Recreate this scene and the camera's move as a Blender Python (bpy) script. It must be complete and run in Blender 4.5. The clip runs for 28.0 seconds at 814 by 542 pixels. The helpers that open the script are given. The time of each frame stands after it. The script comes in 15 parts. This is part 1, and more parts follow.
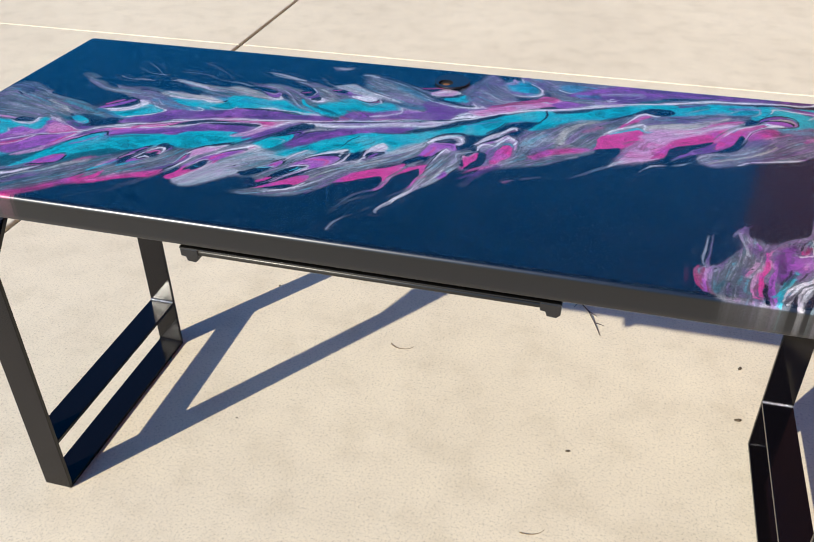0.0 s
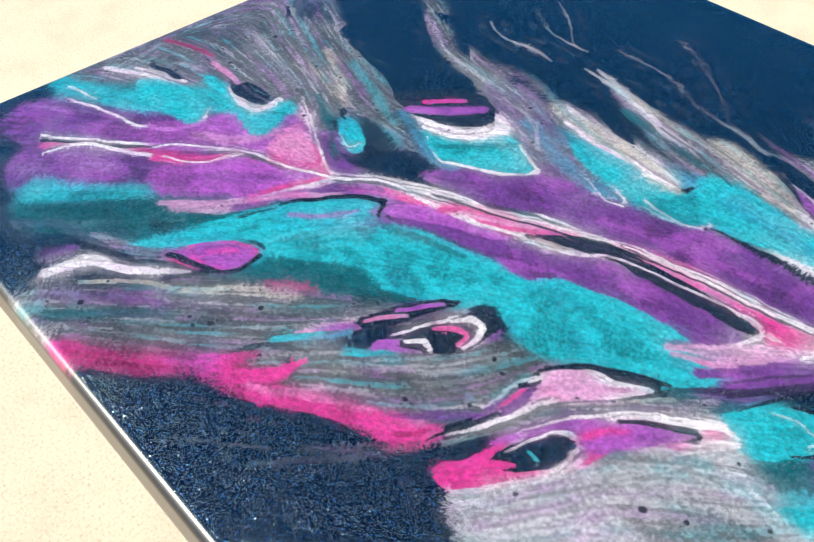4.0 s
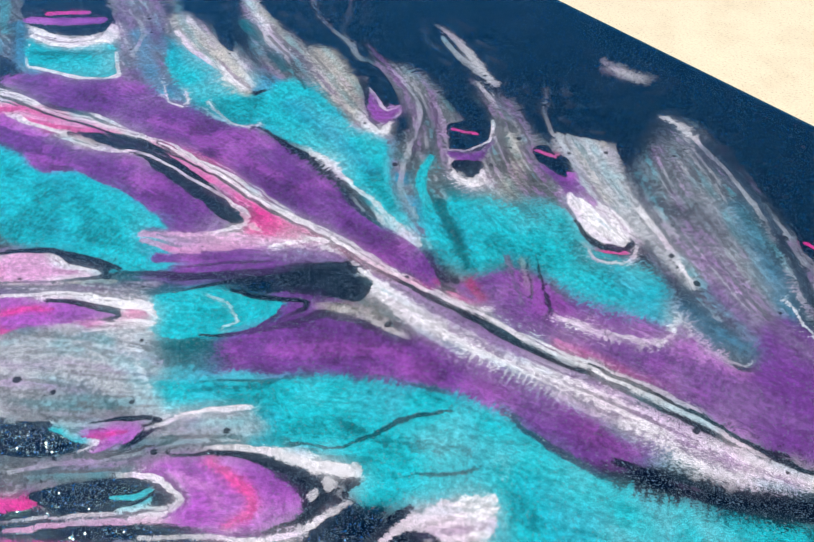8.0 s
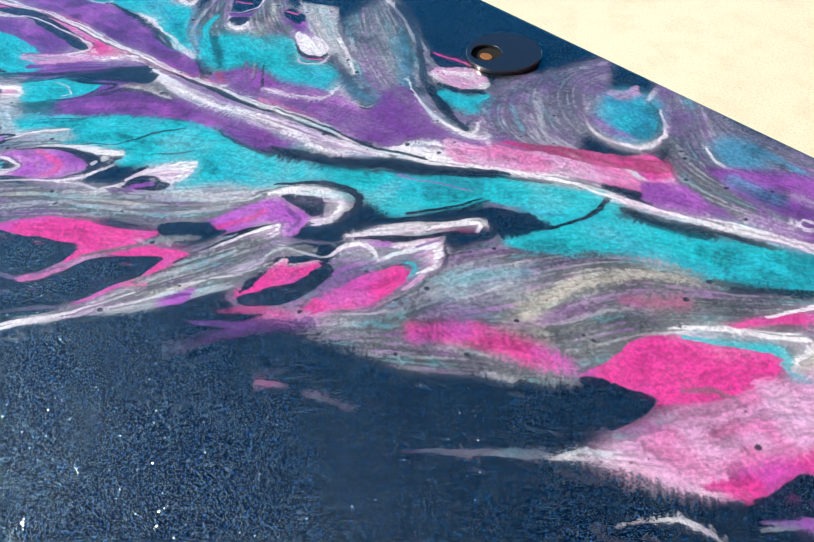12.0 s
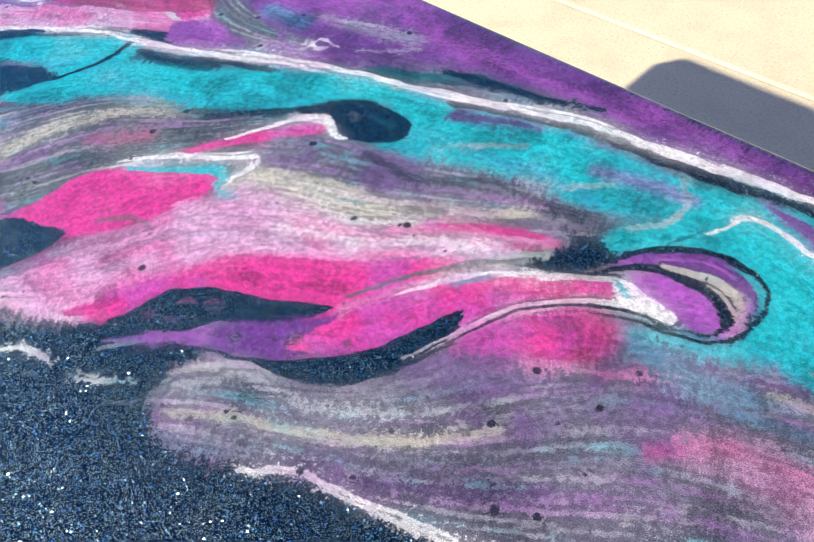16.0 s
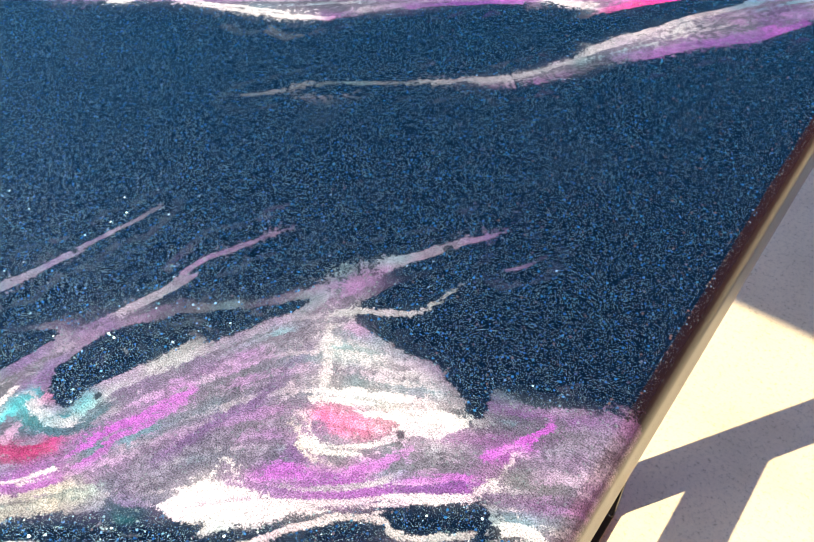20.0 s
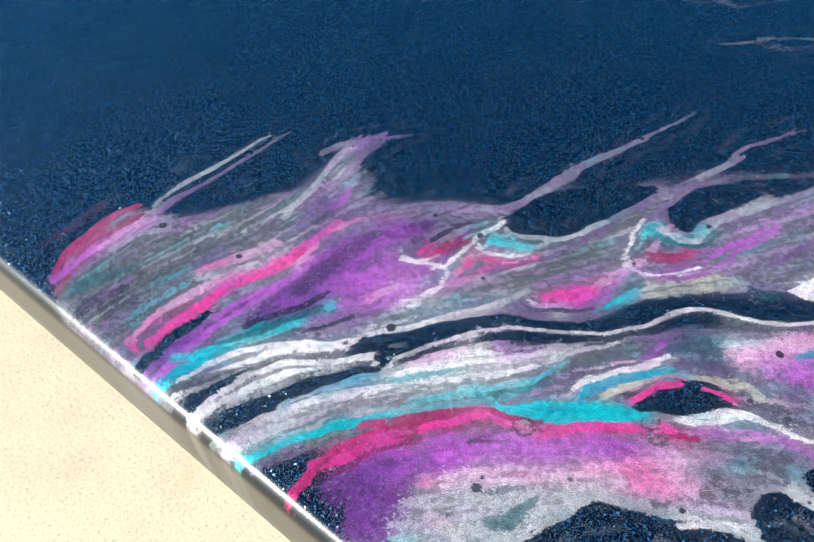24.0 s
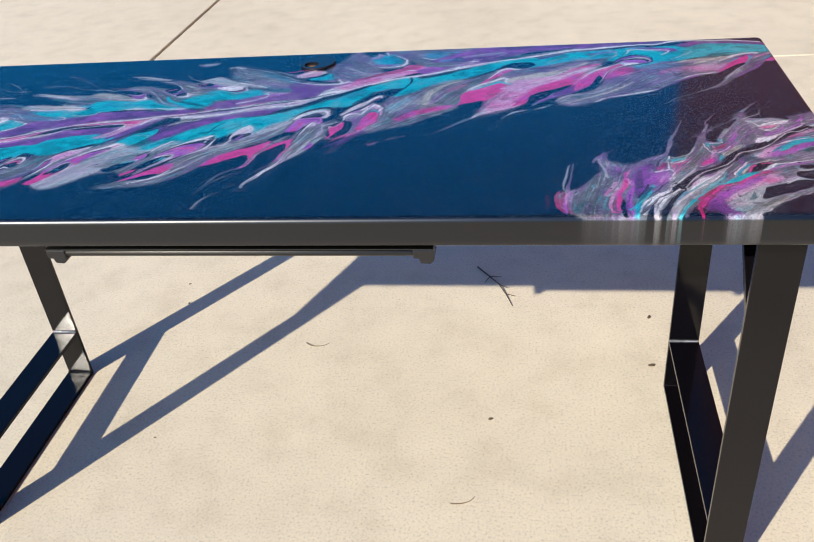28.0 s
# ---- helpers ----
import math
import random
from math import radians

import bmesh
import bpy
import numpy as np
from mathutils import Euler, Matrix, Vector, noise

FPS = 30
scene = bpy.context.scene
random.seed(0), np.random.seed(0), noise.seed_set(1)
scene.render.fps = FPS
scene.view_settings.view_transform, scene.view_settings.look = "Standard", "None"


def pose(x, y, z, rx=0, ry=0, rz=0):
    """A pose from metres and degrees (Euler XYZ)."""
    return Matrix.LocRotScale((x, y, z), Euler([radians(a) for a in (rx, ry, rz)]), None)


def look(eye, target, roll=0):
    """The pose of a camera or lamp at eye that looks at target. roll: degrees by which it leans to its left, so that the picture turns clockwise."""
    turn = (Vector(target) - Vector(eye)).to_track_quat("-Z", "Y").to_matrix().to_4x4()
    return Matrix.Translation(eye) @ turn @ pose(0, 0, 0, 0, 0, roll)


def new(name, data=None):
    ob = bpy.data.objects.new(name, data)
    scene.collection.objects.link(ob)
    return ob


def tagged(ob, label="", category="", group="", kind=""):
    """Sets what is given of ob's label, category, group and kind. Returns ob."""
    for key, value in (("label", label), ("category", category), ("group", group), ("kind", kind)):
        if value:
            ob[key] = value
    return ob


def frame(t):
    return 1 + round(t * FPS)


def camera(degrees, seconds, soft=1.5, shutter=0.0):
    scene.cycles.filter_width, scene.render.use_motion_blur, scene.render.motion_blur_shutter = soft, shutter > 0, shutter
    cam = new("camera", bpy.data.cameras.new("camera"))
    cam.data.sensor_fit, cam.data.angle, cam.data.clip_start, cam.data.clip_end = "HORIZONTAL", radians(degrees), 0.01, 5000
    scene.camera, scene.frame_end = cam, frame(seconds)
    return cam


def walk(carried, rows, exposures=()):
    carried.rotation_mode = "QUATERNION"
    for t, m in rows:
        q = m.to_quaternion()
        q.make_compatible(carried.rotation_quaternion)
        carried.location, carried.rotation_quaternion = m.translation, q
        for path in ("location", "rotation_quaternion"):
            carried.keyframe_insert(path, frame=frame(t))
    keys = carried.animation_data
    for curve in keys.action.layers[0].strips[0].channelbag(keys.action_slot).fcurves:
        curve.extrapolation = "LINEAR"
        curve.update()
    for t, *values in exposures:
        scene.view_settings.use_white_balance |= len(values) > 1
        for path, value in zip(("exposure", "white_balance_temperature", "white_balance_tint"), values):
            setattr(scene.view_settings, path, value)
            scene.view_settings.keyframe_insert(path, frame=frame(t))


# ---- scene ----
cam = camera(52.7, 28.0, soft=1.1)
PATH = [
    (0, (1.053, -0.81, 1.295), (0.615, 0.775, 0.157), -0.5),
    (0.5, (1.008, -0.714, 1.283), (0.484, 0.827, 0.121), -0.1),
    (1, (0.904, -0.588, 1.281), (0.284, 0.9, 0.097), 0.6),
    (1.5, (0.84, -0.484, 1.27), (0.079, 0.9, 0.043), 2.0),
    (2, (0.816, -0.312, 1.236), (-0.088, 0.922, -0.052), 2.6),
    (2.5, (0.757, -0.191, 1.207), (-0.241, 0.882, -0.154), 1.8),
    (4.5, (0.562, -0.01, 1.078), (-0.419, 0.932, -0.388), 0.5),
    (5, (0.585, 0.042, 1.069), (-0.378, 0.985, -0.408), 0.8),
    (5.5, (0.618, 0.076, 1.062), (-0.346, 1.018, -0.416), 1.0),
    (6, (0.655, 0.101, 1.057), (-0.323, 1.026, -0.422), 0.7),
    (6.5, (0.696, 0.12, 1.055), (-0.301, 1.02, -0.427), -0.3),
    (7, (0.737, 0.136, 1.05), (-0.273, 1.032, -0.425), -0.6),
    (7.5, (0.777, 0.151, 1.049), (-0.251, 1.028, -0.425), -1.6),
    (8, (0.817, 0.157, 1.052), (-0.23, 1.026, -0.414), -1.8),
    (8.5, (0.864, 0.155, 1.06), (-0.21, 1.007, -0.396), -2.1),
    (9, (0.913, 0.153, 1.072), (-0.188, 0.988, -0.373), -2.8),
    (9.5, (0.955, 0.141, 1.083), (-0.155, 0.975, -0.356), -3.4),
    (10, (0.981, 0.105, 1.099), (-0.122, 0.965, -0.331), -3.9),
    (10.5, (1.011, 0.055, 1.104), (-0.069, 0.954, -0.319), -4.1),
    (11, (1.059, 0.027, 1.097), (-0.009, 0.954, -0.317), -3.6),
    (11.5, (1.128, 0.061, 1.101), (0.045, 0.976, -0.309), -2.8),
    (13.5, (1.277, 0.178, 1.053), (0.103, 0.992, -0.347), -5.8),
    (14, (1.31, 0.214, 1.049), (0.154, 1.013, -0.375), -6.7),
    (14.5, (1.334, 0.238, 1.034), (0.188, 1.027, -0.403), -7.8),
    (15, (1.361, 0.262, 1.023), (0.227, 1.048, -0.425), -8.7),
    (15.5, (1.383, 0.286, 1.015), (0.266, 1.057, -0.455), -10.2),
    (16, (1.404, 0.311, 1.003), (0.313, 1.086, -0.483), -11.1),
    (16.5, (1.43, 0.328, 0.993), (0.372, 1.118, -0.51), -11.7),
    (17, (1.451, 0.335, 0.98), (0.426, 1.158, -0.528), -11.5),
    (17.5, (1.468, 0.343, 0.973), (0.489, 1.192, -0.551), -10.8),
    (18, (1.5, 0.346, 0.971), (0.561, 1.229, -0.558), -10.4),
    (18.5, (1.531, 0.345, 0.971), (0.644, 1.256, -0.573), -9.6),
    (19, (1.538, 0.297, 0.958), (0.691, 1.214, -0.604), -8.9),
    (19.5, (1.539, 0.232, 0.964), (0.746, 1.148, -0.627), -7.6),
    (20, (1.543, 0.172, 0.954), (0.742, 1.069, -0.644), -7.0),
    (20.5, (1.564, 0.121, 0.947), (0.724, 0.987, -0.648), -6.0),
    (21, (1.572, 0.091, 0.938), (0.687, 0.914, -0.655), -5.1),
    (21.5, (1.565, 0.061, 0.926), (0.651, 0.84, -0.673), -5.0),
    (22, (1.543, 0.039, 0.917), (0.622, 0.808, -0.683), -5.1),
    (22.5, (1.521, 0.016, 0.925), (0.609, 0.797, -0.675), -5.2),
    (24.5, (1.441, -0.105, 1.034), (0.551, 0.935, -0.424), -5.4),
    (25, (1.432, -0.179, 1.068), (0.613, 1.001, -0.324), -4.7),
    (25.5, (1.386, -0.269, 1.109), (0.725, 1.055, -0.237), -3.4),
    (26, (1.281, -0.374, 1.137), (0.78, 1.069, -0.153), -3.2),
    (26.5, (1.183, -0.462, 1.137), (0.801, 1.06, -0.104), -3.6),
    (27, (1.141, -0.565, 1.147), (0.817, 1.003, -0.051), -4.5),
    (27.5, (1.155, -0.704, 1.177), (0.84, 0.905, 0.031), -5.4),
    (28, (1.141, -0.835, 1.222), (0.839, 0.81, 0.125), -5.6),
]
walk(cam, [(t, look(eye, target, roll)) for t, eye, target, roll in PATH],
     [(0, 0.34, 6550, 8), (2.0, 0.34, 6500, 6), (4.5, 0.82, 7450, 6), (8.0, 0.66, 7250, 4), (11.0, 0.76, 7350, 4), (18.5, 0.82, 7450, 4), (19.2, 1.1, 7650, 4), (20, 1.42, 9200, 4), (20.4, 1.2, 8200, 4), (21.0, 0.98, 7600, 4), (22.5, 0.82, 7600, 4), (25, 0.68, 6450, -1), (26.5, 0.45, 6300, 3), (28, 0.34, 6600, 8)])

# ---- light: low sun behind the viewer, hazy clear sky ----
SUN_RUN = Vector((0.93, 1.32, -1.0)).normalized()      # the way the sunlight goes
world = bpy.data.worlds.new("sky")
scene.world = world
world.use_nodes = True
wn = world.node_tree
sky = wn.nodes.new("ShaderNodeTexSky")
sky.sky_type, sky.sun_disc = "NISHITA", False
sky.sun_elevation = math.asin(-SUN_RUN.z)
sky.sun_rotation = math.atan2(-SUN_RUN.x, -SUN_RUN.y)
sky.dust_density, sky.air_density, sky.ozone_density = 1.6, 1.0, 6.0
wn.nodes["Background"].inputs["Strength"].default_value = 0.125
deep_blue = wn.nodes.new("ShaderNodeHueSaturation")
deep_blue.inputs["Saturation"].default_value = 1.95
deep_blue.inputs["Hue"].default_value, deep_blue.inputs["Value"].default_value = 0.502, 0.97
wn.links.new(sky.outputs[0], deep_blue.inputs["Color"])
wn.links.new(deep_blue.outputs[0], wn.nodes["Background"].inputs["Color"])
sun = new("sun", bpy.data.lights.new("sun", "SUN"))
sun.data.energy, sun.data.angle, sun.data.color = 4.8, radians(0.55), (1.0, 0.93, 0.82)
sun.matrix_world = look((-3, -4, 5), Vector((-3, -4, 5)) + SUN_RUN)


# ---- materials ----
def material(name, rough=0.5, metal=0.0, color=(0.5, 0.5, 0.5), coat=0.0):
    m = bpy.data.materials.new(name)
    m.use_nodes = True
    b = m.node_tree.nodes["Principled BSDF"]
    b.inputs["Base Color"].default_value = (*color, 1)
    b.inputs["Roughness"].default_value = rough
    b.inputs["Metallic"].default_value = metal
    b.inputs["Coat Weight"].default_value = coat
    b.inputs["Coat Roughness"].default_value = 0.03
    return m, m.node_tree, b


def node(tree, kind, **inputs):
    """A shader node; inputs by name, with _ for a blank, as a value or a socket to link."""
    n = tree.nodes.new(kind)
    for key, value in inputs.items():
        slot = n.inputs[int(key[1:])] if key[0] == "i" and key[1:].isdigit() else n.inputs[key.replace("_", " ")]
        if isinstance(value, bpy.types.NodeSocket):
            tree.links.new(value, slot)
        else:
            slot.default_value = value
    return n


def ramp(tree, fac, stops):
    n = node(tree, "ShaderNodeValToRGB", Fac=fac)
    while len(n.color_ramp.elements) < len(stops):
        n.color_ramp.elements.new(0.5)
    for e, (p, c) in zip(n.color_ramp.elements, stops):
        e.position, e.color = p, (*c, 1)
    return n.outputs["Color"]


def mix(tree, fac, a, b, blend="MIX"):
    n = tree.nodes.new("ShaderNodeMix")
    n.data_type, n.blend_type = "RGBA", blend
    for slot, value in ((n.inputs[0], fac), (n.inputs[6], a), (n.inputs[7], b)):
        if isinstance(value, bpy.types.NodeSocket):
            tree.links.new(value, slot)
        else:
            slot.default_value = value if slot == n.inputs[0] else (*value, 1)
    return n.outputs[2]


def maths(tree, op, a, b=0.5):
    n = tree.nodes.new("ShaderNodeMath")
    n.operation = op
    for slot, value in ((n.inputs[0], a), (n.inputs[1], b)):
        if isinstance(value, bpy.types.NodeSocket):
            tree.links.new(value, slot)
        else:
            slot.default_value = value
    return n.outputs[0]


def concrete_material():
    m, t, b = material("broomed_concrete", 0.9)
    at = node(t, "ShaderNodeTexCoord").outputs["Object"]
    big = node(t, "ShaderNodeTexNoise", Vector=at, Scale=0.9, Detail=4.0, Roughness=0.6).outputs["Fac"]
    mid = node(t, "ShaderNodeTexNoise", Vector=at, Scale=9.0, Detail=5.0, Roughness=0.65).outputs["Fac"]
    fine = node(t, "ShaderNodeTexNoise", Vector=at, Scale=190.0, Detail=4.0, Roughness=0.75).outputs["Fac"]
    base = ramp(t, big, [(0.25, (0.615, 0.535, 0.40)), (0.55, (0.70, 0.615, 0.462)), (0.8, (0.74, 0.655, 0.50))])
    stain = ramp(t, mid, [(0.3, (0.90, 0.89, 0.87)), (0.5, (1, 1, 1)), (0.72, (1.05, 1.05, 1.04))])
    grit = ramp(t, fine, [(0.30, (0.62, 0.60, 0.57)), (0.46, (1, 1, 1)), (0.75, (1.12, 1.11, 1.08))])
    color = mix(t, 1.0, mix(t, 1.0, base, stain, "MULTIPLY"), grit, "MULTIPLY")
    t.links.new(color, b.inputs["Base Color"])
    brush = node(t, "ShaderNodeMapping", Vector=at, Scale=(14.0, 220.0, 1.0)).outputs[0]
    lines = node(t, "ShaderNodeTexNoise", Vector=brush, Scale=1.0, Detail=3.0).outputs["Fac"]
    height = maths(t, "ADD", maths(t, "MULTIPLY", lines, 0.5), fine)
    bump = node(t, "ShaderNodeBump", Strength=0.22, Distance=0.0014, Height=height)
    t.links.new(bump.outputs[0], b.inputs["Normal"])
    return m


def black_metal_material():
    m, t, b = material("gloss_black_metal", 0.16, 0.0, (0.0035, 0.003, 0.004))
    at = node(t, "ShaderNodeTexCoord").outputs["Object"]
    haze = node(t, "ShaderNodeTexNoise", Vector=at, Scale=35.0, Detail=4.0).outputs["Fac"]
    t.links.new(ramp(t, haze, [(0.3, (0.07,) * 3), (0.7, (0.15,) * 3)]), b.inputs["Roughness"])
    peel = node(t, "ShaderNodeTexNoise", Vector=at, Scale=180.0, Detail=2.0).outputs["Fac"]
    bump = node(t, "ShaderNodeBump", Strength=0.08, Distance=0.0006, Height=peel)
    t.links.new(bump.outputs[0], b.inputs["Normal"])
    b.inputs["Specular IOR Level"].default_value = 0.32
    return m


PEARL = 0.25                                             # how metallic the pigments are


def resin_material():
    """Poured resin: grains of two pigments side by side, metallic powder and flakes that glint, and a clear gloss."""
    m, t, b = material("poured_resin", 0.5, 0.0)
    at = node(t, "ShaderNodeTexCoord").outputs["Object"]
    first, second = node(t, "ShaderNodeVertexColor"), node(t, "ShaderNodeVertexColor")
    first.layer_name, second.layer_name = "pigment", "pigment_other"
    depth, share = first.outputs["Alpha"], second.outputs["Alpha"]   # 1 in the deep background; how much of the first pigment there is
    edge = node(t, "ShaderNodeAttribute")
    edge.attribute_name = "edge"
    flat = maths(t, "SUBTRACT", 1.0, edge.outputs["Fac"])
    grains = node(t, "ShaderNodeTexNoise", Vector=at, Scale=1250.0, Detail=2.0, Roughness=0.75).outputs["Fac"]
    clots = node(t, "ShaderNodeTexNoise", Vector=at, Scale=420.0, Detail=2.0, Roughness=0.7).outputs["Fac"]
    scatter = maths(t, "ADD", maths(t, "MULTIPLY", maths(t, "SUBTRACT", grains, 0.5), 2.0), maths(t, "MULTIPLY", maths(t, "SUBTRACT", clots, 0.5), 0.35))
    pick = ramp(t, maths(t, "ADD", share, scatter), [(0.31, (0,) * 3), (0.69, (1.0,) * 3)])
    color = mix(t, pick, second.outputs["Color"], first.outputs["Color"])
    fine = node(t, "ShaderNodeTexNoise", Vector=at, Scale=2300.0, Detail=1.0, Roughness=0.8).outputs["Fac"]
    tone = maths(t, "MULTIPLY", ramp(t, fine, [(0.3, (0.30,) * 3), (0.7, (1.62,) * 3)]), ramp(t, clots, [(0.35, (0.8,) * 3), (0.65, (1.2,) * 3)]))
    color = mix(t, 1.0, color, tone, "MULTIPLY")
    glints = tilt = mirrors = None
    for scale, width, least in ((6500.0, 0.36, 0.89), (1300.0, 0.27, 0.66), (650.0, 0.28, 0.68)):
        flake = node(t, "ShaderNodeTexVoronoi", Vector=at, Scale=scale)
        cell = node(t, "ShaderNodeSeparateColor", Color=flake.outputs["Color"])
        size = maths(t, "MULTIPLY", cell.outputs[2], width)
        dot = maths(t, "LESS_THAN", flake.outputs["Distance"], size)
        dot = maths(t, "MULTIPLY", dot, maths(t, "GREATER_THAN", cell.outputs[2], least))
        lean = node(t, "ShaderNodeVectorMath", i0=flake.outputs["Color"], i1=(0.5, 0.5, 0.5))
        lean.operation = "SUBTRACT"
        mirrors = dot if scale < 2000 and mirrors is None else maths(t, "MAXIMUM", mirrors, dot) if scale < 2000 else None
        glints, tilt = (dot, lean.outputs[0]) if glints is None else (maths(t, "MAXIMUM", glints, dot), mix(t, dot, tilt, lean.outputs[0]))
    glints = maths(t, "MULTIPLY", maths(t, "MULTIPLY", glints, flat), maths(t, "ADD", maths(t, "MULTIPLY", depth, 0.8), 0.2))
    color = mix(t, glints, color, (0.46, 0.66, 0.70))
    t.links.new(color, b.inputs["Base Color"])
    pearl = maths(t, "MULTIPLY", flat, maths(t, "SUBTRACT", PEARL, maths(t, "MULTIPLY", depth, PEARL - 0.1)))
    t.links.new(maths(t, "MAXIMUM", pearl, glints), b.inputs["Metallic"])
    t.links.new(maths(t, "SUBTRACT", 0.46, maths(t, "MULTIPLY", mirrors, 0.21)), b.inputs["Roughness"])
    geo = node(t, "ShaderNodeNewGeometry").outputs["Normal"]
    leaned = node(t, "ShaderNodeVectorMath", i0=tilt, i1=(1.15, 1.15, 0.0))
    leaned.operation = "MULTIPLY"
    scaled = node(t, "ShaderNodeVectorMath", i0=leaned.outputs[0])
    scaled.operation = "SCALE"
    t.links.new(glints, scaled.inputs["Scale"])
    total = node(t, "ShaderNodeVectorMath", i0=geo, i1=scaled.outputs[0])
    unit = node(t, "ShaderNodeVectorMath", i0=total.outputs[0])
    unit.operation = "NORMALIZE"
    t.links.new(unit.outputs[0], b.inputs["Normal"])
    b.inputs["Coat Weight"].default_value = 1.0
    b.inputs["Coat IOR"].default_value = 1.56
    t.links.new(maths(t, "ADD", maths(t, "MULTIPLY", edge.outputs["Fac"], 0.22), 0.09), b.inputs["Coat Roughness"])
    t.links.new(maths(t, "ADD", maths(t, "MULTIPLY", flat, 0.1), 0.05), b.inputs["Specular IOR Level"])
    b.inputs["Specular Tint"].default_value = (0.45, 0.8, 1.0, 1)
    ripple = node(t, "ShaderNodeTexNoise", Vector=at, Scale=120.0, Detail=2.0).outputs["Fac"]
    bump = node(t, "ShaderNodeBump", Strength=0.05, Distance=0.001, Height=ripple)
    t.links.new(bump.outputs[0], b.inputs["Coat Normal"])
    return m


CONCRETE = concrete_material()
BLACK = black_metal_material()
RESIN = resin_material()
WELD = material("bright_weld_bead", 0.28, 1.0, (0.42, 0.42, 0.43))[0]
JOINT = material("dark_joint_filler", 0.95, 0.0, (0.045, 0.04, 0.034))[0]
SOIL = material("pale_dry_ground", 0.95, 0.0, (0.36, 0.31, 0.24))[0]
CAP = material("dark_grey_plastic", 0.22, 0.0, (0.012, 0.013, 0.016), 0.5)[0]
RAW = material("raw_board_edge", 0.7, 0.0, (0.22, 0.09, 0.022))[0]
RAIL = material("dark_grey_aluminium", 0.34, 1.0, (0.06, 0.058, 0.055))[0]
HOLE_SHADE = material("painted_hole_shade", 1.0, 0.0, (0.002, 0.002, 0.002))[0]
TRAY = material("black_plastic", 0.25, 0.0, (0.012, 0.012, 0.013))[0]


# ---- building helpers ----
def part(name, bm, mat, parent=None, label="", smooth=0.0):
    me = bpy.data.meshes.new(name)
    bmesh.ops.recalc_face_normals(bm, faces=bm.faces)
    bm.to_mesh(me)
    bm.free()
    me.materials.append(mat)
    if smooth:
        me.polygons.foreach_set("use_smooth", [True] * len(me.polygons))
        me.set_sharp_from_angle(angle=radians(smooth))
    ob = new(name, me)
    ob.parent = parent
    return tagged(ob, label)


def box(x0, y0, z0, x1, y1, z1, bevel=0.0, seg=2):
    bm = bmesh.new()
    bmesh.ops.create_cube(bm, size=1, matrix=Matrix.LocRotScale(((x0 + x1) / 2, (y0 + y1) / 2, (z0 + z1) / 2), None, (x1 - x0, y1 - y0, z1 - z0)))
    if bevel:
        bmesh.ops.bevel(bm, geom=bm.edges[:], offset=bevel, segments=seg, affect="EDGES", profile=0.5)
    return bm


def sweep(outline, axis, a, b, bevel=0.0):
    """A prism: a closed outline of (u, v) drawn out along an axis from a to b."""
    bm = bmesh.new()
    def at(u, v, w):
        return {"x": (w, u, v), "y": (u, w, v), "z": (u, v, w)}[axis]
    lo, hi = [bm.verts.new(at(u, v, a)) for u, v in outline], [bm.verts.new(at(u, v, b)) for u, v in outline]
    n = len(outline)
    bm.faces.new(lo), bm.faces.new(hi)
    for i in range(n):
        bm.faces.new((lo[i], lo[(i + 1) % n], hi[(i + 1) % n], hi[i]))
    bmesh.ops.recalc_face_normals(bm, faces=bm.faces)
    if bevel:
        bmesh.ops.bevel(bm, geom=bm.edges[:], offset=bevel, segments=2, affect="EDGES", profile=0.5)
    return bm


# ---- ground ----
ground = part("ground", box(-300, -300, -0.4, 300, 300, -0.05), SOIL)
tagged(ground, "pale dry ground reaching far beyond the concrete slabs", "ground", kind="structure")
pavement = tagged(new("pavement"), "sunlit cream concrete driveway slabs with straight joints", "pavement", kind="structure")
X_JOINT, Y_JOINTS = -0.672, (1.605, 2.575)
part("joint_filler", box(-9, -8, -0.055, 9, 10, -0.014), JOINT, pavement, "dark dirt in the joints")
rows = (-8.0, *Y_JOINTS, 10.0)
for x0, x1 in ((-9.0, X_JOINT), (X_JOINT, 9.0)):
    for y0, y1 in zip(rows, rows[1:]):
        part("concrete_slab", box(x0 + 0.009, y0 + 0.0025, -0.05, x1 - 0.009, y1 - 0.0025, 0.0, 0.005), CONCRETE, pavement)

# ---- a plain house wall that closes the place on one side, seen only as a reflection ----
STUCCO = material("red_brown_stucco", 0.9, 0.0, (0.12, 0.045, 0.035))
coarse = node(STUCCO[1], "ShaderNodeTexNoise", Scale=1.5, Detail=6.0).outputs["Fac"]
STUCCO[1].links.new(ramp(STUCCO[1], coarse, [(0.3, (0.10, 0.026, 0.030)), (0.7, (0.17, 0.045, 0.050))]), STUCCO[2].inputs["Base Color"])
wall = part("wall_east", box(6.0, -10.0, -0.05, 6.4, 26.5, 16.0, 0.02), STUCCO[0])
tagged(wall, "plain red-brown stucco house wall beside the driveway", "wall", kind="structure")

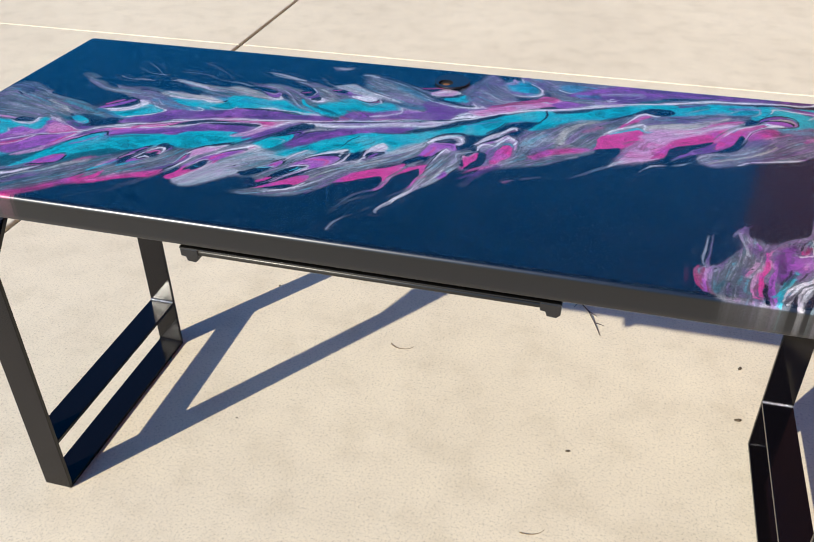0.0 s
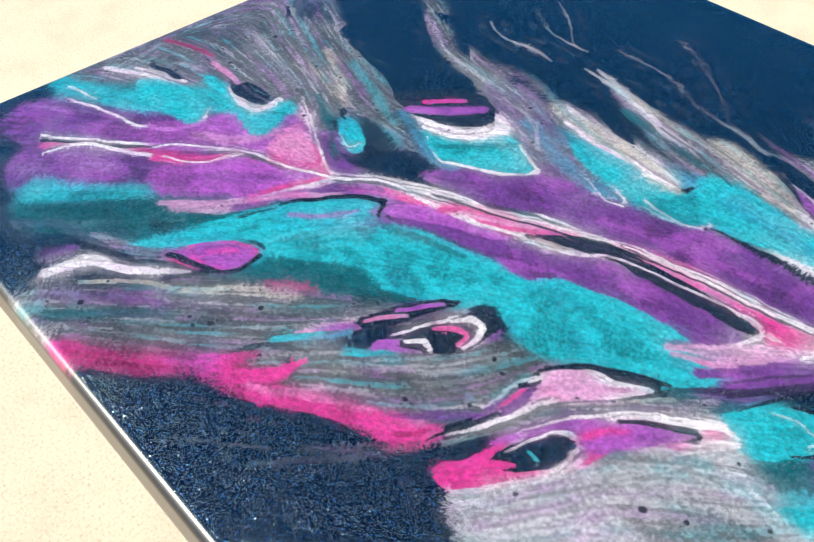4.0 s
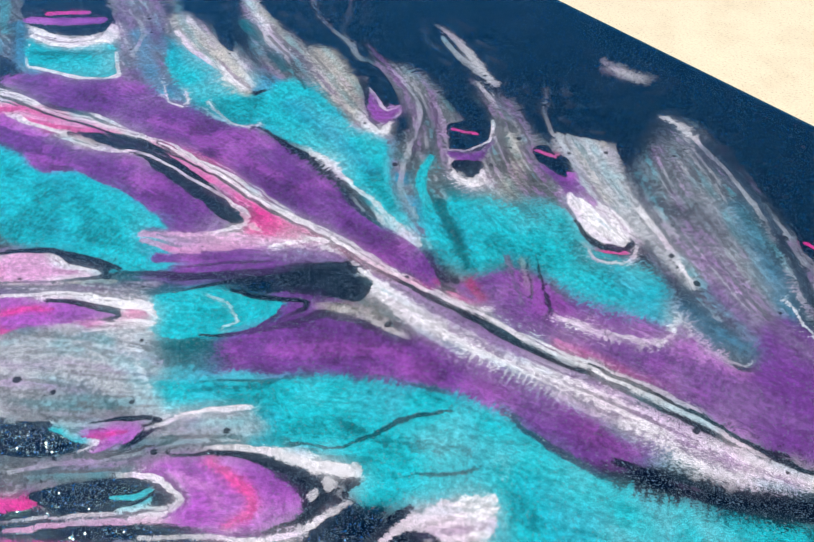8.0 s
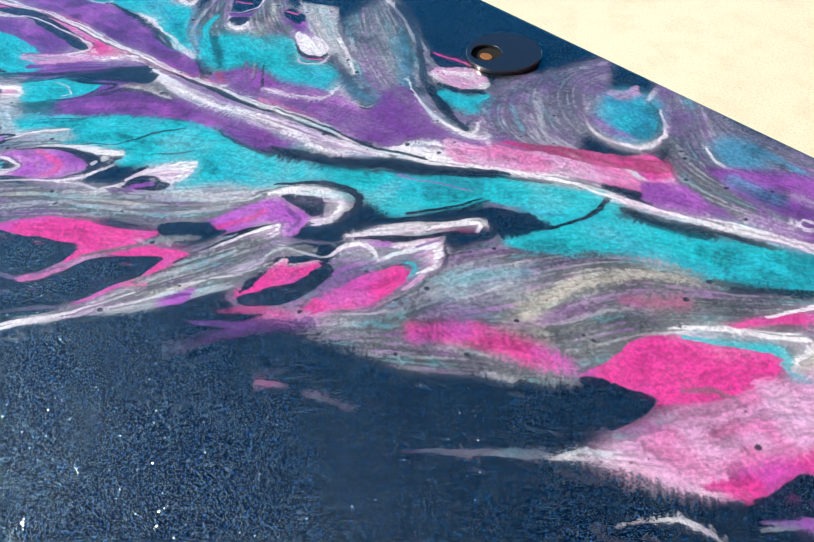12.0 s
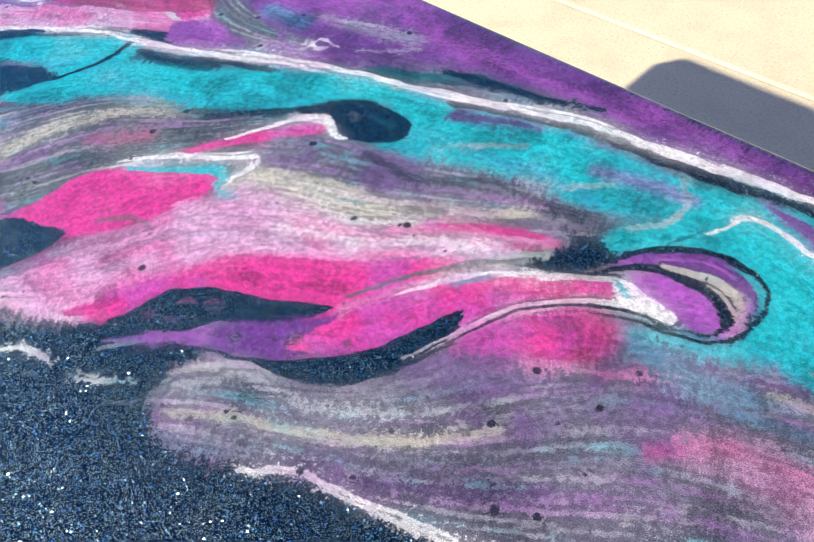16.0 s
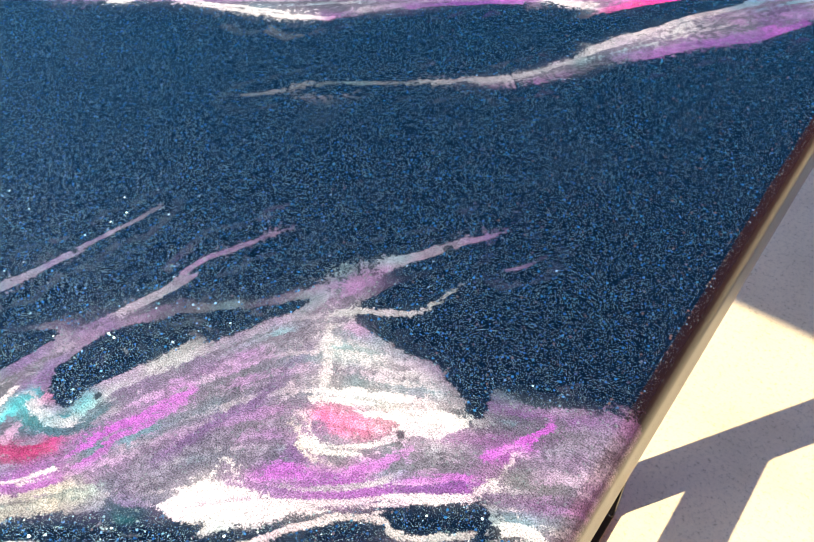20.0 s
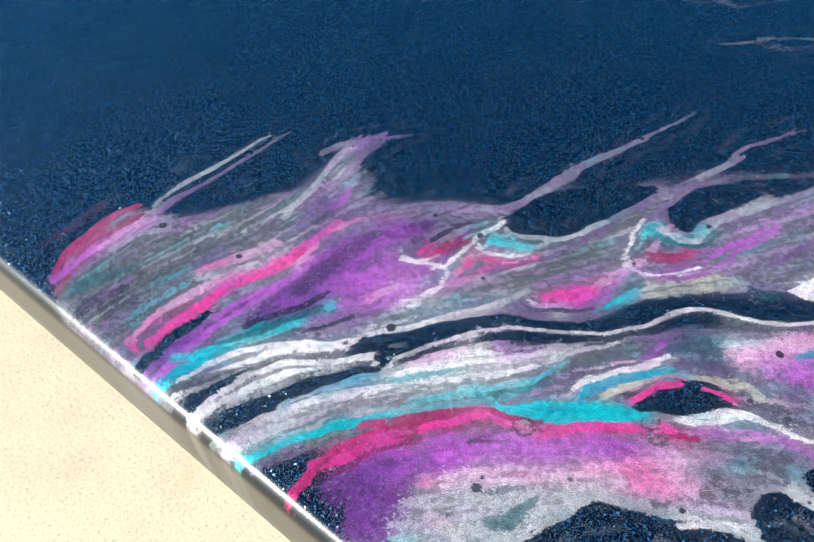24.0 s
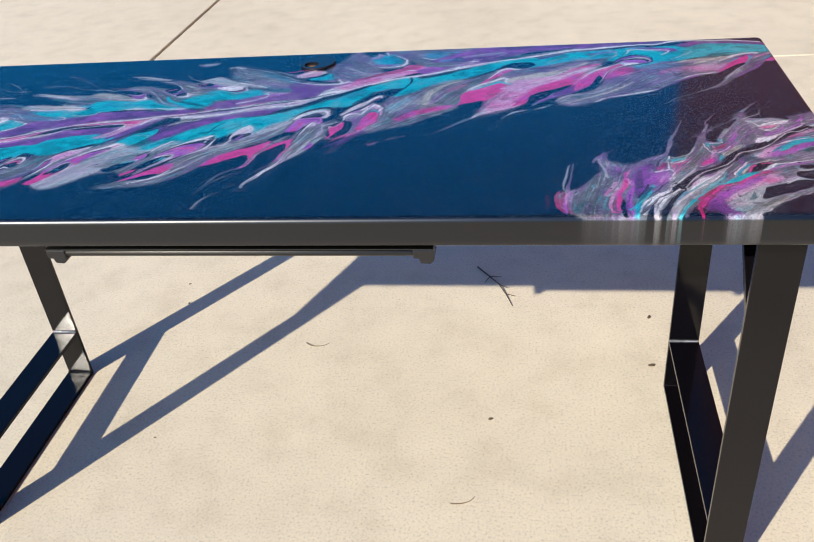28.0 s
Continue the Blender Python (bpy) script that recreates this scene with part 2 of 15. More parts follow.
# ---- the desk ----
LENGTH, DEPTH, TOP, THICK = 1.524, 0.61, 0.74, 0.039
desk = tagged(new("desk"), "black steel desk with swirled navy, teal and pink resin top", "desk")

# ---- the poured pattern: pigments laid down stroke by stroke, in millimetres from the front left corner ----
PIGMENT = dict(
    N=(0.0003, 0.0036, 0.0125), D=(0.0030, 0.0040, 0.0090), L=(0.0440, 0.0760, 0.1120), G=(0.130, 0.138, 0.140), S=(0.410, 0.430, 0.455),
    W=(0.830, 0.800, 0.815), A=(0.520, 0.475, 0.385), T=(0.0010, 0.450, 0.510), E=(0.0010, 0.105, 0.120), C=(0.0150, 0.270, 0.430),
    P=(0.150, 0.036, 0.235), O=(0.400, 0.085, 0.460), M=(0.640, 0.310, 0.520), K=(0.690, 0.036, 0.265), R=(0.330, 0.012, 0.095), V=(0.170, 0.150, 0.215))
SECOND = dict(K="O", P="O", O="P", T="C", C="T", M="K", V="P", G="V", S="V", W="M", A="G", E="D", R="K", N="N", D="N", L="N")
GRAINY = dict(G=0.55, S=0.45, V=0.45, A=0.5, M=0.3, L=0.4, E=0.45, W=0.25, T=0.22, C=0.3, P=0.18, O=0.2, K=0.16, R=0.25, D=0.2, N=0.1)


CELL = 0.55                                              # raster of the pattern, in millimetres
RASTER_W, RASTER_H = int(1524 / CELL) + 1, int(610 / CELL) + 1
FLOW_W, FLOW_H = 382, 153


class Noise:
    """Smooth value noise on a wrapped lattice."""
    def __init__(self, seed):
        self.lattice = np.random.default_rng(seed).random((256, 256)).astype(np.float32)

    def __call__(self, x, y):
        i, j = np.floor(x).astype(int), np.floor(y).astype(int)
        u, v = x - i, y - j
        u, v = u * u * (3 - 2 * u), v * v * (3 - 2 * v)
        g = self.lattice
        i, j, k, m = i & 255, j & 255, (i + 1) & 255, (j + 1) & 255
        return (g[i, j] * (1 - u) + g[k, j] * u) * (1 - v) + (g[i, m] * (1 - u) + g[k, m] * u) * v


def smooth_step(q):
    q = np.clip(q, 0, 1)
    return q * q * (3 - 2 * q)


def spline(points, closed=False, step=2.0):
    """A smooth line through the points, sampled about every step millimetres."""
    p = np.array(points, float)
    n = len(p)
    p = np.concatenate([p[-1:], p, p[:2]]) if closed else np.concatenate([2 * p[:1] - p[1:2], p, 2 * p[-1:] - p[-2:-1]])
    out = []
    for a, b, c, d in zip(p[:-3], p[1:-2], p[2:-1], p[3:]):
        m = max(2, int(np.hypot(*(c - b)[:2]) / step))
        t = (np.arange(m) / m)[:, None]
        out.append(0.5 * (2 * b + (c - a) * t + (2 * a - 5 * b + 4 * c - d) * t * t + (3 * b - 3 * c + d - a) * t ** 3))
    return np.concatenate(out + ([] if closed else [p[-2:-1]]))


class Pour:
    """The pigment at every point of the top; band() and pool() lay more of it over what is there."""
    def __init__(self, x, y):
        one, two, three = Noise(3), Noise(4), Noise(5)
        self.fine, self.streak = Noise(6), Noise(7)
        wx = 3.0 * (one(x / 26, y / 26) - 0.5) + 1.6 * (three(x / 7, y / 7) - 0.5)
        wy = 3.0 * (two(x / 26, y / 26) - 0.5) + 1.6 * (one(x / 7 + 40, y / 7) - 0.5)
        self.x, self.y, self.x0, self.y0 = x + wx, y + wy, x, y
        self.speck = 0.6 * self.fine(x / 1.7, y / 1.7) + 0.4 * self.fine(x / 4.5 + 70, y / 4.5)
        self.drift = 0.65 * one(x / 34 + 9, y / 20) + 0.35 * two(x / 9, y / 6 + 33)
        self.color = np.tile(np.array(PIGMENT["N"]), (len(x), 1))
        self.deep, self.cover = np.ones(len(x)), np.zeros(len(x))
        self.flow, self.thread = np.zeros((2, FLOW_H, FLOW_W)), np.zeros(len(x))

    def near(self, p, reach):
        """The raster cells about some points."""
        j0, i0 = np.maximum((p[:, :2].min(0) - reach - 4) / CELL, 0).astype(int)
        j1, i1 = np.minimum((p[:, :2].max(0) + reach + 4) / CELL + 1, (RASTER_W, RASTER_H)).astype(int)
        return i0, max(i1, i0), j0, max(j1, j0)

    def nearest(self, p, reach):
        """The cells within reach of a line: their numbers, the distance and the nearest sample."""
        i0, i1, j0, j1 = self.near(p, reach)
        x, y = self.x.reshape(RASTER_H, RASTER_W)[i0:i1, j0:j1], self.y.reshape(RASTER_H, RASTER_W)[i0:i1, j0:j1]
        best, where = np.full(x.shape, 1e9), np.zeros(x.shape, int)
        r = int((reach + 4) / CELL) + 1
        for s in range(len(p)):
            i, j = int(p[s, 1] / CELL) - i0, int(p[s, 0] / CELL) - j0
            w = slice(max(i - r, 0), max(i + r, 0)), slice(max(j - r, 0), max(j + r, 0))
            d = (x[w] - p[s, 0]) ** 2 + (y[w] - p[s, 1]) ** 2
            m = d < best[w]
            best[w][m], where[w][m] = d[m], s
        k = (np.arange(i0, i1)[:, None] * RASTER_W + np.arange(j0, j1)).ravel()
        return k, np.sqrt(best).ravel(), where.ravel()

    def lay(self, k, a, kind):
        a = a[:, None]
        turn = (0.3 if kind in "TW" else 0.5) * smooth_step((self.drift[k] - 0.48) / 0.3)[:, None]
        self.color[k] = self.color[k] * (1 - a) + (np.array(PIGMENT[kind]) * (1 - turn) + np.array(PIGMENT[SECOND[kind]]) * turn) * a
        target = {"N": 1.0, "D": 0.6}.get(kind, 0.0)
        self.deep[k] = self.deep[k] * (1 - a[:, 0]) + target * a[:, 0]
        self.cover[k] = self.cover[k] * (1 - a[:, 0]) + a[:, 0]

    def lead(self, p, weight):
        """Notes which way the pigment runs along a line."""
        way = np.gradient(p[:, :2], axis=0)
        turn = 2 * np.arctan2(way[:, 1], way[:, 0])
        i, j = np.clip(p[:, 1] / 4, 0, FLOW_H - 1).astype(int), np.clip(p[:, 0] / 4, 0, FLOW_W - 1).astype(int)
        np.add.at(self.flow[0], (i, j), np.cos(turn) * weight)
        np.add.at(self.flow[1], (i, j), np.sin(turn) * weight)

    def band(self, kind, soft, alpha, points):
        """A ribbon of pigment: points of x, y and half width; soft: how much of its half width fades out."""
        thin = 0.78 if kind == "W" and soft < 0.7 else 1.0
        points = [(x, y, max(w * thin, 0.5)) for x, y, w in points]
        p = spline(points, step=max(1.2, min(w for _, _, w in points) * 0.6))
        p[:, 2] = np.maximum(p[:, 2], 0.4)
        self.lead(p, 1 + 0.3 * p[:, 2])
        reach = p[:, 2].max() * (3.5 if thin < 1 else 1.4) + 1
        k, d, s = self.nearest(p, reach)
        k, d, s = k[d < reach], d[d < reach], s[d < reach]
        if not len(k):
            return
        w = p[s, 2]
        along = np.concatenate([[0], np.cumsum(np.hypot(*np.diff(p[:, :2], axis=0).T))])[s]
        way = np.gradient(p[:, :2], axis=0)[s]
        side = np.sign(way[:, 0] * (self.y[k] - p[s, 1]) - way[:, 1] * (self.x[k] - p[s, 0]))
        g = GRAINY[kind]
        strand = self.streak(along / 30 + len(points) * 7.3, d * side / 1.6 + 50 + p[0, 0])
        q = d / w + (strand - 0.5) * 0.35 * min(1, 2 * g + 0.2) + (self.speck[k] - 0.5) * 0.9 * g * np.minimum(1, 3.0 / w)
        if kind == "W" and soft >= 0.9:                # ruffled, with short hairs across the run
            hair = self.fine(along / 1.1 + side * 11, d / 14 + 30) * 0.65 + self.fine(along / 2.7 + 9, side * 5.0 + 80) * 0.35
            q = d / w / (0.2 + 1.05 * hair) + (self.speck[k] - 0.5) * 0.4
            soft = 1.0
        if thin < 1:                                     # a dark thread along one side of a white vein
            lee = smooth_step((1.0 - np.abs(d * side - w * 0.9) / (0.6 + 0.45 * w)) / 0.8)
            haze = np.where(side < 0, np.clip(1 - d / (3.5 * w), 0, 1) ** 2, 0) * (0.3 + 0.7 * self.fine(along / 1.3, d / 10 + 5))
            self.lay(k, 0.5 * alpha * haze, "M" if p[0, 0] % 2 < 1 else "W")
            self.lay(k, 0.6 * alpha * lee * smooth_step((strand - 0.2) / 0.4), "D")
        a = alpha * smooth_step((1.08 - q) / max(soft, 0.08))
        if thin < 1:
            a *= 0.5 + 0.5 * smooth_step((self.streak(along / 9 + 3.1, s * 0.0 + p[0, 1]) + 0.5 * self.speck[k] - 0.35) / 0.4)
        a *= 1 - g * (1 - smooth_step((0.55 * strand + 0.45 * self.speck[k] - 0.16) / 0.36)) * min(1.0, 0.4 + 0.15 * w.mean() ** 0.5)
        self.lay(k, a, kind)
        if soft < 0.9 and w.max() < 7.0:
            self.thread[k] = np.maximum(self.thread[k], a)

    def pool(self, kind, soft, alpha, points):
        """A pool of pigment with a closed outline; soft: the width in millimetres over which its edge fades."""
        crisp = soft < 6
        soft *= 0.5 if kind in "NDKWR" else 0.8
        p = spline(points, True, 1.5)
        self.lead(p, 0.7)
        k, d, s = self.nearest(p, soft + 2)
        if not len(k):
            return
        d = np.minimum(d, soft + 4)
        x, y, inside = self.x[k], self.y[k], np.zeros(len(k), bool)
        for (ax, ay), (bx, by) in zip(p[::2], np.roll(p[::2], -1, 0)):
            if ay != by:
                inside ^= ((ay > y) != (by > y)) & (x < (bx - ax) * (y - ay) / (by - ay) + ax)
        g = GRAINY[kind]
        depth = np.where(inside, d, -d) + (self.speck[k] - 0.5) * min(soft * 1.6, 4.0) * min(1, g + 0.25)
        a = alpha * smooth_step(depth / soft + 0.5)
        if crisp:
            self.thread[k] = np.maximum(self.thread[k], smooth_step(1.6 - d / (soft + 1.5)))
        flow = self.streak(x / 22 + y / 60, y / 2.2 - x / 9)
        a *= 1 - g * (1 - smooth_step((0.5 * flow + 0.5 * self.speck[k] - 0.18) / 0.34)) * 0.8
        self.lay(k, a, kind)


    def bubble(self, kind, alpha, x, y, r):
        """A burst bubble: a darker disc with a dark rim and, inside it, a pale ring painted as its highlight."""
        k, d, _ = self.nearest(np.array([[x, y]], float), r * 1.4 + 1)
        q = d / r
        self.lay(k, alpha * 0.55 * smooth_step((1.0 - q) / 0.3), kind)
        self.lay(k, 0.5 * smooth_step(1 - np.abs(q - 0.72) / 0.22), "S")
        self.lay(k, 0.8 * smooth_step(1 - np.abs(q - 1.0) / 0.22), "D")


def blurred(field, sigma):
    """A field of two axes, blurred by sigma cells."""
    pad = int(3 * sigma) + 1
    f = np.pad(field, pad, mode="edge")
    ky, kx = np.fft.fftfreq(f.shape[0])[:, None], np.fft.rfftfreq(f.shape[1])[None]
    g = np.fft.irfft2(np.fft.rfft2(f) * np.exp(-2 * (np.pi * sigma) ** 2 * (kx ** 2 + ky ** 2)), f.shape)
    return g[pad:-pad, pad:-pad]


def sample(field, x, y):
    """Values of a raster field, of one or more layers, at places in its cells."""
    x, y = np.clip(x, 0, field.shape[1] - 1.001), np.clip(y, 0, field.shape[0] - 1.001)
    i, j = y.astype(int), x.astype(int)
    u, v = x - j, y - i
    if field.ndim == 3:
        u, v = u[..., None], v[..., None]
    return (field[i, j] * (1 - u) + field[i, j + 1] * u) * (1 - v) + (field[i + 1, j] * (1 - u) + field[i + 1, j + 1] * u) * v


def drawn_out(noise_field, dx, dy, reach):
    """Noise drawn out along the flow into strands, evened to the range 0 to 1."""
    high, wide = noise_field.shape
    gy, gx = np.mgrid[0:high, 0:wide].astype(np.float32)
    total = noise_field.copy()
    for sense in (1, -1):
        x, y, lx, ly = gx.copy(), gy.copy(), dx * sense, dy * sense
        for _ in range(reach):
            x, y = np.clip(x + lx, 0, wide - 1), np.clip(y + ly, 0, high - 1)
            i, j = y.astype(int), x.astype(int)
            nx, ny = dx[i, j], dy[i, j]
            turn = np.sign(nx * lx + ny * ly + 1e-9)
            lx, ly = nx * turn, ny * turn
            total += noise_field[i, j]
    total = (total - total.mean()) / total.std()
    return 0.5 + 0.5 * np.tanh(total * 0.8)


def coarse_strands(rng, dx, dy, block, reach):
    """Broader strands, drawn on every second cell."""
    cx, cy = dx[::2, ::2], dy[::2, ::2]
    high, wide = cx.shape
    seeds = np.kron(rng.random((high // block + 1, wide // block + 1)), np.ones((block, block)))[:high, :wide].astype(np.float32)
    gy, gx = np.mgrid[0:RASTER_H, 0:RASTER_W].astype(np.float32)
    return sample(drawn_out(seeds, cx, cy, reach), gx / 2, gy / 2)


def pour_grounds(pour):
    # wide grounds of colour
    pour.pool('G', 5, 0.9, [(11, 135), (-5, 210), (-25, 283), (35, 360), (108, 333), (187, 306), (195, 271), (176, 250), (147, 236), (112, 217), (64, 192)])
    pour.band('T', 0.8, 0.9, [(12, 127, 13.8), (64, 151, 16.3), (111, 184, 14.5)])
    pour.band('T', 0.7, 1, [(84, 214, 7.5), (138, 208, 17.5), (157, 233, 17.9)])
    pour.band('P', 0.5, 1, [(43, 90, 27.4), (107, 147, 23.8), (170, 186, 29.6), (223, 213, 18.9)])
    pour.band('P', 0.4, 1, [(95, 67, 24.3), (152, 122, 21.5), (204, 163, 19.8), (239, 201, 13.2), (283, 230, 10.9)])
    pour.band('O', 0.8, 0.5, [(87, 120, 16.2), (138, 168, 15.7), (186, 196, 14.8)])
    pour.band('E', 0.8, 1, [(135, 49, 25.7), (191, 100, 21.8), (223, 143, 15.8), (240, 168, 9.1)])
    pour.band('T', 0.7, 0.9, [(116, 58, 16.2), (147, 90, 13.1), (182, 130, 3.8)])
    pour.band('T', 0.5, 1, [(204, 76, 5.1), (232, 127, 13.9), (256, 172, 18.6), (277, 211, 10.8)])
    pour.band('T', 0.6, 1, [(265, 133, 13.7), (313, 176, 23.1), (365, 206, 22.2), (413, 236, 27.2), (465, 256, 20.7), (506, 254, 14.3)])
    pour.band('E', 0.9, 0.9, [(259, 103, 11.1), (292, 131, 16.4), (332, 160, 16.1), (362, 181, 8.8)])
    pour.band('C', 0.9, 0.6, [(422, 225, 20.4), (466, 233, 16.3), (491, 242, 12.8)])
    pour.band('G', 0.6, 0.95, [(215, 9, 25.5), (264, 59, 25.6), (299, 99, 22.3), (332, 129, 15.2)])
    pour.band('G', 0.7, 0.9, [(286, 61, 9.1), (347, 97, 16.2), (391, 127, 18.9), (431, 157, 15.7), (442, 182, 8.4)])
    pour.band('S', 0.9, 0.6, [(360, 107, 7.6), (393, 142, 10.6), (416, 158, 8.9)])
    pour.band('K', 0.7, 1, [(242, 2, 7.6), (286, 32, 7.6), (313, 59, 7.0), (336, 68, 8.1), (367, 83, 8.4), (393, 93, 7.1), (417, 101, 6.7), (428, 119, 4.2)])
    pour.band('R', 0.8, 0.8, [(245, 0, 8.8), (281, 27, 7.6), (305, 47, 5.8)])
    pour.band('L', 0.5, 1, [(29, 354, 21.8), (120, 303, 16.1), (169, 287, 21.0), (212, 280, 20.6), (255, 269, 15.5)])
    pour.band('T', 0.9, 0.45, [(181, 282, 12.9), (216, 276, 14.2), (240, 269, 11.4)])
    pour.band('G', 0.7, 0.9, [(111, 430, 11.6), (171, 389, 13.5), (219, 379, 14.7), (260, 367, 12.6), (296, 354, 10.9)])
    pour.band('V', 0.6, 1, [(269, 358, 11.2), (303, 345, 12.6), (331, 328, 13.5), (356, 319, 11.4)])
    pour.band('P', 0.5, 1, [(298, 264, 11.9), (321, 296, 17.6), (352, 308, 18.7), (398, 325, 21.6), (444, 336, 22.2), (493, 337, 21.8), (523, 337, 19.2)])
    pour.band('T', 0.6, 1, [(313, 355, 12.7), (345, 358, 17.2), (380, 360, 20.0), (416, 363, 20.9)])
    pour.band('N', 0.6, 1, [(225, 245, 10.4), (263, 248, 11.9), (302, 269, 9.4), (348, 289, 9.1), (366, 296, 5.4)])
    pour.band('P', 0.4, 1, [(287, 214, 10.9), (321, 229, 12.4), (350, 242, 12.8), (383, 250, 16.5), (407, 265, 18.7), (451, 276, 21.6), (487, 284, 16.5)])
    pour.band('S', 0.6, 0.8, [(289, 389, 6.5), (314, 381, 9.6), (346, 379, 11.0), (373, 381, 9.0)])
    pour.band('G', 0.6, 0.9, [(311, 431, 6.1), (344, 422, 10.7), (385, 409, 15.9), (430, 398, 13.4)])
    pour.band('P', 0.5, 1, [(384, 304, 13.9), (432, 325, 15.5), (482, 338, 15.6), (532, 344, 15.3), (563, 348, 14.2), (595, 355, 9.5)])
    pour.band('C', 0.6, 1, [(416, 380, 21.5), (456, 383, 21.4), (494, 386, 20.0), (528, 382, 16.7), (563, 372, 9.3)])
    pour.band('T', 0.7, 0.8, [(386, 341, 16.4), (414, 357, 17.7), (419, 377, 11.2)])
    pour.band('G', 0.7, 0.9, [(333, 427, 6.8), (373, 419, 15.2), (409, 417, 20.1), (445, 412, 19.0), (474, 403, 10.5)])
    pour.band('G', 0.6, 0.9, [(430, 456, 4.6), (464, 456, 14.1), (499, 443, 14.8), (532, 416, 9.5), (548, 382, 5.8)])
    pour.band('T', 0.7, 1, [(596, 424, 22.0), (625, 425, 24.0), (652, 417, 18.8)])
    pour.band('E', 0.8, 1, [(542, 403, 14.7), (579, 390, 18.7), (614, 380, 17.9)])
    pour.band('G', 0.8, 0.9, [(526, 487, 5.5), (559, 464, 13.2), (587, 447, 18.1), (602, 442, 13.8)])
    pour.band('S', 0.7, 0.9, [(577, 483, 6.8), (601, 474, 8.7), (628, 459, 9.7)])
    pour.pool('S', 6, 0.9, [(455, 101), (482, 139), (503, 183), (528, 215), (550, 216), (580, 195), (545, 150), (487, 87)])
    pour.band('T', 0.6, 1, [(563, 199, 6.8), (601, 238, 10.1), (637, 277, 10.1), (660, 298, 9.0)])
    pour.band('E', 0.8, 0.9, [(550, 220, 7.4), (568, 240, 8.7), (583, 256, 6.2)])
    pour.band('E', 0.7, 0.7, [(488, 215, 4.0), (510, 235, 4.4), (539, 242, 3.6)])
    pour.band('P', 0.5, 1, [(510, 244, 8.2), (531, 274, 8.3), (553, 304, 6.0), (571, 324, 3.0)])
    pour.band('P', 0.5, 1, [(582, 244, 12.0), (600, 271, 14.9), (617, 301, 14.0), (643, 314, 15.4), (674, 331, 11.3)])
    pour.band('E', 0.7, 0.7, [(417, 117, 4.6), (453, 168, 5.2), (500, 224, 5.2), (523, 249, 4.0)])
    pour.band('T', 0.7, 1, [(617, 414, 16.0), (651, 412, 19.2), (675, 417, 17.5), (695, 419, 8.8)])
    pour.band('G', 0.8, 0.9, [(549, 454, 6.7), (579, 437, 12.8), (603, 424, 14.0)])
    pour.pool('L', 14, 0.9, [(624, 493), (608, 549), (636, 548), (672, 531), (712, 508), (743, 487), (760, 457), (728, 450), (686, 467), (653, 479)])
    pour.pool('S', 14, 0.6, [(633, 496), (623, 534), (650, 528), (693, 504), (721, 484), (707, 468), (675, 478)])
    pour.band('C', 0.9, 0.6, [(687, 457, 16.9), (714, 449, 20.7), (740, 454, 20.9)])
    pour.band('V', 0.7, 0.9, [(703, 422, 13.8), (727, 430, 20.1), (754, 432, 19.2), (779, 434, 18.6)])
    pour.band('P', 0.5, 1, [(668, 374, 11.7), (701, 384, 14.5), (729, 395, 16.0), (759, 403, 16.7), (791, 412, 17.2)])
    pour.band('P', 0.5, 1, [(583, 246, 8.1), (604, 273, 13.6), (631, 299, 14.9), (668, 314, 13.4), (694, 321, 11.9), (726, 335, 9.2)])
    pour.band('T', 0.5, 1, [(579, 209, 8.1), (603, 244, 9.9), (627, 271, 9.7), (657, 292, 9.8), (682, 301, 14.4), (706, 308, 12.7)])
    pour.band('T', 0.5, 1, [(624, 224, 9.9), (658, 247, 13.4), (684, 269, 15.8), (711, 288, 17.9), (737, 307, 15.2), (769, 333, 11.5)])
    pour.band('G', 0.8, 0.8, [(548, 139, 12.2), (581, 165, 10.1), (601, 199, 8.1), (618, 229, 8.2)])
    pour.band('G', 0.6, 0.95, [(552, 89, 5.4), (623, 107, 14.9), (656, 144, 19.7), (682, 186, 19.9), (717, 223, 19.1), (762, 249, 15.3)])
    pour.band('S', 0.8, 0.9, [(719, 242, 12.1), (745, 273, 16.1), (774, 292, 11.6)])
    pour.band('T', 0.5, 1, [(695, 308, 21.0), (754, 326, 28.6), (799, 354, 26.2), (841, 382, 23.6), (874, 421, 17.1)])
    pour.band('V', 0.7, 0.9, [(746, 415, 12.0), (760, 446, 17.1), (795, 443, 12.9)])
    pour.band('G', 0.6, 0.9, [(789, 171, 6.1), (796, 199, 10.1), (803, 234, 13.8), (817, 263, 14.4), (833, 281, 8.5)])
    pour.pool('G', 10, 0.85, [(910, 311), (910, 356), (927, 396), (959, 439), (987, 430), (1012, 379), (995, 334), (970, 300), (928, 268), (892, 247)])
    pour.band('V', 0.9, 0.8, [(897, 249, 8.4), (925, 272, 12.5), (953, 292, 11.7)])
    pour.band('K', 0.9, 0.9, [(941, 292, 10.0), (957, 316, 13.4), (982, 330, 16.0), (1009, 339, 14.2)])
    pour.band('T', 0.9, 0.6, [(922, 328, 8.7), (934, 351, 8.6), (943, 370, 5.7)])
    pour.band('M', 0.8, 0.8, [(856, 236, 7.4), (875, 250, 11.0), (899, 274, 9.5)])
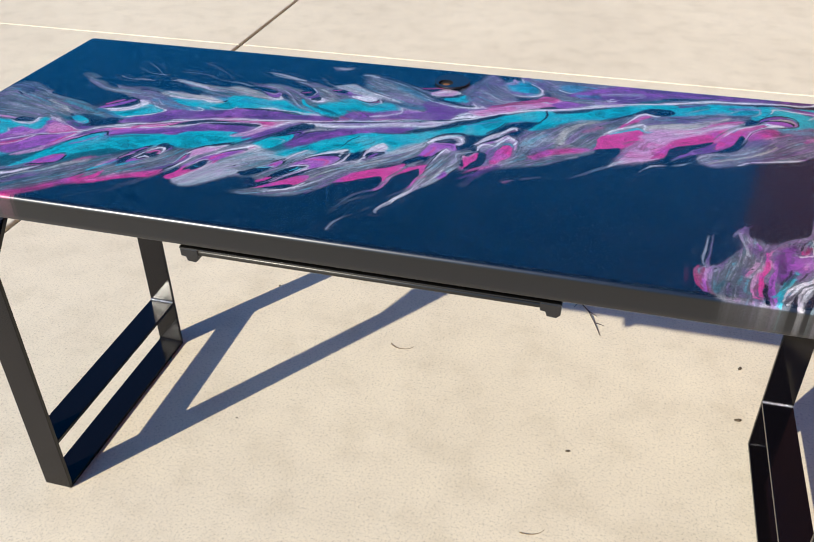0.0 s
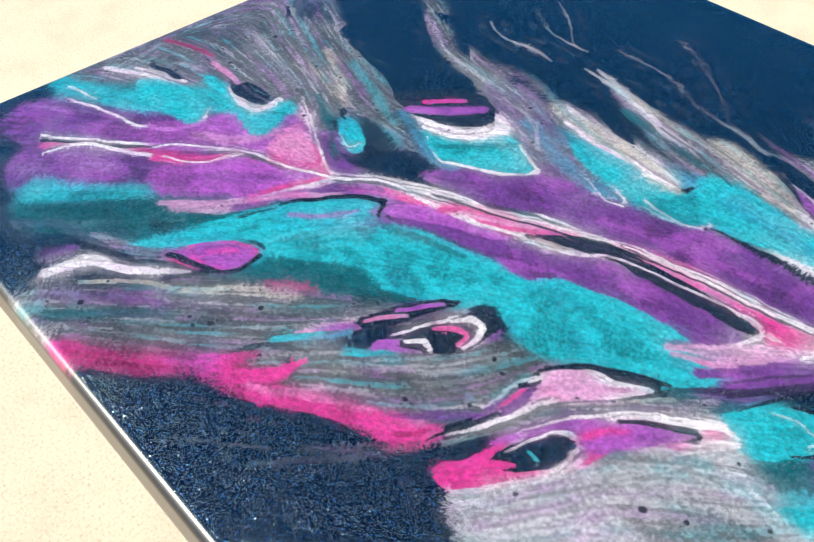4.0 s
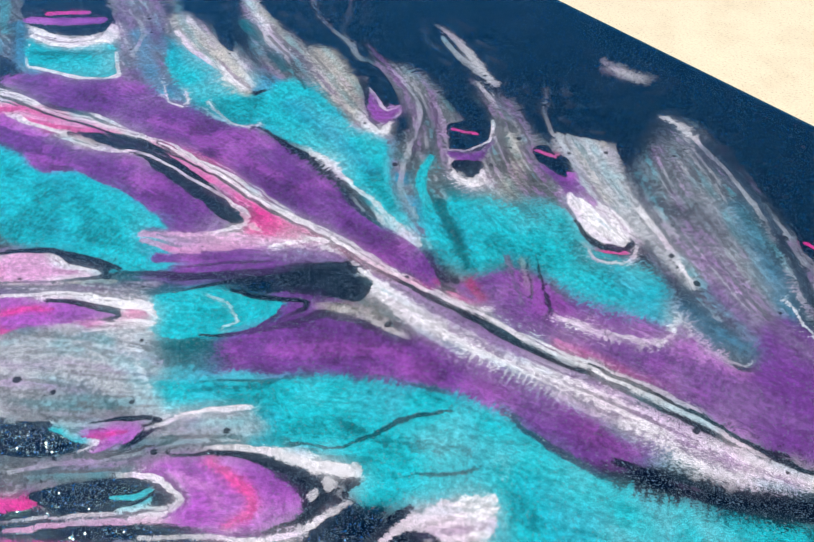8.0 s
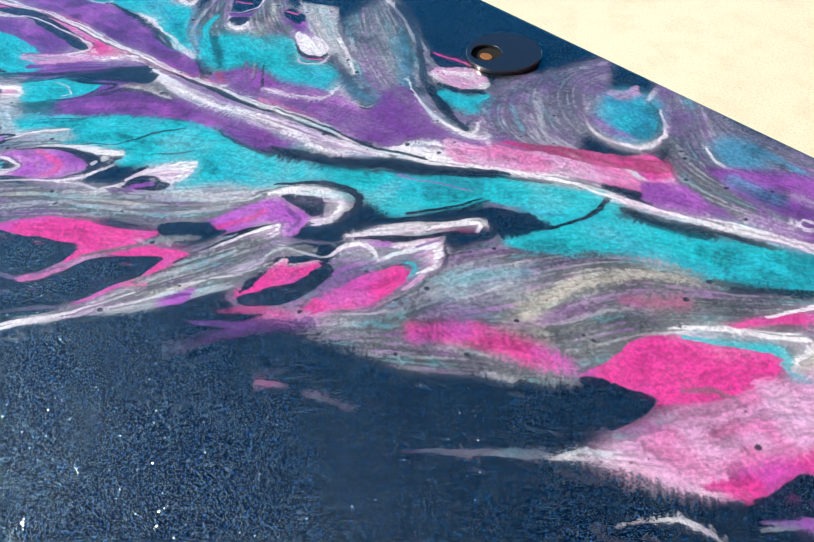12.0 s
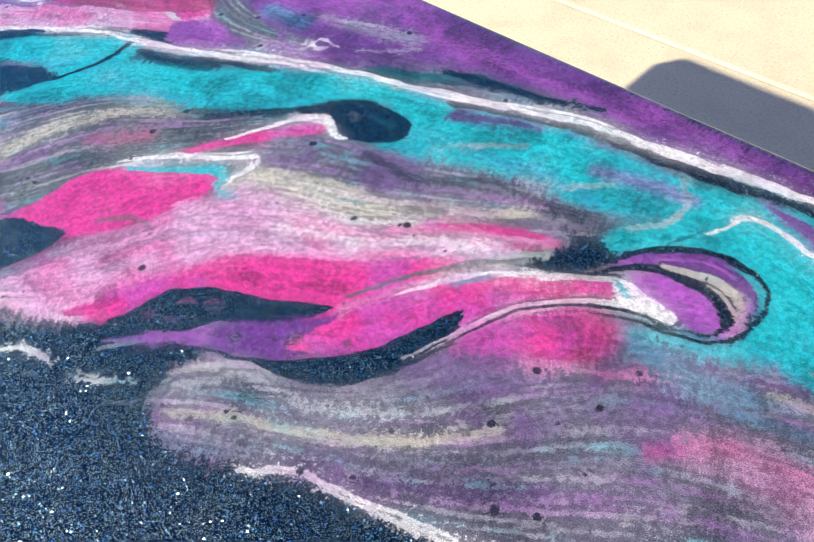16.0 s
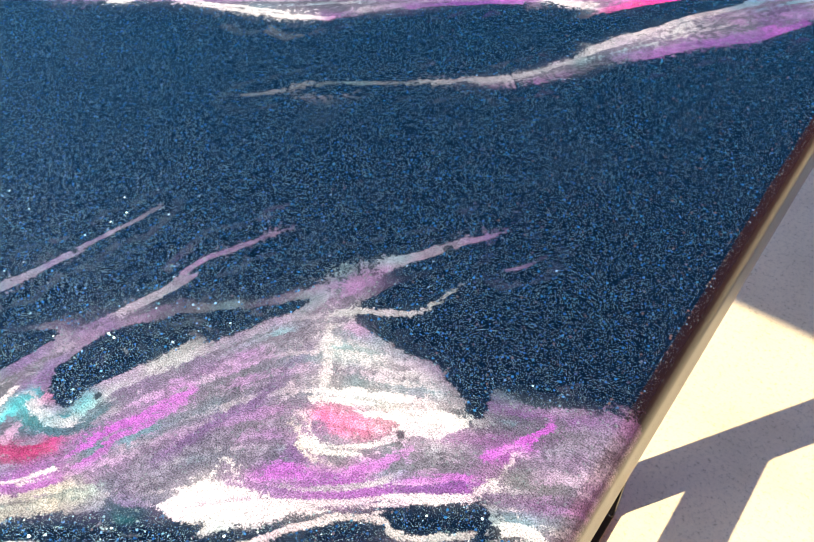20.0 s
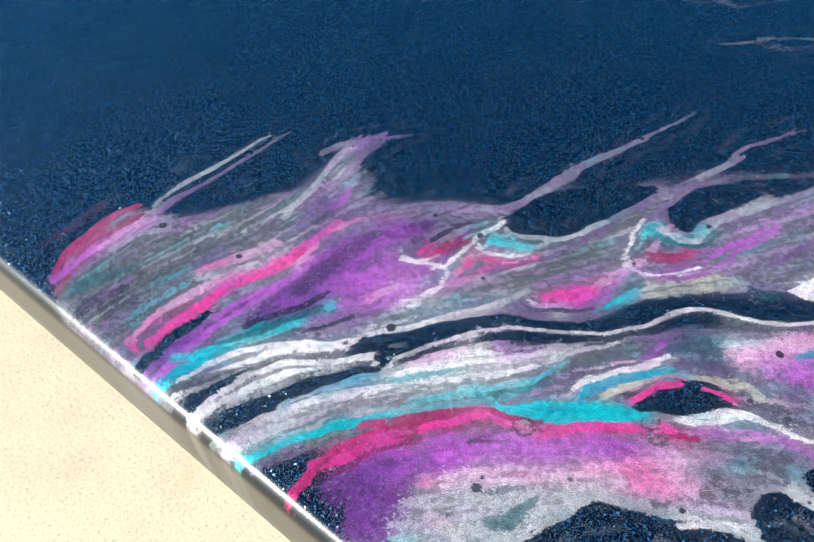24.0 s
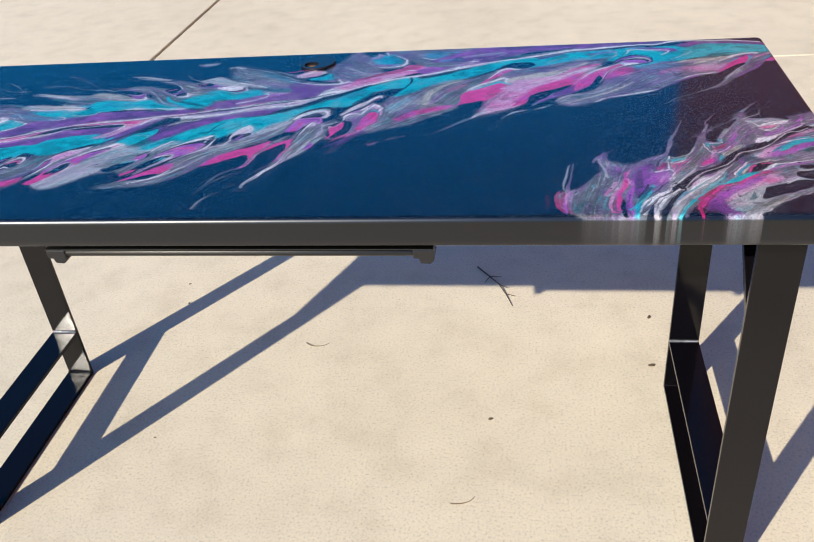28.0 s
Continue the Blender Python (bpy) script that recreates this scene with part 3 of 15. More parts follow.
    pour.pool('G', 8, 0.95, [(900, 258), (912, 310), (925, 365), (944, 415), (979, 443), (1029, 456), (1050, 442), (1038, 402), (1038, 364), (1020, 326), (984, 297), (953, 270)])
    pour.band('T', 0.6, 1, [(931, 401, 8.4), (971, 442, 18.4), (1015, 466, 21.3), (1054, 489, 18.9), (1097, 518, 16.5)])
    pour.band('T', 0.6, 1, [(1091, 512, 12.4), (1126, 511, 16.1), (1162, 515, 21.6)])
    pour.band('P', 0.5, 1, [(665, 367, 26.3), (740, 396, 30.2), (811, 425, 22.5), (844, 448, 10.4)])
    pour.band('V', 0.7, 1, [(820, 474, 29.8), (831, 495, 24.3), (880, 475, 11.6)])
    pour.band('G', 0.7, 0.9, [(918, 569, 11.0), (969, 537, 15.5), (1005, 527, 15.8), (1037, 533, 7.0)])
    pour.band('V', 0.7, 1, [(976, 544, 21.6), (1023, 550, 25.9), (1068, 557, 21.3), (1108, 570, 24.7), (1142, 578, 23.7)])
    pour.band('P', 0.6, 0.9, [(1047, 521, 7.1), (1083, 547, 12.0), (1120, 562, 13.5)])
    pour.band('P', 0.6, 1, [(953, 486, 13.6), (986, 500, 15.0), (1003, 509, 8.6)])
    pour.pool('M', 8, 1, [(1075, 323), (1074, 350), (1089, 372), (1103, 413), (1113, 440), (1150, 454), (1191, 478), (1207, 451), (1170, 427), (1142, 406), (1130, 383), (1131, 357), (1119, 336), (1098, 323)])
    pour.pool('V', 8, 0.95, [(1173, 343), (1193, 368), (1217, 377), (1243, 396), (1252, 415), (1256, 433), (1270, 459), (1290, 484), (1322, 492), (1353, 497), (1379, 506), (1404, 515), (1428, 520), (1446, 481), (1424, 460), (1400, 442), (1372, 427), (1348, 405), (1328, 386), (1301, 373), (1270, 364), (1238, 345), (1209, 324)])
    pour.band('T', 0.6, 1, [(981, 446, 18.6), (1038, 488, 18.3), (1087, 509, 11.4)])
    pour.band('T', 0.6, 1, [(1136, 519, 13.5), (1174, 528, 14.9), (1210, 542, 9.6)])
    pour.band('P', 0.6, 1, [(1157, 533, 9.9), (1190, 548, 11.0), (1227, 560, 9.6)])
    pour.band('V', 0.8, 0.9, [(1208, 529, 10.7), (1240, 541, 14.4), (1270, 549, 13.6)])
    pour.band('C', 0.9, 0.5, [(1211, 520, 7.2), (1243, 537, 10.5)])
    pour.band('T', 0.5, 1, [(1269, 518, 5.8), (1297, 543, 8.2), (1319, 548, 15.4), (1348, 540, 15.8), (1348, 515, 10.3)])
    pour.band('T', 0.5, 1, [(1344, 521, 15.5), (1376, 529, 19.8), (1402, 536, 21.6), (1424, 544, 21.0)])
    pour.band('C', 0.9, 0.6, [(1365, 512, 7.2), (1387, 528, 9.6), (1409, 538, 9.4)])
    pour.band('P', 0.4, 1, [(1021, 528, 15.2), (1092, 558, 17.1), (1154, 578, 17.3), (1214, 591, 15.3), (1247, 589, 14.1), (1287, 594, 12.3), (1326, 596, 11.0), (1369, 602, 9.3), (1397, 606, 8.9)])
    pour.band('E', 0.7, 0.9, [(1091, 539, 5.7), (1133, 559, 7.2), (1176, 574, 6.7), (1208, 582, 4.7)])
    pour.band('C', 0.9, 0.5, [(1300, 476, 7.5), (1323, 484, 8.9), (1340, 493, 6.4)])
    pour.band('T', 0.5, 1, [(1323, 546, 11.7), (1367, 529, 11.8), (1406, 545, 15.9), (1439, 548, 17.3), (1470, 549, 18.8), (1499, 547, 20.3), (1532, 549, 19.4)])
    pour.band('P', 0.6, 1, [(1387, 572, 7.7), (1421, 580, 9.0), (1453, 576, 7.6), (1479, 574, 7.3), (1524, 571, 8.3)])
    pour.band('C', 0.9, 0.6, [(1374, 513, 5.8), (1392, 530, 7.5), (1413, 543, 6.3)])
    pour.band('E', 0.9, 0.7, [(1365, 569, 5.9), (1383, 574, 5.2)])
    pour.band('E', 0.9, 0.7, [(1447, 553, 5.4), (1476, 558, 6.7)])
    pour.pool('A', 8, 0.6, [(1390, 497), (1427, 511), (1456, 517), (1447, 506), (1425, 498)])
    pour.pool('V', 6, 1, [(1494, 510), (1502, 520), (1516, 529), (1531, 533), (1534, 524), (1522, 513), (1497, 493), (1483, 466), (1468, 446), (1451, 428), (1436, 408), (1421, 391), (1403, 378), (1418, 395), (1430, 411), (1437, 429), (1449, 446), (1464, 467), (1480, 489)])
    pour.pool('V', 6, 1, [(1310, 133), (1320, 157), (1340, 177), (1360, 197), (1381, 218), (1401, 236), (1411, 252), (1415, 270), (1422, 286), (1429, 292), (1428, 280), (1433, 270), (1447, 266), (1468, 265), (1489, 268), (1508, 277), (1531, 285), (1539, 270), (1528, 244), (1508, 240), (1488, 228), (1467, 215), (1451, 197), (1431, 182), (1402, 163), (1374, 142), (1350, 111)])
    pour.pool('V', 6, 1, [(1361, 104), (1400, 144), (1433, 171), (1450, 186), (1473, 208), (1494, 222), (1515, 229), (1528, 231), (1529, 209), (1527, 172), (1526, 146), (1510, 145), (1492, 135), (1479, 130), (1464, 123), (1455, 104), (1448, 92), (1427, 68)])
    pour.band('N', 0.5, 1, [(1355, 108, 7.3), (1377, 130, 6.1), (1392, 150, 5.6), (1414, 165, 6.9), (1430, 174, 4.8), (1448, 188, 3.2), (1466, 204, 4.0), (1483, 220, 4.4), (1503, 232, 4.4), (1530, 238, 4.1)])
    pour.pool('S', 6, 1, [(1367, 15), (1362, 27), (1370, 44), (1388, 61), (1412, 75), (1434, 89), (1441, 105), (1454, 104), (1459, 92), (1454, 87), (1439, 79), (1422, 73), (1410, 62), (1403, 47), (1405, 38), (1421, 46), (1437, 53), (1423, 32), (1401, 13), (1390, 2), (1376, -5), (1368, -1)])
    pour.band('P', 0.7, 1, [(1347, 23, 7.6), (1360, 12, 7.0), (1373, 6, 5.2)])
    pour.band('O', 0.6, 1, [(1346, 30, 5.4), (1364, 48, 6.2), (1378, 65, 6.6), (1396, 81, 6.0), (1414, 96, 4.6)])
    pour.pool('V', 5, 1, [(1188, 6), (1177, 18), (1171, 38), (1171, 56), (1181, 65), (1190, 63), (1192, 56), (1203, 68), (1216, 93), (1229, 111), (1226, 137), (1224, 153), (1236, 163), (1238, 145), (1251, 125), (1262, 124), (1285, 147), (1302, 157), (1333, 165), (1357, 202), (1379, 226), (1417, 250), (1435, 193), (1395, 162), (1365, 128), (1336, 109), (1314, 80), (1305, 67), (1281, 46), (1268, 12), (1255, -0), (1229, 0), (1203, 2)])


def pour_veins(pour):
    # cells, veins and wisps
    pour.band('L', 0.6, 0.7, [(164, 55, 3.5), (209, 73, 4.4), (243, 103, 3.9)])
    pour.band('D', 0.5, 1, [(36, 193, 3.9), (57, 196, 5.5), (76, 196, 3.0)])
    pour.band('W', 0.6, 0.9, [(16, 165, 4.7), (46, 181, 4.4), (74, 190, 4.2), (84, 194, 2.7)])
    pour.band('W', 0.5, 0.7, [(20, 131, 1.8), (49, 136, 1.7)])
    pour.pool('D', 2, 1, [(59, 237), (94, 225), (117, 213), (133, 220), (136, 236), (123, 240), (119, 226), (93, 234), (70, 238)])
    pour.band('K', 0.6, 0.9, [(3, 219, 2.5), (35, 231, 3.5), (54, 235, 2.1)])
    pour.band('W', 0.5, 1, [(105, 218, 1.9), (129, 212, 3.9), (141, 219, 7.2), (145, 232, 5.4), (140, 241, 2.6)])
    pour.band('W', 0.5, 0.9, [(34, 122, 1.9), (71, 136, 1.9), (95, 142, 2.5), (119, 159, 3.4), (126, 179, 2.6), (115, 192, 1.2)])
    pour.band('K', 0.7, 0.9, [(74, 83, 4.4), (89, 105, 4.2), (130, 134, 5.0), (165, 162, 4.6), (180, 188, 5.2), (206, 202, 9.3), (230, 209, 7.0)])
    pour.band('D', 0.4, 1, [(68, 86, 2.6), (113, 125, 2.6), (162, 172, 3.0), (201, 189, 2.8), (235, 206, 2.7)])
    pour.band('W', 0.5, 1, [(63, 88, 2.1), (123, 138, 2.1), (170, 178, 2.5), (197, 188, 1.3)])
    pour.band('W', 0.6, 1, [(82, 80, 1.7), (91, 104, 2.7), (119, 122, 2.9), (150, 141, 3.4), (169, 159, 3.1), (176, 179, 2.6)])
    pour.band('M', 0.9, 0.9, [(138, 272, 4.6), (159, 249, 8.2), (182, 223, 12.2), (197, 208, 8.3)])
    pour.pool('K', 3, 0.9, [(191, 200), (197, 216), (232, 211), (238, 211), (221, 198), (192, 187)])
    pour.band('W', 0.6, 1, [(164, 254, 1.5), (184, 233, 2.1), (209, 220, 3.1), (236, 212, 2.4)])
    pour.band('W', 0.6, 0.9, [(209, 145, 1.4), (226, 175, 2.4), (237, 202, 3.3), (238, 212, 1.8)])
    pour.band('M', 0.8, 0.8, [(210, 152, 3.8), (221, 178, 4.8), (231, 203, 4.4)])
    pour.band('M', 0.8, 0.7, [(190, 114, 4.4), (213, 136, 6.3), (226, 160, 4.6)])
    pour.band('D', 0.5, 1, [(237, 152, 1.3), (240, 176, 2.3), (258, 202, 2.3), (278, 218, 2.7)])
    pour.band('D', 0.5, 0.9, [(189, 247, 4.9), (218, 230, 4.8), (241, 224, 4.3)])
    pour.band('D', 0.4, 1, [(238, 211, 2.4), (269, 234, 2.3), (312, 259, 3.2), (356, 280, 3.9), (381, 287, 2.1)])
    pour.band('K', 0.6, 1, [(251, 208, 2.8), (277, 227, 6.4), (306, 242, 7.4), (333, 251, 10.3), (365, 270, 7.6), (381, 274, 4.1)])
    pour.band('W', 0.7, 0.95, [(275, 235, 2.2), (300, 244, 3.8), (322, 248, 4.1), (343, 251, 4.2), (360, 264, 3.8)])
    pour.band('W', 0.5, 1, [(237, 215, 1.4), (272, 240, 1.9), (314, 262, 1.8), (356, 281, 2.2), (385, 292, 1.7), (429, 308, 1.7), (471, 320, 1.6), (520, 324, 1.5)])
    pour.band('A', 0.9, 0.7, [(360, 258, 4.9), (381, 265, 6.5), (393, 273, 4.1)])
    pour.band('D', 0.5, 1, [(353, 257, 3.4), (377, 278, 7.7), (404, 293, 10.9), (434, 300, 11.5), (467, 301, 9.8), (494, 302, 7.1), (503, 297, 2.7), (500, 283, 1.1)])
    pour.band('K', 0.6, 1, [(373, 279, 4.3), (414, 304, 6.7), (460, 312, 8.7), (500, 313, 9.5), (518, 308, 11.5)])
    pour.band('W', 0.5, 1, [(390, 268, 1.6), (409, 286, 2.1), (439, 293, 2.3), (470, 297, 2.7), (493, 305, 3.4), (507, 303, 2.7), (505, 289, 2.0), (496, 274, 1.3), (478, 260, 1.0)])
    pour.band('D', 0.4, 1, [(38, 326, 2.1), (92, 293, 2.4), (152, 273, 3.2), (186, 262, 3.1)])
    pour.band('A', 0.8, 0.8, [(103, 290, 5.5), (147, 282, 7.4), (178, 274, 4.5)])
    pour.band('C', 0.7, 0.8, [(78, 334, 3.9), (120, 323, 2.7), (162, 308, 2.5)])
    pour.pool('C', 2, 1, [(201, 247), (195, 260), (208, 260), (223, 251), (227, 237), (216, 237)])
    pour.band('W', 0.5, 0.9, [(212, 239, 1.2), (225, 238, 2.6), (223, 250, 1.3)])
    pour.band('K', 0.6, 0.8, [(199, 252, 2.3), (202, 256, 2.3)])
    pour.pool('D', 2, 1, [(204, 308), (237, 344), (254, 349), (271, 344), (274, 331), (243, 303), (224, 301)])
    pour.band('D', 0.5, 1, [(228, 301, 4.1), (252, 324, 5.2), (269, 338, 4.6)])
    pour.pool('T', 2, 1, [(240, 289), (272, 276), (286, 280), (306, 298), (327, 313), (303, 329), (288, 329), (277, 309)])
    pour.band('D', 0.6, 1, [(250, 294, 3.7), (278, 308, 3.8), (290, 321, 3.2)])
    pour.band('W', 0.4, 1, [(223, 299, 1.4), (242, 300, 4.7), (264, 311, 6.6), (282, 323, 5.8), (278, 339, 3.5), (266, 344, 1.6)])
    pour.band('W', 0.5, 0.9, [(263, 278, 1.2), (278, 275, 1.8), (293, 283, 2.0), (307, 297, 2.5), (328, 312, 1.7), (312, 323, 1.1), (300, 329, 0.8)])
    pour.band('W', 0.6, 0.5, [(181, 390, 1.5), (240, 373, 1.9), (271, 366, 1.8), (284, 359, 1.2)])
    pour.band('W', 0.7, 0.8, [(293, 389, 1.8), (318, 381, 3.8), (346, 379, 5.0), (374, 380, 4.8), (398, 374, 4.8)])
    pour.band('D', 0.5, 1, [(385, 370, 2.4), (404, 370, 3.5), (409, 379, 2.2)])
    pour.band('W', 0.7, 0.5, [(281, 446, 1.5), (312, 436, 4.9), (348, 422, 4.6), (378, 409, 3.5)])
    pour.band('D', 0.6, 0.7, [(315, 417, 2.2), (351, 400, 3.5), (377, 393, 2.7)])
    pour.band('W', 0.5, 0.8, [(359, 330, 1.2), (375, 325, 1.8), (389, 333, 1.6), (372, 340, 1.2)])
    pour.band('W', 0.5, 0.7, [(399, 339, 1.4), (425, 344, 1.8), (437, 355, 1.7), (430, 369, 0.9)])
    pour.band('W', 0.7, 0.45, [(174, 438, 1.4), (195, 427, 1.7), (224, 430, 2.5), (246, 428, 1.2)])
    pour.band('W', 0.7, 0.4, [(183, 483, 1.0), (218, 462, 1.1), (246, 459, 1.8), (257, 459, 1.2)])
    pour.band('W', 0.7, 0.4, [(192, 505, 0.9), (219, 486, 1.3), (245, 459, 0.8)])
    pour.band('W', 0.8, 0.3, [(301, 530, 1.1), (328, 516, 1.0), (364, 487, 0.8), (381, 470, 0.8)])
    pour.band('O', 0.8, 0.6, [(143, 185, 7.8), (168, 200, 11.0), (176, 224, 7.8)])
    pour.band('W', 0.6, 0.9, [(189, 28, 5.8), (198, 51, 6.8), (214, 61, 5.4), (233, 76, 4.1), (247, 91, 1.9)])
    pour.band('D', 0.5, 0.9, [(178, 48, 2.3), (193, 60, 3.6), (217, 73, 2.9), (230, 84, 2.3)])
    pour.band('D', 0.5, 1, [(242, 77, 1.6), (253, 97, 3.1), (263, 110, 1.9)])
    pour.band('A', 0.7, 0.8, [(210, 39, 2.2), (231, 62, 2.2), (256, 79, 2.1), (271, 95, 1.5)])
    pour.pool('K', 2, 1, [(223, 87), (226, 103), (240, 122), (260, 133), (262, 114), (252, 100), (236, 90)])
    pour.band('P', 0.7, 0.8, [(224, 89, 4.9), (235, 104, 5.5), (247, 110, 2.9)])
    pour.band('D', 0.6, 0.9, [(236, 121, 1.6), (250, 133, 2.7), (262, 135, 1.8), (265, 116, 1.5)])
    pour.band('V', 0.7, 0.9, [(179, 64, 2.9), (198, 73, 5.1), (218, 85, 4.8), (225, 100, 3.4)])
    pour.band('P', 0.8, 0.8, [(174, 35, 8.3), (182, 47, 5.8)])
    pour.band('P', 0.9, 0.6, [(205, 18, 7.0), (244, 55, 7.5), (274, 77, 4.6)])
    pour.band('E', 0.9, 0.8, [(220, 12, 5.5), (253, 50, 6.8), (284, 78, 4.0)])
    pour.band('R', 0.9, 0.8, [(278, 107, 5.2), (290, 122, 6.6), (309, 135, 4.9)])
    pour.band('W', 0.9, 0.8, [(270, 96, 2.9), (289, 113, 5.6), (303, 123, 6.8), (313, 126, 3.2)])
    pour.band('C', 0.7, 0.9, [(324, 95, 2.6), (338, 117, 4.0), (347, 130, 2.7)])
    pour.band('V', 0.6, 1, [(334, 114, 3.3), (343, 130, 4.0), (349, 139, 2.0)])
    pour.band('D', 0.5, 1, [(340, 132, 1.7), (348, 146, 3.8), (358, 163, 3.4), (372, 191, 2.4)])
    pour.band('W', 0.5, 0.9, [(339, 133, 1.0), (351, 154, 1.7), (361, 170, 1.0)])
    pour.band('P', 0.6, 1, [(388, 194, 5.5), (400, 201, 5.1), (404, 186, 2.8)])
    pour.band('D', 0.5, 1, [(382, 192, 2.1), (390, 205, 2.8), (402, 213, 4.6), (407, 205, 2.4)])
    pour.pool('D', 2, 1, [(365, 142), (370, 159), (379, 180), (392, 191), (401, 183), (400, 167), (388, 154), (372, 143)])
    pour.band('K', 0.5, 1, [(377, 173, 2.9), (390, 176, 4.3), (395, 167, 2.4)])
    pour.band('W', 0.4, 1, [(364, 147, 1.0), (374, 170, 1.7), (385, 186, 3.4), (397, 188, 2.7), (399, 176, 2.1), (396, 164, 1.2)])
    pour.band('W', 0.5, 1, [(369, 143, 2.6), (376, 154, 3.9), (387, 157, 2.2)])
    pour.band('O', 0.6, 1, [(363, 137, 2.9), (370, 145, 3.5)])
    pour.band('C', 0.7, 0.9, [(355, 120, 2.8), (369, 132, 4.0), (383, 137, 4.9)])
    pour.band('R', 0.7, 0.8, [(324, 71, 1.8), (340, 84, 2.4), (347, 97, 1.9)])
    pour.band('K', 0.6, 1, [(332, 71, 2.4), (341, 83, 3.4), (347, 97, 1.9)])
    pour.band('D', 0.6, 0.8, [(310, 67, 1.6), (322, 90, 2.6), (345, 105, 1.8)])
    pour.band('D', 0.7, 0.7, [(336, 68, 1.8), (351, 85, 1.8), (354, 105, 1.5)])
    pour.pool('M', 3, 1, [(438, 143), (437, 158), (439, 178), (445, 194), (468, 209), (489, 220), (474, 201), (452, 178), (445, 156)])
    pour.band('D', 0.5, 1, [(434, 176, 1.4), (446, 201, 2.7), (464, 214, 3.7), (485, 224, 3.1), (494, 223, 2.1)])
    pour.band('D', 0.5, 1, [(436, 154, 1.3), (438, 175, 3.3), (445, 187, 2.3)])
    pour.band('K', 0.6, 1, [(437, 142, 2.3), (438, 157, 3.4), (440, 173, 2.4)])
    pour.band('D', 0.5, 1, [(473, 208, 1.8), (483, 215, 2.4)])
    pour.band('W', 0.4, 1, [(432, 149, 1.1), (435, 174, 1.4), (445, 194, 1.8), (464, 207, 1.8), (490, 221, 1.2)])
    pour.band('W', 0.4, 1, [(438, 139, 0.8), (447, 161, 1.1), (459, 186, 1.1), (474, 201, 1.1), (490, 221, 0.8)])
    pour.band('W', 0.6, 0.7, [(375, 95, 0.6), (403, 116, 0.8), (421, 133, 1.1), (431, 150, 1.1)])
    pour.band('W', 0.6, 0.7, [(417, 103, 0.5), (433, 127, 1.0), (449, 159, 0.8), (464, 186, 0.8)])
    pour.band('P', 0.8, 0.8, [(404, 108, 2.7), (424, 129, 3.8), (434, 144, 2.2)])
    pour.band('M', 0.8, 0.8, [(392, 100, 5.1), (410, 104, 6.5), (418, 115, 5.3)])
    pour.band('W', 0.8, 0.2, [(334, 12, 1.0), (354, 34, 1.0), (376, 53, 0.8)])
    pour.band('V', 0.8, 0.25, [(377, 41, 2.5), (409, 80, 3.5), (429, 106, 2.5)])
    pour.band('W', 0.7, 0.5, [(274, 440, 1.4), (317, 432, 4.3), (358, 419, 4.8), (390, 413, 4.0)])
    pour.pool('D', 2, 1, [(439, 435), (465, 431), (482, 426), (489, 425), (488, 410), (472, 414), (456, 425)])
    pour.band('P', 0.6, 1, [(470, 419, 3.4), (485, 415, 5.6), (489, 423, 3.4)])
    pour.band('W', 0.6, 1, [(463, 411, 1.4), (480, 406, 3.8), (495, 406, 5.2), (494, 417, 2.7)])
    pour.band('A', 0.7, 0.7, [(448, 409, 3.7), (471, 403, 5.2), (488, 402, 3.8)])
    pour.band('W', 0.7, 0.6, [(472, 435, 1.1), (486, 429, 1.3), (492, 423, 0.9)])
    pour.band('D', 0.8, 0.5, [(432, 399, 5.9), (453, 400, 5.6), (470, 399, 3.1)])
    pour.band('D', 0.7, 0.6, [(298, 398, 3.2), (331, 389, 4.0), (353, 388, 2.5)])
    pour.band('W', 0.8, 0.35, [(272, 481, 1.1), (319, 479, 1.4), (357, 463, 1.3), (405, 454, 2.2), (427, 449, 2.5)])
    pour.band('W', 0.8, 0.3, [(322, 513, 0.8), (358, 492, 0.7), (383, 464, 0.7), (413, 454, 1.2)])
    pour.band('W', 0.8, 0.4, [(433, 514, 1.5), (457, 510, 3.6), (490, 499, 3.8), (510, 494, 1.7)])
    pour.band('W', 0.8, 0.3, [(538, 567, 4.1), (558, 565, 6.1), (571, 565, 3.0)])
    pour.band('V', 0.7, 0.6, [(492, 486, 1.3), (515, 481, 3.2), (532, 473, 4.3)])
    pour.band('D', 0.5, 1, [(523, 434, 3.4), (539, 439, 6.7), (542, 454, 2.8)])
    pour.band('K', 0.5, 0.9, [(521, 441, 1.3), (538, 449, 1.3)])
    pour.band('P', 0.5, 1, [(537, 423, 4.1), (548, 427, 5.8), (551, 443, 3.4)])
    pour.band('D', 0.5, 1, [(551, 416, 3.6), (559, 423, 4.7), (559, 431, 2.1)])
    pour.band('W', 0.4, 1, [(540, 421, 1.3), (558, 414, 2.8), (569, 416, 4.8), (568, 426, 2.4), (553, 442, 1.2)])
    pour.band('D', 0.5, 1, [(572, 465, 3.8), (587, 467, 6.0), (597, 463, 3.2)])
    pour.band('K', 0.5, 0.9, [(574, 463, 1.3), (585, 470, 1.7)])
    pour.band('P', 0.5, 1, [(587, 452, 3.2), (604, 454, 7.6), (623, 451, 6.4)])
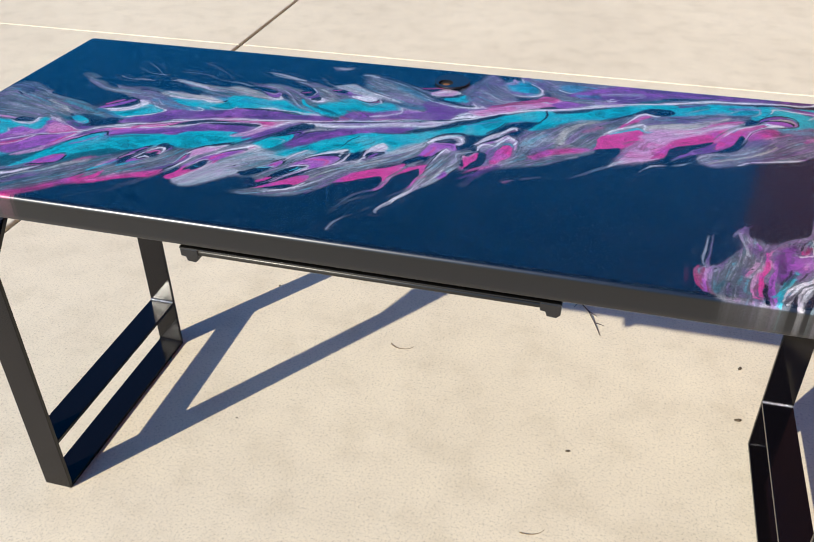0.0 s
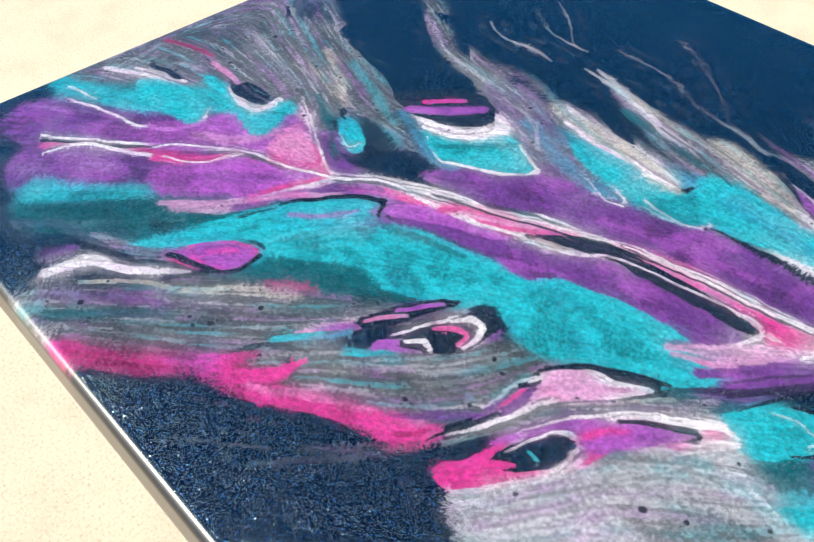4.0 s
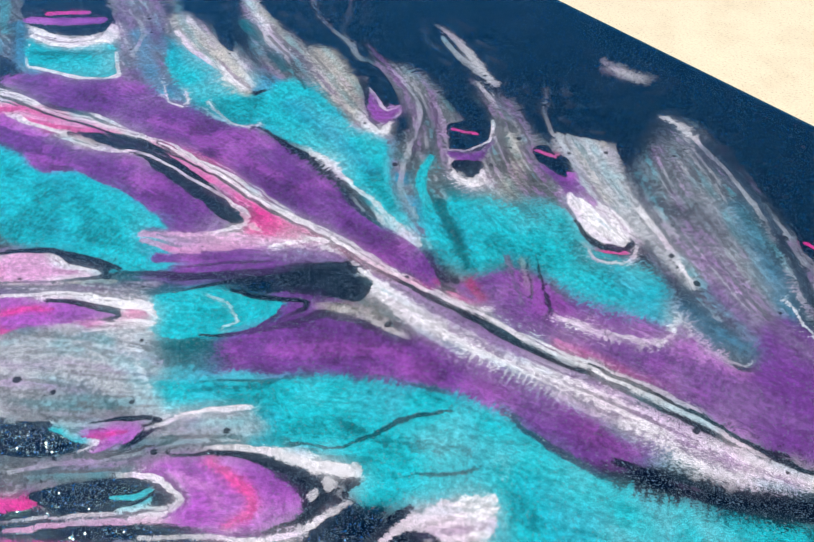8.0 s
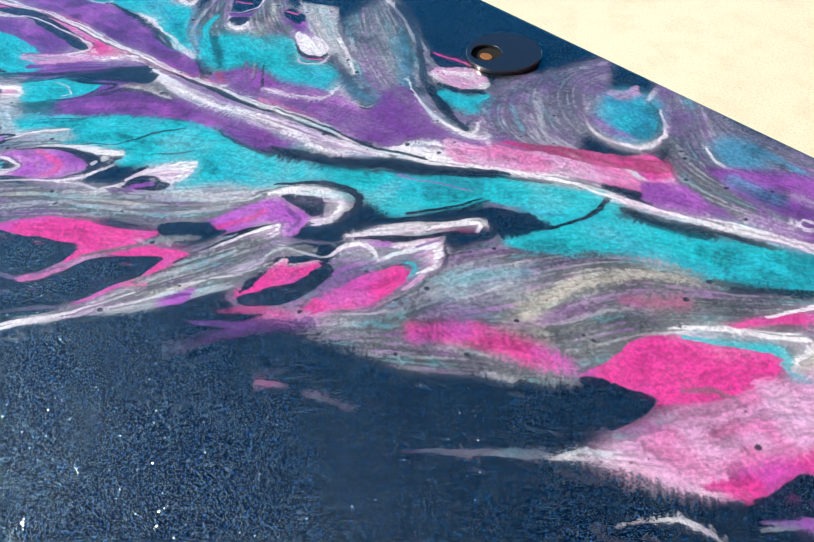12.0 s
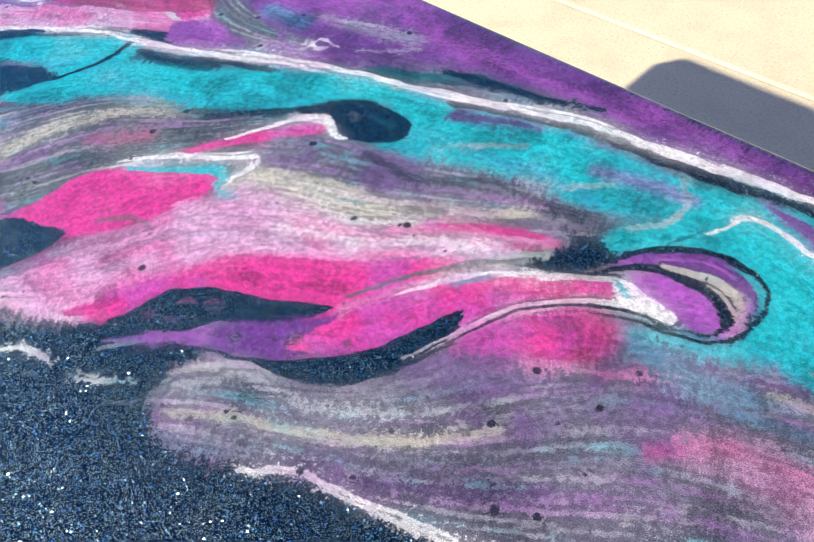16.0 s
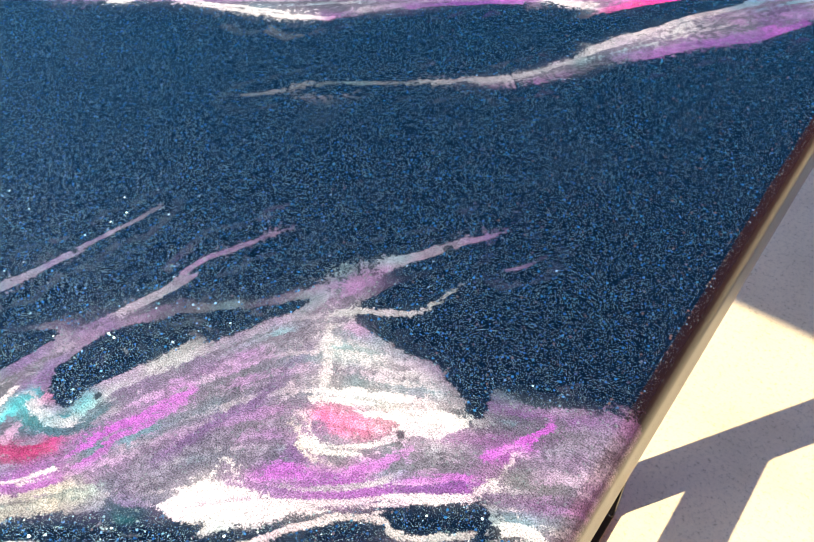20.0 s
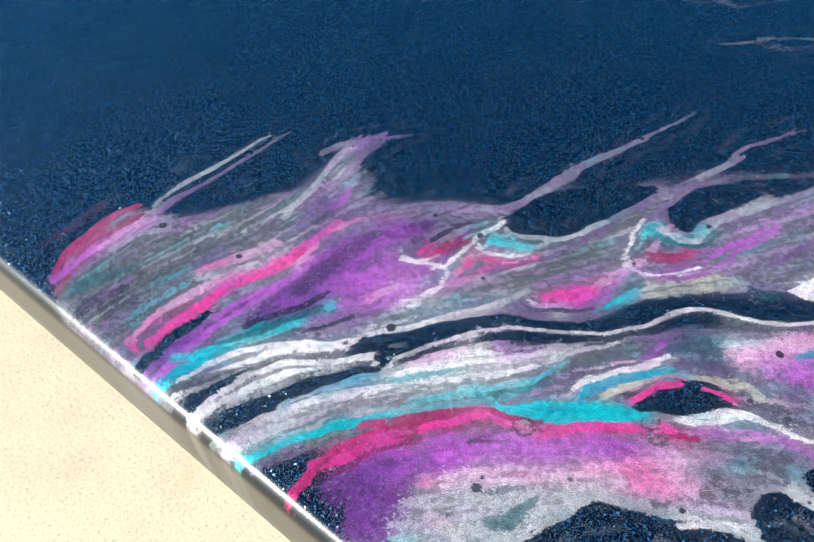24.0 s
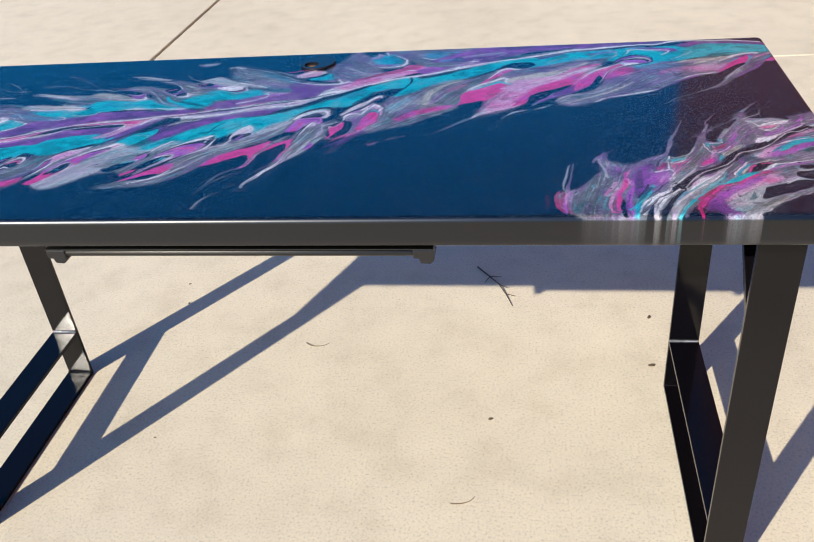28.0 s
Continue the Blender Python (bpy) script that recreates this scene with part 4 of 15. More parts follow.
    pour.pool('D', 3, 1, [(444, 354), (467, 360), (490, 369), (519, 367), (547, 360), (561, 353), (539, 349), (510, 345), (478, 345)])
    pour.band('W', 0.8, 0.9, [(443, 355, 1.2), (471, 361, 2.4), (493, 370, 5.2), (523, 366, 5.2), (548, 362, 5.1), (570, 359, 5.7), (587, 361, 4.5)])
    pour.band('C', 0.8, 0.8, [(483, 368, 3.6), (510, 369, 4.1), (536, 364, 3.8)])
    pour.band('D', 0.6, 0.9, [(584, 362, 2.8), (602, 354, 4.0), (619, 351, 4.0)])
    pour.band('D', 0.4, 1, [(440, 350, 1.2), (428, 366, 1.2), (417, 381, 0.9)])
    pour.band('W', 0.6, 0.8, [(380, 345, 1.1), (420, 344, 1.9), (434, 351, 2.2), (434, 362, 1.6)])
    pour.band('W', 0.6, 0.6, [(357, 331, 1.0), (381, 325, 1.4), (391, 331, 2.2)])
    pour.band('T', 0.7, 0.9, [(361, 328, 3.0), (381, 329, 3.3)])
    pour.band('P', 0.6, 0.9, [(300, 254, 6.3), (336, 279, 8.1), (364, 300, 7.1)])
    pour.band('D', 0.6, 0.9, [(327, 266, 2.2), (356, 284, 3.0), (374, 297, 1.7)])
    pour.band('K', 0.6, 1, [(454, 307, 4.6), (486, 309, 6.8), (511, 306, 7.6)])
    pour.band('D', 0.8, 0.6, [(437, 300, 4.0), (460, 302, 3.8), (474, 301, 2.4)])
    pour.band('K', 0.6, 1, [(557, 334, 2.5), (586, 340, 5.2), (609, 346, 5.4)])
    pour.band('M', 0.8, 0.9, [(481, 251, 2.5), (504, 265, 5.0), (522, 289, 6.9), (535, 305, 5.7), (550, 324, 3.2), (560, 327, 1.9)])
    pour.band('W', 0.7, 0.8, [(512, 302, 3.4), (527, 298, 4.0), (538, 301, 2.4)])
    pour.band('W', 0.5, 1, [(543, 316, 1.9), (554, 321, 2.1), (559, 319, 1.1)])
    pour.band('W', 0.5, 1, [(429, 306, 2.3), (435, 308, 2.2), (475, 318, 2.4), (519, 321, 1.9), (548, 328, 1.9), (572, 330, 1.8), (603, 338, 1.8), (630, 348, 1.8)])
    pour.band('D', 0.5, 1, [(502, 319, 0.9), (521, 319, 1.3), (568, 327, 1.5), (605, 336, 1.5), (628, 343, 1.4)])
    pour.band('D', 0.7, 0.9, [(524, 242, 1.1), (544, 279, 2.3), (559, 301, 2.9), (573, 315, 7.2), (585, 315, 7.9)])
    pour.band('P', 0.6, 0.9, [(562, 271, 5.3), (573, 293, 7.2), (583, 303, 3.9)])
    pour.pool('T', 2, 1, [(524, 238), (538, 261), (557, 266), (569, 274), (572, 263), (563, 244), (542, 223)])
    pour.band('W', 0.5, 0.7, [(537, 256, 0.5), (553, 260, 0.8), (563, 259, 0.9), (563, 251, 0.7)])
    pour.band('D', 0.6, 1, [(548, 271, 1.3), (561, 273, 3.4), (573, 273, 3.4), (572, 261, 1.4)])
    pour.band('P', 0.7, 0.7, [(569, 280, 2.6), (576, 279, 2.3), (574, 265, 2.0)])
    pour.band('D', 0.9, 0.7, [(584, 291, 5.4), (595, 303, 8.3), (608, 306, 6.7)])
    pour.pool('K', 2, 1, [(445, 105), (451, 131), (459, 159), (476, 186), (495, 205), (518, 223), (531, 230), (534, 222), (522, 208), (510, 194), (497, 176), (489, 155), (475, 131), (454, 101)])
    pour.band('O', 0.6, 1, [(465, 161, 3.9), (478, 180, 6.5), (495, 190, 6.7), (494, 178, 5.4)])
    pour.band('M', 0.7, 0.7, [(484, 163, 2.7), (487, 177, 3.3)])
    pour.band('P', 0.6, 1, [(492, 193, 2.6), (505, 201, 5.4), (504, 190, 3.2)])
    pour.band('D', 0.5, 1, [(486, 190, 1.0), (495, 194, 1.7), (504, 196, 2.1), (503, 186, 1.3)])
    pour.band('D', 0.5, 1, [(507, 211, 1.3), (519, 216, 3.3), (520, 209, 2.0)])
    pour.band('V', 0.7, 0.9, [(504, 204, 2.5), (514, 208, 3.2), (512, 201, 2.1)])
    pour.band('W', 0.5, 1, [(453, 150, 0.9), (466, 174, 1.4), (484, 195, 2.2), (506, 214, 3.0), (520, 227, 4.2), (531, 229, 3.7), (532, 222, 3.4), (525, 214, 2.1)])
    pour.band('W', 0.5, 1, [(460, 156, 1.9), (474, 170, 3.5), (484, 171, 3.2), (485, 155, 3.0), (479, 139, 1.6)])
    pour.pool('N', 2, 1, [(456, 126), (458, 147), (470, 166), (480, 166), (482, 154), (475, 138), (464, 127)])
    pour.band('T', 0.6, 1, [(463, 146, 1.7), (472, 147, 2.6), (473, 142, 1.3)])
    pour.band('K', 0.6, 1, [(446, 105, 5.8), (457, 123, 4.2), (466, 134, 1.5)])
    pour.band('W', 0.5, 0.8, [(454, 101, 0.7), (475, 131, 0.8), (488, 156, 1.1)])
    pour.band('C', 0.9, 0.5, [(532, 212, 4.6), (546, 212, 5.5), (557, 203, 5.4)])
    pour.band('W', 0.9, 0.5, [(531, 210, 3.1), (542, 207, 4.4)])
    pour.band('R', 0.8, 0.7, [(511, 167, 1.8), (516, 169, 1.8)])
    pour.band('G', 0.7, 0.8, [(495, 458, 3.8), (533, 444, 5.8), (570, 433, 7.1), (598, 425, 4.7)])
    pour.band('W', 0.8, 0.3, [(428, 516, 1.9), (467, 507, 4.4), (508, 493, 2.0)])
    pour.band('W', 0.8, 0.25, [(545, 559, 4.8), (563, 566, 7.2), (572, 576, 3.6)])
    pour.band('W', 0.8, 0.5, [(498, 487, 1.2), (527, 477, 3.1), (545, 472, 3.2)])
    pour.band('W', 0.8, 0.4, [(532, 515, 1.0), (555, 491, 1.4), (580, 480, 2.1), (602, 469, 2.7)])
    pour.band('E', 0.8, 0.7, [(526, 407, 3.3), (570, 388, 4.4), (601, 379, 4.9)])
    pour.band('T', 0.8, 0.5, [(541, 402, 1.9), (583, 384, 2.4), (612, 375, 2.4)])
    pour.band('D', 0.8, 0.6, [(603, 424, 7.9), (623, 428, 5.4)])
    pour.pool('S', 4, 0.9, [(573, 486), (591, 496), (618, 490), (650, 472), (680, 458), (699, 446), (692, 441), (672, 449), (653, 454), (626, 461), (599, 471)])
    pour.band('W', 0.8, 0.8, [(596, 490, 2.1), (622, 477, 2.7), (653, 461, 4.7), (674, 456, 3.9), (697, 444, 2.7)])
    pour.pool('W', 3, 1, [(616, 442), (626, 454), (646, 452), (658, 446), (654, 432), (640, 429)])
    pour.band('A', 0.8, 0.8, [(639, 450, 2.8), (654, 447, 2.1)])
    pour.band('P', 0.6, 1, [(588, 453, 2.7), (608, 451, 5.5), (624, 452, 4.8)])
    pour.band('D', 0.5, 1, [(640, 428, 1.5), (654, 430, 3.5), (659, 444, 2.1)])
    pour.band('K', 0.5, 0.8, [(649, 425, 0.8), (662, 435, 0.8)])
    pour.band('W', 0.5, 0.9, [(646, 422, 1.1), (660, 422, 2.3), (666, 433, 1.8), (661, 443, 0.8)])
    pour.band('K', 0.7, 0.8, [(689, 411, 1.4), (694, 417, 1.4)])
    pour.band('W', 0.6, 1, [(665, 379, 1.7), (685, 385, 2.6), (702, 395, 3.5), (711, 406, 2.4), (705, 420, 1.0)])
    pour.band('W', 0.6, 0.9, [(704, 422, 0.9), (724, 413, 1.5), (738, 413, 1.9), (748, 420, 1.6), (744, 425, 0.7)])
    pour.band('G', 0.7, 0.9, [(619, 361, 5.0), (633, 370, 10.6), (647, 381, 12.6), (661, 386, 6.8)])
    pour.band('W', 0.5, 1, [(623, 349, 1.9), (637, 351, 3.0), (640, 361, 2.0), (633, 372, 0.8)])
    pour.band('K', 0.7, 0.8, [(621, 349, 2.7), (633, 355, 2.0)])
    pour.band('D', 0.7, 0.9, [(571, 376, 3.0), (597, 363, 4.6), (616, 357, 3.4)])
    pour.band('K', 0.8, 0.7, [(678, 366, 4.4), (708, 376, 6.1), (736, 388, 4.8)])
    pour.band('P', 0.9, 0.5, [(629, 341, 4.2), (647, 341, 4.3), (656, 346, 3.2)])
    pour.band('D', 0.5, 1, [(547, 329, 1.0), (572, 330, 1.6), (602, 337, 1.6), (623, 343, 1.6), (652, 351, 3.4), (672, 354, 2.8), (697, 363, 4.5), (725, 373, 3.2), (762, 379, 2.5), (783, 385, 2.2)])
    pour.band('W', 0.5, 1, [(528, 326, 1.4), (570, 332, 1.7), (598, 337, 2.0), (620, 346, 2.0), (646, 353, 1.9), (668, 355, 1.5), (690, 364, 1.8), (718, 374, 1.8), (742, 381, 1.7), (761, 380, 1.7), (778, 381, 1.6)])
    pour.band('G', 0.9, 0.7, [(580, 291, 3.3), (601, 307, 7.1), (625, 317, 4.9)])
    pour.band('D', 0.9, 0.6, [(588, 295, 4.7), (601, 314, 6.6), (618, 313, 3.9)])
    pour.band('D', 0.5, 0.9, [(637, 237, 0.8), (657, 262, 1.6), (663, 281, 1.6), (670, 299, 1.1)])
    pour.band('D', 0.6, 0.8, [(581, 224, 0.6), (598, 242, 1.2), (614, 265, 0.9)])
    pour.pool('D', 4, 1, [(696, 315), (714, 319), (731, 327), (744, 340), (734, 327), (714, 313)])
    pour.pool('N', 3, 1, [(537, 143), (556, 159), (571, 169), (581, 172), (576, 160), (553, 136)])
    pour.band('T', 0.6, 1, [(562, 161, 1.2), (577, 169, 1.7), (575, 160, 1.4)])
    pour.band('O', 0.5, 1, [(580, 171, 2.8), (580, 182, 4.0), (585, 192, 2.9), (587, 184, 2.2)])
    pour.band('D', 0.5, 1, [(589, 185, 1.1), (586, 200, 1.8), (581, 197, 1.0)])
    pour.band('W', 0.6, 0.9, [(589, 194, 0.9), (596, 215, 1.4), (611, 235, 2.0)])
    pour.band('D', 0.5, 0.9, [(596, 220, 0.8), (612, 237, 1.1)])
    pour.pool('O', 3, 1, [(603, 178), (609, 194), (623, 212), (639, 225), (656, 232), (663, 220), (657, 203), (641, 188), (631, 181), (630, 189), (616, 185)])
    pour.band('K', 0.7, 0.9, [(612, 195, 2.5), (625, 210, 3.8), (642, 215, 4.6), (652, 206, 3.0)])
    pour.band('D', 0.5, 1, [(622, 215, 1.5), (642, 234, 2.7), (658, 241, 2.4), (660, 231, 1.4)])
    pour.band('D', 0.6, 0.9, [(664, 218, 1.4), (664, 232, 2.4), (667, 240, 1.4)])
    pour.band('W', 0.7, 1, [(618, 213, 1.5), (637, 232, 2.5), (653, 242, 4.4), (665, 251, 3.4), (668, 244, 2.1), (668, 232, 3.1), (667, 218, 3.0), (661, 203, 1.8)])
    pour.band('W', 0.5, 1, [(603, 180, 1.1), (619, 186, 1.7), (630, 188, 2.3), (627, 177, 1.5)])
    pour.pool('N', 2, 1, [(591, 150), (600, 172), (612, 181), (621, 180), (618, 168), (599, 145)])
    pour.band('T', 0.6, 1, [(603, 173, 1.1), (613, 178, 1.6), (617, 174, 1.5), (612, 165, 1.0)])
    pour.band('W', 0.6, 0.8, [(584, 124, 0.7), (600, 144, 0.9), (620, 169, 1.2)])
    pour.band('K', 0.6, 1, [(576, 127, 4.2), (588, 140, 2.5)])
    pour.band('P', 0.8, 0.7, [(577, 136, 1.5), (591, 153, 1.2)])
    pour.band('W', 0.6, 1, [(697, 237, 1.1), (700, 255, 2.2), (705, 270, 2.9), (713, 283, 3.5), (721, 279, 3.5), (723, 270, 3.3)])
    pour.band('S', 0.8, 0.7, [(662, 160, 4.0), (690, 201, 4.9), (731, 233, 3.7), (763, 248, 2.2)])
    pour.band('W', 0.7, 0.7, [(632, 166, 1.0), (663, 199, 1.5), (699, 223, 1.4)])
    pour.band('G', 0.9, 0.6, [(668, 134, 2.8), (655, 115, 3.3), (616, 103, 2.3)])
    pour.band('P', 0.8, 0.6, [(662, 123, 3.8), (653, 110, 2.8)])
    pour.pool('K', 2, 1, [(681, 148), (695, 177), (717, 194), (741, 208), (764, 226), (760, 209), (752, 191), (752, 176), (748, 165), (742, 184), (721, 175)])
    pour.band('M', 0.7, 0.9, [(764, 214, 4.3), (757, 195, 5.1), (752, 176, 5.0), (749, 156, 3.7), (743, 142, 2.5)])
    pour.band('V', 0.8, 0.5, [(742, 142, 2.3), (720, 125, 2.5), (711, 102, 1.7), (702, 68, 0.8)])
    pour.band('V', 0.8, 0.4, [(750, 133, 1.2), (737, 117, 1.4), (709, 103, 0.7)])
    pour.pool('K', 2, 1, [(760, 193), (772, 216), (799, 233), (801, 214), (798, 193), (792, 172), (787, 159), (789, 186), (795, 215), (791, 219), (774, 205)])
    pour.band('V', 0.8, 0.6, [(746, 150, 3.3), (756, 188, 3.4), (779, 226, 3.5)])
    pour.pool('N', 3, 1, [(768, 181), (772, 199), (791, 219), (797, 207), (790, 185), (785, 162), (768, 150)])
    pour.band('W', 0.7, 0.7, [(570, 96, 0.7), (602, 103, 1.4), (635, 108, 1.4)])
    pour.pool('N', 2, 1, [(576, 100), (603, 120), (620, 128), (622, 122), (605, 109)])
    pour.band('W', 0.4, 1, [(700, 231, 1.5), (707, 252, 3.1), (712, 274, 4.8), (719, 283, 3.8), (724, 271, 4.5), (722, 257, 3.9)])
    pour.band('D', 0.5, 1, [(703, 235, 2.6), (712, 256, 5.7), (714, 269, 3.0)])
    pour.band('P', 0.7, 0.9, [(704, 237, 2.6), (709, 245, 3.1)])
    pour.band('D', 0.6, 1, [(707, 312, 3.4), (730, 325, 6.7), (760, 345, 8.8), (804, 374, 9.7), (845, 405, 9.1), (869, 429, 7.4)])
    pour.band('W', 0.6, 0.7, [(804, 369, 1.1), (819, 383, 1.6)])
    pour.band('D', 0.5, 1, [(865, 434, 1.9), (883, 422, 2.3), (880, 395, 2.8), (869, 366, 3.7)])
    pour.band('D', 0.6, 1, [(883, 379, 9.4), (906, 400, 8.4), (929, 423, 5.5)])
    pour.band('T', 0.6, 1, [(885, 422, 11.4), (917, 443, 13.2), (944, 464, 9.0)])
    pour.band('W', 0.5, 0.8, [(894, 437, 1.6), (920, 450, 2.1), (942, 468, 1.5)])
    pour.band('V', 0.7, 0.9, [(893, 404, 5.9), (918, 422, 6.3), (934, 437, 4.2)])
    pour.band('T', 0.6, 1, [(930, 408, 2.0), (944, 438, 4.6), (951, 464, 5.2)])
    pour.band('D', 0.5, 1, [(773, 293, 2.4), (794, 329, 3.5), (816, 347, 5.4), (831, 342, 3.9), (833, 322, 3.3)])
    pour.band('O', 0.6, 1, [(780, 259, 5.3), (789, 287, 10.4), (810, 302, 12.1), (823, 293, 5.2)])
    pour.band('D', 0.5, 1, [(796, 307, 2.9), (813, 319, 4.1), (823, 315, 2.1)])
    pour.band('W', 0.5, 1, [(776, 288, 1.9), (784, 310, 3.9), (803, 329, 5.5), (822, 334, 4.8), (830, 318, 4.1), (824, 308, 2.7)])
    pour.band('M', 0.8, 0.7, [(794, 300, 3.8), (806, 311, 3.8)])
    pour.band('D', 0.5, 1, [(796, 219, 1.6), (801, 253, 3.2), (808, 281, 3.0), (814, 291, 2.2)])
    pour.band('E', 0.6, 0.9, [(770, 238, 3.6), (777, 253, 4.5), (782, 261, 2.7)])
    pour.band('W', 0.5, 1, [(800, 232, 1.2), (804, 262, 1.6), (812, 289, 2.7), (818, 288, 1.6), (818, 277, 2.4), (813, 254, 2.0), (805, 228, 1.2)])
    pour.band('W', 0.6, 0.8, [(813, 205, 1.2), (827, 232, 1.6), (837, 251, 1.8), (832, 265, 1.3)])
    pour.band('D', 0.6, 0.8, [(826, 229, 1.6), (842, 247, 2.3), (838, 263, 1.3)])
    pour.band('S', 0.7, 0.9, [(841, 243, 2.3), (829, 214, 5.2), (812, 182, 5.9), (795, 159, 5.6), (783, 136, 4.4), (773, 112, 3.3), (762, 91, 2.2), (764, 82, 0.7)])
    pour.band('W', 0.7, 0.7, [(820, 206, 2.3), (805, 173, 2.6), (788, 143, 2.2), (776, 117, 1.5)])
    pour.band('D', 0.8, 0.6, [(819, 195, 1.5), (801, 162, 1.5)])
    pour.band('O', 0.6, 1, [(822, 197, 3.3), (828, 208, 5.8), (827, 216, 2.7)])
    pour.band('V', 0.8, 0.4, [(763, 122, 1.9), (773, 139, 2.6), (784, 153, 1.9)])
    pour.band('V', 0.8, 0.35, [(715, 29, 2.3), (717, 42, 2.7), (725, 60, 1.8), (735, 73, 1.1)])
    pour.band('D', 0.6, 1, [(847, 328, 2.7), (864, 353, 4.1), (887, 379, 3.6)])
    pour.band('W', 0.5, 1, [(852, 317, 1.7), (870, 344, 3.0), (879, 356, 3.5), (886, 367, 2.6), (897, 386, 5.4), (907, 391, 2.8)])
    pour.band('R', 0.7, 0.5, [(875, 352, 2.3), (905, 381, 2.2)])
    pour.band('D', 0.5, 1, [(871, 333, 3.4), (885, 350, 3.8), (891, 362, 2.5)])
    pour.band('M', 0.5, 1, [(862, 286, 2.7), (862, 310, 5.8), (873, 320, 6.0), (886, 333, 8.2), (896, 351, 8.7), (911, 339, 4.3), (912, 320, 3.0)])
    pour.band('O', 0.6, 0.9, [(865, 321, 5.2), (876, 331, 4.3)])
    pour.band('O', 0.6, 0.9, [(892, 335, 4.1), (898, 344, 3.3)])
    pour.band('W', 0.6, 0.8, [(858, 314, 2.6), (866, 319, 2.6)])
    pour.band('W', 0.6, 0.9, [(876, 311, 1.5), (889, 344, 2.8), (899, 354, 3.1), (911, 340, 1.8)])
    pour.band('D', 0.5, 1, [(843, 254, 0.9), (838, 268, 1.8), (844, 284, 2.5), (860, 298, 2.9)])
    pour.pool('K', 2, 1, [(846, 234), (844, 257), (843, 273), (860, 291), (866, 277), (868, 257), (865, 243)])
    pour.pool('D', 2, 1, [(890, 278), (884, 299), (889, 319), (902, 326), (912, 313), (916, 290), (905, 275)])
    pour.pool('K', 2, 1, [(891, 275), (887, 298), (892, 315), (902, 322), (910, 311), (913, 292), (904, 277)])
    pour.band('T', 0.7, 0.9, [(895, 326, 2.1), (901, 330, 2.6), (907, 324, 1.5)])
    pour.band('W', 0.7, 0.6, [(905, 275, 1.1), (917, 291, 1.6), (915, 313, 1.2)])
    pour.band('P', 0.7, 0.8, [(894, 253, 7.6), (876, 223, 5.4), (865, 196, 2.6), (858, 179, 1.0)])
    pour.pool('N', 4, 1, [(838, 213), (856, 236), (871, 246), (869, 231), (859, 209)])
    pour.band('V', 0.8, 0.3, [(907, 210, 1.8), (916, 224, 1.8)])
    pour.band('M', 0.8, 0.4, [(912, 209, 2.5), (921, 216, 2.5)])
    pour.band('V', 0.9, 0.25, [(935, 221, 2.4), (950, 231, 1.8)])
    pour.band('V', 0.9, 0.3, [(895, 166, 1.7), (900, 176, 1.5)])
    pour.band('A', 0.8, 0.8, [(969, 313, 5.9), (980, 356, 6.8), (987, 396, 7.9), (999, 434, 9.6), (1037, 448, 6.1)])
    pour.band('A', 0.9, 0.5, [(955, 355, 3.6), (990, 386, 4.4), (1010, 400, 3.5)])
    pour.band('K', 0.8, 0.9, [(946, 294, 9.5), (960, 316, 12.3), (993, 332, 12.5), (1017, 342, 7.0)])
    pour.band('T', 0.9, 0.5, [(931, 323, 9.4), (939, 352, 8.5), (942, 369, 5.7)])
    pour.band('D', 0.9, 0.6, [(1014, 437, 5.5), (1051, 462, 8.1), (1085, 492, 6.2)])
    pour.pool('D', 5, 1, [(1080, 490), (1098, 516), (1125, 521), (1139, 519), (1139, 504), (1124, 491), (1107, 491)])
    pour.band('W', 0.8, 0.9, [(584, 325, 8.7), (634, 331, 12.3), (696, 348, 11.2), (746, 362, 10.0), (779, 374, 9.1), (805, 393, 7.0)])
    pour.band('W', 0.7, 1, [(804, 394, 5.2), (834, 418, 8.9), (859, 437, 7.5), (894, 464, 9.3), (926, 492, 9.0), (957, 501, 8.4), (966, 508, 4.7)])
    pour.band('D', 0.6, 1, [(692, 303, 6.2), (733, 326, 8.8), (777, 358, 10.0), (822, 391, 8.7), (868, 430, 4.9)])
    pour.band('T', 0.5, 1, [(887, 425, 8.9), (920, 443, 12.4), (942, 466, 8.0)])
    pour.band('D', 0.5, 1, [(875, 429, 1.8), (886, 419, 3.0), (882, 386, 3.3)])
    pour.band('D', 0.5, 0.9, [(913, 414, 7.5), (936, 429, 7.7), (949, 454, 5.5)])
    pour.band('T', 0.6, 1, [(929, 402, 4.3), (947, 429, 6.2), (951, 465, 5.0)])
    pour.band('V', 0.7, 0.9, [(919, 418, 5.6), (936, 438, 6.7)])
    pour.band('D', 0.6, 1, [(932, 478, 5.3), (955, 484, 7.1), (987, 489, 3.8)])
    pour.band('W', 0.5, 1, [(859, 432, 2.4), (903, 457, 2.9), (938, 472, 2.7), (976, 482, 3.1), (1022, 502, 3.1), (1062, 526, 3.0), (1098, 535, 3.7), (1141, 549, 4.5)])
    pour.band('D', 0.8, 0.7, [(964, 466, 4.2), (1001, 484, 7.2), (1034, 503, 4.0)])
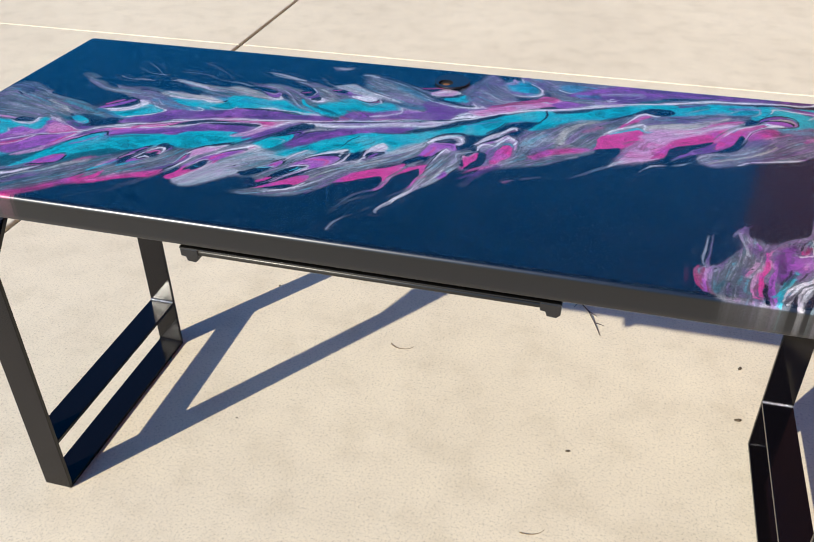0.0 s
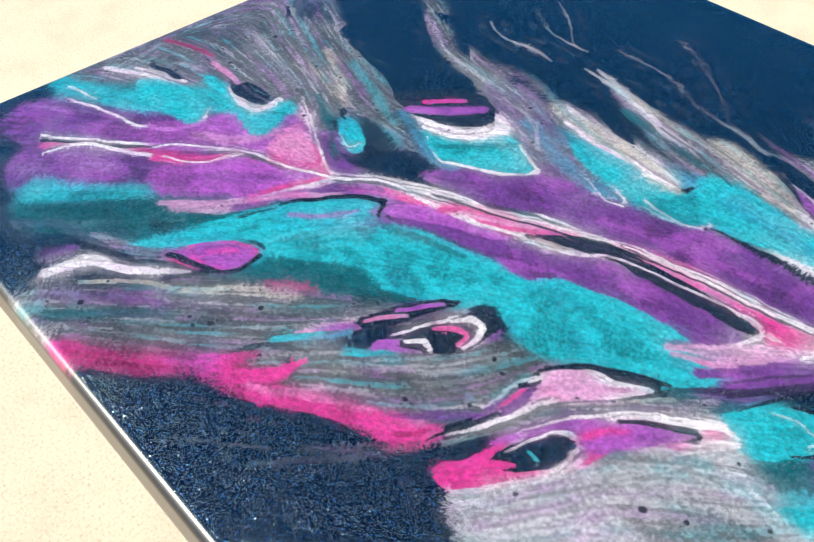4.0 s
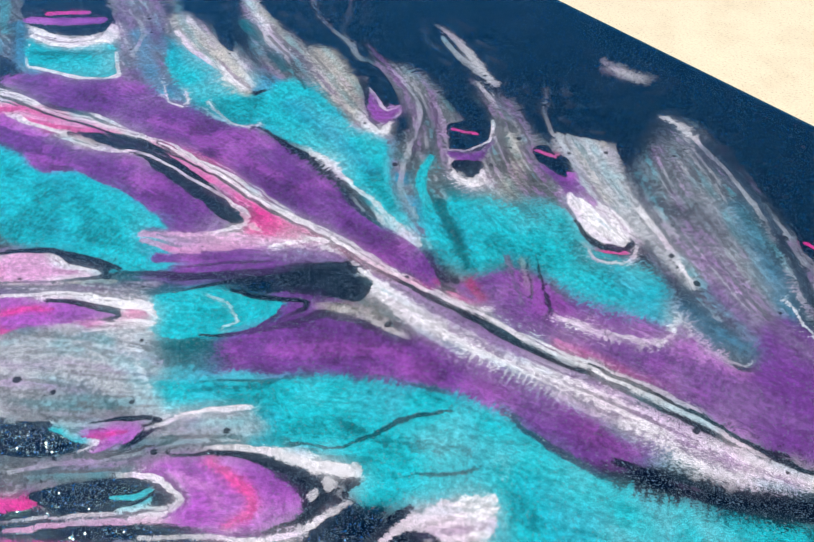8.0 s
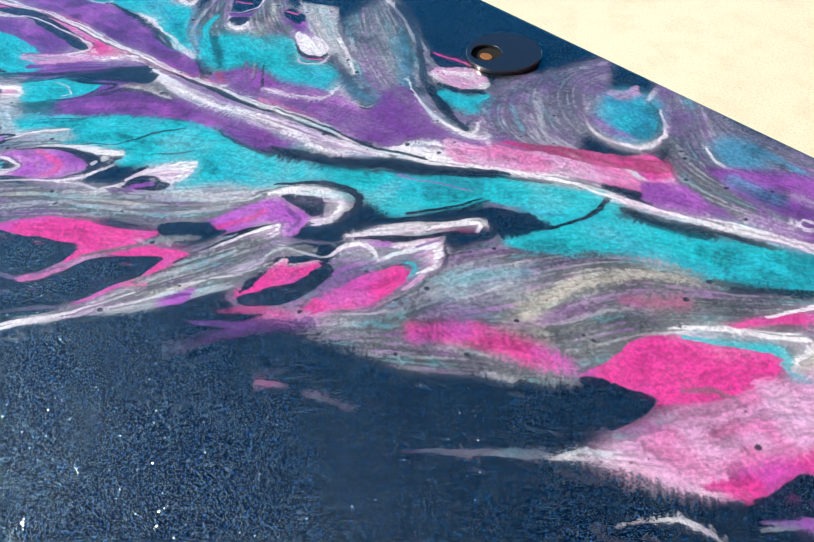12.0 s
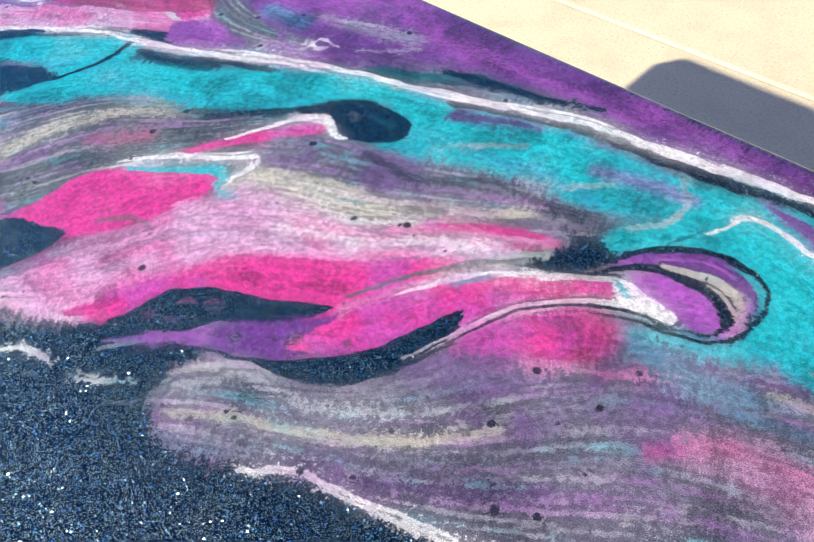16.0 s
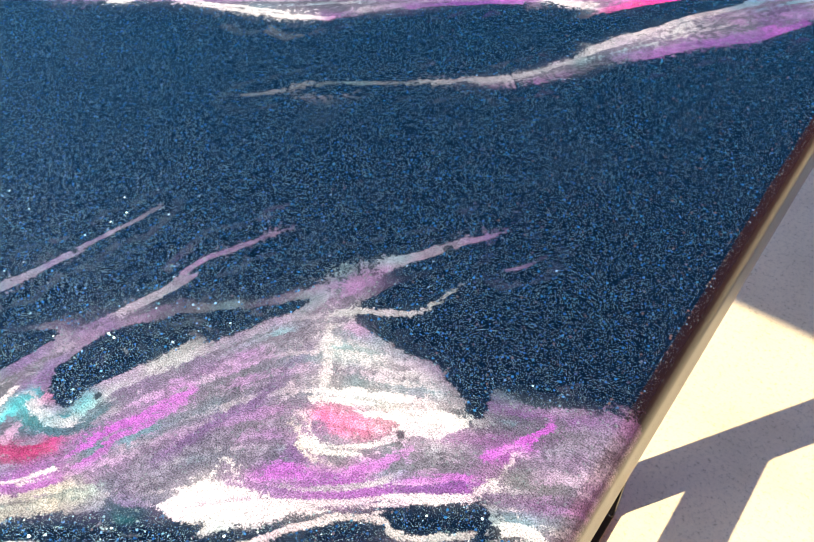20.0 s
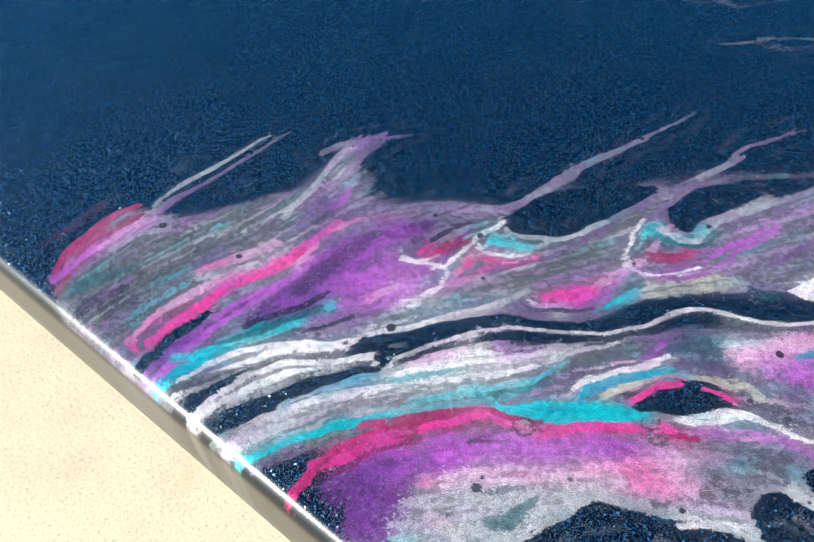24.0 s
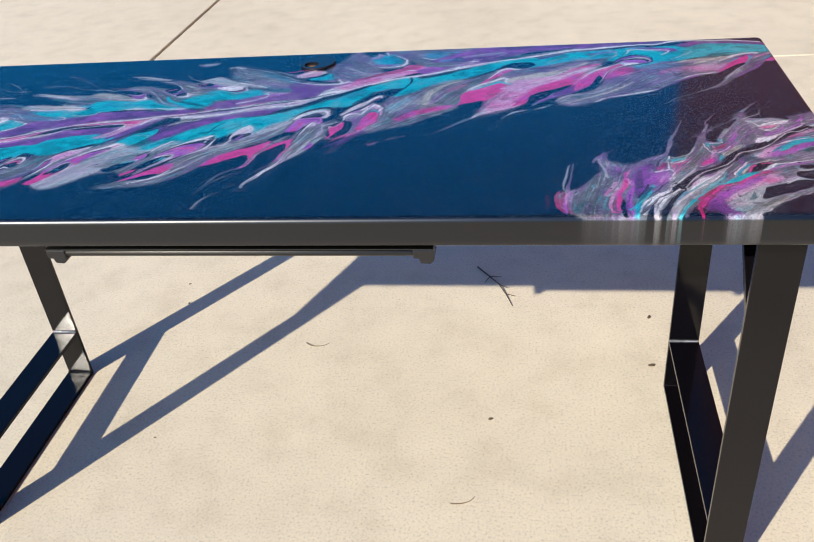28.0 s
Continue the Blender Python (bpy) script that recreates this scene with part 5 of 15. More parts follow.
    pour.band('D', 0.5, 1, [(731, 488, 2.5), (777, 464, 5.7), (815, 454, 5.9), (829, 463, 4.0)])
    pour.band('W', 0.6, 0.9, [(743, 488, 4.1), (767, 493, 8.8), (783, 505, 9.5)])
    pour.band('M', 0.6, 1, [(746, 493, 5.4), (763, 501, 9.3), (778, 510, 6.2)])
    pour.band('T', 0.6, 1, [(772, 475, 7.0), (802, 478, 10.1), (803, 495, 6.4)])
    pour.band('W', 0.6, 0.9, [(743, 465, 1.7), (783, 448, 3.5), (816, 449, 3.9), (836, 458, 4.8), (821, 467, 1.5)])
    pour.band('D', 0.7, 0.8, [(815, 459, 2.4), (811, 476, 2.4)])
    pour.band('W', 0.7, 0.6, [(808, 483, 1.6), (835, 459, 1.9), (857, 443, 1.8)])
    pour.band('D', 0.6, 1, [(851, 514, 3.5), (881, 504, 7.7), (916, 506, 11.0), (933, 529, 9.1), (925, 557, 4.6)])
    pour.band('K', 0.7, 0.8, [(863, 496, 2.2), (900, 487, 4.3), (926, 507, 3.8), (944, 520, 3.7)])
    pour.band('W', 0.7, 0.8, [(837, 511, 1.6), (873, 487, 2.8), (903, 484, 3.7)])
    pour.pool('C', 10, 0.7, [(869, 537), (865, 558), (888, 579), (896, 589), (918, 559), (917, 532), (898, 520), (879, 522)])
    pour.band('T', 0.8, 0.8, [(878, 551, 9.4), (894, 556, 10.7)])
    pour.band('O', 0.8, 0.6, [(881, 533, 5.6), (902, 534, 5.5)])
    pour.band('W', 0.6, 1, [(857, 547, 2.5), (873, 526, 3.1), (903, 518, 5.5), (922, 530, 6.5), (923, 555, 3.5), (902, 584, 2.3)])
    pour.band('M', 0.6, 1, [(862, 569, 6.0), (872, 575, 8.2), (870, 588, 3.4)])
    pour.band('D', 0.7, 0.8, [(851, 581, 4.1), (861, 594, 4.9)])
    pour.band('W', 0.6, 0.9, [(888, 579, 3.1), (884, 597, 4.3)])
    pour.pool('K', 2, 1, [(937, 508), (944, 525), (964, 509), (952, 506)])
    pour.band('S', 0.8, 0.5, [(930, 552, 2.4), (971, 530, 3.2), (1010, 521, 2.5)])
    pour.band('D', 0.7, 0.8, [(986, 528, 4.0), (1015, 530, 6.1), (1034, 536, 3.1)])
    pour.pool('C', 10, 0.7, [(954, 571), (956, 592), (987, 599), (996, 579), (985, 561), (969, 556)])
    pour.band('W', 0.6, 0.9, [(951, 573, 1.5), (971, 557, 2.3), (989, 564, 4.3), (996, 583, 2.2)])
    pour.band('W', 0.7, 0.7, [(1037, 528, 2.7), (1040, 543, 2.7), (1056, 543, 1.4)])
    pour.pool('K', 2, 1, [(1032, 344), (1034, 368), (1034, 390), (1053, 407), (1076, 422), (1091, 430), (1097, 412), (1088, 391), (1075, 382), (1072, 366), (1066, 356), (1051, 353)])
    pour.band('T', 0.6, 1, [(1036, 394, 1.6), (1058, 410, 2.4), (1076, 422, 2.7), (1091, 432, 4.3)])
    pour.band('W', 0.5, 1, [(1032, 388, 1.6), (1048, 412, 2.5), (1063, 428, 3.7), (1078, 440, 4.5), (1093, 451, 4.8), (1100, 442, 2.4)])
    pour.band('K', 0.6, 1, [(1058, 426, 2.0), (1071, 449, 4.5), (1087, 468, 5.4), (1102, 486, 5.4)])
    pour.band('W', 0.7, 0.9, [(1066, 450, 1.7), (1083, 477, 3.4), (1100, 493, 4.3), (1121, 492, 2.7)])
    pour.band('P', 0.8, 0.8, [(1095, 454, 7.2), (1111, 468, 9.5), (1128, 484, 7.1)])
    pour.band('G', 0.7, 0.9, [(1117, 469, 13.2), (1148, 478, 13.7), (1178, 499, 13.2)])
    pour.band('D', 0.9, 0.6, [(1131, 481, 4.7), (1155, 490, 5.4), (1176, 503, 5.3)])
    pour.band('T', 0.8, 0.7, [(1094, 427, 3.3), (1109, 425, 3.9)])
    pour.band('A', 0.7, 0.95, [(1099, 433, 4.6), (1119, 445, 10.4), (1145, 453, 12.2), (1167, 463, 12.6), (1191, 477, 11.7)])
    pour.band('W', 0.9, 0.7, [(1151, 445, 4.9), (1171, 457, 6.1), (1194, 473, 6.0)])
    pour.band('K', 0.8, 0.9, [(1079, 356, 4.0), (1089, 375, 5.3), (1098, 395, 5.3)])
    pour.band('M', 0.8, 0.7, [(1075, 336, 3.3), (1092, 355, 3.2)])
    pour.pool('K', 3, 1, [(1130, 361), (1131, 385), (1143, 404), (1161, 420), (1180, 432), (1204, 456), (1228, 418), (1206, 413), (1201, 413), (1177, 399), (1157, 387), (1141, 374)])
    pour.band('W', 0.6, 0.8, [(1052, 293, 1.3), (1068, 309, 2.5), (1090, 320, 2.3), (1113, 332, 2.6), (1129, 353, 1.7)])
    pour.band('V', 0.8, 0.6, [(998, 239, 1.0), (1031, 273, 3.2), (1053, 295, 2.5)])
    pour.pool('N', 3, 1, [(1134, 354), (1140, 372), (1154, 387), (1173, 396), (1190, 407), (1201, 412), (1197, 401), (1177, 380), (1159, 361), (1142, 340), (1127, 331)])
    pour.band('W', 0.5, 0.9, [(1095, 284, 0.6), (1102, 297, 0.8), (1111, 308, 1.4), (1122, 314, 1.1), (1133, 317, 0.5)])
    pour.band('W', 0.5, 0.8, [(1141, 317, 0.5), (1154, 324, 1.0), (1165, 332, 0.8)])
    pour.band('V', 0.8, 0.4, [(915, 207, 3.1), (924, 217, 3.1)])
    pour.band('V', 0.8, 0.4, [(937, 220, 1.4), (959, 236, 2.7)])
    pour.band('W', 0.7, 0.6, [(1046, 333, 1.4), (1048, 340, 1.1)])
    pour.band('V', 0.8, 0.3, [(1058, 288, 1.7), (1075, 297, 1.7)])
    pour.band('W', 0.8, 0.4, [(993, 304, 1.4), (1007, 312, 1.8)])
    pour.band('V', 0.9, 0.4, [(978, 308, 4.1), (971, 292, 4.1)])
    pour.band('V', 0.8, 0.4, [(1088, 256, 1.3), (1089, 269, 0.8)])
    pour.band('S', 0.8, 0.7, [(1269, 567, 2.3), (1277, 555, 4.5), (1278, 536, 3.2)])
    pour.pool('D', 6, 1, [(1093, 505), (1105, 520), (1125, 525), (1141, 517), (1136, 498), (1116, 494)])
    pour.band('W', 0.7, 1, [(1088, 484, 1.8), (1102, 493, 4.0), (1119, 491, 2.3)])
    pour.band('D', 0.7, 0.6, [(1114, 482, 2.1), (1159, 493, 4.1), (1197, 506, 5.5)])
    pour.band('G', 0.8, 0.7, [(1128, 484, 5.7), (1170, 497, 7.9), (1207, 517, 7.2)])
    pour.band('D', 0.9, 0.7, [(1217, 513, 4.5), (1241, 519, 6.2), (1260, 512, 5.2)])
    pour.band('A', 0.7, 0.9, [(1101, 443, 4.6), (1144, 454, 9.2), (1176, 469, 9.0), (1206, 491, 8.5), (1228, 512, 4.2)])
    pour.band('R', 0.8, 0.8, [(1198, 467, 4.8), (1221, 489, 6.0), (1248, 501, 5.0)])
    pour.band('M', 0.7, 1, [(1126, 424, 9.4), (1168, 439, 11.2), (1201, 458, 8.9), (1235, 479, 5.0)])
    pour.pool('K', 3, 1, [(1111, 376), (1144, 404), (1173, 427), (1201, 449), (1226, 469), (1231, 468), (1220, 448), (1210, 427), (1202, 413), (1179, 400), (1151, 386), (1127, 368)])
    pour.band('K', 0.5, 1, [(1204, 406, 8.5), (1219, 431, 7.4), (1234, 453, 7.9), (1256, 474, 7.1), (1283, 495, 4.9)])
    pour.band('M', 0.7, 0.8, [(1210, 427, 1.6), (1221, 447, 2.8), (1235, 464, 2.8), (1255, 481, 1.8)])
    pour.band('W', 0.6, 0.9, [(1206, 411, 0.9), (1215, 429, 1.2), (1222, 446, 1.9), (1235, 464, 1.9), (1251, 479, 1.5), (1280, 499, 1.5)])
    pour.band('D', 0.6, 0.9, [(1224, 462, 1.0), (1237, 477, 1.6), (1260, 488, 1.5), (1282, 503, 1.8)])
    pour.band('A', 0.7, 0.7, [(1229, 469, 1.3), (1240, 484, 1.9), (1250, 493, 1.6)])
    pour.pool('N', 3, 1, [(1128, 367), (1151, 386), (1186, 403), (1201, 415), (1195, 400), (1169, 380), (1137, 363)])
    pour.pool('N', 3, 1, [(1173, 363), (1203, 379), (1222, 399), (1232, 423), (1240, 448), (1247, 448), (1250, 432), (1247, 411), (1234, 390), (1215, 379), (1196, 371)])
    pour.band('W', 0.7, 0.5, [(1173, 343, 1.1), (1183, 357, 1.4), (1194, 370, 1.3), (1208, 376, 0.9)])
    pour.band('A', 0.8, 0.8, [(1185, 337, 2.7), (1230, 361, 3.9), (1265, 383, 3.9), (1285, 404, 3.7), (1298, 432, 2.8), (1314, 459, 1.9)])
    pour.band('A', 0.8, 0.6, [(1191, 334, 1.3), (1234, 359, 1.7), (1257, 373, 1.3)])
    pour.band('K', 0.9, 0.9, [(1264, 437, 6.9), (1279, 456, 9.1), (1293, 471, 5.8)])
    pour.band('K', 0.9, 0.6, [(1281, 437, 3.0), (1296, 456, 2.5)])
    pour.band('M', 0.9, 0.8, [(1333, 448, 5.6), (1356, 462, 8.4), (1380, 467, 8.0), (1405, 470, 6.8)])
    pour.band('K', 0.9, 0.5, [(1376, 464, 3.9), (1400, 466, 4.5)])
    pour.band('C', 0.9, 0.4, [(1359, 473, 3.0), (1382, 485, 3.0)])
    pour.band('A', 0.8, 0.8, [(1359, 488, 2.3), (1386, 502, 3.6), (1406, 506, 3.8), (1428, 505, 4.4)])
    pour.band('E', 0.9, 0.6, [(1380, 505, 1.8), (1403, 516, 2.7), (1419, 524, 2.6)])
    pour.band('N', 0.7, 0.9, [(1255, 344, 1.6), (1287, 367, 1.5)])
    pour.band('W', 0.6, 0.9, [(1233, 341, 0.8), (1256, 355, 1.0), (1276, 363, 1.3), (1298, 369, 1.4), (1315, 375, 1.7), (1328, 384, 1.4)])
    pour.band('O', 0.7, 0.9, [(1326, 381, 0.9), (1329, 385, 1.1)])
    pour.band('P', 0.7, 0.9, [(1355, 406, 1.4), (1372, 421, 1.7), (1390, 432, 1.7)])
    pour.band('W', 0.8, 0.8, [(1358, 413, 0.7), (1371, 426, 1.6), (1386, 433, 1.4)])
    pour.band('W', 0.5, 1, [(1299, 558, 1.3), (1308, 564, 1.8), (1331, 560, 1.9), (1351, 558, 2.1), (1361, 558, 2.1), (1366, 551, 1.6), (1363, 544, 1.4)])
    pour.band('W', 0.8, 0.6, [(1362, 547, 1.1), (1351, 538, 2.1), (1347, 529, 2.2)])
    pour.band('D', 0.5, 1, [(1169, 554, 2.0), (1231, 570, 4.4), (1260, 572, 4.1), (1298, 579, 5.2), (1334, 582, 6.2), (1365, 588, 6.1), (1392, 599, 4.2)])
    pour.band('W', 0.5, 1, [(936, 470, 2.5), (1000, 494, 2.5), (1044, 519, 2.4), (1085, 532, 3.0), (1132, 544, 3.3), (1172, 559, 3.3), (1212, 573, 3.1), (1243, 575, 2.8), (1282, 581, 3.0), (1308, 583, 2.9), (1331, 587, 3.1), (1347, 588, 2.8), (1372, 595, 2.8), (1390, 602, 2.4)])
    pour.band('D', 0.5, 1, [(1270, 500, 1.5), (1276, 510, 2.2), (1293, 530, 2.2), (1314, 537, 2.4), (1328, 530, 2.2), (1335, 511, 2.4), (1327, 498, 2.3)])
    pour.band('P', 0.5, 1, [(1277, 505, 1.8), (1293, 523, 2.7), (1309, 529, 3.0), (1324, 527, 2.4), (1330, 517, 1.9), (1328, 503, 1.8)])
    pour.band('D', 0.5, 1, [(1294, 512, 2.3), (1312, 519, 4.3), (1324, 515, 3.4), (1325, 504, 2.1)])
    pour.band('A', 0.7, 0.9, [(1299, 523, 1.1), (1312, 526, 1.3), (1323, 522, 1.5), (1329, 515, 1.4), (1328, 505, 0.9)])
    pour.pool('O', 2, 1, [(1286, 503), (1296, 513), (1310, 514), (1321, 510), (1322, 502), (1314, 497), (1306, 500), (1295, 501)])
    pour.pool('W', 2, 1, [(1281, 499), (1291, 505), (1309, 499), (1313, 497), (1299, 495), (1290, 492)])
    pour.band('C', 0.7, 0.9, [(1287, 496, 1.4), (1295, 495, 1.9)])
    pour.band('W', 0.5, 0.9, [(1246, 420, 0.8), (1254, 446, 1.1), (1265, 465, 1.7), (1279, 481, 1.7), (1296, 493, 1.6), (1315, 497, 1.0)])
    pour.band('D', 0.5, 0.9, [(1250, 427, 0.8), (1258, 448, 1.1), (1269, 467, 1.1), (1290, 484, 1.1), (1309, 493, 1.3)])
    pour.band('S', 0.9, 0.5, [(1398, 433, 2.1), (1415, 464, 3.5), (1432, 486, 3.6)])
    pour.band('G', 0.9, 0.6, [(1379, 506, 2.7), (1412, 517, 5.1), (1442, 523, 4.4)])
    pour.band('A', 0.8, 0.8, [(1392, 501, 2.0), (1420, 509, 3.4), (1447, 513, 3.3)])
    pour.pool('P', 2.1, 1, [(1453, 497), (1461, 508), (1475, 518), (1489, 524), (1494, 521), (1487, 513), (1475, 508)])
    pour.band('C', 0.6, 1, [(1454, 495, 1.3), (1463, 504, 2.0), (1474, 513, 1.3)])
    pour.band('K', 0.5, 1, [(1425, 444, 1.2), (1438, 462, 2.8), (1448, 477, 4.1), (1459, 493, 4.1), (1469, 504, 2.3)])
    pour.band('M', 0.8, 0.7, [(1424, 458, 2.5), (1436, 471, 3.3), (1446, 487, 2.9)])
    pour.band('K', 0.5, 1, [(1443, 463, 1.2), (1457, 480, 3.2), (1468, 494, 5.3), (1480, 508, 3.6)])
    pour.band('C', 0.6, 1, [(1486, 515, 1.6), (1485, 506, 1.7), (1477, 492, 1.5), (1473, 481, 1.2)])
    pour.band('D', 0.5, 1, [(1434, 455, 0.6), (1449, 476, 0.8), (1465, 500, 1.0), (1483, 521, 1.3), (1493, 525, 1.1)])
    pour.band('W', 0.5, 1, [(1439, 500, 1.8), (1452, 513, 3.0), (1467, 522, 3.5), (1486, 527, 3.4), (1500, 530, 2.3), (1498, 523, 1.8), (1492, 521, 1.3)])
    pour.band('R', 0.8, 0.4, [(1496, 526, 1.1), (1502, 529, 0.9)])
    pour.band('D', 0.5, 1, [(1462, 524, 0.7), (1484, 531, 0.9), (1501, 534, 1.4), (1504, 531, 0.9)])
    pour.pool('N', 2.1, 1, [(1423, 438), (1440, 459), (1459, 477), (1468, 481), (1467, 473), (1453, 455), (1441, 436), (1431, 425)])
    pour.band('S', 0.7, 0.8, [(1494, 510, 2.0), (1503, 518, 2.9), (1514, 525, 3.6), (1529, 528, 2.5)])
    pour.band('C', 0.7, 0.9, [(1503, 501, 2.3), (1518, 514, 2.9), (1529, 519, 2.0)])
    pour.band('D', 0.6, 1, [(1507, 499, 1.3), (1520, 510, 2.1), (1531, 515, 1.5)])
    pour.pool('O', 2.1, 1, [(1503, 490), (1512, 503), (1525, 508), (1528, 496), (1519, 495), (1510, 492)])
    pour.band('P', 0.8, 0.8, [(1487, 469, 2.1), (1468, 446, 2.4), (1452, 427, 2.1)])
    pour.band('W', 0.8, 0.7, [(1465, 467, 0.7), (1449, 445, 1.3), (1438, 430, 1.6), (1432, 417, 1.4), (1424, 401, 0.9)])
    pour.band('V', 0.8, 0.6, [(1403, 379, 1.0), (1385, 369, 0.7), (1363, 355, 0.5), (1341, 337, 0.4)])
    pour.band('P', 0.8, 0.5, [(1489, 479, 2.5), (1504, 494, 2.2)])
    pour.band('S', 0.9, 0.4, [(1430, 608, 3.2), (1464, 608, 5.4), (1497, 607, 6.9)])
    pour.band('D', 0.5, 1, [(1296, 580, 2.2), (1340, 585, 3.8), (1365, 589, 3.1), (1399, 598, 2.0)])
    pour.band('D', 0.6, 1, [(1409, 602, 1.9), (1434, 601, 3.0), (1457, 600, 4.1), (1479, 597, 3.8), (1511, 590, 3.6)])
    pour.band('W', 0.5, 1, [(1193, 570, 2.4), (1247, 578, 2.7), (1294, 586, 3.0), (1323, 588, 2.8), (1351, 590, 2.8), (1374, 597, 2.8), (1398, 600, 2.9), (1423, 600, 2.8), (1447, 597, 2.9), (1465, 597, 2.8), (1482, 590, 2.3), (1513, 583, 2.2)])
    pour.pool('P', 0.7, 0.9, [(1477, 612), (1478, 613), (1478, 612), (1477, 612)])
    pour.band('G', 0.56, 0.7, [(1349, 131, 3.5), (1361, 162, 5.2), (1380, 192, 5.2), (1397, 219, 4.2)])
    pour.band('G', 0.56, 0.7, [(1385, 155, 3.2), (1401, 175, 5.6), (1416, 196, 5.6), (1422, 224, 4.2)])
    pour.band('S', 0.63, 0.5, [(1389, 196, 1.5), (1405, 219, 2.1), (1417, 246, 2.1)])
    pour.band('V', 0.42, 1, [(1428, 291, 2.6), (1437, 303, 1.8), (1454, 325, 0.6)])
    pour.band('V', 0.42, 1, [(1433, 271, 2.2), (1448, 283, 1.3), (1456, 300, 1.1), (1470, 321, 0.5)])
    pour.band('V', 0.42, 1, [(1312, 132, 4.0), (1314, 161, 3.3), (1319, 192, 2.5), (1322, 209, 2.3), (1333, 231, 1.3), (1345, 268, 0.7)])
    pour.band('V', 0.42, 0.9, [(1355, 184, 3.3), (1360, 209, 2.6), (1373, 236, 1.7), (1377, 260, 1.2), (1392, 287, 0.6)])
    pour.pool('N', 2.8, 1, [(1367, 198), (1366, 209), (1377, 221), (1391, 224), (1382, 210), (1376, 196)])
    pour.band('N', 0.49, 0.9, [(1315, 153, 1.7), (1325, 163, 2.6), (1340, 170, 1.5)])
    pour.band('T', 0.56, 0.8, [(1371, 186, 1.9), (1382, 190, 3.1), (1384, 203, 3.1), (1391, 219, 2.7), (1401, 230, 1.6)])
    pour.band('S', 0.56, 0.7, [(1378, 221, 0.9), (1388, 222, 2.1), (1398, 233, 1.4)])
    pour.band('O', 0.42, 1, [(1367, 164, 0.9), (1376, 168, 2.1), (1390, 184, 2.7), (1398, 203, 2.3), (1409, 222, 1.5)])
    pour.band('C', 0.56, 0.7, [(1369, 169, 1.5), (1379, 173, 1.9), (1384, 184, 1.3)])
    pour.band('W', 0.42, 0.9, [(1367, 163, 0.6), (1379, 166, 1.1), (1395, 180, 1.2), (1401, 196, 0.7)])
    pour.band('K', 0.42, 0.9, [(1370, 173, 1.4), (1384, 182, 1.7), (1390, 193, 1.3)])
    pour.band('R', 0.49, 0.7, [(1370, 177, 1.2), (1382, 184, 1.2)])
    pour.pool('K', 2.1, 1, [(1350, 128), (1356, 142), (1365, 154), (1367, 143), (1360, 132)])
    pour.band('S', 0.42, 0.9, [(1348, 123, 0.9), (1361, 131, 1.1), (1366, 142, 1.0)])
    pour.band('T', 0.49, 0.8, [(1373, 139, 0.9), (1378, 148, 1.9), (1381, 156, 1.4)])
    pour.band('A', 0.56, 0.8, [(1382, 156, 2.1), (1391, 161, 2.2), (1397, 167, 1.4)])
    pour.band('M', 0.56, 0.8, [(1326, 132, 3.5), (1342, 147, 2.6), (1354, 167, 2.1)])
    pour.band('K', 0.56, 0.8, [(1322, 130, 2.1), (1332, 141, 2.1), (1338, 150, 1.3)])
    pour.band('D', 0.63, 0.4, [(1439, 229, 1.1), (1450, 224, 1.7), (1465, 233, 1.3)])
    pour.band('S', 0.49, 0.9, [(1432, 256, 2.9), (1445, 257, 5.8), (1460, 262, 5.2), (1472, 262, 2.3)])
    pour.band('L', 0.56, 0.7, [(1444, 253, 2.5), (1453, 258, 2.5), (1462, 261, 1.9)])
    pour.pool('W', 2.1, 1, [(1439, 240), (1451, 250), (1467, 255), (1481, 258), (1479, 250), (1464, 244), (1449, 239)])
    pour.band('K', 0.42, 1, [(1441, 235, 1.9), (1453, 239, 2.5), (1465, 244, 1.4)])
    pour.band('A', 0.49, 0.9, [(1439, 231, 0.9), (1448, 227, 1.7), (1461, 233, 1.3)])
    pour.band('O', 0.42, 1, [(1446, 214, 2.2), (1462, 226, 3.3), (1474, 243, 1.3)])
    pour.band('L', 0.56, 0.6, [(1456, 228, 1.8), (1468, 240, 1.8)])
    pour.band('O', 0.35, 1, [(1435, 205, 2.1), (1447, 208, 2.5), (1464, 218, 2.8), (1487, 237, 3.5), (1497, 256, 3.0), (1502, 269, 1.2)])
    pour.pool('W', 2.1, 1, [(1426, 189), (1432, 202), (1439, 201), (1452, 208), (1465, 215), (1450, 200), (1439, 188), (1430, 182)])
    pour.band('W', 0.42, 0.9, [(1464, 213, 1.0), (1479, 225, 0.8), (1496, 243, 1.0), (1499, 257, 0.7)])
    pour.band('L', 0.56, 0.6, [(1416, 182, 1.4), (1425, 181, 1.8), (1434, 183, 1.0)])
    pour.band('G', 0.56, 0.7, [(1484, 246, 3.0), (1504, 251, 3.8), (1521, 255, 3.3)])
    pour.band('P', 0.56, 0.5, [(1476, 266, 1.4), (1494, 269, 1.8), (1511, 277, 1.4)])
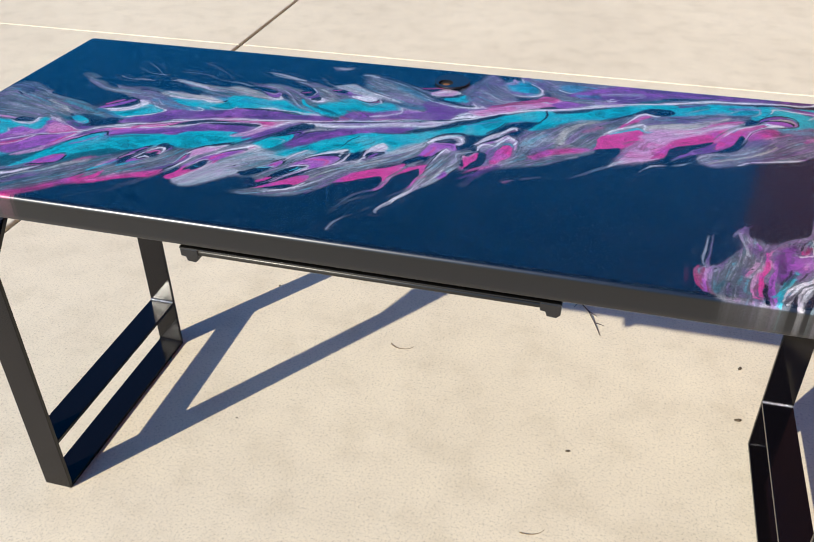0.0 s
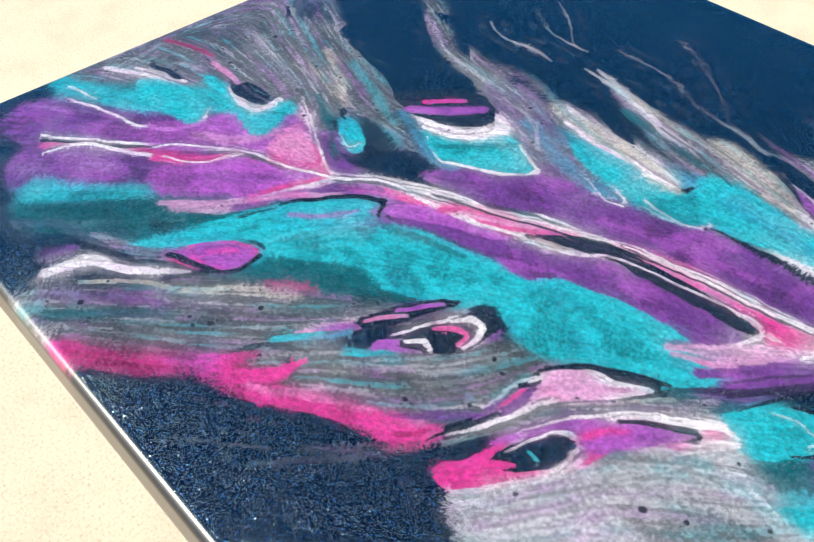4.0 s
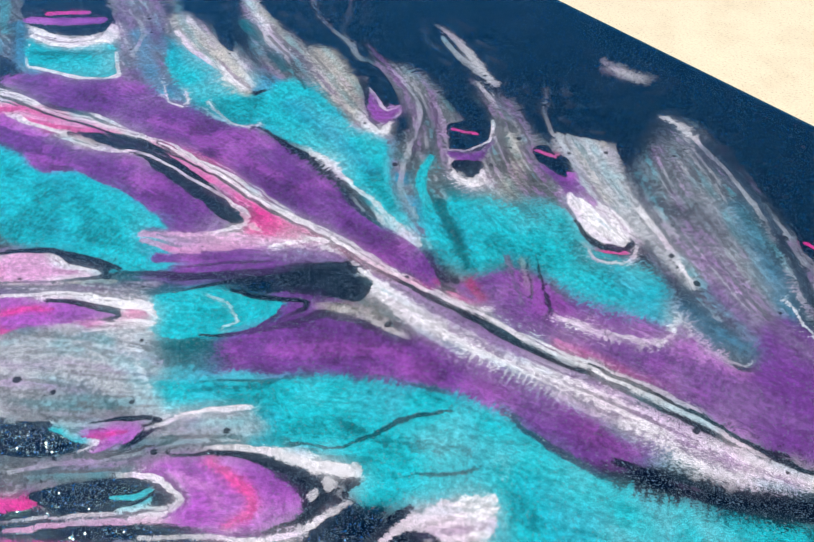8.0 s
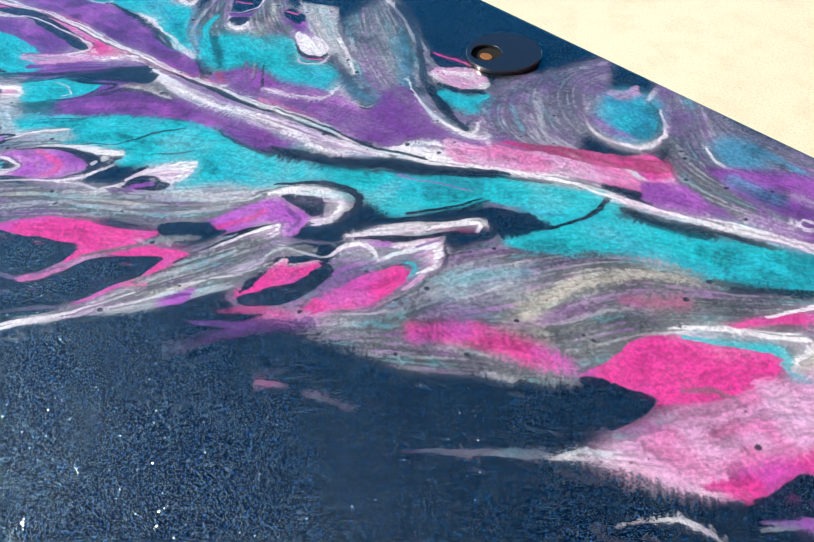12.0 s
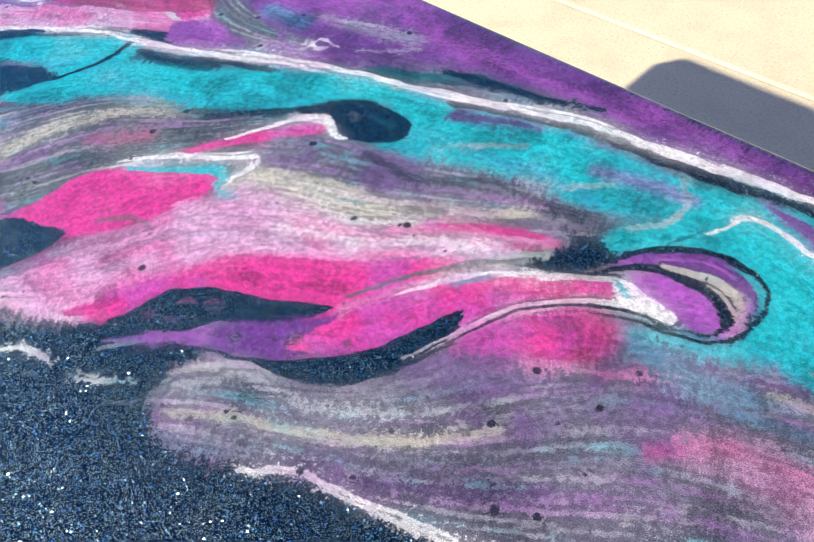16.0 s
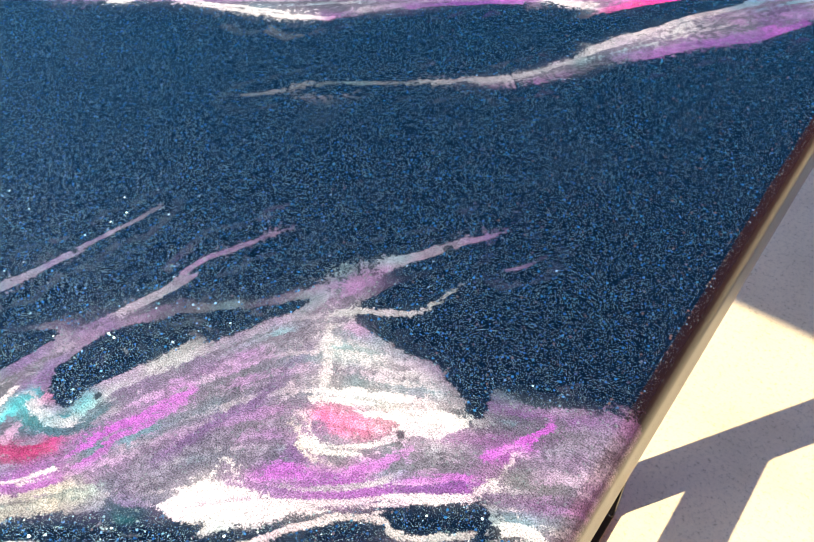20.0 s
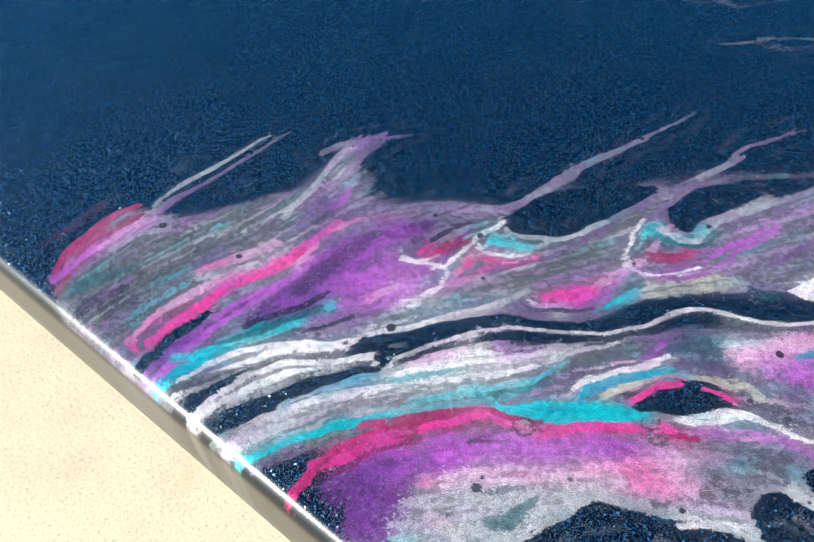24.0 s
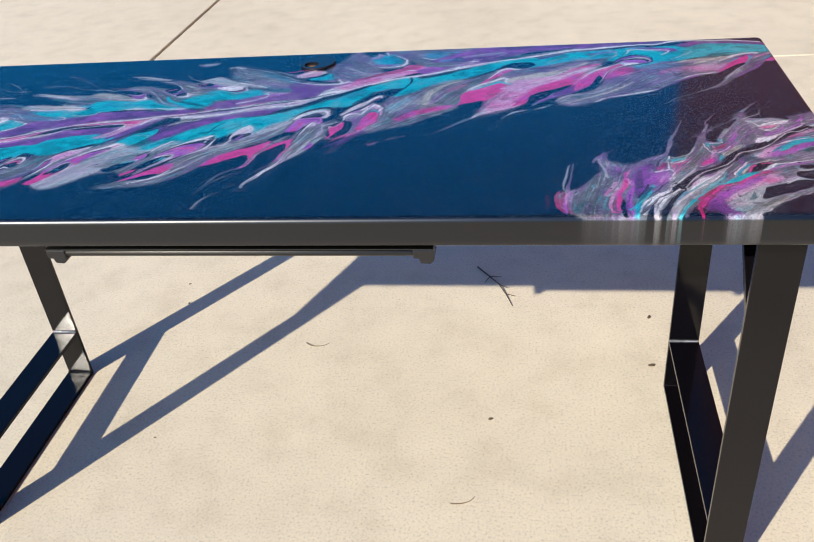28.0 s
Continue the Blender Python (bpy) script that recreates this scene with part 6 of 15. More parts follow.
    pour.band('W', 0.35, 1, [(1351, 110, 1.6), (1374, 127, 1.9), (1385, 139, 1.9), (1400, 155, 2.3), (1414, 165, 1.6), (1431, 173, 1.8), (1448, 189, 1.6), (1460, 206, 1.7), (1474, 219, 1.7), (1482, 222, 1.4), (1495, 230, 1.8), (1508, 239, 2.2), (1517, 241, 1.7), (1528, 238, 1.0)])
    pour.band('G', 0.56, 0.8, [(1384, 116, 3.3), (1404, 141, 3.2), (1424, 156, 2.7)])
    pour.band('L', 0.56, 0.8, [(1406, 136, 4.1), (1407, 147, 2.9), (1427, 143, 1.8)])
    pour.band('M', 0.56, 0.8, [(1420, 145, 2.2), (1432, 143, 3.0), (1446, 141, 2.6)])
    pour.band('A', 0.63, 0.7, [(1422, 134, 2.3), (1431, 137, 2.6)])
    pour.band('C', 0.42, 1, [(1441, 160, 2.7), (1452, 171, 3.4), (1466, 183, 3.0), (1479, 189, 2.2)])
    pour.pool('T', 2.1, 1, [(1460, 184), (1472, 193), (1486, 198), (1499, 205), (1511, 214), (1525, 219), (1528, 208), (1523, 197), (1511, 197), (1494, 194), (1481, 187), (1467, 177), (1454, 165), (1460, 174)])
    pour.band('E', 0.49, 0.9, [(1452, 162, 0.7), (1476, 181, 1.2), (1497, 191, 1.5), (1522, 196, 1.3)])
    pour.band('L', 0.56, 0.6, [(1486, 192, 0.7), (1501, 198, 0.9), (1517, 201, 0.8)])
    pour.band('W', 0.49, 1, [(1420, 149, 2.4), (1428, 159, 3.2), (1442, 172, 2.9), (1454, 180, 1.5)])
    pour.band('W', 0.42, 0.9, [(1455, 184, 1.0), (1467, 191, 1.5), (1474, 193, 0.9)])
    pour.band('K', 0.56, 0.6, [(1454, 161, 0.9), (1465, 167, 0.9)])
    pour.band('A', 0.56, 0.6, [(1466, 199, 1.6), (1484, 210, 1.5), (1501, 217, 1.5), (1518, 220, 1.4)])
    pour.band('E', 0.56, 0.7, [(1478, 197, 0.9), (1494, 206, 1.1), (1505, 211, 0.9)])
    pour.band('R', 0.56, 0.4, [(1475, 205, 1.0), (1494, 216, 1.2)])
    pour.band('O', 0.49, 1, [(1462, 161, 3.9), (1478, 175, 5.2), (1497, 184, 5.0), (1520, 187, 3.8)])
    pour.pool('E', 1.4, 1, [(1481, 161), (1483, 168), (1493, 174), (1500, 177), (1495, 169), (1488, 161)])
    pour.band('W', 0.42, 0.8, [(1479, 163, 0.7), (1486, 171, 0.7), (1499, 177, 0.5)])
    pour.band('W', 0.42, 0.7, [(1488, 162, 0.6), (1495, 169, 0.6)])
    pour.band('R', 0.42, 1, [(1498, 176, 0.5), (1512, 184, 1.0), (1525, 186, 0.6)])
    pour.band('P', 0.49, 0.9, [(1500, 172, 1.9), (1515, 176, 2.7), (1522, 176, 2.1)])
    pour.band('T', 0.63, 0.4, [(1509, 172, 1.5), (1513, 174, 1.2)])
    pour.pool('L', 0.7, 0.8, [(1455, 149), (1457, 153), (1462, 152), (1464, 148), (1460, 145), (1457, 146)])
    pour.pool('L', 0.7, 0.7, [(1464, 144), (1465, 147), (1469, 146), (1469, 143), (1467, 142)])
    pour.pool('L', 0.7, 0.7, [(1472, 162), (1474, 164), (1477, 162), (1476, 160)])
    pour.pool('D', 2.1, 1, [(1406, 108), (1407, 118), (1413, 127), (1425, 132), (1438, 133), (1430, 124), (1417, 113)])
    pour.band('K', 0.42, 1, [(1402, 107, 1.2), (1407, 118, 1.7), (1413, 126, 1.2)])
    pour.band('K', 0.42, 1, [(1421, 128, 1.0), (1432, 131, 1.4)])
    pour.band('A', 0.49, 0.7, [(1400, 109, 0.6), (1404, 122, 1.0), (1416, 131, 0.9), (1430, 134, 0.8)])
    pour.band('C', 0.42, 1, [(1385, 91, 2.4), (1390, 102, 2.2), (1395, 113, 1.8), (1408, 127, 1.0)])
    pour.band('O', 0.56, 0.6, [(1387, 94, 1.0), (1391, 105, 1.0)])
    pour.band('W', 0.42, 1, [(1383, 93, 1.6), (1391, 112, 1.9), (1399, 126, 2.4), (1407, 133, 1.2)])
    pour.band('O', 0.42, 0.9, [(1397, 128, 1.9), (1401, 134, 1.9), (1401, 140, 1.2)])
    pour.band('K', 0.56, 0.9, [(1393, 87, 3.4), (1410, 100, 4.1), (1427, 105, 2.9)])
    pour.band('R', 0.56, 0.5, [(1407, 102, 1.5), (1417, 106, 2.1)])
    pour.pool('M', 4.2, 1, [(1402, 82), (1422, 96), (1440, 103), (1440, 93), (1420, 72)])
    pour.band('O', 0.42, 1, [(1422, 113, 1.1), (1435, 118, 2.0), (1451, 124, 2.1), (1470, 130, 1.7), (1486, 133, 0.8)])
    pour.band('W', 0.35, 1, [(1420, 112, 1.1), (1425, 118, 1.7), (1436, 127, 1.6), (1448, 130, 1.2), (1466, 134, 1.2), (1480, 137, 1.3), (1495, 145, 1.4), (1507, 152, 1.1), (1523, 152, 0.8)])
    pour.band('C', 0.56, 0.7, [(1442, 117, 0.9), (1460, 127, 1.2), (1473, 132, 0.9)])
    pour.band('L', 0.56, 0.6, [(1485, 135, 0.8), (1503, 144, 1.1), (1521, 148, 0.8)])
    pour.pool('N', 0.7, 0.9, [(1438, 100), (1439, 102), (1443, 102), (1443, 99), (1441, 98)])
    pour.pool('N', 0.7, 0.9, [(1440, 93), (1441, 95), (1444, 93), (1442, 92)])
    pour.pool('N', 0.7, 0.9, [(1445, 98), (1447, 99), (1449, 98), (1447, 96)])
    pour.pool('N', 0.7, 0.9, [(1450, 102), (1451, 103), (1453, 102), (1451, 101)])
    pour.pool('N', 2.1, 1, [(1461, 118), (1463, 122), (1471, 126), (1481, 128), (1492, 133), (1507, 140), (1524, 144), (1523, 131), (1500, 111), (1479, 105), (1469, 110), (1469, 115)])
    pour.pool('N', 2.1, 1, [(1461, 91), (1455, 99), (1458, 106), (1465, 110), (1476, 108), (1489, 114), (1498, 113), (1485, 94), (1472, 85)])
    pour.band('S', 0.42, 1, [(1459, 109, 1.6), (1473, 111, 1.4), (1484, 115, 1.2), (1493, 118, 0.8), (1500, 120, 0.5)])
    pour.band('V', 0.56, 0.6, [(1483, 116, 0.7), (1481, 120, 0.5), (1478, 120, 0.4)])
    pour.band('S', 0.49, 1, [(1435, 79, 2.0), (1445, 88, 2.7), (1455, 91, 1.9), (1464, 88, 1.4), (1471, 88, 1.2)])
    pour.band('G', 0.56, 0.8, [(1385, 11, 3.0), (1398, 27, 3.6), (1418, 39, 3.3), (1435, 48, 2.1)])
    pour.band('A', 0.63, 0.7, [(1372, 28, 2.6), (1386, 29, 3.1), (1399, 33, 2.4)])
    pour.band('M', 0.63, 0.7, [(1364, 36, 2.8), (1378, 52, 2.4), (1391, 64, 2.4)])
    pour.band('W', 0.56, 0.7, [(1373, 38, 1.8), (1376, 45, 2.1), (1387, 55, 1.3)])
    pour.band('N', 0.56, 0.8, [(1381, 45, 1.4), (1387, 51, 1.6), (1394, 53, 1.2)])
    pour.band('N', 0.49, 0.9, [(1390, 38, 2.3), (1394, 45, 2.3), (1400, 52, 1.5), (1397, 39, 1.6)])
    pour.pool('M', 4.2, 1, [(1388, 63), (1403, 83), (1419, 99), (1440, 110), (1441, 99), (1428, 83), (1409, 70)])
    pour.band('K', 0.42, 1, [(1330, 19, 2.8), (1345, 42, 4.0), (1360, 60, 2.5), (1376, 76, 3.0), (1397, 88, 4.3), (1413, 102, 4.0), (1430, 112, 2.5)])
    pour.band('R', 0.49, 0.8, [(1332, 24, 1.6), (1346, 44, 2.8), (1354, 53, 1.9)])
    pour.band('D', 0.56, 0.7, [(1368, 60, 1.2), (1371, 66, 1.4), (1379, 77, 1.0)])
    pour.pool('N', 2.1, 1, [(1402, 41), (1404, 53), (1412, 67), (1423, 74), (1437, 74), (1452, 83), (1460, 86), (1467, 81), (1477, 84), (1487, 87), (1506, 85), (1465, 45), (1464, 61), (1450, 59), (1432, 50), (1417, 43)])
    pour.pool('V', 3.5, 1, [(1427, 45), (1449, 59), (1468, 69), (1474, 73), (1467, 62), (1449, 51), (1435, 39)])
    pour.pool('N', 2.8, 1, [(1395, 4), (1403, 12), (1420, 31), (1435, 38), (1448, 50), (1457, 52), (1470, 65), (1479, 77), (1502, 81), (1413, -5)])
    pour.band('W', 0.42, 1, [(1391, 2, 1.3), (1398, 11, 1.1), (1403, 12, 0.9), (1409, 20, 1.0), (1418, 31, 0.9), (1425, 33, 0.8), (1434, 39, 0.8), (1445, 49, 0.6)])
    pour.band('S', 0.42, 0.9, [(1445, 49, 0.4), (1451, 48, 0.6), (1456, 51, 0.5), (1465, 62, 0.5), (1457, 57, 0.4), (1448, 52, 0.4)])
    pour.band('V', 0.56, 0.7, [(1464, 62, 0.5), (1469, 67, 0.5), (1475, 75, 0.3)])
    pour.band('S', 0.42, 1, [(1412, 68, 0.8), (1423, 74, 1.5), (1438, 79, 2.2), (1450, 87, 2.0), (1458, 88, 1.9), (1466, 85, 1.5), (1475, 86, 1.1), (1484, 92, 1.0), (1487, 98, 0.6)])
    pour.band('W', 0.49, 0.7, [(1401, 51, 0.7), (1408, 64, 0.8), (1418, 73, 0.9), (1431, 76, 0.9), (1444, 82, 0.9)])
    pour.band('V', 0.49, 0.8, [(1471, 79, 0.4), (1480, 80, 0.4), (1491, 86, 0.4), (1503, 85, 0.2)])
    pour.band('V', 0.49, 0.8, [(1483, 91, 0.6), (1487, 89, 0.5), (1490, 90, 0.3)])
    pour.band('S', 0.42, 1, [(1462, 111, 2.1), (1472, 110, 1.6), (1484, 115, 1.3), (1492, 118, 0.9), (1499, 118, 0.6), (1508, 125, 0.3)])
    pour.pool('N', 1.4, 1, [(1462, 117), (1463, 122), (1475, 124), (1481, 122), (1475, 116), (1468, 114)])
    pour.pool('N', 2.1, 1, [(1487, 119), (1490, 128), (1502, 136), (1518, 144), (1527, 145), (1532, 137), (1511, 122), (1501, 116)])
    pour.pool('N', 0.7, 0.9, [(1437, 101), (1439, 103), (1443, 102), (1443, 99), (1440, 97)])
    pour.pool('N', 0.7, 0.9, [(1439, 93), (1441, 96), (1443, 94), (1442, 91)])
    pour.pool('N', 0.7, 0.9, [(1444, 98), (1446, 100), (1449, 98), (1447, 95)])
    pour.pool('N', 0.7, 0.9, [(1450, 103), (1451, 104), (1452, 102), (1451, 101)])
    pour.pool('N', 0.7, 0.8, [(1427, 78), (1428, 80), (1431, 78), (1430, 77)])
    pour.pool('L', 0.7, 0.5, [(1375, 77), (1379, 80), (1383, 78), (1380, 75)])
    pour.band('C', 0.42, 1, [(1306, 31, 1.8), (1321, 52, 2.0), (1330, 66, 1.6)])
    pour.band('S', 0.42, 1, [(1313, 27, 3.5), (1326, 49, 3.9), (1342, 72, 2.6), (1358, 91, 2.2)])
    pour.band('D', 0.56, 0.6, [(1321, 33, 1.3), (1324, 39, 1.3)])
    pour.band('G', 0.56, 0.9, [(1321, 23, 3.3), (1336, 48, 4.2), (1354, 73, 3.8), (1365, 94, 2.6), (1375, 115, 1.3)])
    pour.band('E', 0.49, 0.9, [(1334, 49, 1.7), (1357, 77, 2.1), (1373, 100, 1.9)])
    pour.band('T', 0.49, 1, [(1354, 63, 1.2), (1371, 79, 2.5), (1386, 89, 2.4), (1405, 104, 1.9)])
    pour.pool('E', 0.7, 1, [(1335, 64), (1336, 66), (1339, 64), (1338, 62)])
    pour.band('D', 0.42, 0.8, [(1340, 68, 0.6), (1357, 84, 0.6), (1367, 100, 0.6)])
    pour.band('C', 0.42, 1, [(1388, 98, 1.6), (1393, 111, 1.8), (1403, 123, 1.4)])
    pour.band('W', 0.42, 1, [(1385, 99, 1.4), (1393, 116, 2.3), (1403, 129, 1.9)])
    pour.band('O', 0.42, 0.9, [(1395, 124, 1.7), (1400, 132, 2.0), (1400, 138, 0.9)])
    pour.band('N', 0.42, 1, [(1299, 34, 4.1), (1312, 53, 3.3), (1322, 71, 4.3)])
    pour.band('W', 0.35, 1, [(1291, 38, 3.0), (1313, 61, 2.1), (1329, 80, 1.9), (1343, 101, 2.1), (1349, 109, 1.4)])
    pour.band('M', 0.56, 0.7, [(1324, 68, 1.8), (1336, 81, 1.8), (1341, 92, 1.4)])
    pour.band('P', 0.49, 0.9, [(1350, 96, 2.4), (1361, 104, 2.0), (1367, 109, 1.1)])
    pour.band('W', 0.42, 0.9, [(1328, 67, 1.8), (1346, 84, 2.8), (1361, 101, 2.9), (1375, 117, 1.5)])
    pour.band('G', 0.56, 0.9, [(1205, 7, 4.3), (1206, 29, 8.5), (1215, 55, 10.9), (1228, 80, 11.1), (1236, 102, 8.4)])
    pour.band('L', 0.63, 0.6, [(1210, 25, 3.3), (1220, 50, 4.7), (1228, 72, 3.4)])
    pour.band('S', 0.56, 0.6, [(1225, 91, 3.6), (1236, 111, 4.1), (1233, 137, 2.6)])
    pour.band('G', 0.56, 0.8, [(1198, 17, 3.1), (1197, 31, 4.4), (1196, 46, 3.2)])
    pour.band('R', 0.49, 0.9, [(1187, 7, 1.7), (1179, 24, 4.5), (1176, 41, 4.8), (1180, 58, 2.9)])
    pour.band('K', 0.56, 0.8, [(1180, 28, 2.7), (1181, 43, 3.4)])
    pour.band('O', 0.56, 0.6, [(1187, 41, 3.3), (1185, 56, 3.3)])
    pour.band('N', 0.49, 1, [(1199, 6, 2.4), (1198, 17, 3.3), (1207, 15, 1.9)])
    pour.band('N', 0.49, 1, [(1247, 4, 3.2), (1246, 26, 4.2), (1247, 39, 2.3)])
    pour.band('K', 0.49, 0.9, [(1230, 3, 1.7), (1230, 13, 2.3), (1240, 9, 1.4)])
    pour.band('K', 0.42, 1, [(1240, 15, 1.7), (1241, 35, 3.2), (1245, 59, 4.0), (1252, 82, 4.4), (1255, 108, 3.2)])
    pour.band('M', 0.56, 0.6, [(1241, 57, 1.9), (1247, 80, 2.6)])
    pour.band('O', 0.42, 1, [(1257, 4, 2.0), (1253, 28, 3.3), (1258, 59, 4.1), (1263, 93, 4.0), (1269, 119, 3.7), (1288, 146, 2.1)])
    pour.band('P', 0.42, 1, [(1267, 48, 4.5), (1270, 76, 7.6), (1276, 105, 8.7), (1286, 135, 5.8)])
    pour.band('D', 0.63, 0.5, [(1276, 76, 4.1), (1281, 102, 4.8)])
    pour.band('T', 0.42, 1, [(1260, 3, 2.1), (1262, 22, 3.6), (1273, 49, 4.0), (1285, 75, 2.7)])
    pour.band('E', 0.56, 0.8, [(1268, 25, 2.2), (1280, 47, 2.8), (1289, 66, 2.3)])
    pour.pool('O', 2.1, 1, [(1288, 75), (1287, 93), (1293, 110), (1306, 104), (1303, 89), (1295, 78)])
    pour.band('M', 0.63, 0.6, [(1292, 90, 3.0), (1296, 101, 3.6)])
    pour.band('P', 0.49, 0.9, [(1284, 56, 2.3), (1295, 74, 2.9), (1304, 82, 2.4)])
    pour.band('W', 0.42, 0.9, [(1290, 110, 1.5), (1302, 110, 2.2), (1303, 125, 1.4), (1302, 146, 0.8)])
    pour.band('K', 0.42, 0.9, [(1297, 118, 2.6), (1299, 130, 1.8)])
    pour.band('N', 0.42, 1, [(1295, 128, 2.5), (1302, 146, 1.9)])
    pour.band('R', 0.49, 0.7, [(1298, 121, 1.5), (1299, 131, 1.2)])
    pour.band('T', 0.49, 0.8, [(1309, 146, 1.7), (1319, 139, 2.8), (1329, 142, 1.7)])
    pour.band('K', 0.49, 0.9, [(1312, 131, 1.9), (1324, 131, 3.0), (1334, 142, 1.6)])
    pour.band('W', 0.49, 0.9, [(1312, 123, 1.4), (1315, 141, 1.6), (1311, 155, 1.0)])
    pour.band('N', 0.49, 0.9, [(1317, 157, 2.2), (1333, 165, 2.8), (1346, 178, 1.7)])
    pour.band('G', 0.49, 0.9, [(1313, 93, 2.9), (1329, 121, 5.2), (1349, 161, 5.3), (1363, 200, 3.6)])
    pour.band('W', 0.42, 0.9, [(1304, 98, 1.8), (1318, 100, 2.7), (1333, 119, 1.8)])
    pour.band('S', 0.56, 0.8, [(1304, 77, 1.5), (1319, 92, 2.3), (1341, 115, 1.8)])
    pour.band('K', 0.49, 1, [(1347, 129, 2.1), (1358, 142, 3.2), (1366, 154, 2.0)])
    pour.band('V', 0.42, 1, [(1357, 189, 2.9), (1371, 233, 2.2), (1379, 254, 1.0)])
    pour.band('V', 0.49, 0.9, [(1183, 64, 2.9), (1187, 93, 1.5), (1194, 141, 0.8)])
    pour.band('V', 0.49, 0.9, [(1308, 157, 2.6), (1321, 188, 1.9), (1322, 208, 1.7), (1337, 238, 1.1)])
    pour.band('V', 0.49, 0.8, [(1218, 140, 1.6), (1225, 154, 2.1), (1243, 175, 0.8)])
    pour.band('N', 0.35, 1, [(1279, -0, 7.6), (1291, 33, 6.9), (1319, 71, 7.1), (1342, 99, 5.6), (1369, 121, 3.9), (1391, 154, 4.6), (1436, 190, 5.4)])
    pour.band('W', 0.42, 1, [(1267, 8, 2.4), (1277, 29, 4.1), (1290, 49, 3.6), (1305, 66, 2.8)])
    pour.band('V', 0.49, 0.8, [(1268, 12, 1.6), (1279, 26, 1.6)])
    pour.band('W', 0.42, 0.7, [(1304, 66, 1.1), (1305, 70, 1.1)])
    pour.band('N', 0.35, 1, [(1289, 2, 3.5), (1304, 35, 5.7), (1325, 63, 4.2)])
    pour.band('W', 0.35, 1, [(1283, -2, 1.9), (1282, 9, 2.3), (1291, 34, 2.9), (1304, 54, 2.7), (1318, 72, 2.5), (1333, 92, 2.5), (1348, 111, 2.6), (1367, 124, 2.3), (1385, 138, 2.3), (1398, 154, 2.9), (1411, 162, 2.4), (1439, 180, 2.1)])
    pour.band('S', 0.42, 1, [(1300, -1, 3.3), (1307, 20, 4.2), (1318, 42, 4.0), (1330, 59, 2.6)])
    pour.band('C', 0.42, 1, [(1302, 26, 2.0), (1319, 52, 2.3), (1334, 73, 2.4)])
    pour.band('W', 0.49, 0.9, [(1317, 43, 2.0), (1331, 61, 2.6), (1350, 82, 2.1)])
    pour.band('G', 0.56, 0.9, [(1314, 5, 2.8), (1323, 28, 4.3), (1336, 46, 3.4), (1348, 67, 2.9)])
    pour.band('D', 0.49, 0.7, [(1312, 21, 1.2), (1318, 34, 1.5), (1323, 42, 2.0)])
    pour.band('T', 0.49, 1, [(1308, 2, 2.3), (1317, 21, 2.2), (1329, 41, 2.2), (1350, 67, 2.2)])
    pour.band('W', 0.42, 1, [(1336, 83, 2.2), (1356, 98, 3.0), (1370, 113, 2.4)])
    pour.band('P', 0.56, 0.8, [(1349, 100, 2.3), (1362, 109, 1.7)])
    pour.band('R', 0.42, 1, [(1332, 3, 1.9), (1332, 22, 2.7), (1339, 41, 4.0), (1353, 58, 3.2), (1368, 70, 3.0)])
    pour.band('K', 0.56, 0.6, [(1333, 21, 1.4), (1342, 44, 1.9), (1362, 65, 1.5)])
    pour.band('D', 0.56, 0.6, [(1338, 13, 1.3), (1341, 32, 1.6), (1356, 54, 1.2)])
    pour.band('P', 0.42, 1, [(1343, 14, 6.5), (1352, 34, 8.8), (1357, 11, 7.1)])
    pour.band('O', 0.49, 0.9, [(1356, 39, 4.5), (1367, 56, 5.1), (1378, 66, 3.3)])
    pour.band('M', 0.63, 0.6, [(1363, 36, 2.2), (1371, 53, 1.7)])
    pour.pool('G', 20, 0.9, [(-0, 247), (80, 336), (123, 318), (164, 304), (203, 303), (182, 280), (174, 254), (136, 238), (92, 226), (40, 228)])
    pour.band('A', 0.9, 0.7, [(85, 277, 13.4), (140, 278, 8.1), (175, 272, 3.7)])
    pour.band('E', 0.8, 0.5, [(128, 265, 4.8), (171, 250, 4.6)])
    pour.band('A', 0.8, 0.9, [(110, 284, 3.7), (145, 275, 4.3), (176, 268, 3.8), (183, 272, 3.1)])
    pour.band('D', 0.6, 0.9, [(78, 290, 1.6), (117, 282, 1.8), (149, 270, 1.4), (178, 263, 1.4)])
    pour.pool('T', 14, 1, [(113, 205), (140, 213), (146, 232), (148, 242), (168, 227), (172, 207), (163, 198), (139, 196)])
    pour.pool('D', 5, 1, [(104, 220), (107, 234), (125, 244), (136, 238), (139, 228), (130, 218), (116, 216)])
    pour.band('W', 0.6, 1, [(120, 216, 2.0), (132, 217, 3.6), (142, 223, 4.7), (143, 233, 3.6)])
    pour.pool('P', 16, 0.9, [(138, 182), (156, 194), (174, 206), (180, 232), (200, 226), (206, 210), (189, 192), (158, 173)])
    pour.band('M', 0.8, 0.9, [(175, 185, 3.7), (193, 196, 4.6), (208, 209, 3.8)])
    pour.band('W', 0.8, 0.8, [(155, 174, 2.1), (173, 182, 2.5), (197, 194, 2.5), (223, 204, 2.0)])
    pour.pool('K', 8, 0.9, [(174, 165), (185, 180), (202, 185), (198, 173), (183, 161)])
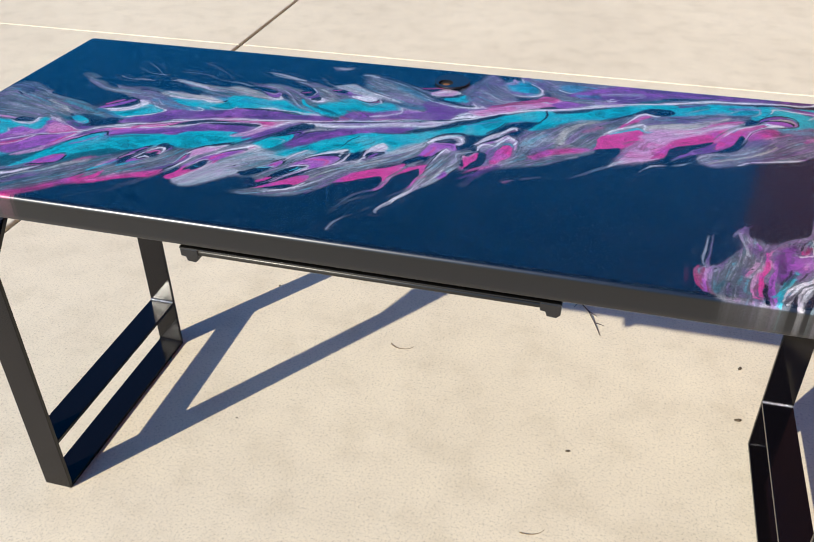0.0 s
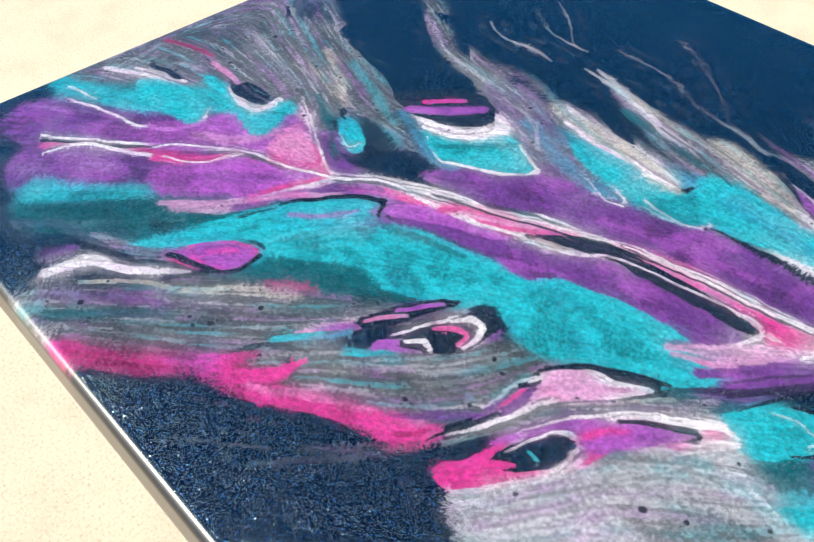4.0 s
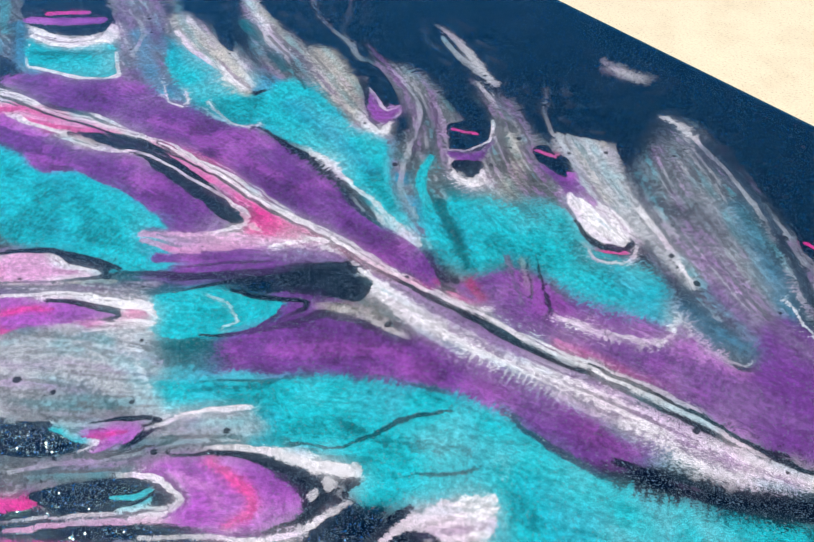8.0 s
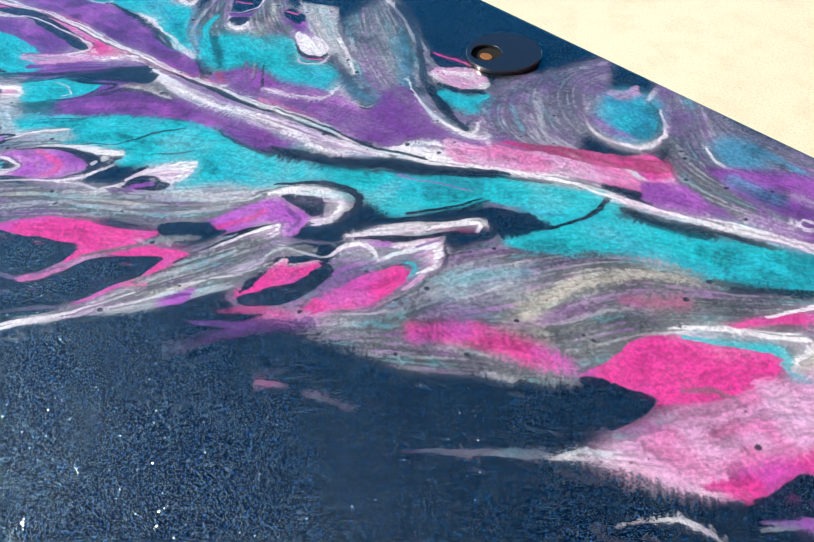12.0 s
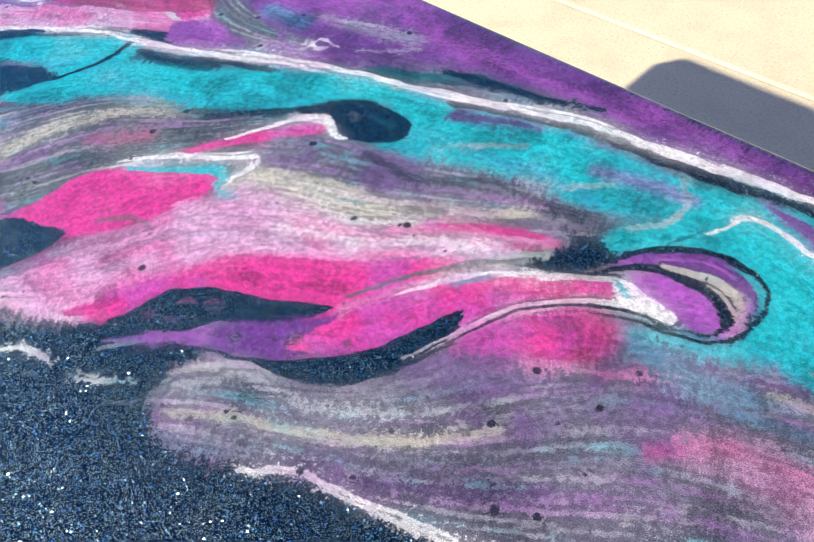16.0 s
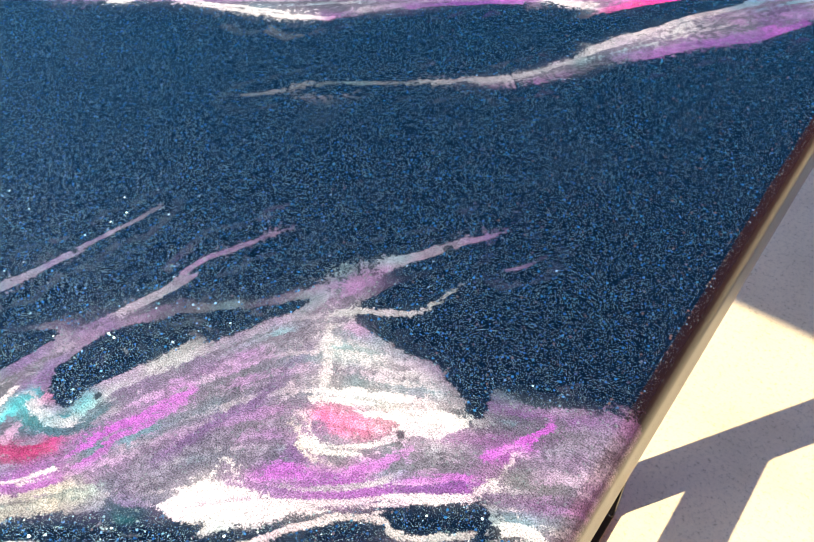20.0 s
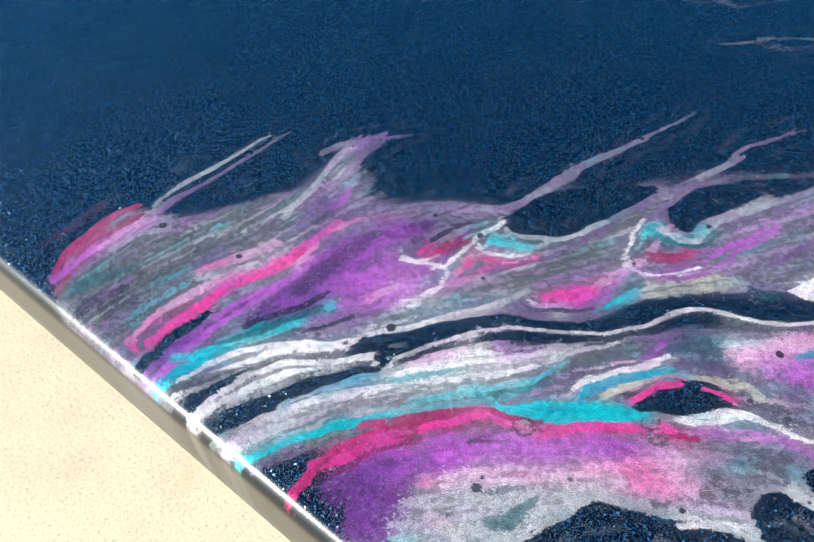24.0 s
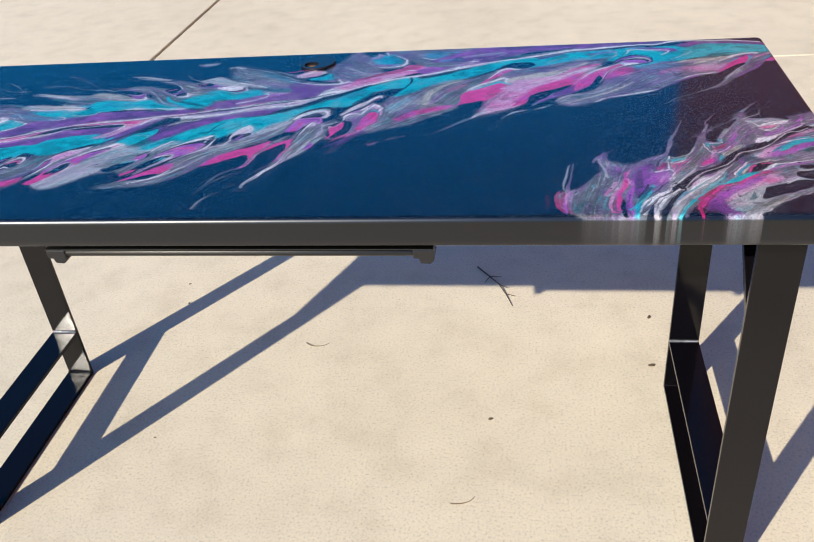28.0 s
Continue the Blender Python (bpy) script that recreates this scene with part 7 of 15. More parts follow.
    pour.pool('O', 10, 1, [(186, 160), (200, 179), (227, 198), (227, 178), (211, 148)])
    pour.band('K', 0.8, 0.9, [(215, 155, 2.3), (224, 180, 3.3), (233, 201, 2.9)])
    pour.band('M', 0.8, 0.8, [(221, 156, 2.3), (233, 185, 2.8), (243, 209, 2.4)])
    pour.band('D', 0.5, 0.9, [(159, 173, 1.3), (180, 182, 1.6), (204, 190, 1.6), (224, 200, 1.7), (241, 211, 1.7)])
    pour.band('W', 0.6, 1, [(164, 243, 1.0), (192, 225, 1.3), (211, 216, 2.1), (228, 213, 2.9), (238, 214, 2.1)])
    pour.band('P', 0.8, 0.9, [(219, 144, 6.3), (233, 175, 5.5), (252, 208, 5.5), (270, 224, 4.4)])
    pour.pool('T', 10, 1, [(235, 137), (241, 164), (251, 191), (269, 210), (279, 211), (276, 193), (268, 166), (246, 131)])
    pour.band('C', 0.9, 0.6, [(254, 157, 4.2), (274, 185, 4.2)])
    pour.band('O', 0.8, 0.7, [(247, 164, 1.6), (262, 179, 2.1), (275, 193, 1.7)])
    pour.band('D', 0.6, 0.9, [(228, 140, 1.8), (237, 160, 2.2), (245, 181, 2.7), (256, 201, 2.2), (270, 213, 1.7), (279, 218, 1.6)])
    pour.pool('P', 12, 1, [(195, 228), (200, 242), (225, 231), (254, 234), (239, 215), (224, 215)])
    pour.band('D', 0.8, 0.6, [(199, 233, 3.1), (225, 224, 4.2)])
    pour.pool('V', 20, 0.8, [(169, 301), (210, 302), (247, 284), (272, 274), (257, 265), (229, 273), (194, 284)])
    pour.pool('D', 14, 0.9, [(197, 271), (220, 271), (253, 261), (275, 264), (279, 250), (254, 234), (235, 235), (218, 253)])
    pour.band('P', 0.7, 0.8, [(223, 236, 5.0), (229, 243, 3.0)])
    pour.pool('C', 5, 1, [(196, 249), (190, 259), (204, 258), (221, 249), (223, 239), (212, 239)])
    pour.band('W', 0.6, 0.9, [(209, 240, 1.1), (218, 240, 1.9), (220, 246, 1.6)])
    pour.band('D', 0.7, 0.9, [(187, 259, 2.0), (194, 257, 1.3)])
    pour.pool('N', 5, 1, [(98, 334), (103, 372), (148, 422), (201, 384), (234, 353), (234, 344), (203, 311), (168, 318), (128, 324)])
    pour.pool('T', 6, 1, [(241, 290), (267, 297), (290, 312), (296, 330), (318, 317), (307, 298), (282, 278), (263, 280)])
    pour.band('R', 0.5, 1, [(203, 307, 2.3), (222, 323, 2.9), (241, 342, 2.3)])
    pour.pool('O', 4, 1, [(208, 306), (244, 340), (256, 339), (238, 319), (220, 303)])
    pour.pool('D', 4, 1, [(220, 299), (259, 337), (270, 345), (265, 332), (237, 304)])
    pour.band('D', 0.6, 1, [(244, 294, 1.8), (264, 299, 2.4), (281, 310, 3.1), (288, 326, 2.6)])
    pour.band('W', 0.5, 1, [(223, 299, 1.2), (240, 297, 3.5), (258, 304, 5.6), (271, 319, 6.4), (275, 335, 4.7), (270, 345, 2.3)])
    pour.band('W', 0.5, 0.9, [(250, 288, 1.0), (269, 278, 1.3), (285, 280, 2.2), (309, 297, 2.3), (327, 314, 2.3), (319, 322, 1.3), (302, 329, 1.0)])
    pour.band('G', 0.8, 1, [(136, 397, 5.7), (177, 377, 7.4), (209, 373, 7.4), (238, 372, 7.3), (264, 368, 6.0), (287, 352, 4.0)])
    pour.band('G', 0.8, 0.8, [(211, 385, 7.2), (238, 395, 7.4), (269, 392, 5.5), (303, 369, 4.1)])
    pour.band('W', 0.6, 0.9, [(218, 373, 1.8), (248, 369, 2.1), (275, 363, 2.3), (284, 357, 1.4)])
    pour.band('D', 0.6, 0.7, [(221, 372, 1.3), (255, 367, 1.2), (279, 360, 0.8)])
    pour.band('V', 0.8, 0.8, [(281, 362, 4.9), (310, 345, 6.0), (340, 348, 6.0)])
    pour.pool('V', 16, 0.9, [(300, 342), (318, 347), (346, 347), (363, 331), (339, 319), (326, 319)])
    pour.pool('P', 16, 0.9, [(282, 271), (312, 294), (335, 315), (369, 325), (387, 307), (369, 300), (349, 303), (321, 279), (297, 267)])
    pour.band('D', 0.5, 0.6, [(343, 316, 0.9), (359, 307, 0.9), (366, 295, 0.9)])
    pour.pool('K', 8, 1, [(287, 230), (294, 240), (327, 245), (336, 252), (348, 264), (374, 280), (390, 289), (364, 266), (354, 253), (332, 241), (313, 233)])
    pour.band('D', 0.7, 0.9, [(318, 266, 2.0), (338, 273, 1.9), (357, 280, 1.5)])
    pour.band('W', 0.8, 0.95, [(284, 236, 2.7), (305, 243, 3.7), (324, 247, 2.8), (340, 249, 3.4), (356, 261, 4.5), (364, 261, 1.6)])
    pour.band('W', 0.5, 1, [(244, 212, 1.8), (262, 229, 1.8), (281, 241, 2.5), (301, 253, 3.3), (317, 259, 2.3), (343, 268, 2.3), (372, 282, 2.3), (398, 297, 2.3)])
    pour.band('D', 0.5, 0.9, [(251, 218, 1.3), (268, 232, 1.3), (289, 243, 1.2)])
    pour.pool('P', 10, 1, [(285, 214), (302, 227), (331, 234), (357, 250), (371, 260), (362, 239), (331, 228), (300, 218)])
    pour.band('D', 0.7, 0.8, [(292, 210, 2.2), (314, 219, 2.8), (341, 227, 3.4), (360, 234, 2.0)])
    pour.band('A', 0.9, 0.6, [(364, 258, 2.3), (379, 268, 3.0), (389, 274, 1.9)])
    pour.pool('E', 20, 0.9, [(268, 121), (286, 147), (309, 171), (334, 182), (355, 179), (347, 165), (338, 142), (329, 119), (315, 99)])
    pour.band('R', 0.9, 0.7, [(287, 121, 3.3), (302, 133, 4.3), (312, 136, 2.3)])
    pour.band('A', 0.9, 0.7, [(294, 114, 5.1), (303, 121, 4.4)])
    pour.pool('T', 20, 0.9, [(309, 176), (344, 215), (379, 225), (413, 246), (454, 243), (467, 230), (452, 211), (428, 206), (398, 211), (375, 196), (358, 182), (333, 181)])
    pour.band('O', 0.9, 0.5, [(374, 230, 2.8), (387, 239, 4.2)])
    pour.pool('D', 4, 1, [(344, 138), (348, 153), (361, 181), (373, 191), (370, 181), (361, 157), (353, 139)])
    pour.band('M', 0.6, 1, [(328, 108, 1.9), (336, 120, 2.3), (344, 133, 2.2), (348, 136, 1.2)])
    pour.band('O', 0.7, 0.9, [(332, 117, 1.2), (342, 128, 2.2), (346, 134, 1.6)])
    pour.band('A', 0.6, 0.9, [(334, 121, 0.7), (343, 136, 1.0), (351, 151, 1.0), (360, 163, 1.3)])
    pour.band('T', 0.8, 1, [(323, 96, 2.5), (331, 107, 2.5), (337, 117, 1.6)])
    pour.band('O', 0.8, 0.9, [(357, 171, 2.0), (367, 183, 1.7)])
    pour.pool('D', 4, 1, [(371, 145), (373, 161), (382, 184), (390, 204), (406, 214), (411, 201), (403, 188), (401, 171), (394, 159), (381, 150)])
    pour.band('W', 0.5, 1, [(374, 154, 1.3), (379, 169, 1.6), (384, 180, 2.5), (393, 186, 3.1), (399, 184, 2.4), (401, 174, 1.8), (396, 163, 1.2)])
    pour.band('O', 0.7, 1, [(390, 197, 2.4), (398, 201, 2.5), (404, 193, 1.6)])
    pour.pool('O', 5, 1, [(362, 133), (373, 149), (382, 152), (379, 146)])
    pour.band('T', 0.8, 0.9, [(357, 123, 1.8), (367, 133, 2.3), (376, 139, 1.4)])
    pour.pool('G', 20, 0.9, [(338, 88), (354, 119), (384, 142), (407, 170), (423, 191), (438, 191), (433, 166), (429, 146), (402, 118), (367, 99), (346, 85)])
    pour.band('A', 0.9, 0.8, [(353, 96, 4.5), (372, 117, 5.0), (392, 138, 3.3)])
    pour.band('W', 0.9, 0.6, [(413, 157, 4.5), (415, 170, 4.1), (418, 183, 2.9)])
    pour.band('C', 0.9, 0.4, [(396, 143, 2.9), (427, 147, 2.3)])
    pour.band('V', 0.9, 0.8, [(406, 129, 3.5), (426, 143, 3.5)])
    pour.band('T', 0.9, 0.4, [(432, 157, 3.2), (436, 181, 2.8)])
    pour.pool('K', 16, 1, [(356, 80), (366, 90), (381, 102), (404, 109), (426, 121), (427, 115), (419, 101), (400, 94), (381, 87), (364, 76)])
    pour.band('M', 0.9, 0.6, [(354, 81, 2.1), (371, 97, 3.1), (390, 112, 2.5)])
    pour.band('R', 0.8, 0.7, [(413, 104, 2.4), (424, 117, 2.0)])
    pour.pool('N', 6, 1, [(368, 74), (382, 86), (402, 93), (416, 97), (401, 82), (386, 66)])
    pour.band('G', 0.9, 0.6, [(388, 65, 2.8), (405, 84, 2.8), (424, 105, 2.4), (442, 131, 1.5)])
    pour.band('D', 0.6, 1, [(429, 124, 1.3), (433, 138, 1.6), (436, 146, 2.1)])
    pour.band('W', 0.6, 0.9, [(431, 123, 0.5), (438, 134, 0.8), (442, 147, 1.0), (450, 164, 1.0), (457, 182, 1.1), (471, 200, 0.8)])
    pour.pool('K', 4, 1, [(437, 154), (437, 162), (440, 174), (442, 173), (441, 165), (440, 158)])
    pour.band('D', 0.7, 1, [(444, 169, 1.6), (443, 178, 2.2), (446, 185, 1.6)])
    pour.pool('M', 5, 1, [(449, 179), (446, 191), (453, 203), (466, 211), (475, 211), (470, 201), (458, 187)])
    pour.band('D', 0.6, 1, [(452, 208, 1.4), (462, 218, 2.0), (473, 224, 1.7)])
    pour.band('W', 0.5, 1, [(440, 177, 0.8), (443, 193, 1.1), (456, 208, 1.4), (471, 213, 1.3), (481, 216, 1.1)])
    pour.pool('O', 6, 1, [(456, 143), (463, 160), (473, 180), (483, 189), (497, 192), (497, 183), (489, 167), (483, 154), (480, 168), (470, 166), (461, 150)])
    pour.pool('K', 10, 0.8, [(477, 171), (482, 184), (492, 187), (493, 175), (487, 165)])
    pour.band('W', 0.5, 0.9, [(452, 138, 0.7), (459, 157, 1.0), (466, 174, 1.0), (481, 192, 1.0), (495, 203, 1.0)])
    pour.pool('D', 5, 1, [(457, 129), (458, 141), (467, 159), (477, 165), (483, 163), (482, 153), (473, 141), (464, 134)])
    pour.band('W', 0.5, 1, [(464, 159, 1.0), (469, 166, 1.4), (480, 169, 2.0), (483, 166, 1.8), (483, 155, 1.9), (481, 145, 1.6)])
    pour.band('T', 0.6, 1, [(464, 145, 0.7), (469, 147, 1.1), (472, 144, 1.1), (471, 141, 0.7)])
    pour.pool('K', 6, 1, [(452, 110), (453, 119), (456, 127), (464, 134), (464, 127), (459, 115)])
    pour.band('D', 0.7, 1, [(492, 191, 0.9), (498, 190, 1.1), (498, 182, 0.9)])
    pour.pool('P', 12, 1, [(375, 319), (397, 330), (430, 346), (466, 356), (497, 351), (531, 348), (560, 347), (577, 343), (562, 336), (529, 328), (485, 323), (436, 318), (406, 309)])
    pour.pool('T', 16, 1, [(426, 373), (462, 375), (493, 380), (525, 371), (550, 364), (569, 357), (555, 356), (531, 357), (488, 363), (451, 357)])
    pour.pool('D', 12, 0.95, [(449, 350), (472, 357), (498, 358), (525, 356), (540, 353), (533, 345), (509, 344), (483, 342), (460, 345)])
    pour.band('W', 0.9, 0.9, [(445, 354, 1.6), (470, 360, 2.3), (496, 366, 5.2), (521, 362, 4.7), (540, 357, 4.6), (561, 357, 3.3), (582, 358, 2.6)])
    pour.band('V', 0.8, 0.9, [(504, 408, 3.1), (526, 388, 3.1), (548, 377, 2.5), (571, 368, 1.9)])
    pour.band('T', 0.7, 0.9, [(527, 411, 2.6), (547, 400, 3.4), (573, 394, 3.4)])
    pour.pool('P', 12, 1, [(421, 275), (445, 281), (473, 281), (495, 282), (491, 269), (475, 257), (476, 271), (454, 271), (432, 267)])
    pour.pool('D', 6, 1, [(395, 288), (409, 298), (431, 303), (451, 302), (481, 304), (498, 299), (506, 293), (501, 284), (488, 279), (473, 281), (443, 283), (410, 285)])
    pour.pool('P', 8, 1, [(469, 286), (480, 293), (498, 295), (501, 287), (491, 280)])
    pour.pool('K', 8, 1, [(443, 307), (461, 310), (486, 314), (506, 312), (514, 311), (503, 304), (486, 305), (461, 303)])
    pour.band('K', 0.8, 0.9, [(505, 302, 2.8), (514, 298, 3.6), (526, 303, 2.5)])
    pour.band('W', 0.6, 1, [(403, 280, 1.1), (423, 291, 1.4), (444, 297, 1.4), (465, 302, 1.7), (484, 303, 1.9), (499, 305, 2.5), (505, 302, 2.0), (506, 293, 1.7), (499, 281, 1.2)])
    pour.band('M', 0.8, 0.7, [(476, 255, 2.4), (499, 267, 3.5), (517, 283, 2.9)])
    pour.band('O', 0.8, 0.9, [(497, 250, 3.9), (519, 273, 4.4), (533, 301, 3.3)])
    pour.band('W', 0.9, 0.6, [(491, 269, 3.0), (505, 282, 3.6), (520, 295, 3.0)])
    pour.band('W', 0.7, 0.9, [(532, 304, 1.4), (540, 317, 2.1), (548, 319, 2.2), (553, 318, 1.8)])
    pour.band('P', 0.8, 0.9, [(505, 242, 3.8), (529, 268, 4.3), (550, 298, 2.7)])
    pour.band('D', 0.8, 0.6, [(504, 247, 1.4), (525, 273, 1.4), (547, 303, 1.1)])
    pour.band('D', 0.8, 0.7, [(516, 247, 1.6), (539, 275, 2.1), (554, 293, 1.6)])
    pour.pool('D', 10, 1, [(552, 292), (560, 313), (571, 329), (584, 327), (589, 313), (578, 297), (563, 288)])
    pour.band('W', 0.6, 1, [(392, 291, 1.6), (411, 303, 1.9), (434, 308, 2.1), (460, 312, 2.1), (478, 315, 1.7), (504, 320, 1.7), (526, 324, 1.6), (543, 329, 1.6), (563, 333, 1.6), (581, 336, 1.8), (607, 344, 2.1)])
    pour.band('W', 0.9, 0.9, [(571, 326, 2.5), (590, 326, 6.1), (616, 328, 7.2), (640, 330, 4.8), (660, 336, 3.0)])
    pour.pool('V', 16, 0.9, [(615, 499), (612, 543), (626, 550), (670, 525), (715, 504), (743, 488), (703, 443), (683, 451), (649, 468)])
    pour.band('S', 0.8, 0.8, [(608, 550, 3.4), (627, 543, 4.8), (656, 530, 3.8), (696, 513, 3.6), (729, 496, 2.6)])
    pour.band('G', 0.8, 0.9, [(472, 457, 4.8), (496, 449, 5.8), (521, 434, 4.6), (541, 418, 3.2)])
    pour.band('V', 0.8, 0.9, [(515, 487, 3.2), (539, 478, 6.7), (563, 465, 5.8), (578, 444, 7.5)])
    pour.pool('A', 16, 0.6, [(560, 439), (569, 457), (591, 444), (595, 422), (579, 417)])
    pour.band('E', 0.8, 0.7, [(549, 398, 4.0), (581, 386, 4.3), (608, 373, 4.1)])
    pour.band('T', 0.8, 0.9, [(601, 408, 5.5), (621, 412, 7.6), (644, 413, 7.2)])
    pour.band('S', 0.8, 1, [(572, 486, 3.1), (590, 480, 5.1), (613, 469, 6.8), (634, 458, 5.9)])
    pour.band('A', 0.8, 0.8, [(592, 497, 2.0), (613, 483, 2.7), (637, 468, 2.6)])
    pour.band('D', 0.6, 0.8, [(597, 487, 0.7), (604, 484, 0.7), (612, 481, 0.7)])
    pour.pool('W', 5, 1, [(624, 443), (632, 456), (649, 452), (655, 443), (649, 436), (635, 437)])
    pour.pool('O', 4, 1, [(595, 456), (602, 463), (618, 454), (628, 452), (623, 444), (611, 449)])
    pour.band('D', 0.6, 1, [(615, 440, 1.0), (636, 432, 2.1), (650, 431, 2.9), (656, 445, 2.3)])
    pour.band('R', 0.6, 0.9, [(646, 424, 1.2), (655, 429, 1.6), (659, 439, 1.1)])
    pour.band('W', 0.6, 0.9, [(649, 421, 1.1), (661, 423, 1.6), (665, 430, 1.3), (662, 442, 0.9)])
    pour.pool('N', 4, 1, [(574, 461), (583, 472), (596, 464), (598, 456), (588, 455)])
    pour.band('R', 0.5, 1, [(574, 463, 1.5), (580, 466, 1.5), (583, 470, 1.5)])
    pour.band('V', 0.7, 0.9, [(582, 455, 1.5), (602, 449, 1.8), (623, 442, 1.4)])
    pour.pool('N', 4, 1, [(524, 438), (539, 450), (550, 443), (550, 432), (540, 428)])
    pour.band('R', 0.5, 1, [(523, 439, 1.6), (532, 444, 1.6), (538, 448, 1.0)])
    pour.pool('O', 4, 1, [(538, 424), (549, 428), (552, 439), (557, 432), (555, 423), (546, 420)])
    pour.band('W', 0.6, 0.9, [(535, 427, 0.9), (545, 430, 1.5), (549, 439, 1.2), (542, 454, 1.4), (534, 465, 1.3)])
    pour.band('D', 0.6, 1, [(548, 418, 2.2), (558, 420, 3.9), (561, 429, 2.8)])
    pour.band('W', 0.5, 1, [(553, 413, 1.3), (561, 415, 3.2), (564, 418, 3.6), (564, 426, 2.1)])
    pour.band('S', 0.6, 0.7, [(442, 507, 1.8), (467, 499, 3.2), (491, 496, 2.8), (509, 493, 1.4)])
    pour.pool('S', 24, 0.6, [(504, 164), (508, 189), (533, 217), (551, 217), (565, 204), (560, 179), (535, 151)])
    pour.band('T', 0.9, 0.4, [(533, 168, 6.2), (553, 190, 8.5), (555, 211, 5.5)])
    pour.pool('T', 14, 1, [(584, 215), (603, 238), (623, 269), (645, 289), (663, 300), (694, 273), (675, 259), (640, 245), (622, 229), (602, 219)])
    pour.pool('O', 5, 1, [(477, 175), (489, 189), (505, 196), (501, 181), (490, 169)])
    pour.band('D', 0.6, 1, [(489, 186, 1.6), (507, 198, 2.1), (520, 215, 3.6)])
    pour.band('M', 0.7, 0.8, [(509, 200, 2.0), (523, 211, 1.3)])
    pour.band('W', 0.5, 1, [(472, 176, 1.1), (490, 198, 1.5), (511, 216, 2.1), (524, 228, 3.9), (534, 228, 3.7), (535, 222, 2.9), (523, 205, 1.4), (503, 180, 1.0)])
    pour.pool('T', 5, 1, [(528, 233), (535, 249), (548, 263), (565, 268), (569, 257), (554, 235), (544, 226)])
    pour.band('D', 0.7, 0.8, [(552, 270, 1.8), (568, 272, 2.1), (574, 263, 1.8)])
    pour.band('W', 0.6, 0.8, [(537, 254, 0.9), (551, 258, 1.2), (564, 259, 1.0), (565, 250, 1.0)])
    pour.pool('P', 14, 1, [(585, 250), (588, 269), (604, 296), (626, 311), (654, 304), (629, 280), (610, 260), (596, 248)])
    pour.band('P', 0.8, 0.9, [(574, 278, 4.3), (582, 292, 3.6)])
    pour.band('W', 0.9, 0.5, [(589, 300, 4.0), (605, 308, 5.2), (624, 313, 4.4)])
    pour.pool('D', 5, 0.9, [(548, 146), (559, 157), (575, 167), (576, 159), (559, 142)])
    pour.band('T', 0.7, 0.9, [(555, 158, 1.3), (570, 169, 2.0), (579, 174, 1.5)])
    pour.band('W', 0.6, 0.8, [(544, 148, 0.8), (559, 161, 1.1), (574, 172, 0.8)])
    pour.pool('O', 5, 1, [(570, 172), (577, 184), (586, 191), (585, 182), (581, 172)])
    pour.band('D', 0.6, 0.8, [(584, 191, 1.8), (592, 203, 1.2), (613, 235, 0.9)])
    pour.band('W', 0.7, 0.9, [(588, 194, 0.9), (595, 209, 1.8), (603, 224, 2.4), (610, 233, 1.5)])
    pour.pool('D', 5, 1, [(607, 174), (613, 199), (626, 218), (651, 237), (669, 249), (672, 241), (674, 221), (667, 205), (651, 190), (632, 181), (616, 164), (592, 142), (594, 156)])
    pour.pool('O', 5, 1, [(606, 182), (614, 198), (628, 217), (647, 224), (659, 226), (666, 216), (659, 200), (646, 188), (628, 176), (633, 190), (620, 190)])
    pour.pool('P', 6, 0.9, [(646, 219), (657, 224), (664, 217), (662, 211), (654, 217)])
    pour.pool('K', 6, 0.95, [(624, 208), (638, 213), (652, 215), (660, 208), (652, 194), (652, 207), (638, 210)])
    pour.pool('M', 8, 0.6, [(634, 190), (640, 201), (651, 202), (648, 194), (638, 185)])
    pour.band('T', 0.7, 0.9, [(608, 177, 0.9), (617, 180, 1.5), (621, 175, 1.6), (615, 165, 1.0)])
    pour.band('W', 0.5, 1, [(604, 175, 0.8), (611, 184, 1.4), (624, 188, 1.9), (630, 187, 2.2), (630, 179, 1.8), (621, 167, 1.0)])
    pour.band('W', 0.6, 1, [(623, 219, 1.1), (638, 232, 2.3), (650, 238, 3.1), (661, 247, 4.1), (667, 249, 2.4)])
    pour.band('W', 0.7, 0.9, [(664, 239, 3.6), (663, 229, 2.0)])
    pour.band('W', 0.6, 1, [(676, 238, 1.2), (674, 229, 2.2), (672, 217, 2.2), (667, 205, 1.4), (653, 188, 0.9)])
    pour.band('A', 0.6, 0.8, [(601, 172, 0.8), (610, 198, 0.8), (623, 219, 0.8)])
    pour.band('M', 0.7, 0.9, [(593, 128, 1.2), (608, 149, 1.5), (628, 173, 1.4), (644, 189, 0.9)])
    pour.band('V', 0.8, 0.7, [(628, 158, 2.7), (654, 181, 3.1), (677, 204, 2.7)])
    pour.band('P', 0.8, 0.8, [(701, 225, 2.2), (716, 243, 2.2)])
    pour.band('D', 0.7, 0.9, [(703, 237, 1.8), (708, 249, 2.7)])
    pour.band('R', 0.6, 0.9, [(703, 240, 0.9), (715, 249, 1.3)])
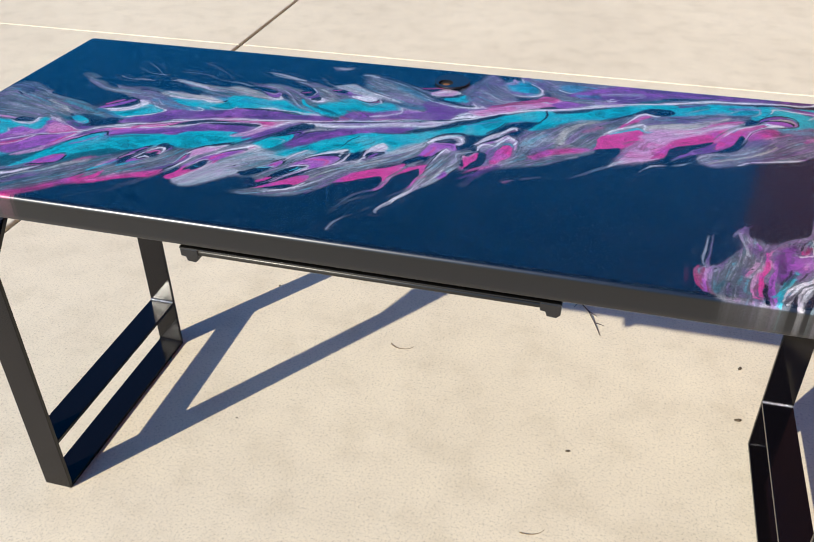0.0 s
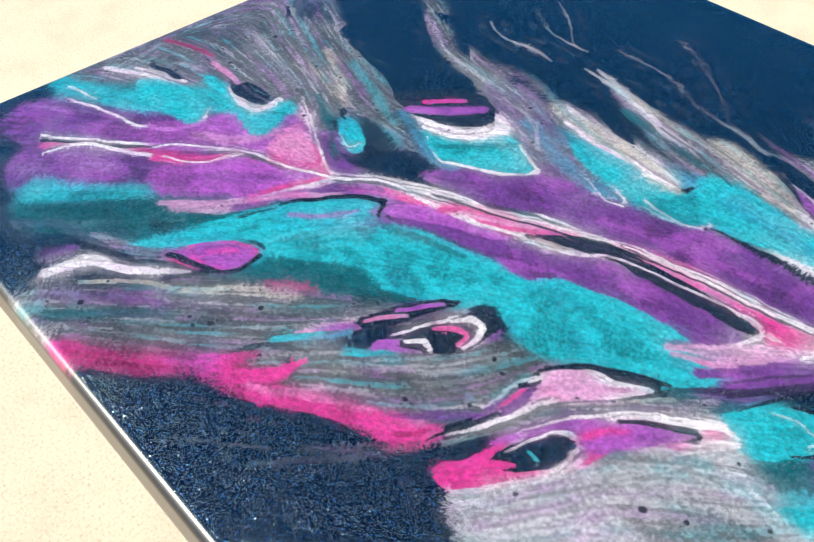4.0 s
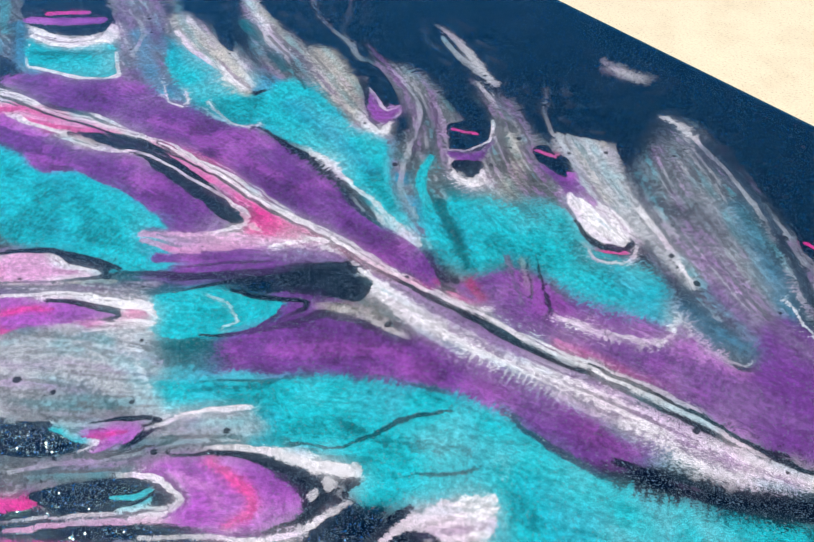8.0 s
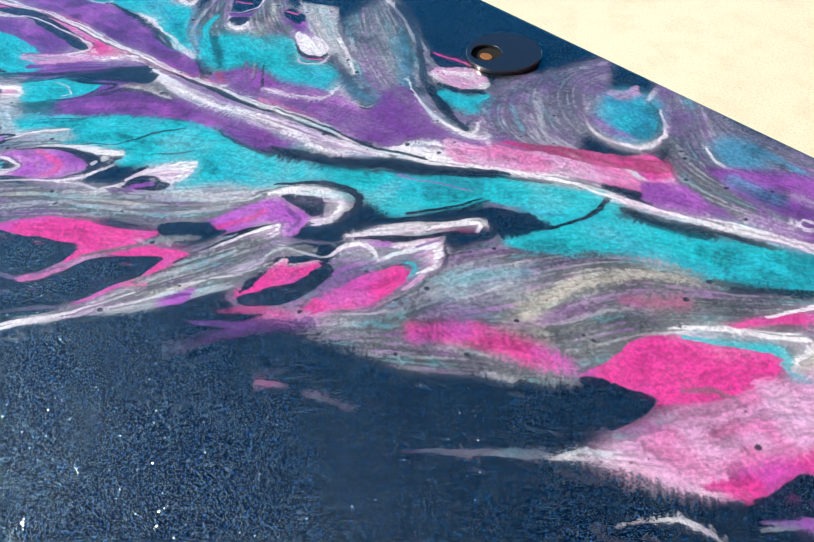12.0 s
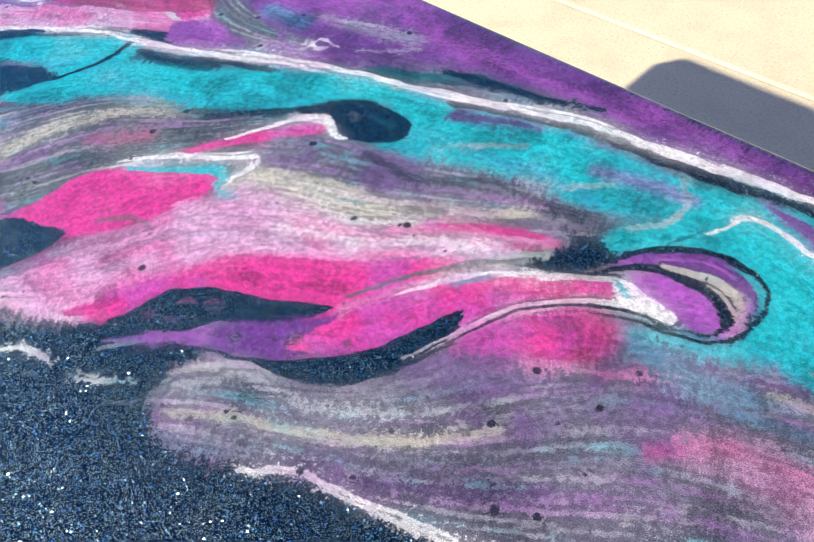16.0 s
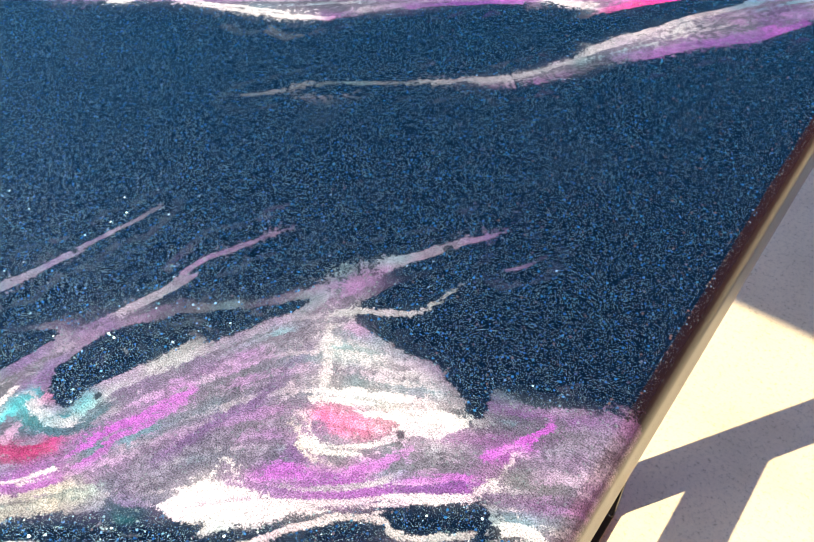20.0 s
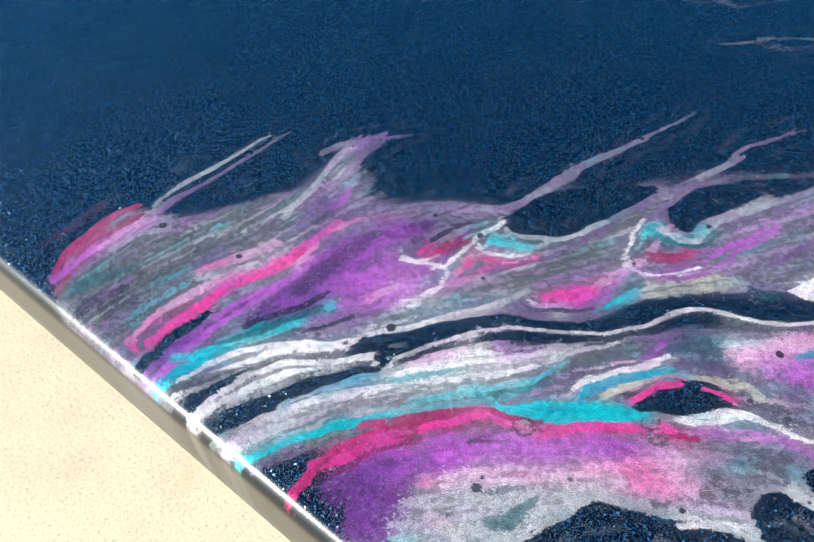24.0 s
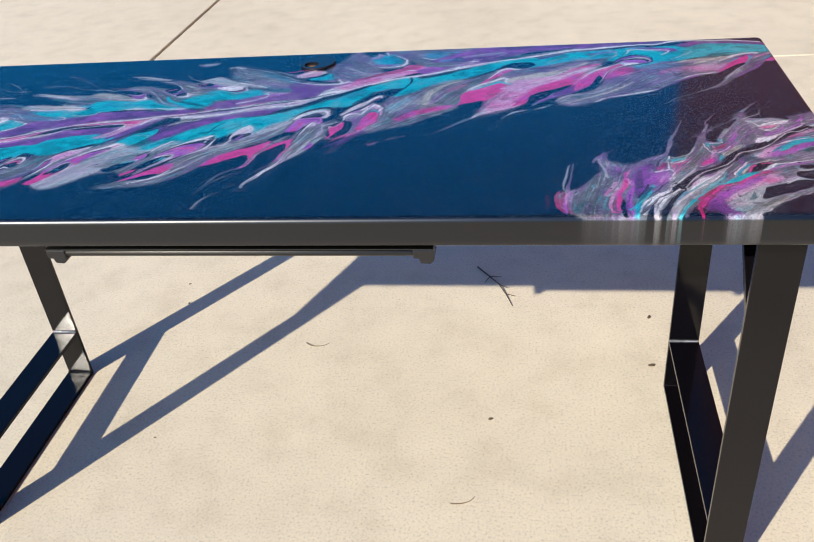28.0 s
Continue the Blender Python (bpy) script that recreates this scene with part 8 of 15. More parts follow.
    pour.band('W', 0.6, 1, [(693, 218, 0.9), (699, 234, 1.8), (702, 249, 2.3), (706, 263, 2.4)])
    pour.pool('P', 8, 1, [(581, 329), (627, 341), (671, 352), (711, 362), (749, 372), (782, 381), (796, 384), (778, 365), (747, 355), (714, 349), (680, 343), (641, 329), (601, 324)])
    pour.band('W', 0.9, 0.95, [(585, 321, 4.3), (609, 327, 8.2), (639, 331, 10.0), (666, 337, 10.5), (688, 350, 9.4), (718, 356, 9.4), (745, 357, 9.3), (770, 364, 8.7), (788, 378, 5.8)])
    pour.band('W', 0.4, 0.9, [(523, 323, 1.8), (572, 336, 1.7), (621, 346, 1.6), (664, 358, 1.6), (704, 369, 1.5), (744, 378, 1.5), (773, 386, 1.5), (801, 394, 1.9), (825, 404, 1.9), (848, 421, 1.9), (869, 439, 1.9), (906, 465, 1.9)])
    pour.band('D', 0.5, 1, [(578, 331, 1.6), (626, 342, 2.1), (670, 352, 2.6), (709, 365, 2.6), (747, 375, 2.5), (782, 386, 2.4), (809, 393, 1.9)])
    pour.band('W', 0.9, 0.95, [(795, 385, 2.7), (805, 405, 7.7), (823, 419, 9.9), (842, 430, 8.9), (853, 435, 3.9)])
    pour.band('W', 0.8, 0.8, [(853, 435, 1.5), (849, 448, 1.3), (842, 455, 1.0)])
    pour.band('W', 0.9, 0.8, [(666, 377, 3.3), (690, 384, 8.0), (707, 398, 6.6), (707, 420, 2.4)])
    pour.band('W', 0.9, 0.8, [(783, 434, 3.2), (804, 439, 6.2), (824, 444, 6.1), (826, 460, 2.0)])
    pour.pool('V', 24, 0.8, [(741, 453), (777, 447), (810, 448), (793, 425), (755, 418), (734, 422)])
    pour.pool('V', 24, 0.85, [(796, 505), (803, 545), (846, 528), (876, 519), (896, 483), (872, 453), (842, 458)])
    pour.band('S', 0.9, 0.5, [(809, 550, 1.5), (836, 519, 1.9), (865, 495, 2.5), (892, 486, 2.6)])
    pour.pool('V', 24, 0.6, [(906, 344), (918, 366), (951, 380), (971, 344), (932, 305)])
    pour.band('T', 0.9, 0.5, [(915, 320, 3.0), (925, 339, 4.2), (935, 363, 3.0)])
    pour.band('S', 0.9, 0.5, [(923, 323, 4.2), (934, 343, 3.6)])
    pour.pool('V', 14, 1, [(871, 612), (923, 605), (995, 604), (1057, 607), (1169, 609), (1183, 586), (1131, 560), (1071, 542), (1025, 524), (988, 515), (951, 530)])
    pour.pool('P', 18, 0.8, [(1046, 525), (1071, 542), (1128, 564), (1186, 583), (1172, 605), (1122, 597), (1069, 568), (1043, 551)])
    pour.pool('C', 24, 0.7, [(955, 559), (951, 578), (967, 588), (993, 576), (989, 560), (974, 551)])
    pour.band('C', 0.9, 0.6, [(974, 585, 7.4), (1003, 585, 5.8), (1025, 581, 3.5)])
    pour.band('W', 0.6, 0.9, [(951, 561, 1.1), (966, 552, 2.2), (985, 554, 3.5), (999, 565, 2.4)])
    pour.band('P', 0.8, 0.9, [(974, 542, 3.1), (998, 532, 3.9), (1020, 529, 3.3)])
    pour.pool('N', 8, 0.9, [(845, 507), (829, 533), (834, 559), (871, 530), (905, 523), (929, 536), (931, 520), (909, 500), (880, 491)])
    pour.pool('C', 24, 0.7, [(859, 550), (862, 578), (889, 586), (913, 558), (913, 535), (885, 533)])
    pour.band('P', 0.8, 0.8, [(872, 531, 5.6), (897, 527, 4.5)])
    pour.band('C', 0.9, 0.7, [(894, 541, 7.1), (902, 558, 8.6)])
    pour.band('W', 0.6, 0.9, [(858, 538, 1.5), (883, 521, 2.0), (907, 521, 3.5), (925, 534, 3.3), (921, 556, 1.7), (901, 577, 1.1)])
    pour.band('W', 0.8, 0.9, [(839, 502, 2.3), (863, 485, 2.6), (885, 483, 4.0), (912, 490, 5.7), (938, 505, 4.7)])
    pour.pool('K', 6, 1, [(920, 510), (934, 527), (953, 515), (952, 502), (940, 503)])
    pour.band('O', 0.7, 0.9, [(959, 487, 5.2), (980, 496, 7.7), (987, 507, 4.5)])
    pour.band('G', 0.8, 0.9, [(929, 554, 3.6), (954, 532, 5.6), (984, 519, 7.1), (1014, 517, 5.1)])
    pour.band('S', 0.8, 0.5, [(825, 461, 8.7), (830, 485, 6.8), (823, 508, 4.9)])
    pour.band('W', 0.7, 0.8, [(1035, 532, 1.4), (1029, 542, 1.9), (1043, 533, 2.2), (1050, 543, 2.1)])
    pour.band('O', 0.7, 0.9, [(721, 407, 8.9), (761, 422, 11.9), (808, 436, 9.6), (843, 440, 4.9)])
    pour.band('M', 0.8, 0.5, [(744, 418, 6.2), (802, 439, 4.8)])
    pour.band('W', 0.9, 0.95, [(798, 390, 5.6), (812, 407, 10.3), (840, 421, 9.6), (856, 434, 5.0)])
    pour.band('D', 0.7, 0.9, [(810, 388, 3.5), (844, 406, 5.9), (872, 427, 4.8), (903, 452, 2.4)])
    pour.band('D', 0.6, 0.9, [(955, 465, 4.0), (983, 476, 5.0), (1013, 492, 4.0), (1044, 505, 2.9)])
    pour.band('D', 0.6, 0.9, [(1089, 522, 2.7), (1117, 533, 3.5), (1157, 547, 3.0), (1197, 565, 2.9)])
    pour.band('W', 0.4, 1, [(939, 469, 2.0), (970, 478, 2.5), (995, 491, 2.5), (1023, 504, 2.5), (1047, 515, 2.4), (1070, 522, 2.3), (1099, 532, 2.3), (1125, 545, 2.7), (1153, 553, 2.2), (1173, 561, 2.1), (1193, 570, 2.1)])
    pour.pool('A', 20, 0.7, [(967, 342), (970, 390), (987, 424), (1018, 446), (1046, 445), (1035, 410), (1018, 358), (986, 338)])
    pour.band('K', 0.9, 0.6, [(940, 297, 7.7), (969, 314, 8.8), (1001, 329, 6.3)])
    pour.band('G', 0.9, 0.8, [(913, 348, 7.4), (935, 383, 9.4), (958, 406, 7.0)])
    pour.band('A', 0.8, 0.9, [(1103, 438, 5.2), (1127, 451, 8.6), (1157, 456, 9.6), (1181, 472, 9.6), (1210, 492, 7.3), (1231, 509, 5.9)])
    pour.band('W', 0.9, 0.5, [(1138, 447, 4.0), (1167, 452, 4.7), (1194, 475, 4.0)])
    pour.pool('M', 30, 0.9, [(1069, 336), (1091, 384), (1111, 420), (1145, 439), (1173, 444), (1161, 422), (1142, 407), (1128, 370), (1112, 336), (1093, 320), (1065, 308)])
    pour.pool('K', 24, 0.6, [(1110, 369), (1126, 405), (1152, 414), (1138, 376), (1116, 348)])
    pour.band('W', 0.8, 0.7, [(1051, 290, 1.0), (1059, 306, 2.0), (1076, 319, 2.7), (1097, 329, 2.3), (1116, 338, 1.4)])
    pour.pool('K', 8, 1, [(1133, 375), (1144, 405), (1171, 429), (1201, 447), (1227, 472), (1222, 456), (1213, 432), (1206, 416), (1180, 401), (1149, 383)])
    pour.pool('N', 6, 1, [(1134, 367), (1150, 382), (1173, 392), (1199, 411), (1184, 390), (1163, 373), (1147, 356), (1129, 341)])
    pour.pool('P', 16, 0.85, [(1153, 350), (1163, 373), (1182, 385), (1203, 409), (1214, 415), (1227, 413), (1215, 394), (1196, 377), (1174, 368)])
    pour.band('S', 0.8, 0.4, [(1140, 332, 1.1), (1152, 349, 1.6), (1163, 369, 1.7), (1181, 384, 1.4)])
    pour.pool('K', 10, 1, [(1209, 418), (1228, 448), (1253, 474), (1261, 461), (1252, 441), (1237, 417), (1225, 409), (1213, 410)])
    pour.pool('N', 5, 1, [(1233, 412), (1237, 435), (1240, 449), (1242, 442), (1246, 423), (1236, 402), (1213, 380), (1203, 376), (1217, 392)])
    pour.band('A', 0.8, 0.7, [(1174, 344, 1.5), (1188, 361, 2.0), (1204, 372, 1.8)])
    pour.band('E', 0.8, 0.8, [(1106, 541, 5.0), (1143, 568, 5.5), (1189, 580, 4.9)])
    pour.pool('V', 14, 0.9, [(1094, 451), (1095, 476), (1112, 487), (1146, 494), (1182, 516), (1199, 514), (1184, 495), (1168, 476), (1143, 464), (1118, 457)])
    pour.band('D', 0.9, 0.5, [(1138, 484, 5.0), (1167, 493, 5.7), (1202, 511, 5.0)])
    pour.band('A', 0.9, 0.9, [(1110, 449, 4.8), (1134, 458, 7.8), (1163, 464, 9.2), (1192, 481, 9.1), (1215, 499, 5.6)])
    pour.band('W', 0.9, 0.7, [(1120, 449, 2.7), (1149, 459, 4.8), (1184, 478, 4.8)])
    pour.band('M', 0.9, 0.9, [(1095, 406, 6.8), (1125, 422, 9.6), (1160, 433, 7.6)])
    pour.band('W', 0.9, 0.8, [(1165, 436, 4.5), (1187, 449, 5.3), (1207, 468, 4.7), (1230, 484, 3.2)])
    pour.band('K', 0.8, 0.8, [(1186, 461, 2.1), (1205, 476, 2.7), (1228, 493, 3.3), (1242, 498, 1.9)])
    pour.pool('K', 10, 1, [(1137, 382), (1138, 398), (1153, 412), (1177, 427), (1196, 447), (1216, 467), (1225, 471), (1220, 457), (1211, 441), (1199, 422), (1184, 406), (1167, 396)])
    pour.band('C', 0.8, 0.6, [(1229, 455, 1.6), (1241, 468, 1.5)])
    pour.band('W', 0.7, 0.9, [(1220, 440, 1.3), (1230, 460, 1.9), (1243, 472, 1.8), (1261, 485, 1.8), (1278, 498, 1.5)])
    pour.band('A', 0.6, 0.9, [(1208, 424, 0.6), (1217, 442, 1.0), (1225, 458, 1.3), (1231, 471, 1.6), (1240, 481, 1.9)])
    pour.band('D', 0.6, 0.9, [(1219, 446, 0.6), (1224, 465, 1.0), (1237, 478, 0.9), (1258, 488, 0.9)])
    pour.pool('D', 10, 0.95, [(1091, 502), (1099, 517), (1120, 525), (1138, 518), (1134, 503), (1118, 495), (1097, 498)])
    pour.pool('O', 6, 1, [(1289, 506), (1301, 511), (1316, 508), (1323, 504), (1313, 499), (1303, 502)])
    pour.band('D', 0.6, 1, [(1288, 510, 1.8), (1302, 516, 2.7), (1318, 515, 2.8), (1325, 510, 1.6), (1325, 503, 1.1)])
    pour.band('O', 0.6, 1, [(1277, 509, 1.2), (1287, 521, 1.6), (1301, 531, 1.8), (1317, 531, 2.0), (1326, 525, 1.6), (1329, 513, 1.6), (1327, 503, 1.0)])
    pour.band('A', 0.6, 0.9, [(1287, 511, 0.6), (1297, 518, 0.9), (1312, 520, 1.3), (1323, 517, 1.1), (1329, 511, 0.8)])
    pour.band('D', 0.5, 1, [(1272, 496, 1.2), (1277, 503, 1.2), (1283, 510, 1.2)])
    pour.band('D', 0.6, 0.9, [(1295, 532, 1.2), (1312, 538, 1.6), (1325, 532, 1.5), (1330, 524, 1.2), (1332, 513, 1.1)])
    pour.band('D', 0.6, 1, [(1282, 484, 0.8), (1297, 492, 1.1), (1313, 495, 1.3), (1324, 501, 1.3)])
    pour.pool('W', 5, 1, [(1280, 499), (1288, 503), (1303, 502), (1311, 498), (1303, 495), (1291, 493), (1286, 495)])
    pour.band('T', 0.7, 0.9, [(1279, 497, 1.1), (1285, 498, 1.5), (1291, 497, 0.9)])
    pour.pool('T', 20, 0.95, [(1339, 514), (1355, 531), (1377, 550), (1377, 570), (1391, 566), (1408, 575), (1425, 537), (1409, 528), (1377, 513), (1358, 509), (1345, 508)])
    pour.band('O', 0.8, 0.9, [(1313, 565, 1.7), (1329, 564, 3.4), (1350, 562, 4.2), (1368, 558, 4.2), (1376, 559, 2.1)])
    pour.pool('T', 8, 1, [(1298, 546), (1304, 563), (1325, 560), (1349, 551), (1366, 546), (1353, 534), (1339, 520), (1326, 528), (1316, 539)])
    pour.band('W', 0.6, 0.95, [(1295, 546, 0.6), (1300, 561, 1.3), (1306, 565, 1.2), (1323, 562, 1.6), (1341, 558, 2.1), (1355, 557, 2.6), (1362, 555, 1.9), (1366, 547, 1.4), (1359, 543, 1.1)])
    pour.band('W', 0.9, 0.6, [(1347, 526, 1.5), (1352, 536, 2.1), (1362, 546, 1.6)])
    pour.band('D', 0.6, 0.8, [(1279, 517, 0.9), (1290, 538, 1.2), (1299, 556, 1.3)])
    pour.pool('P', 14, 1, [(1177, 605), (1220, 604), (1270, 600), (1312, 599), (1358, 605), (1393, 609), (1393, 607), (1371, 602), (1341, 592), (1317, 590), (1279, 587), (1237, 582), (1203, 583)])
    pour.band('D', 0.7, 1, [(1208, 566, 3.6), (1246, 571, 4.2), (1280, 574, 4.6), (1307, 575, 4.4), (1333, 577, 5.5), (1360, 580, 6.5), (1380, 584, 5.9), (1401, 590, 4.0)])
    pour.band('W', 0.5, 1, [(966, 478, 2.2), (996, 496, 2.1), (1050, 522, 1.9), (1095, 534, 2.1), (1134, 546, 2.5), (1169, 557, 2.9), (1189, 568, 2.5), (1210, 575, 2.3), (1232, 576, 2.8), (1259, 579, 2.8), (1282, 583, 2.4), (1301, 584, 2.3), (1319, 588, 2.6), (1337, 587, 2.2), (1352, 591, 1.9), (1370, 598, 1.9), (1386, 601, 1.8), (1395, 603, 1.8)])
    pour.band('K', 0.9, 0.6, [(1270, 435, 4.2), (1286, 453, 5.2)])
    pour.band('O', 0.9, 0.5, [(1384, 470, 3.2), (1402, 471, 3.8)])
    pour.band('C', 0.9, 0.4, [(1362, 474, 2.2), (1381, 491, 2.6)])
    pour.band('D', 0.9, 0.7, [(1350, 488, 1.4), (1373, 502, 2.3), (1398, 512, 2.7), (1420, 523, 3.1)])
    pour.band('A', 0.9, 0.8, [(1377, 496, 1.8), (1394, 501, 3.1), (1406, 507, 2.2)])
    pour.band('A', 0.9, 0.8, [(1410, 500, 2.9), (1425, 506, 4.1), (1439, 507, 4.0)])
    pour.band('W', 0.9, 0.6, [(1361, 418, 1.1), (1372, 429, 1.8), (1388, 435, 1.4)])
    pour.band('P', 0.8, 0.9, [(1358, 413, 1.4), (1373, 425, 1.4), (1389, 434, 1.1)])
    pour.band('W', 0.5, 1, [(1233, 341, 0.4), (1247, 352, 0.8), (1261, 358, 0.7), (1278, 363, 0.9), (1295, 369, 1.2), (1308, 373, 1.6), (1320, 380, 1.8), (1326, 383, 1.2)])
    pour.band('P', 0.8, 0.8, [(1325, 384, 1.5), (1343, 399, 0.9), (1356, 410, 1.4)])
    pour.pool('V', 11.2, 0.6, [(1243, 384), (1258, 414), (1288, 446), (1325, 474), (1392, 504), (1445, 513), (1457, 511), (1443, 478), (1428, 449), (1415, 443), (1392, 436), (1371, 421), (1356, 405), (1331, 390), (1302, 377), (1273, 362)])
    pour.pool('M', 21, 0.85, [(1334, 450), (1355, 467), (1381, 470), (1408, 480), (1429, 482), (1441, 480), (1427, 457), (1409, 452), (1389, 459), (1362, 456)])
    pour.band('K', 0.9, 0.5, [(1339, 451, 2.4), (1356, 463, 3.5), (1383, 468, 2.1)])
    pour.band('W', 0.9, 0.6, [(1405, 471, 3.8), (1423, 485, 4.9), (1440, 501, 3.8)])
    pour.band('A', 0.8, 0.9, [(1401, 492, 4.1), (1422, 502, 6.3), (1443, 508, 4.4), (1457, 511, 2.2)])
    pour.band('W', 0.9, 0.6, [(1347, 474, 2.6), (1370, 493, 3.8), (1393, 504, 3.6), (1414, 508, 1.7)])
    pour.band('P', 0.7, 0.9, [(1359, 411, 1.3), (1371, 420, 1.5), (1385, 430, 1.5), (1400, 438, 1.2)])
    pour.band('W', 0.8, 0.8, [(1356, 414, 1.3), (1368, 424, 1.6), (1382, 434, 1.8), (1399, 440, 1.7), (1414, 444, 1.9), (1421, 447, 1.2)])
    pour.band('O', 0.8, 0.6, [(1423, 444, 1.4), (1431, 458, 1.9), (1443, 477, 1.9)])
    pour.pool('T', 18.2, 0.95, [(1332, 530), (1344, 553), (1384, 558), (1410, 580), (1442, 588), (1473, 578), (1505, 567), (1517, 536), (1502, 534), (1469, 527), (1442, 518), (1409, 517), (1380, 504), (1347, 501)])
    pour.band('C', 0.9, 0.8, [(1349, 514, 7.1), (1384, 537, 8.8), (1422, 535, 8.9), (1455, 536, 7.5)])
    pour.band('W', 0.9, 0.5, [(1346, 497, 2.7), (1371, 517, 3.4), (1394, 541, 2.7)])
    pour.band('D', 0.9, 0.5, [(1380, 501, 2.5), (1403, 510, 3.0), (1431, 519, 2.4)])
    pour.band('E', 0.9, 0.7, [(1426, 527, 4.2), (1456, 533, 5.2), (1485, 537, 4.9), (1513, 534, 3.6)])
    pour.band('P', 0.8, 1, [(1394, 567, 5.2), (1419, 586, 7.5), (1445, 590, 8.1), (1470, 584, 6.5), (1503, 573, 5.5)])
    pour.band('D', 0.7, 0.8, [(1423, 608, 1.4), (1454, 602, 1.6), (1498, 591, 1.5)])
    pour.band('W', 0.5, 1, [(1421, 602, 1.7), (1445, 596, 2.0), (1466, 595, 1.9), (1485, 588, 1.8), (1500, 585, 1.8)])
    pour.band('W', 0.6, 1, [(1326, 562, 2.0), (1346, 559, 2.2), (1362, 554, 1.9), (1361, 543, 2.0), (1357, 538, 1.5)])
    pour.pool('V', 8.4, 0.9, [(1403, 383), (1421, 399), (1432, 413), (1439, 432), (1456, 455), (1473, 479), (1487, 501), (1504, 520), (1520, 529), (1523, 520), (1507, 505), (1496, 480), (1483, 459), (1458, 435), (1444, 420), (1432, 401), (1411, 384)])
    pour.band('M', 0.9, 0.5, [(1434, 416, 2.5), (1446, 438, 3.4), (1463, 460, 4.4), (1481, 481, 3.5)])
    pour.band('W', 0.8, 0.6, [(1432, 419, 1.3), (1439, 432, 1.5), (1450, 448, 1.3), (1467, 471, 1.1)])
    pour.band('P', 0.8, 0.8, [(1445, 424, 2.1), (1463, 442, 2.5), (1483, 459, 2.5), (1497, 479, 1.6)])
    pour.band('S', 0.7, 0.9, [(1489, 501, 1.3), (1498, 514, 2.4), (1520, 527, 3.0)])
    pour.band('S', 0.7, 0.7, [(1366, 357, 0.6), (1388, 372, 0.8), (1403, 383, 1.2), (1422, 398, 1.4)])
    pour.band('S', 0.6, 0.6, [(1329, 327, 0.8), (1343, 338, 0.9), (1353, 350, 0.4), (1366, 357, 0.6)])
    pour.band('S', 0.6, 0.4, [(1365, 347, 0.4), (1368, 355, 0.4)])
    pour.band('S', 0.6, 0.4, [(1401, 374, 0.4), (1411, 376, 0.3), (1419, 374, 0.2)])
    pour.band('S', 0.6, 0.4, [(1348, 336, 0.6), (1362, 342, 0.6), (1371, 353, 0.4)])
    pour.band('D', 0.6, 0.9, [(1453, 478, 0.7), (1459, 489, 0.7), (1468, 505, 0.7), (1479, 516, 0.8)])
    pour.pool('O', 5.6, 1, [(1505, 489), (1510, 498), (1516, 507), (1521, 505), (1520, 494), (1513, 490)])
    pour.band('C', 0.7, 0.8, [(1486, 490, 1.4), (1501, 500, 1.4), (1514, 511, 1.1)])
    pour.bubble('D', 0.8, 1462, 462, 1.7)
    pour.bubble('D', 0.8, 1456, 455, 1.4)
    pour.pool('V', 21, 0.85, [(1257, 98), (1275, 130), (1312, 155), (1356, 211), (1424, 268), (1435, 240), (1434, 202), (1422, 187), (1399, 169), (1381, 150), (1366, 128), (1344, 114), (1330, 97), (1308, 72)])
    pour.pool('N', 3.5, 1, [(1311, 152), (1316, 171), (1331, 193), (1355, 212), (1351, 190), (1344, 172), (1336, 160), (1326, 152), (1315, 150)])
    pour.pool('N', 5.6, 1, [(1372, 195), (1366, 208), (1371, 222), (1383, 235), (1409, 262), (1417, 265), (1408, 248), (1399, 231), (1389, 216), (1376, 211), (1376, 201)])
    pour.pool('N', 5.6, 1, [(1431, 270), (1435, 286), (1461, 309), (1485, 265), (1477, 261), (1463, 266), (1452, 266), (1438, 266)])
    pour.pool('O', 7, 1, [(1286, 83), (1286, 95), (1286, 105), (1296, 108), (1303, 101), (1302, 92), (1295, 78)])
    pour.pool('M', 9.8, 0.5, [(1289, 85), (1290, 97), (1293, 103), (1300, 99), (1298, 88)])
    pour.band('R', 0.49, 0.8, [(1301, 116, 2.9), (1302, 125, 3.5), (1304, 134, 2.4)])
    pour.band('W', 0.49, 0.9, [(1296, 108, 1.4), (1303, 111, 3.2), (1308, 117, 2.3), (1310, 130, 1.4), (1310, 143, 1.8), (1313, 154, 1.5)])
    pour.band('K', 0.56, 0.8, [(1316, 124, 2.2), (1316, 130, 3.1), (1330, 134, 2.6), (1336, 144, 1.7)])
    pour.band('T', 0.49, 0.9, [(1311, 146, 1.4), (1317, 142, 2.8), (1326, 145, 3.0), (1332, 148, 2.1)])
    pour.band('W', 0.42, 0.9, [(1312, 135, 0.9), (1318, 133, 1.7), (1327, 138, 1.9), (1332, 145, 1.1)])
    pour.band('E', 0.49, 0.7, [(1315, 148, 1.3), (1324, 149, 2.0), (1336, 155, 1.3)])
    pour.band('S', 0.42, 0.9, [(1313, 152, 0.6), (1320, 150, 1.1), (1331, 155, 1.6), (1342, 165, 1.4), (1348, 180, 1.1)])
    pour.band('K', 0.56, 0.7, [(1316, 106, 3.2), (1321, 115, 3.8), (1323, 127, 2.7)])
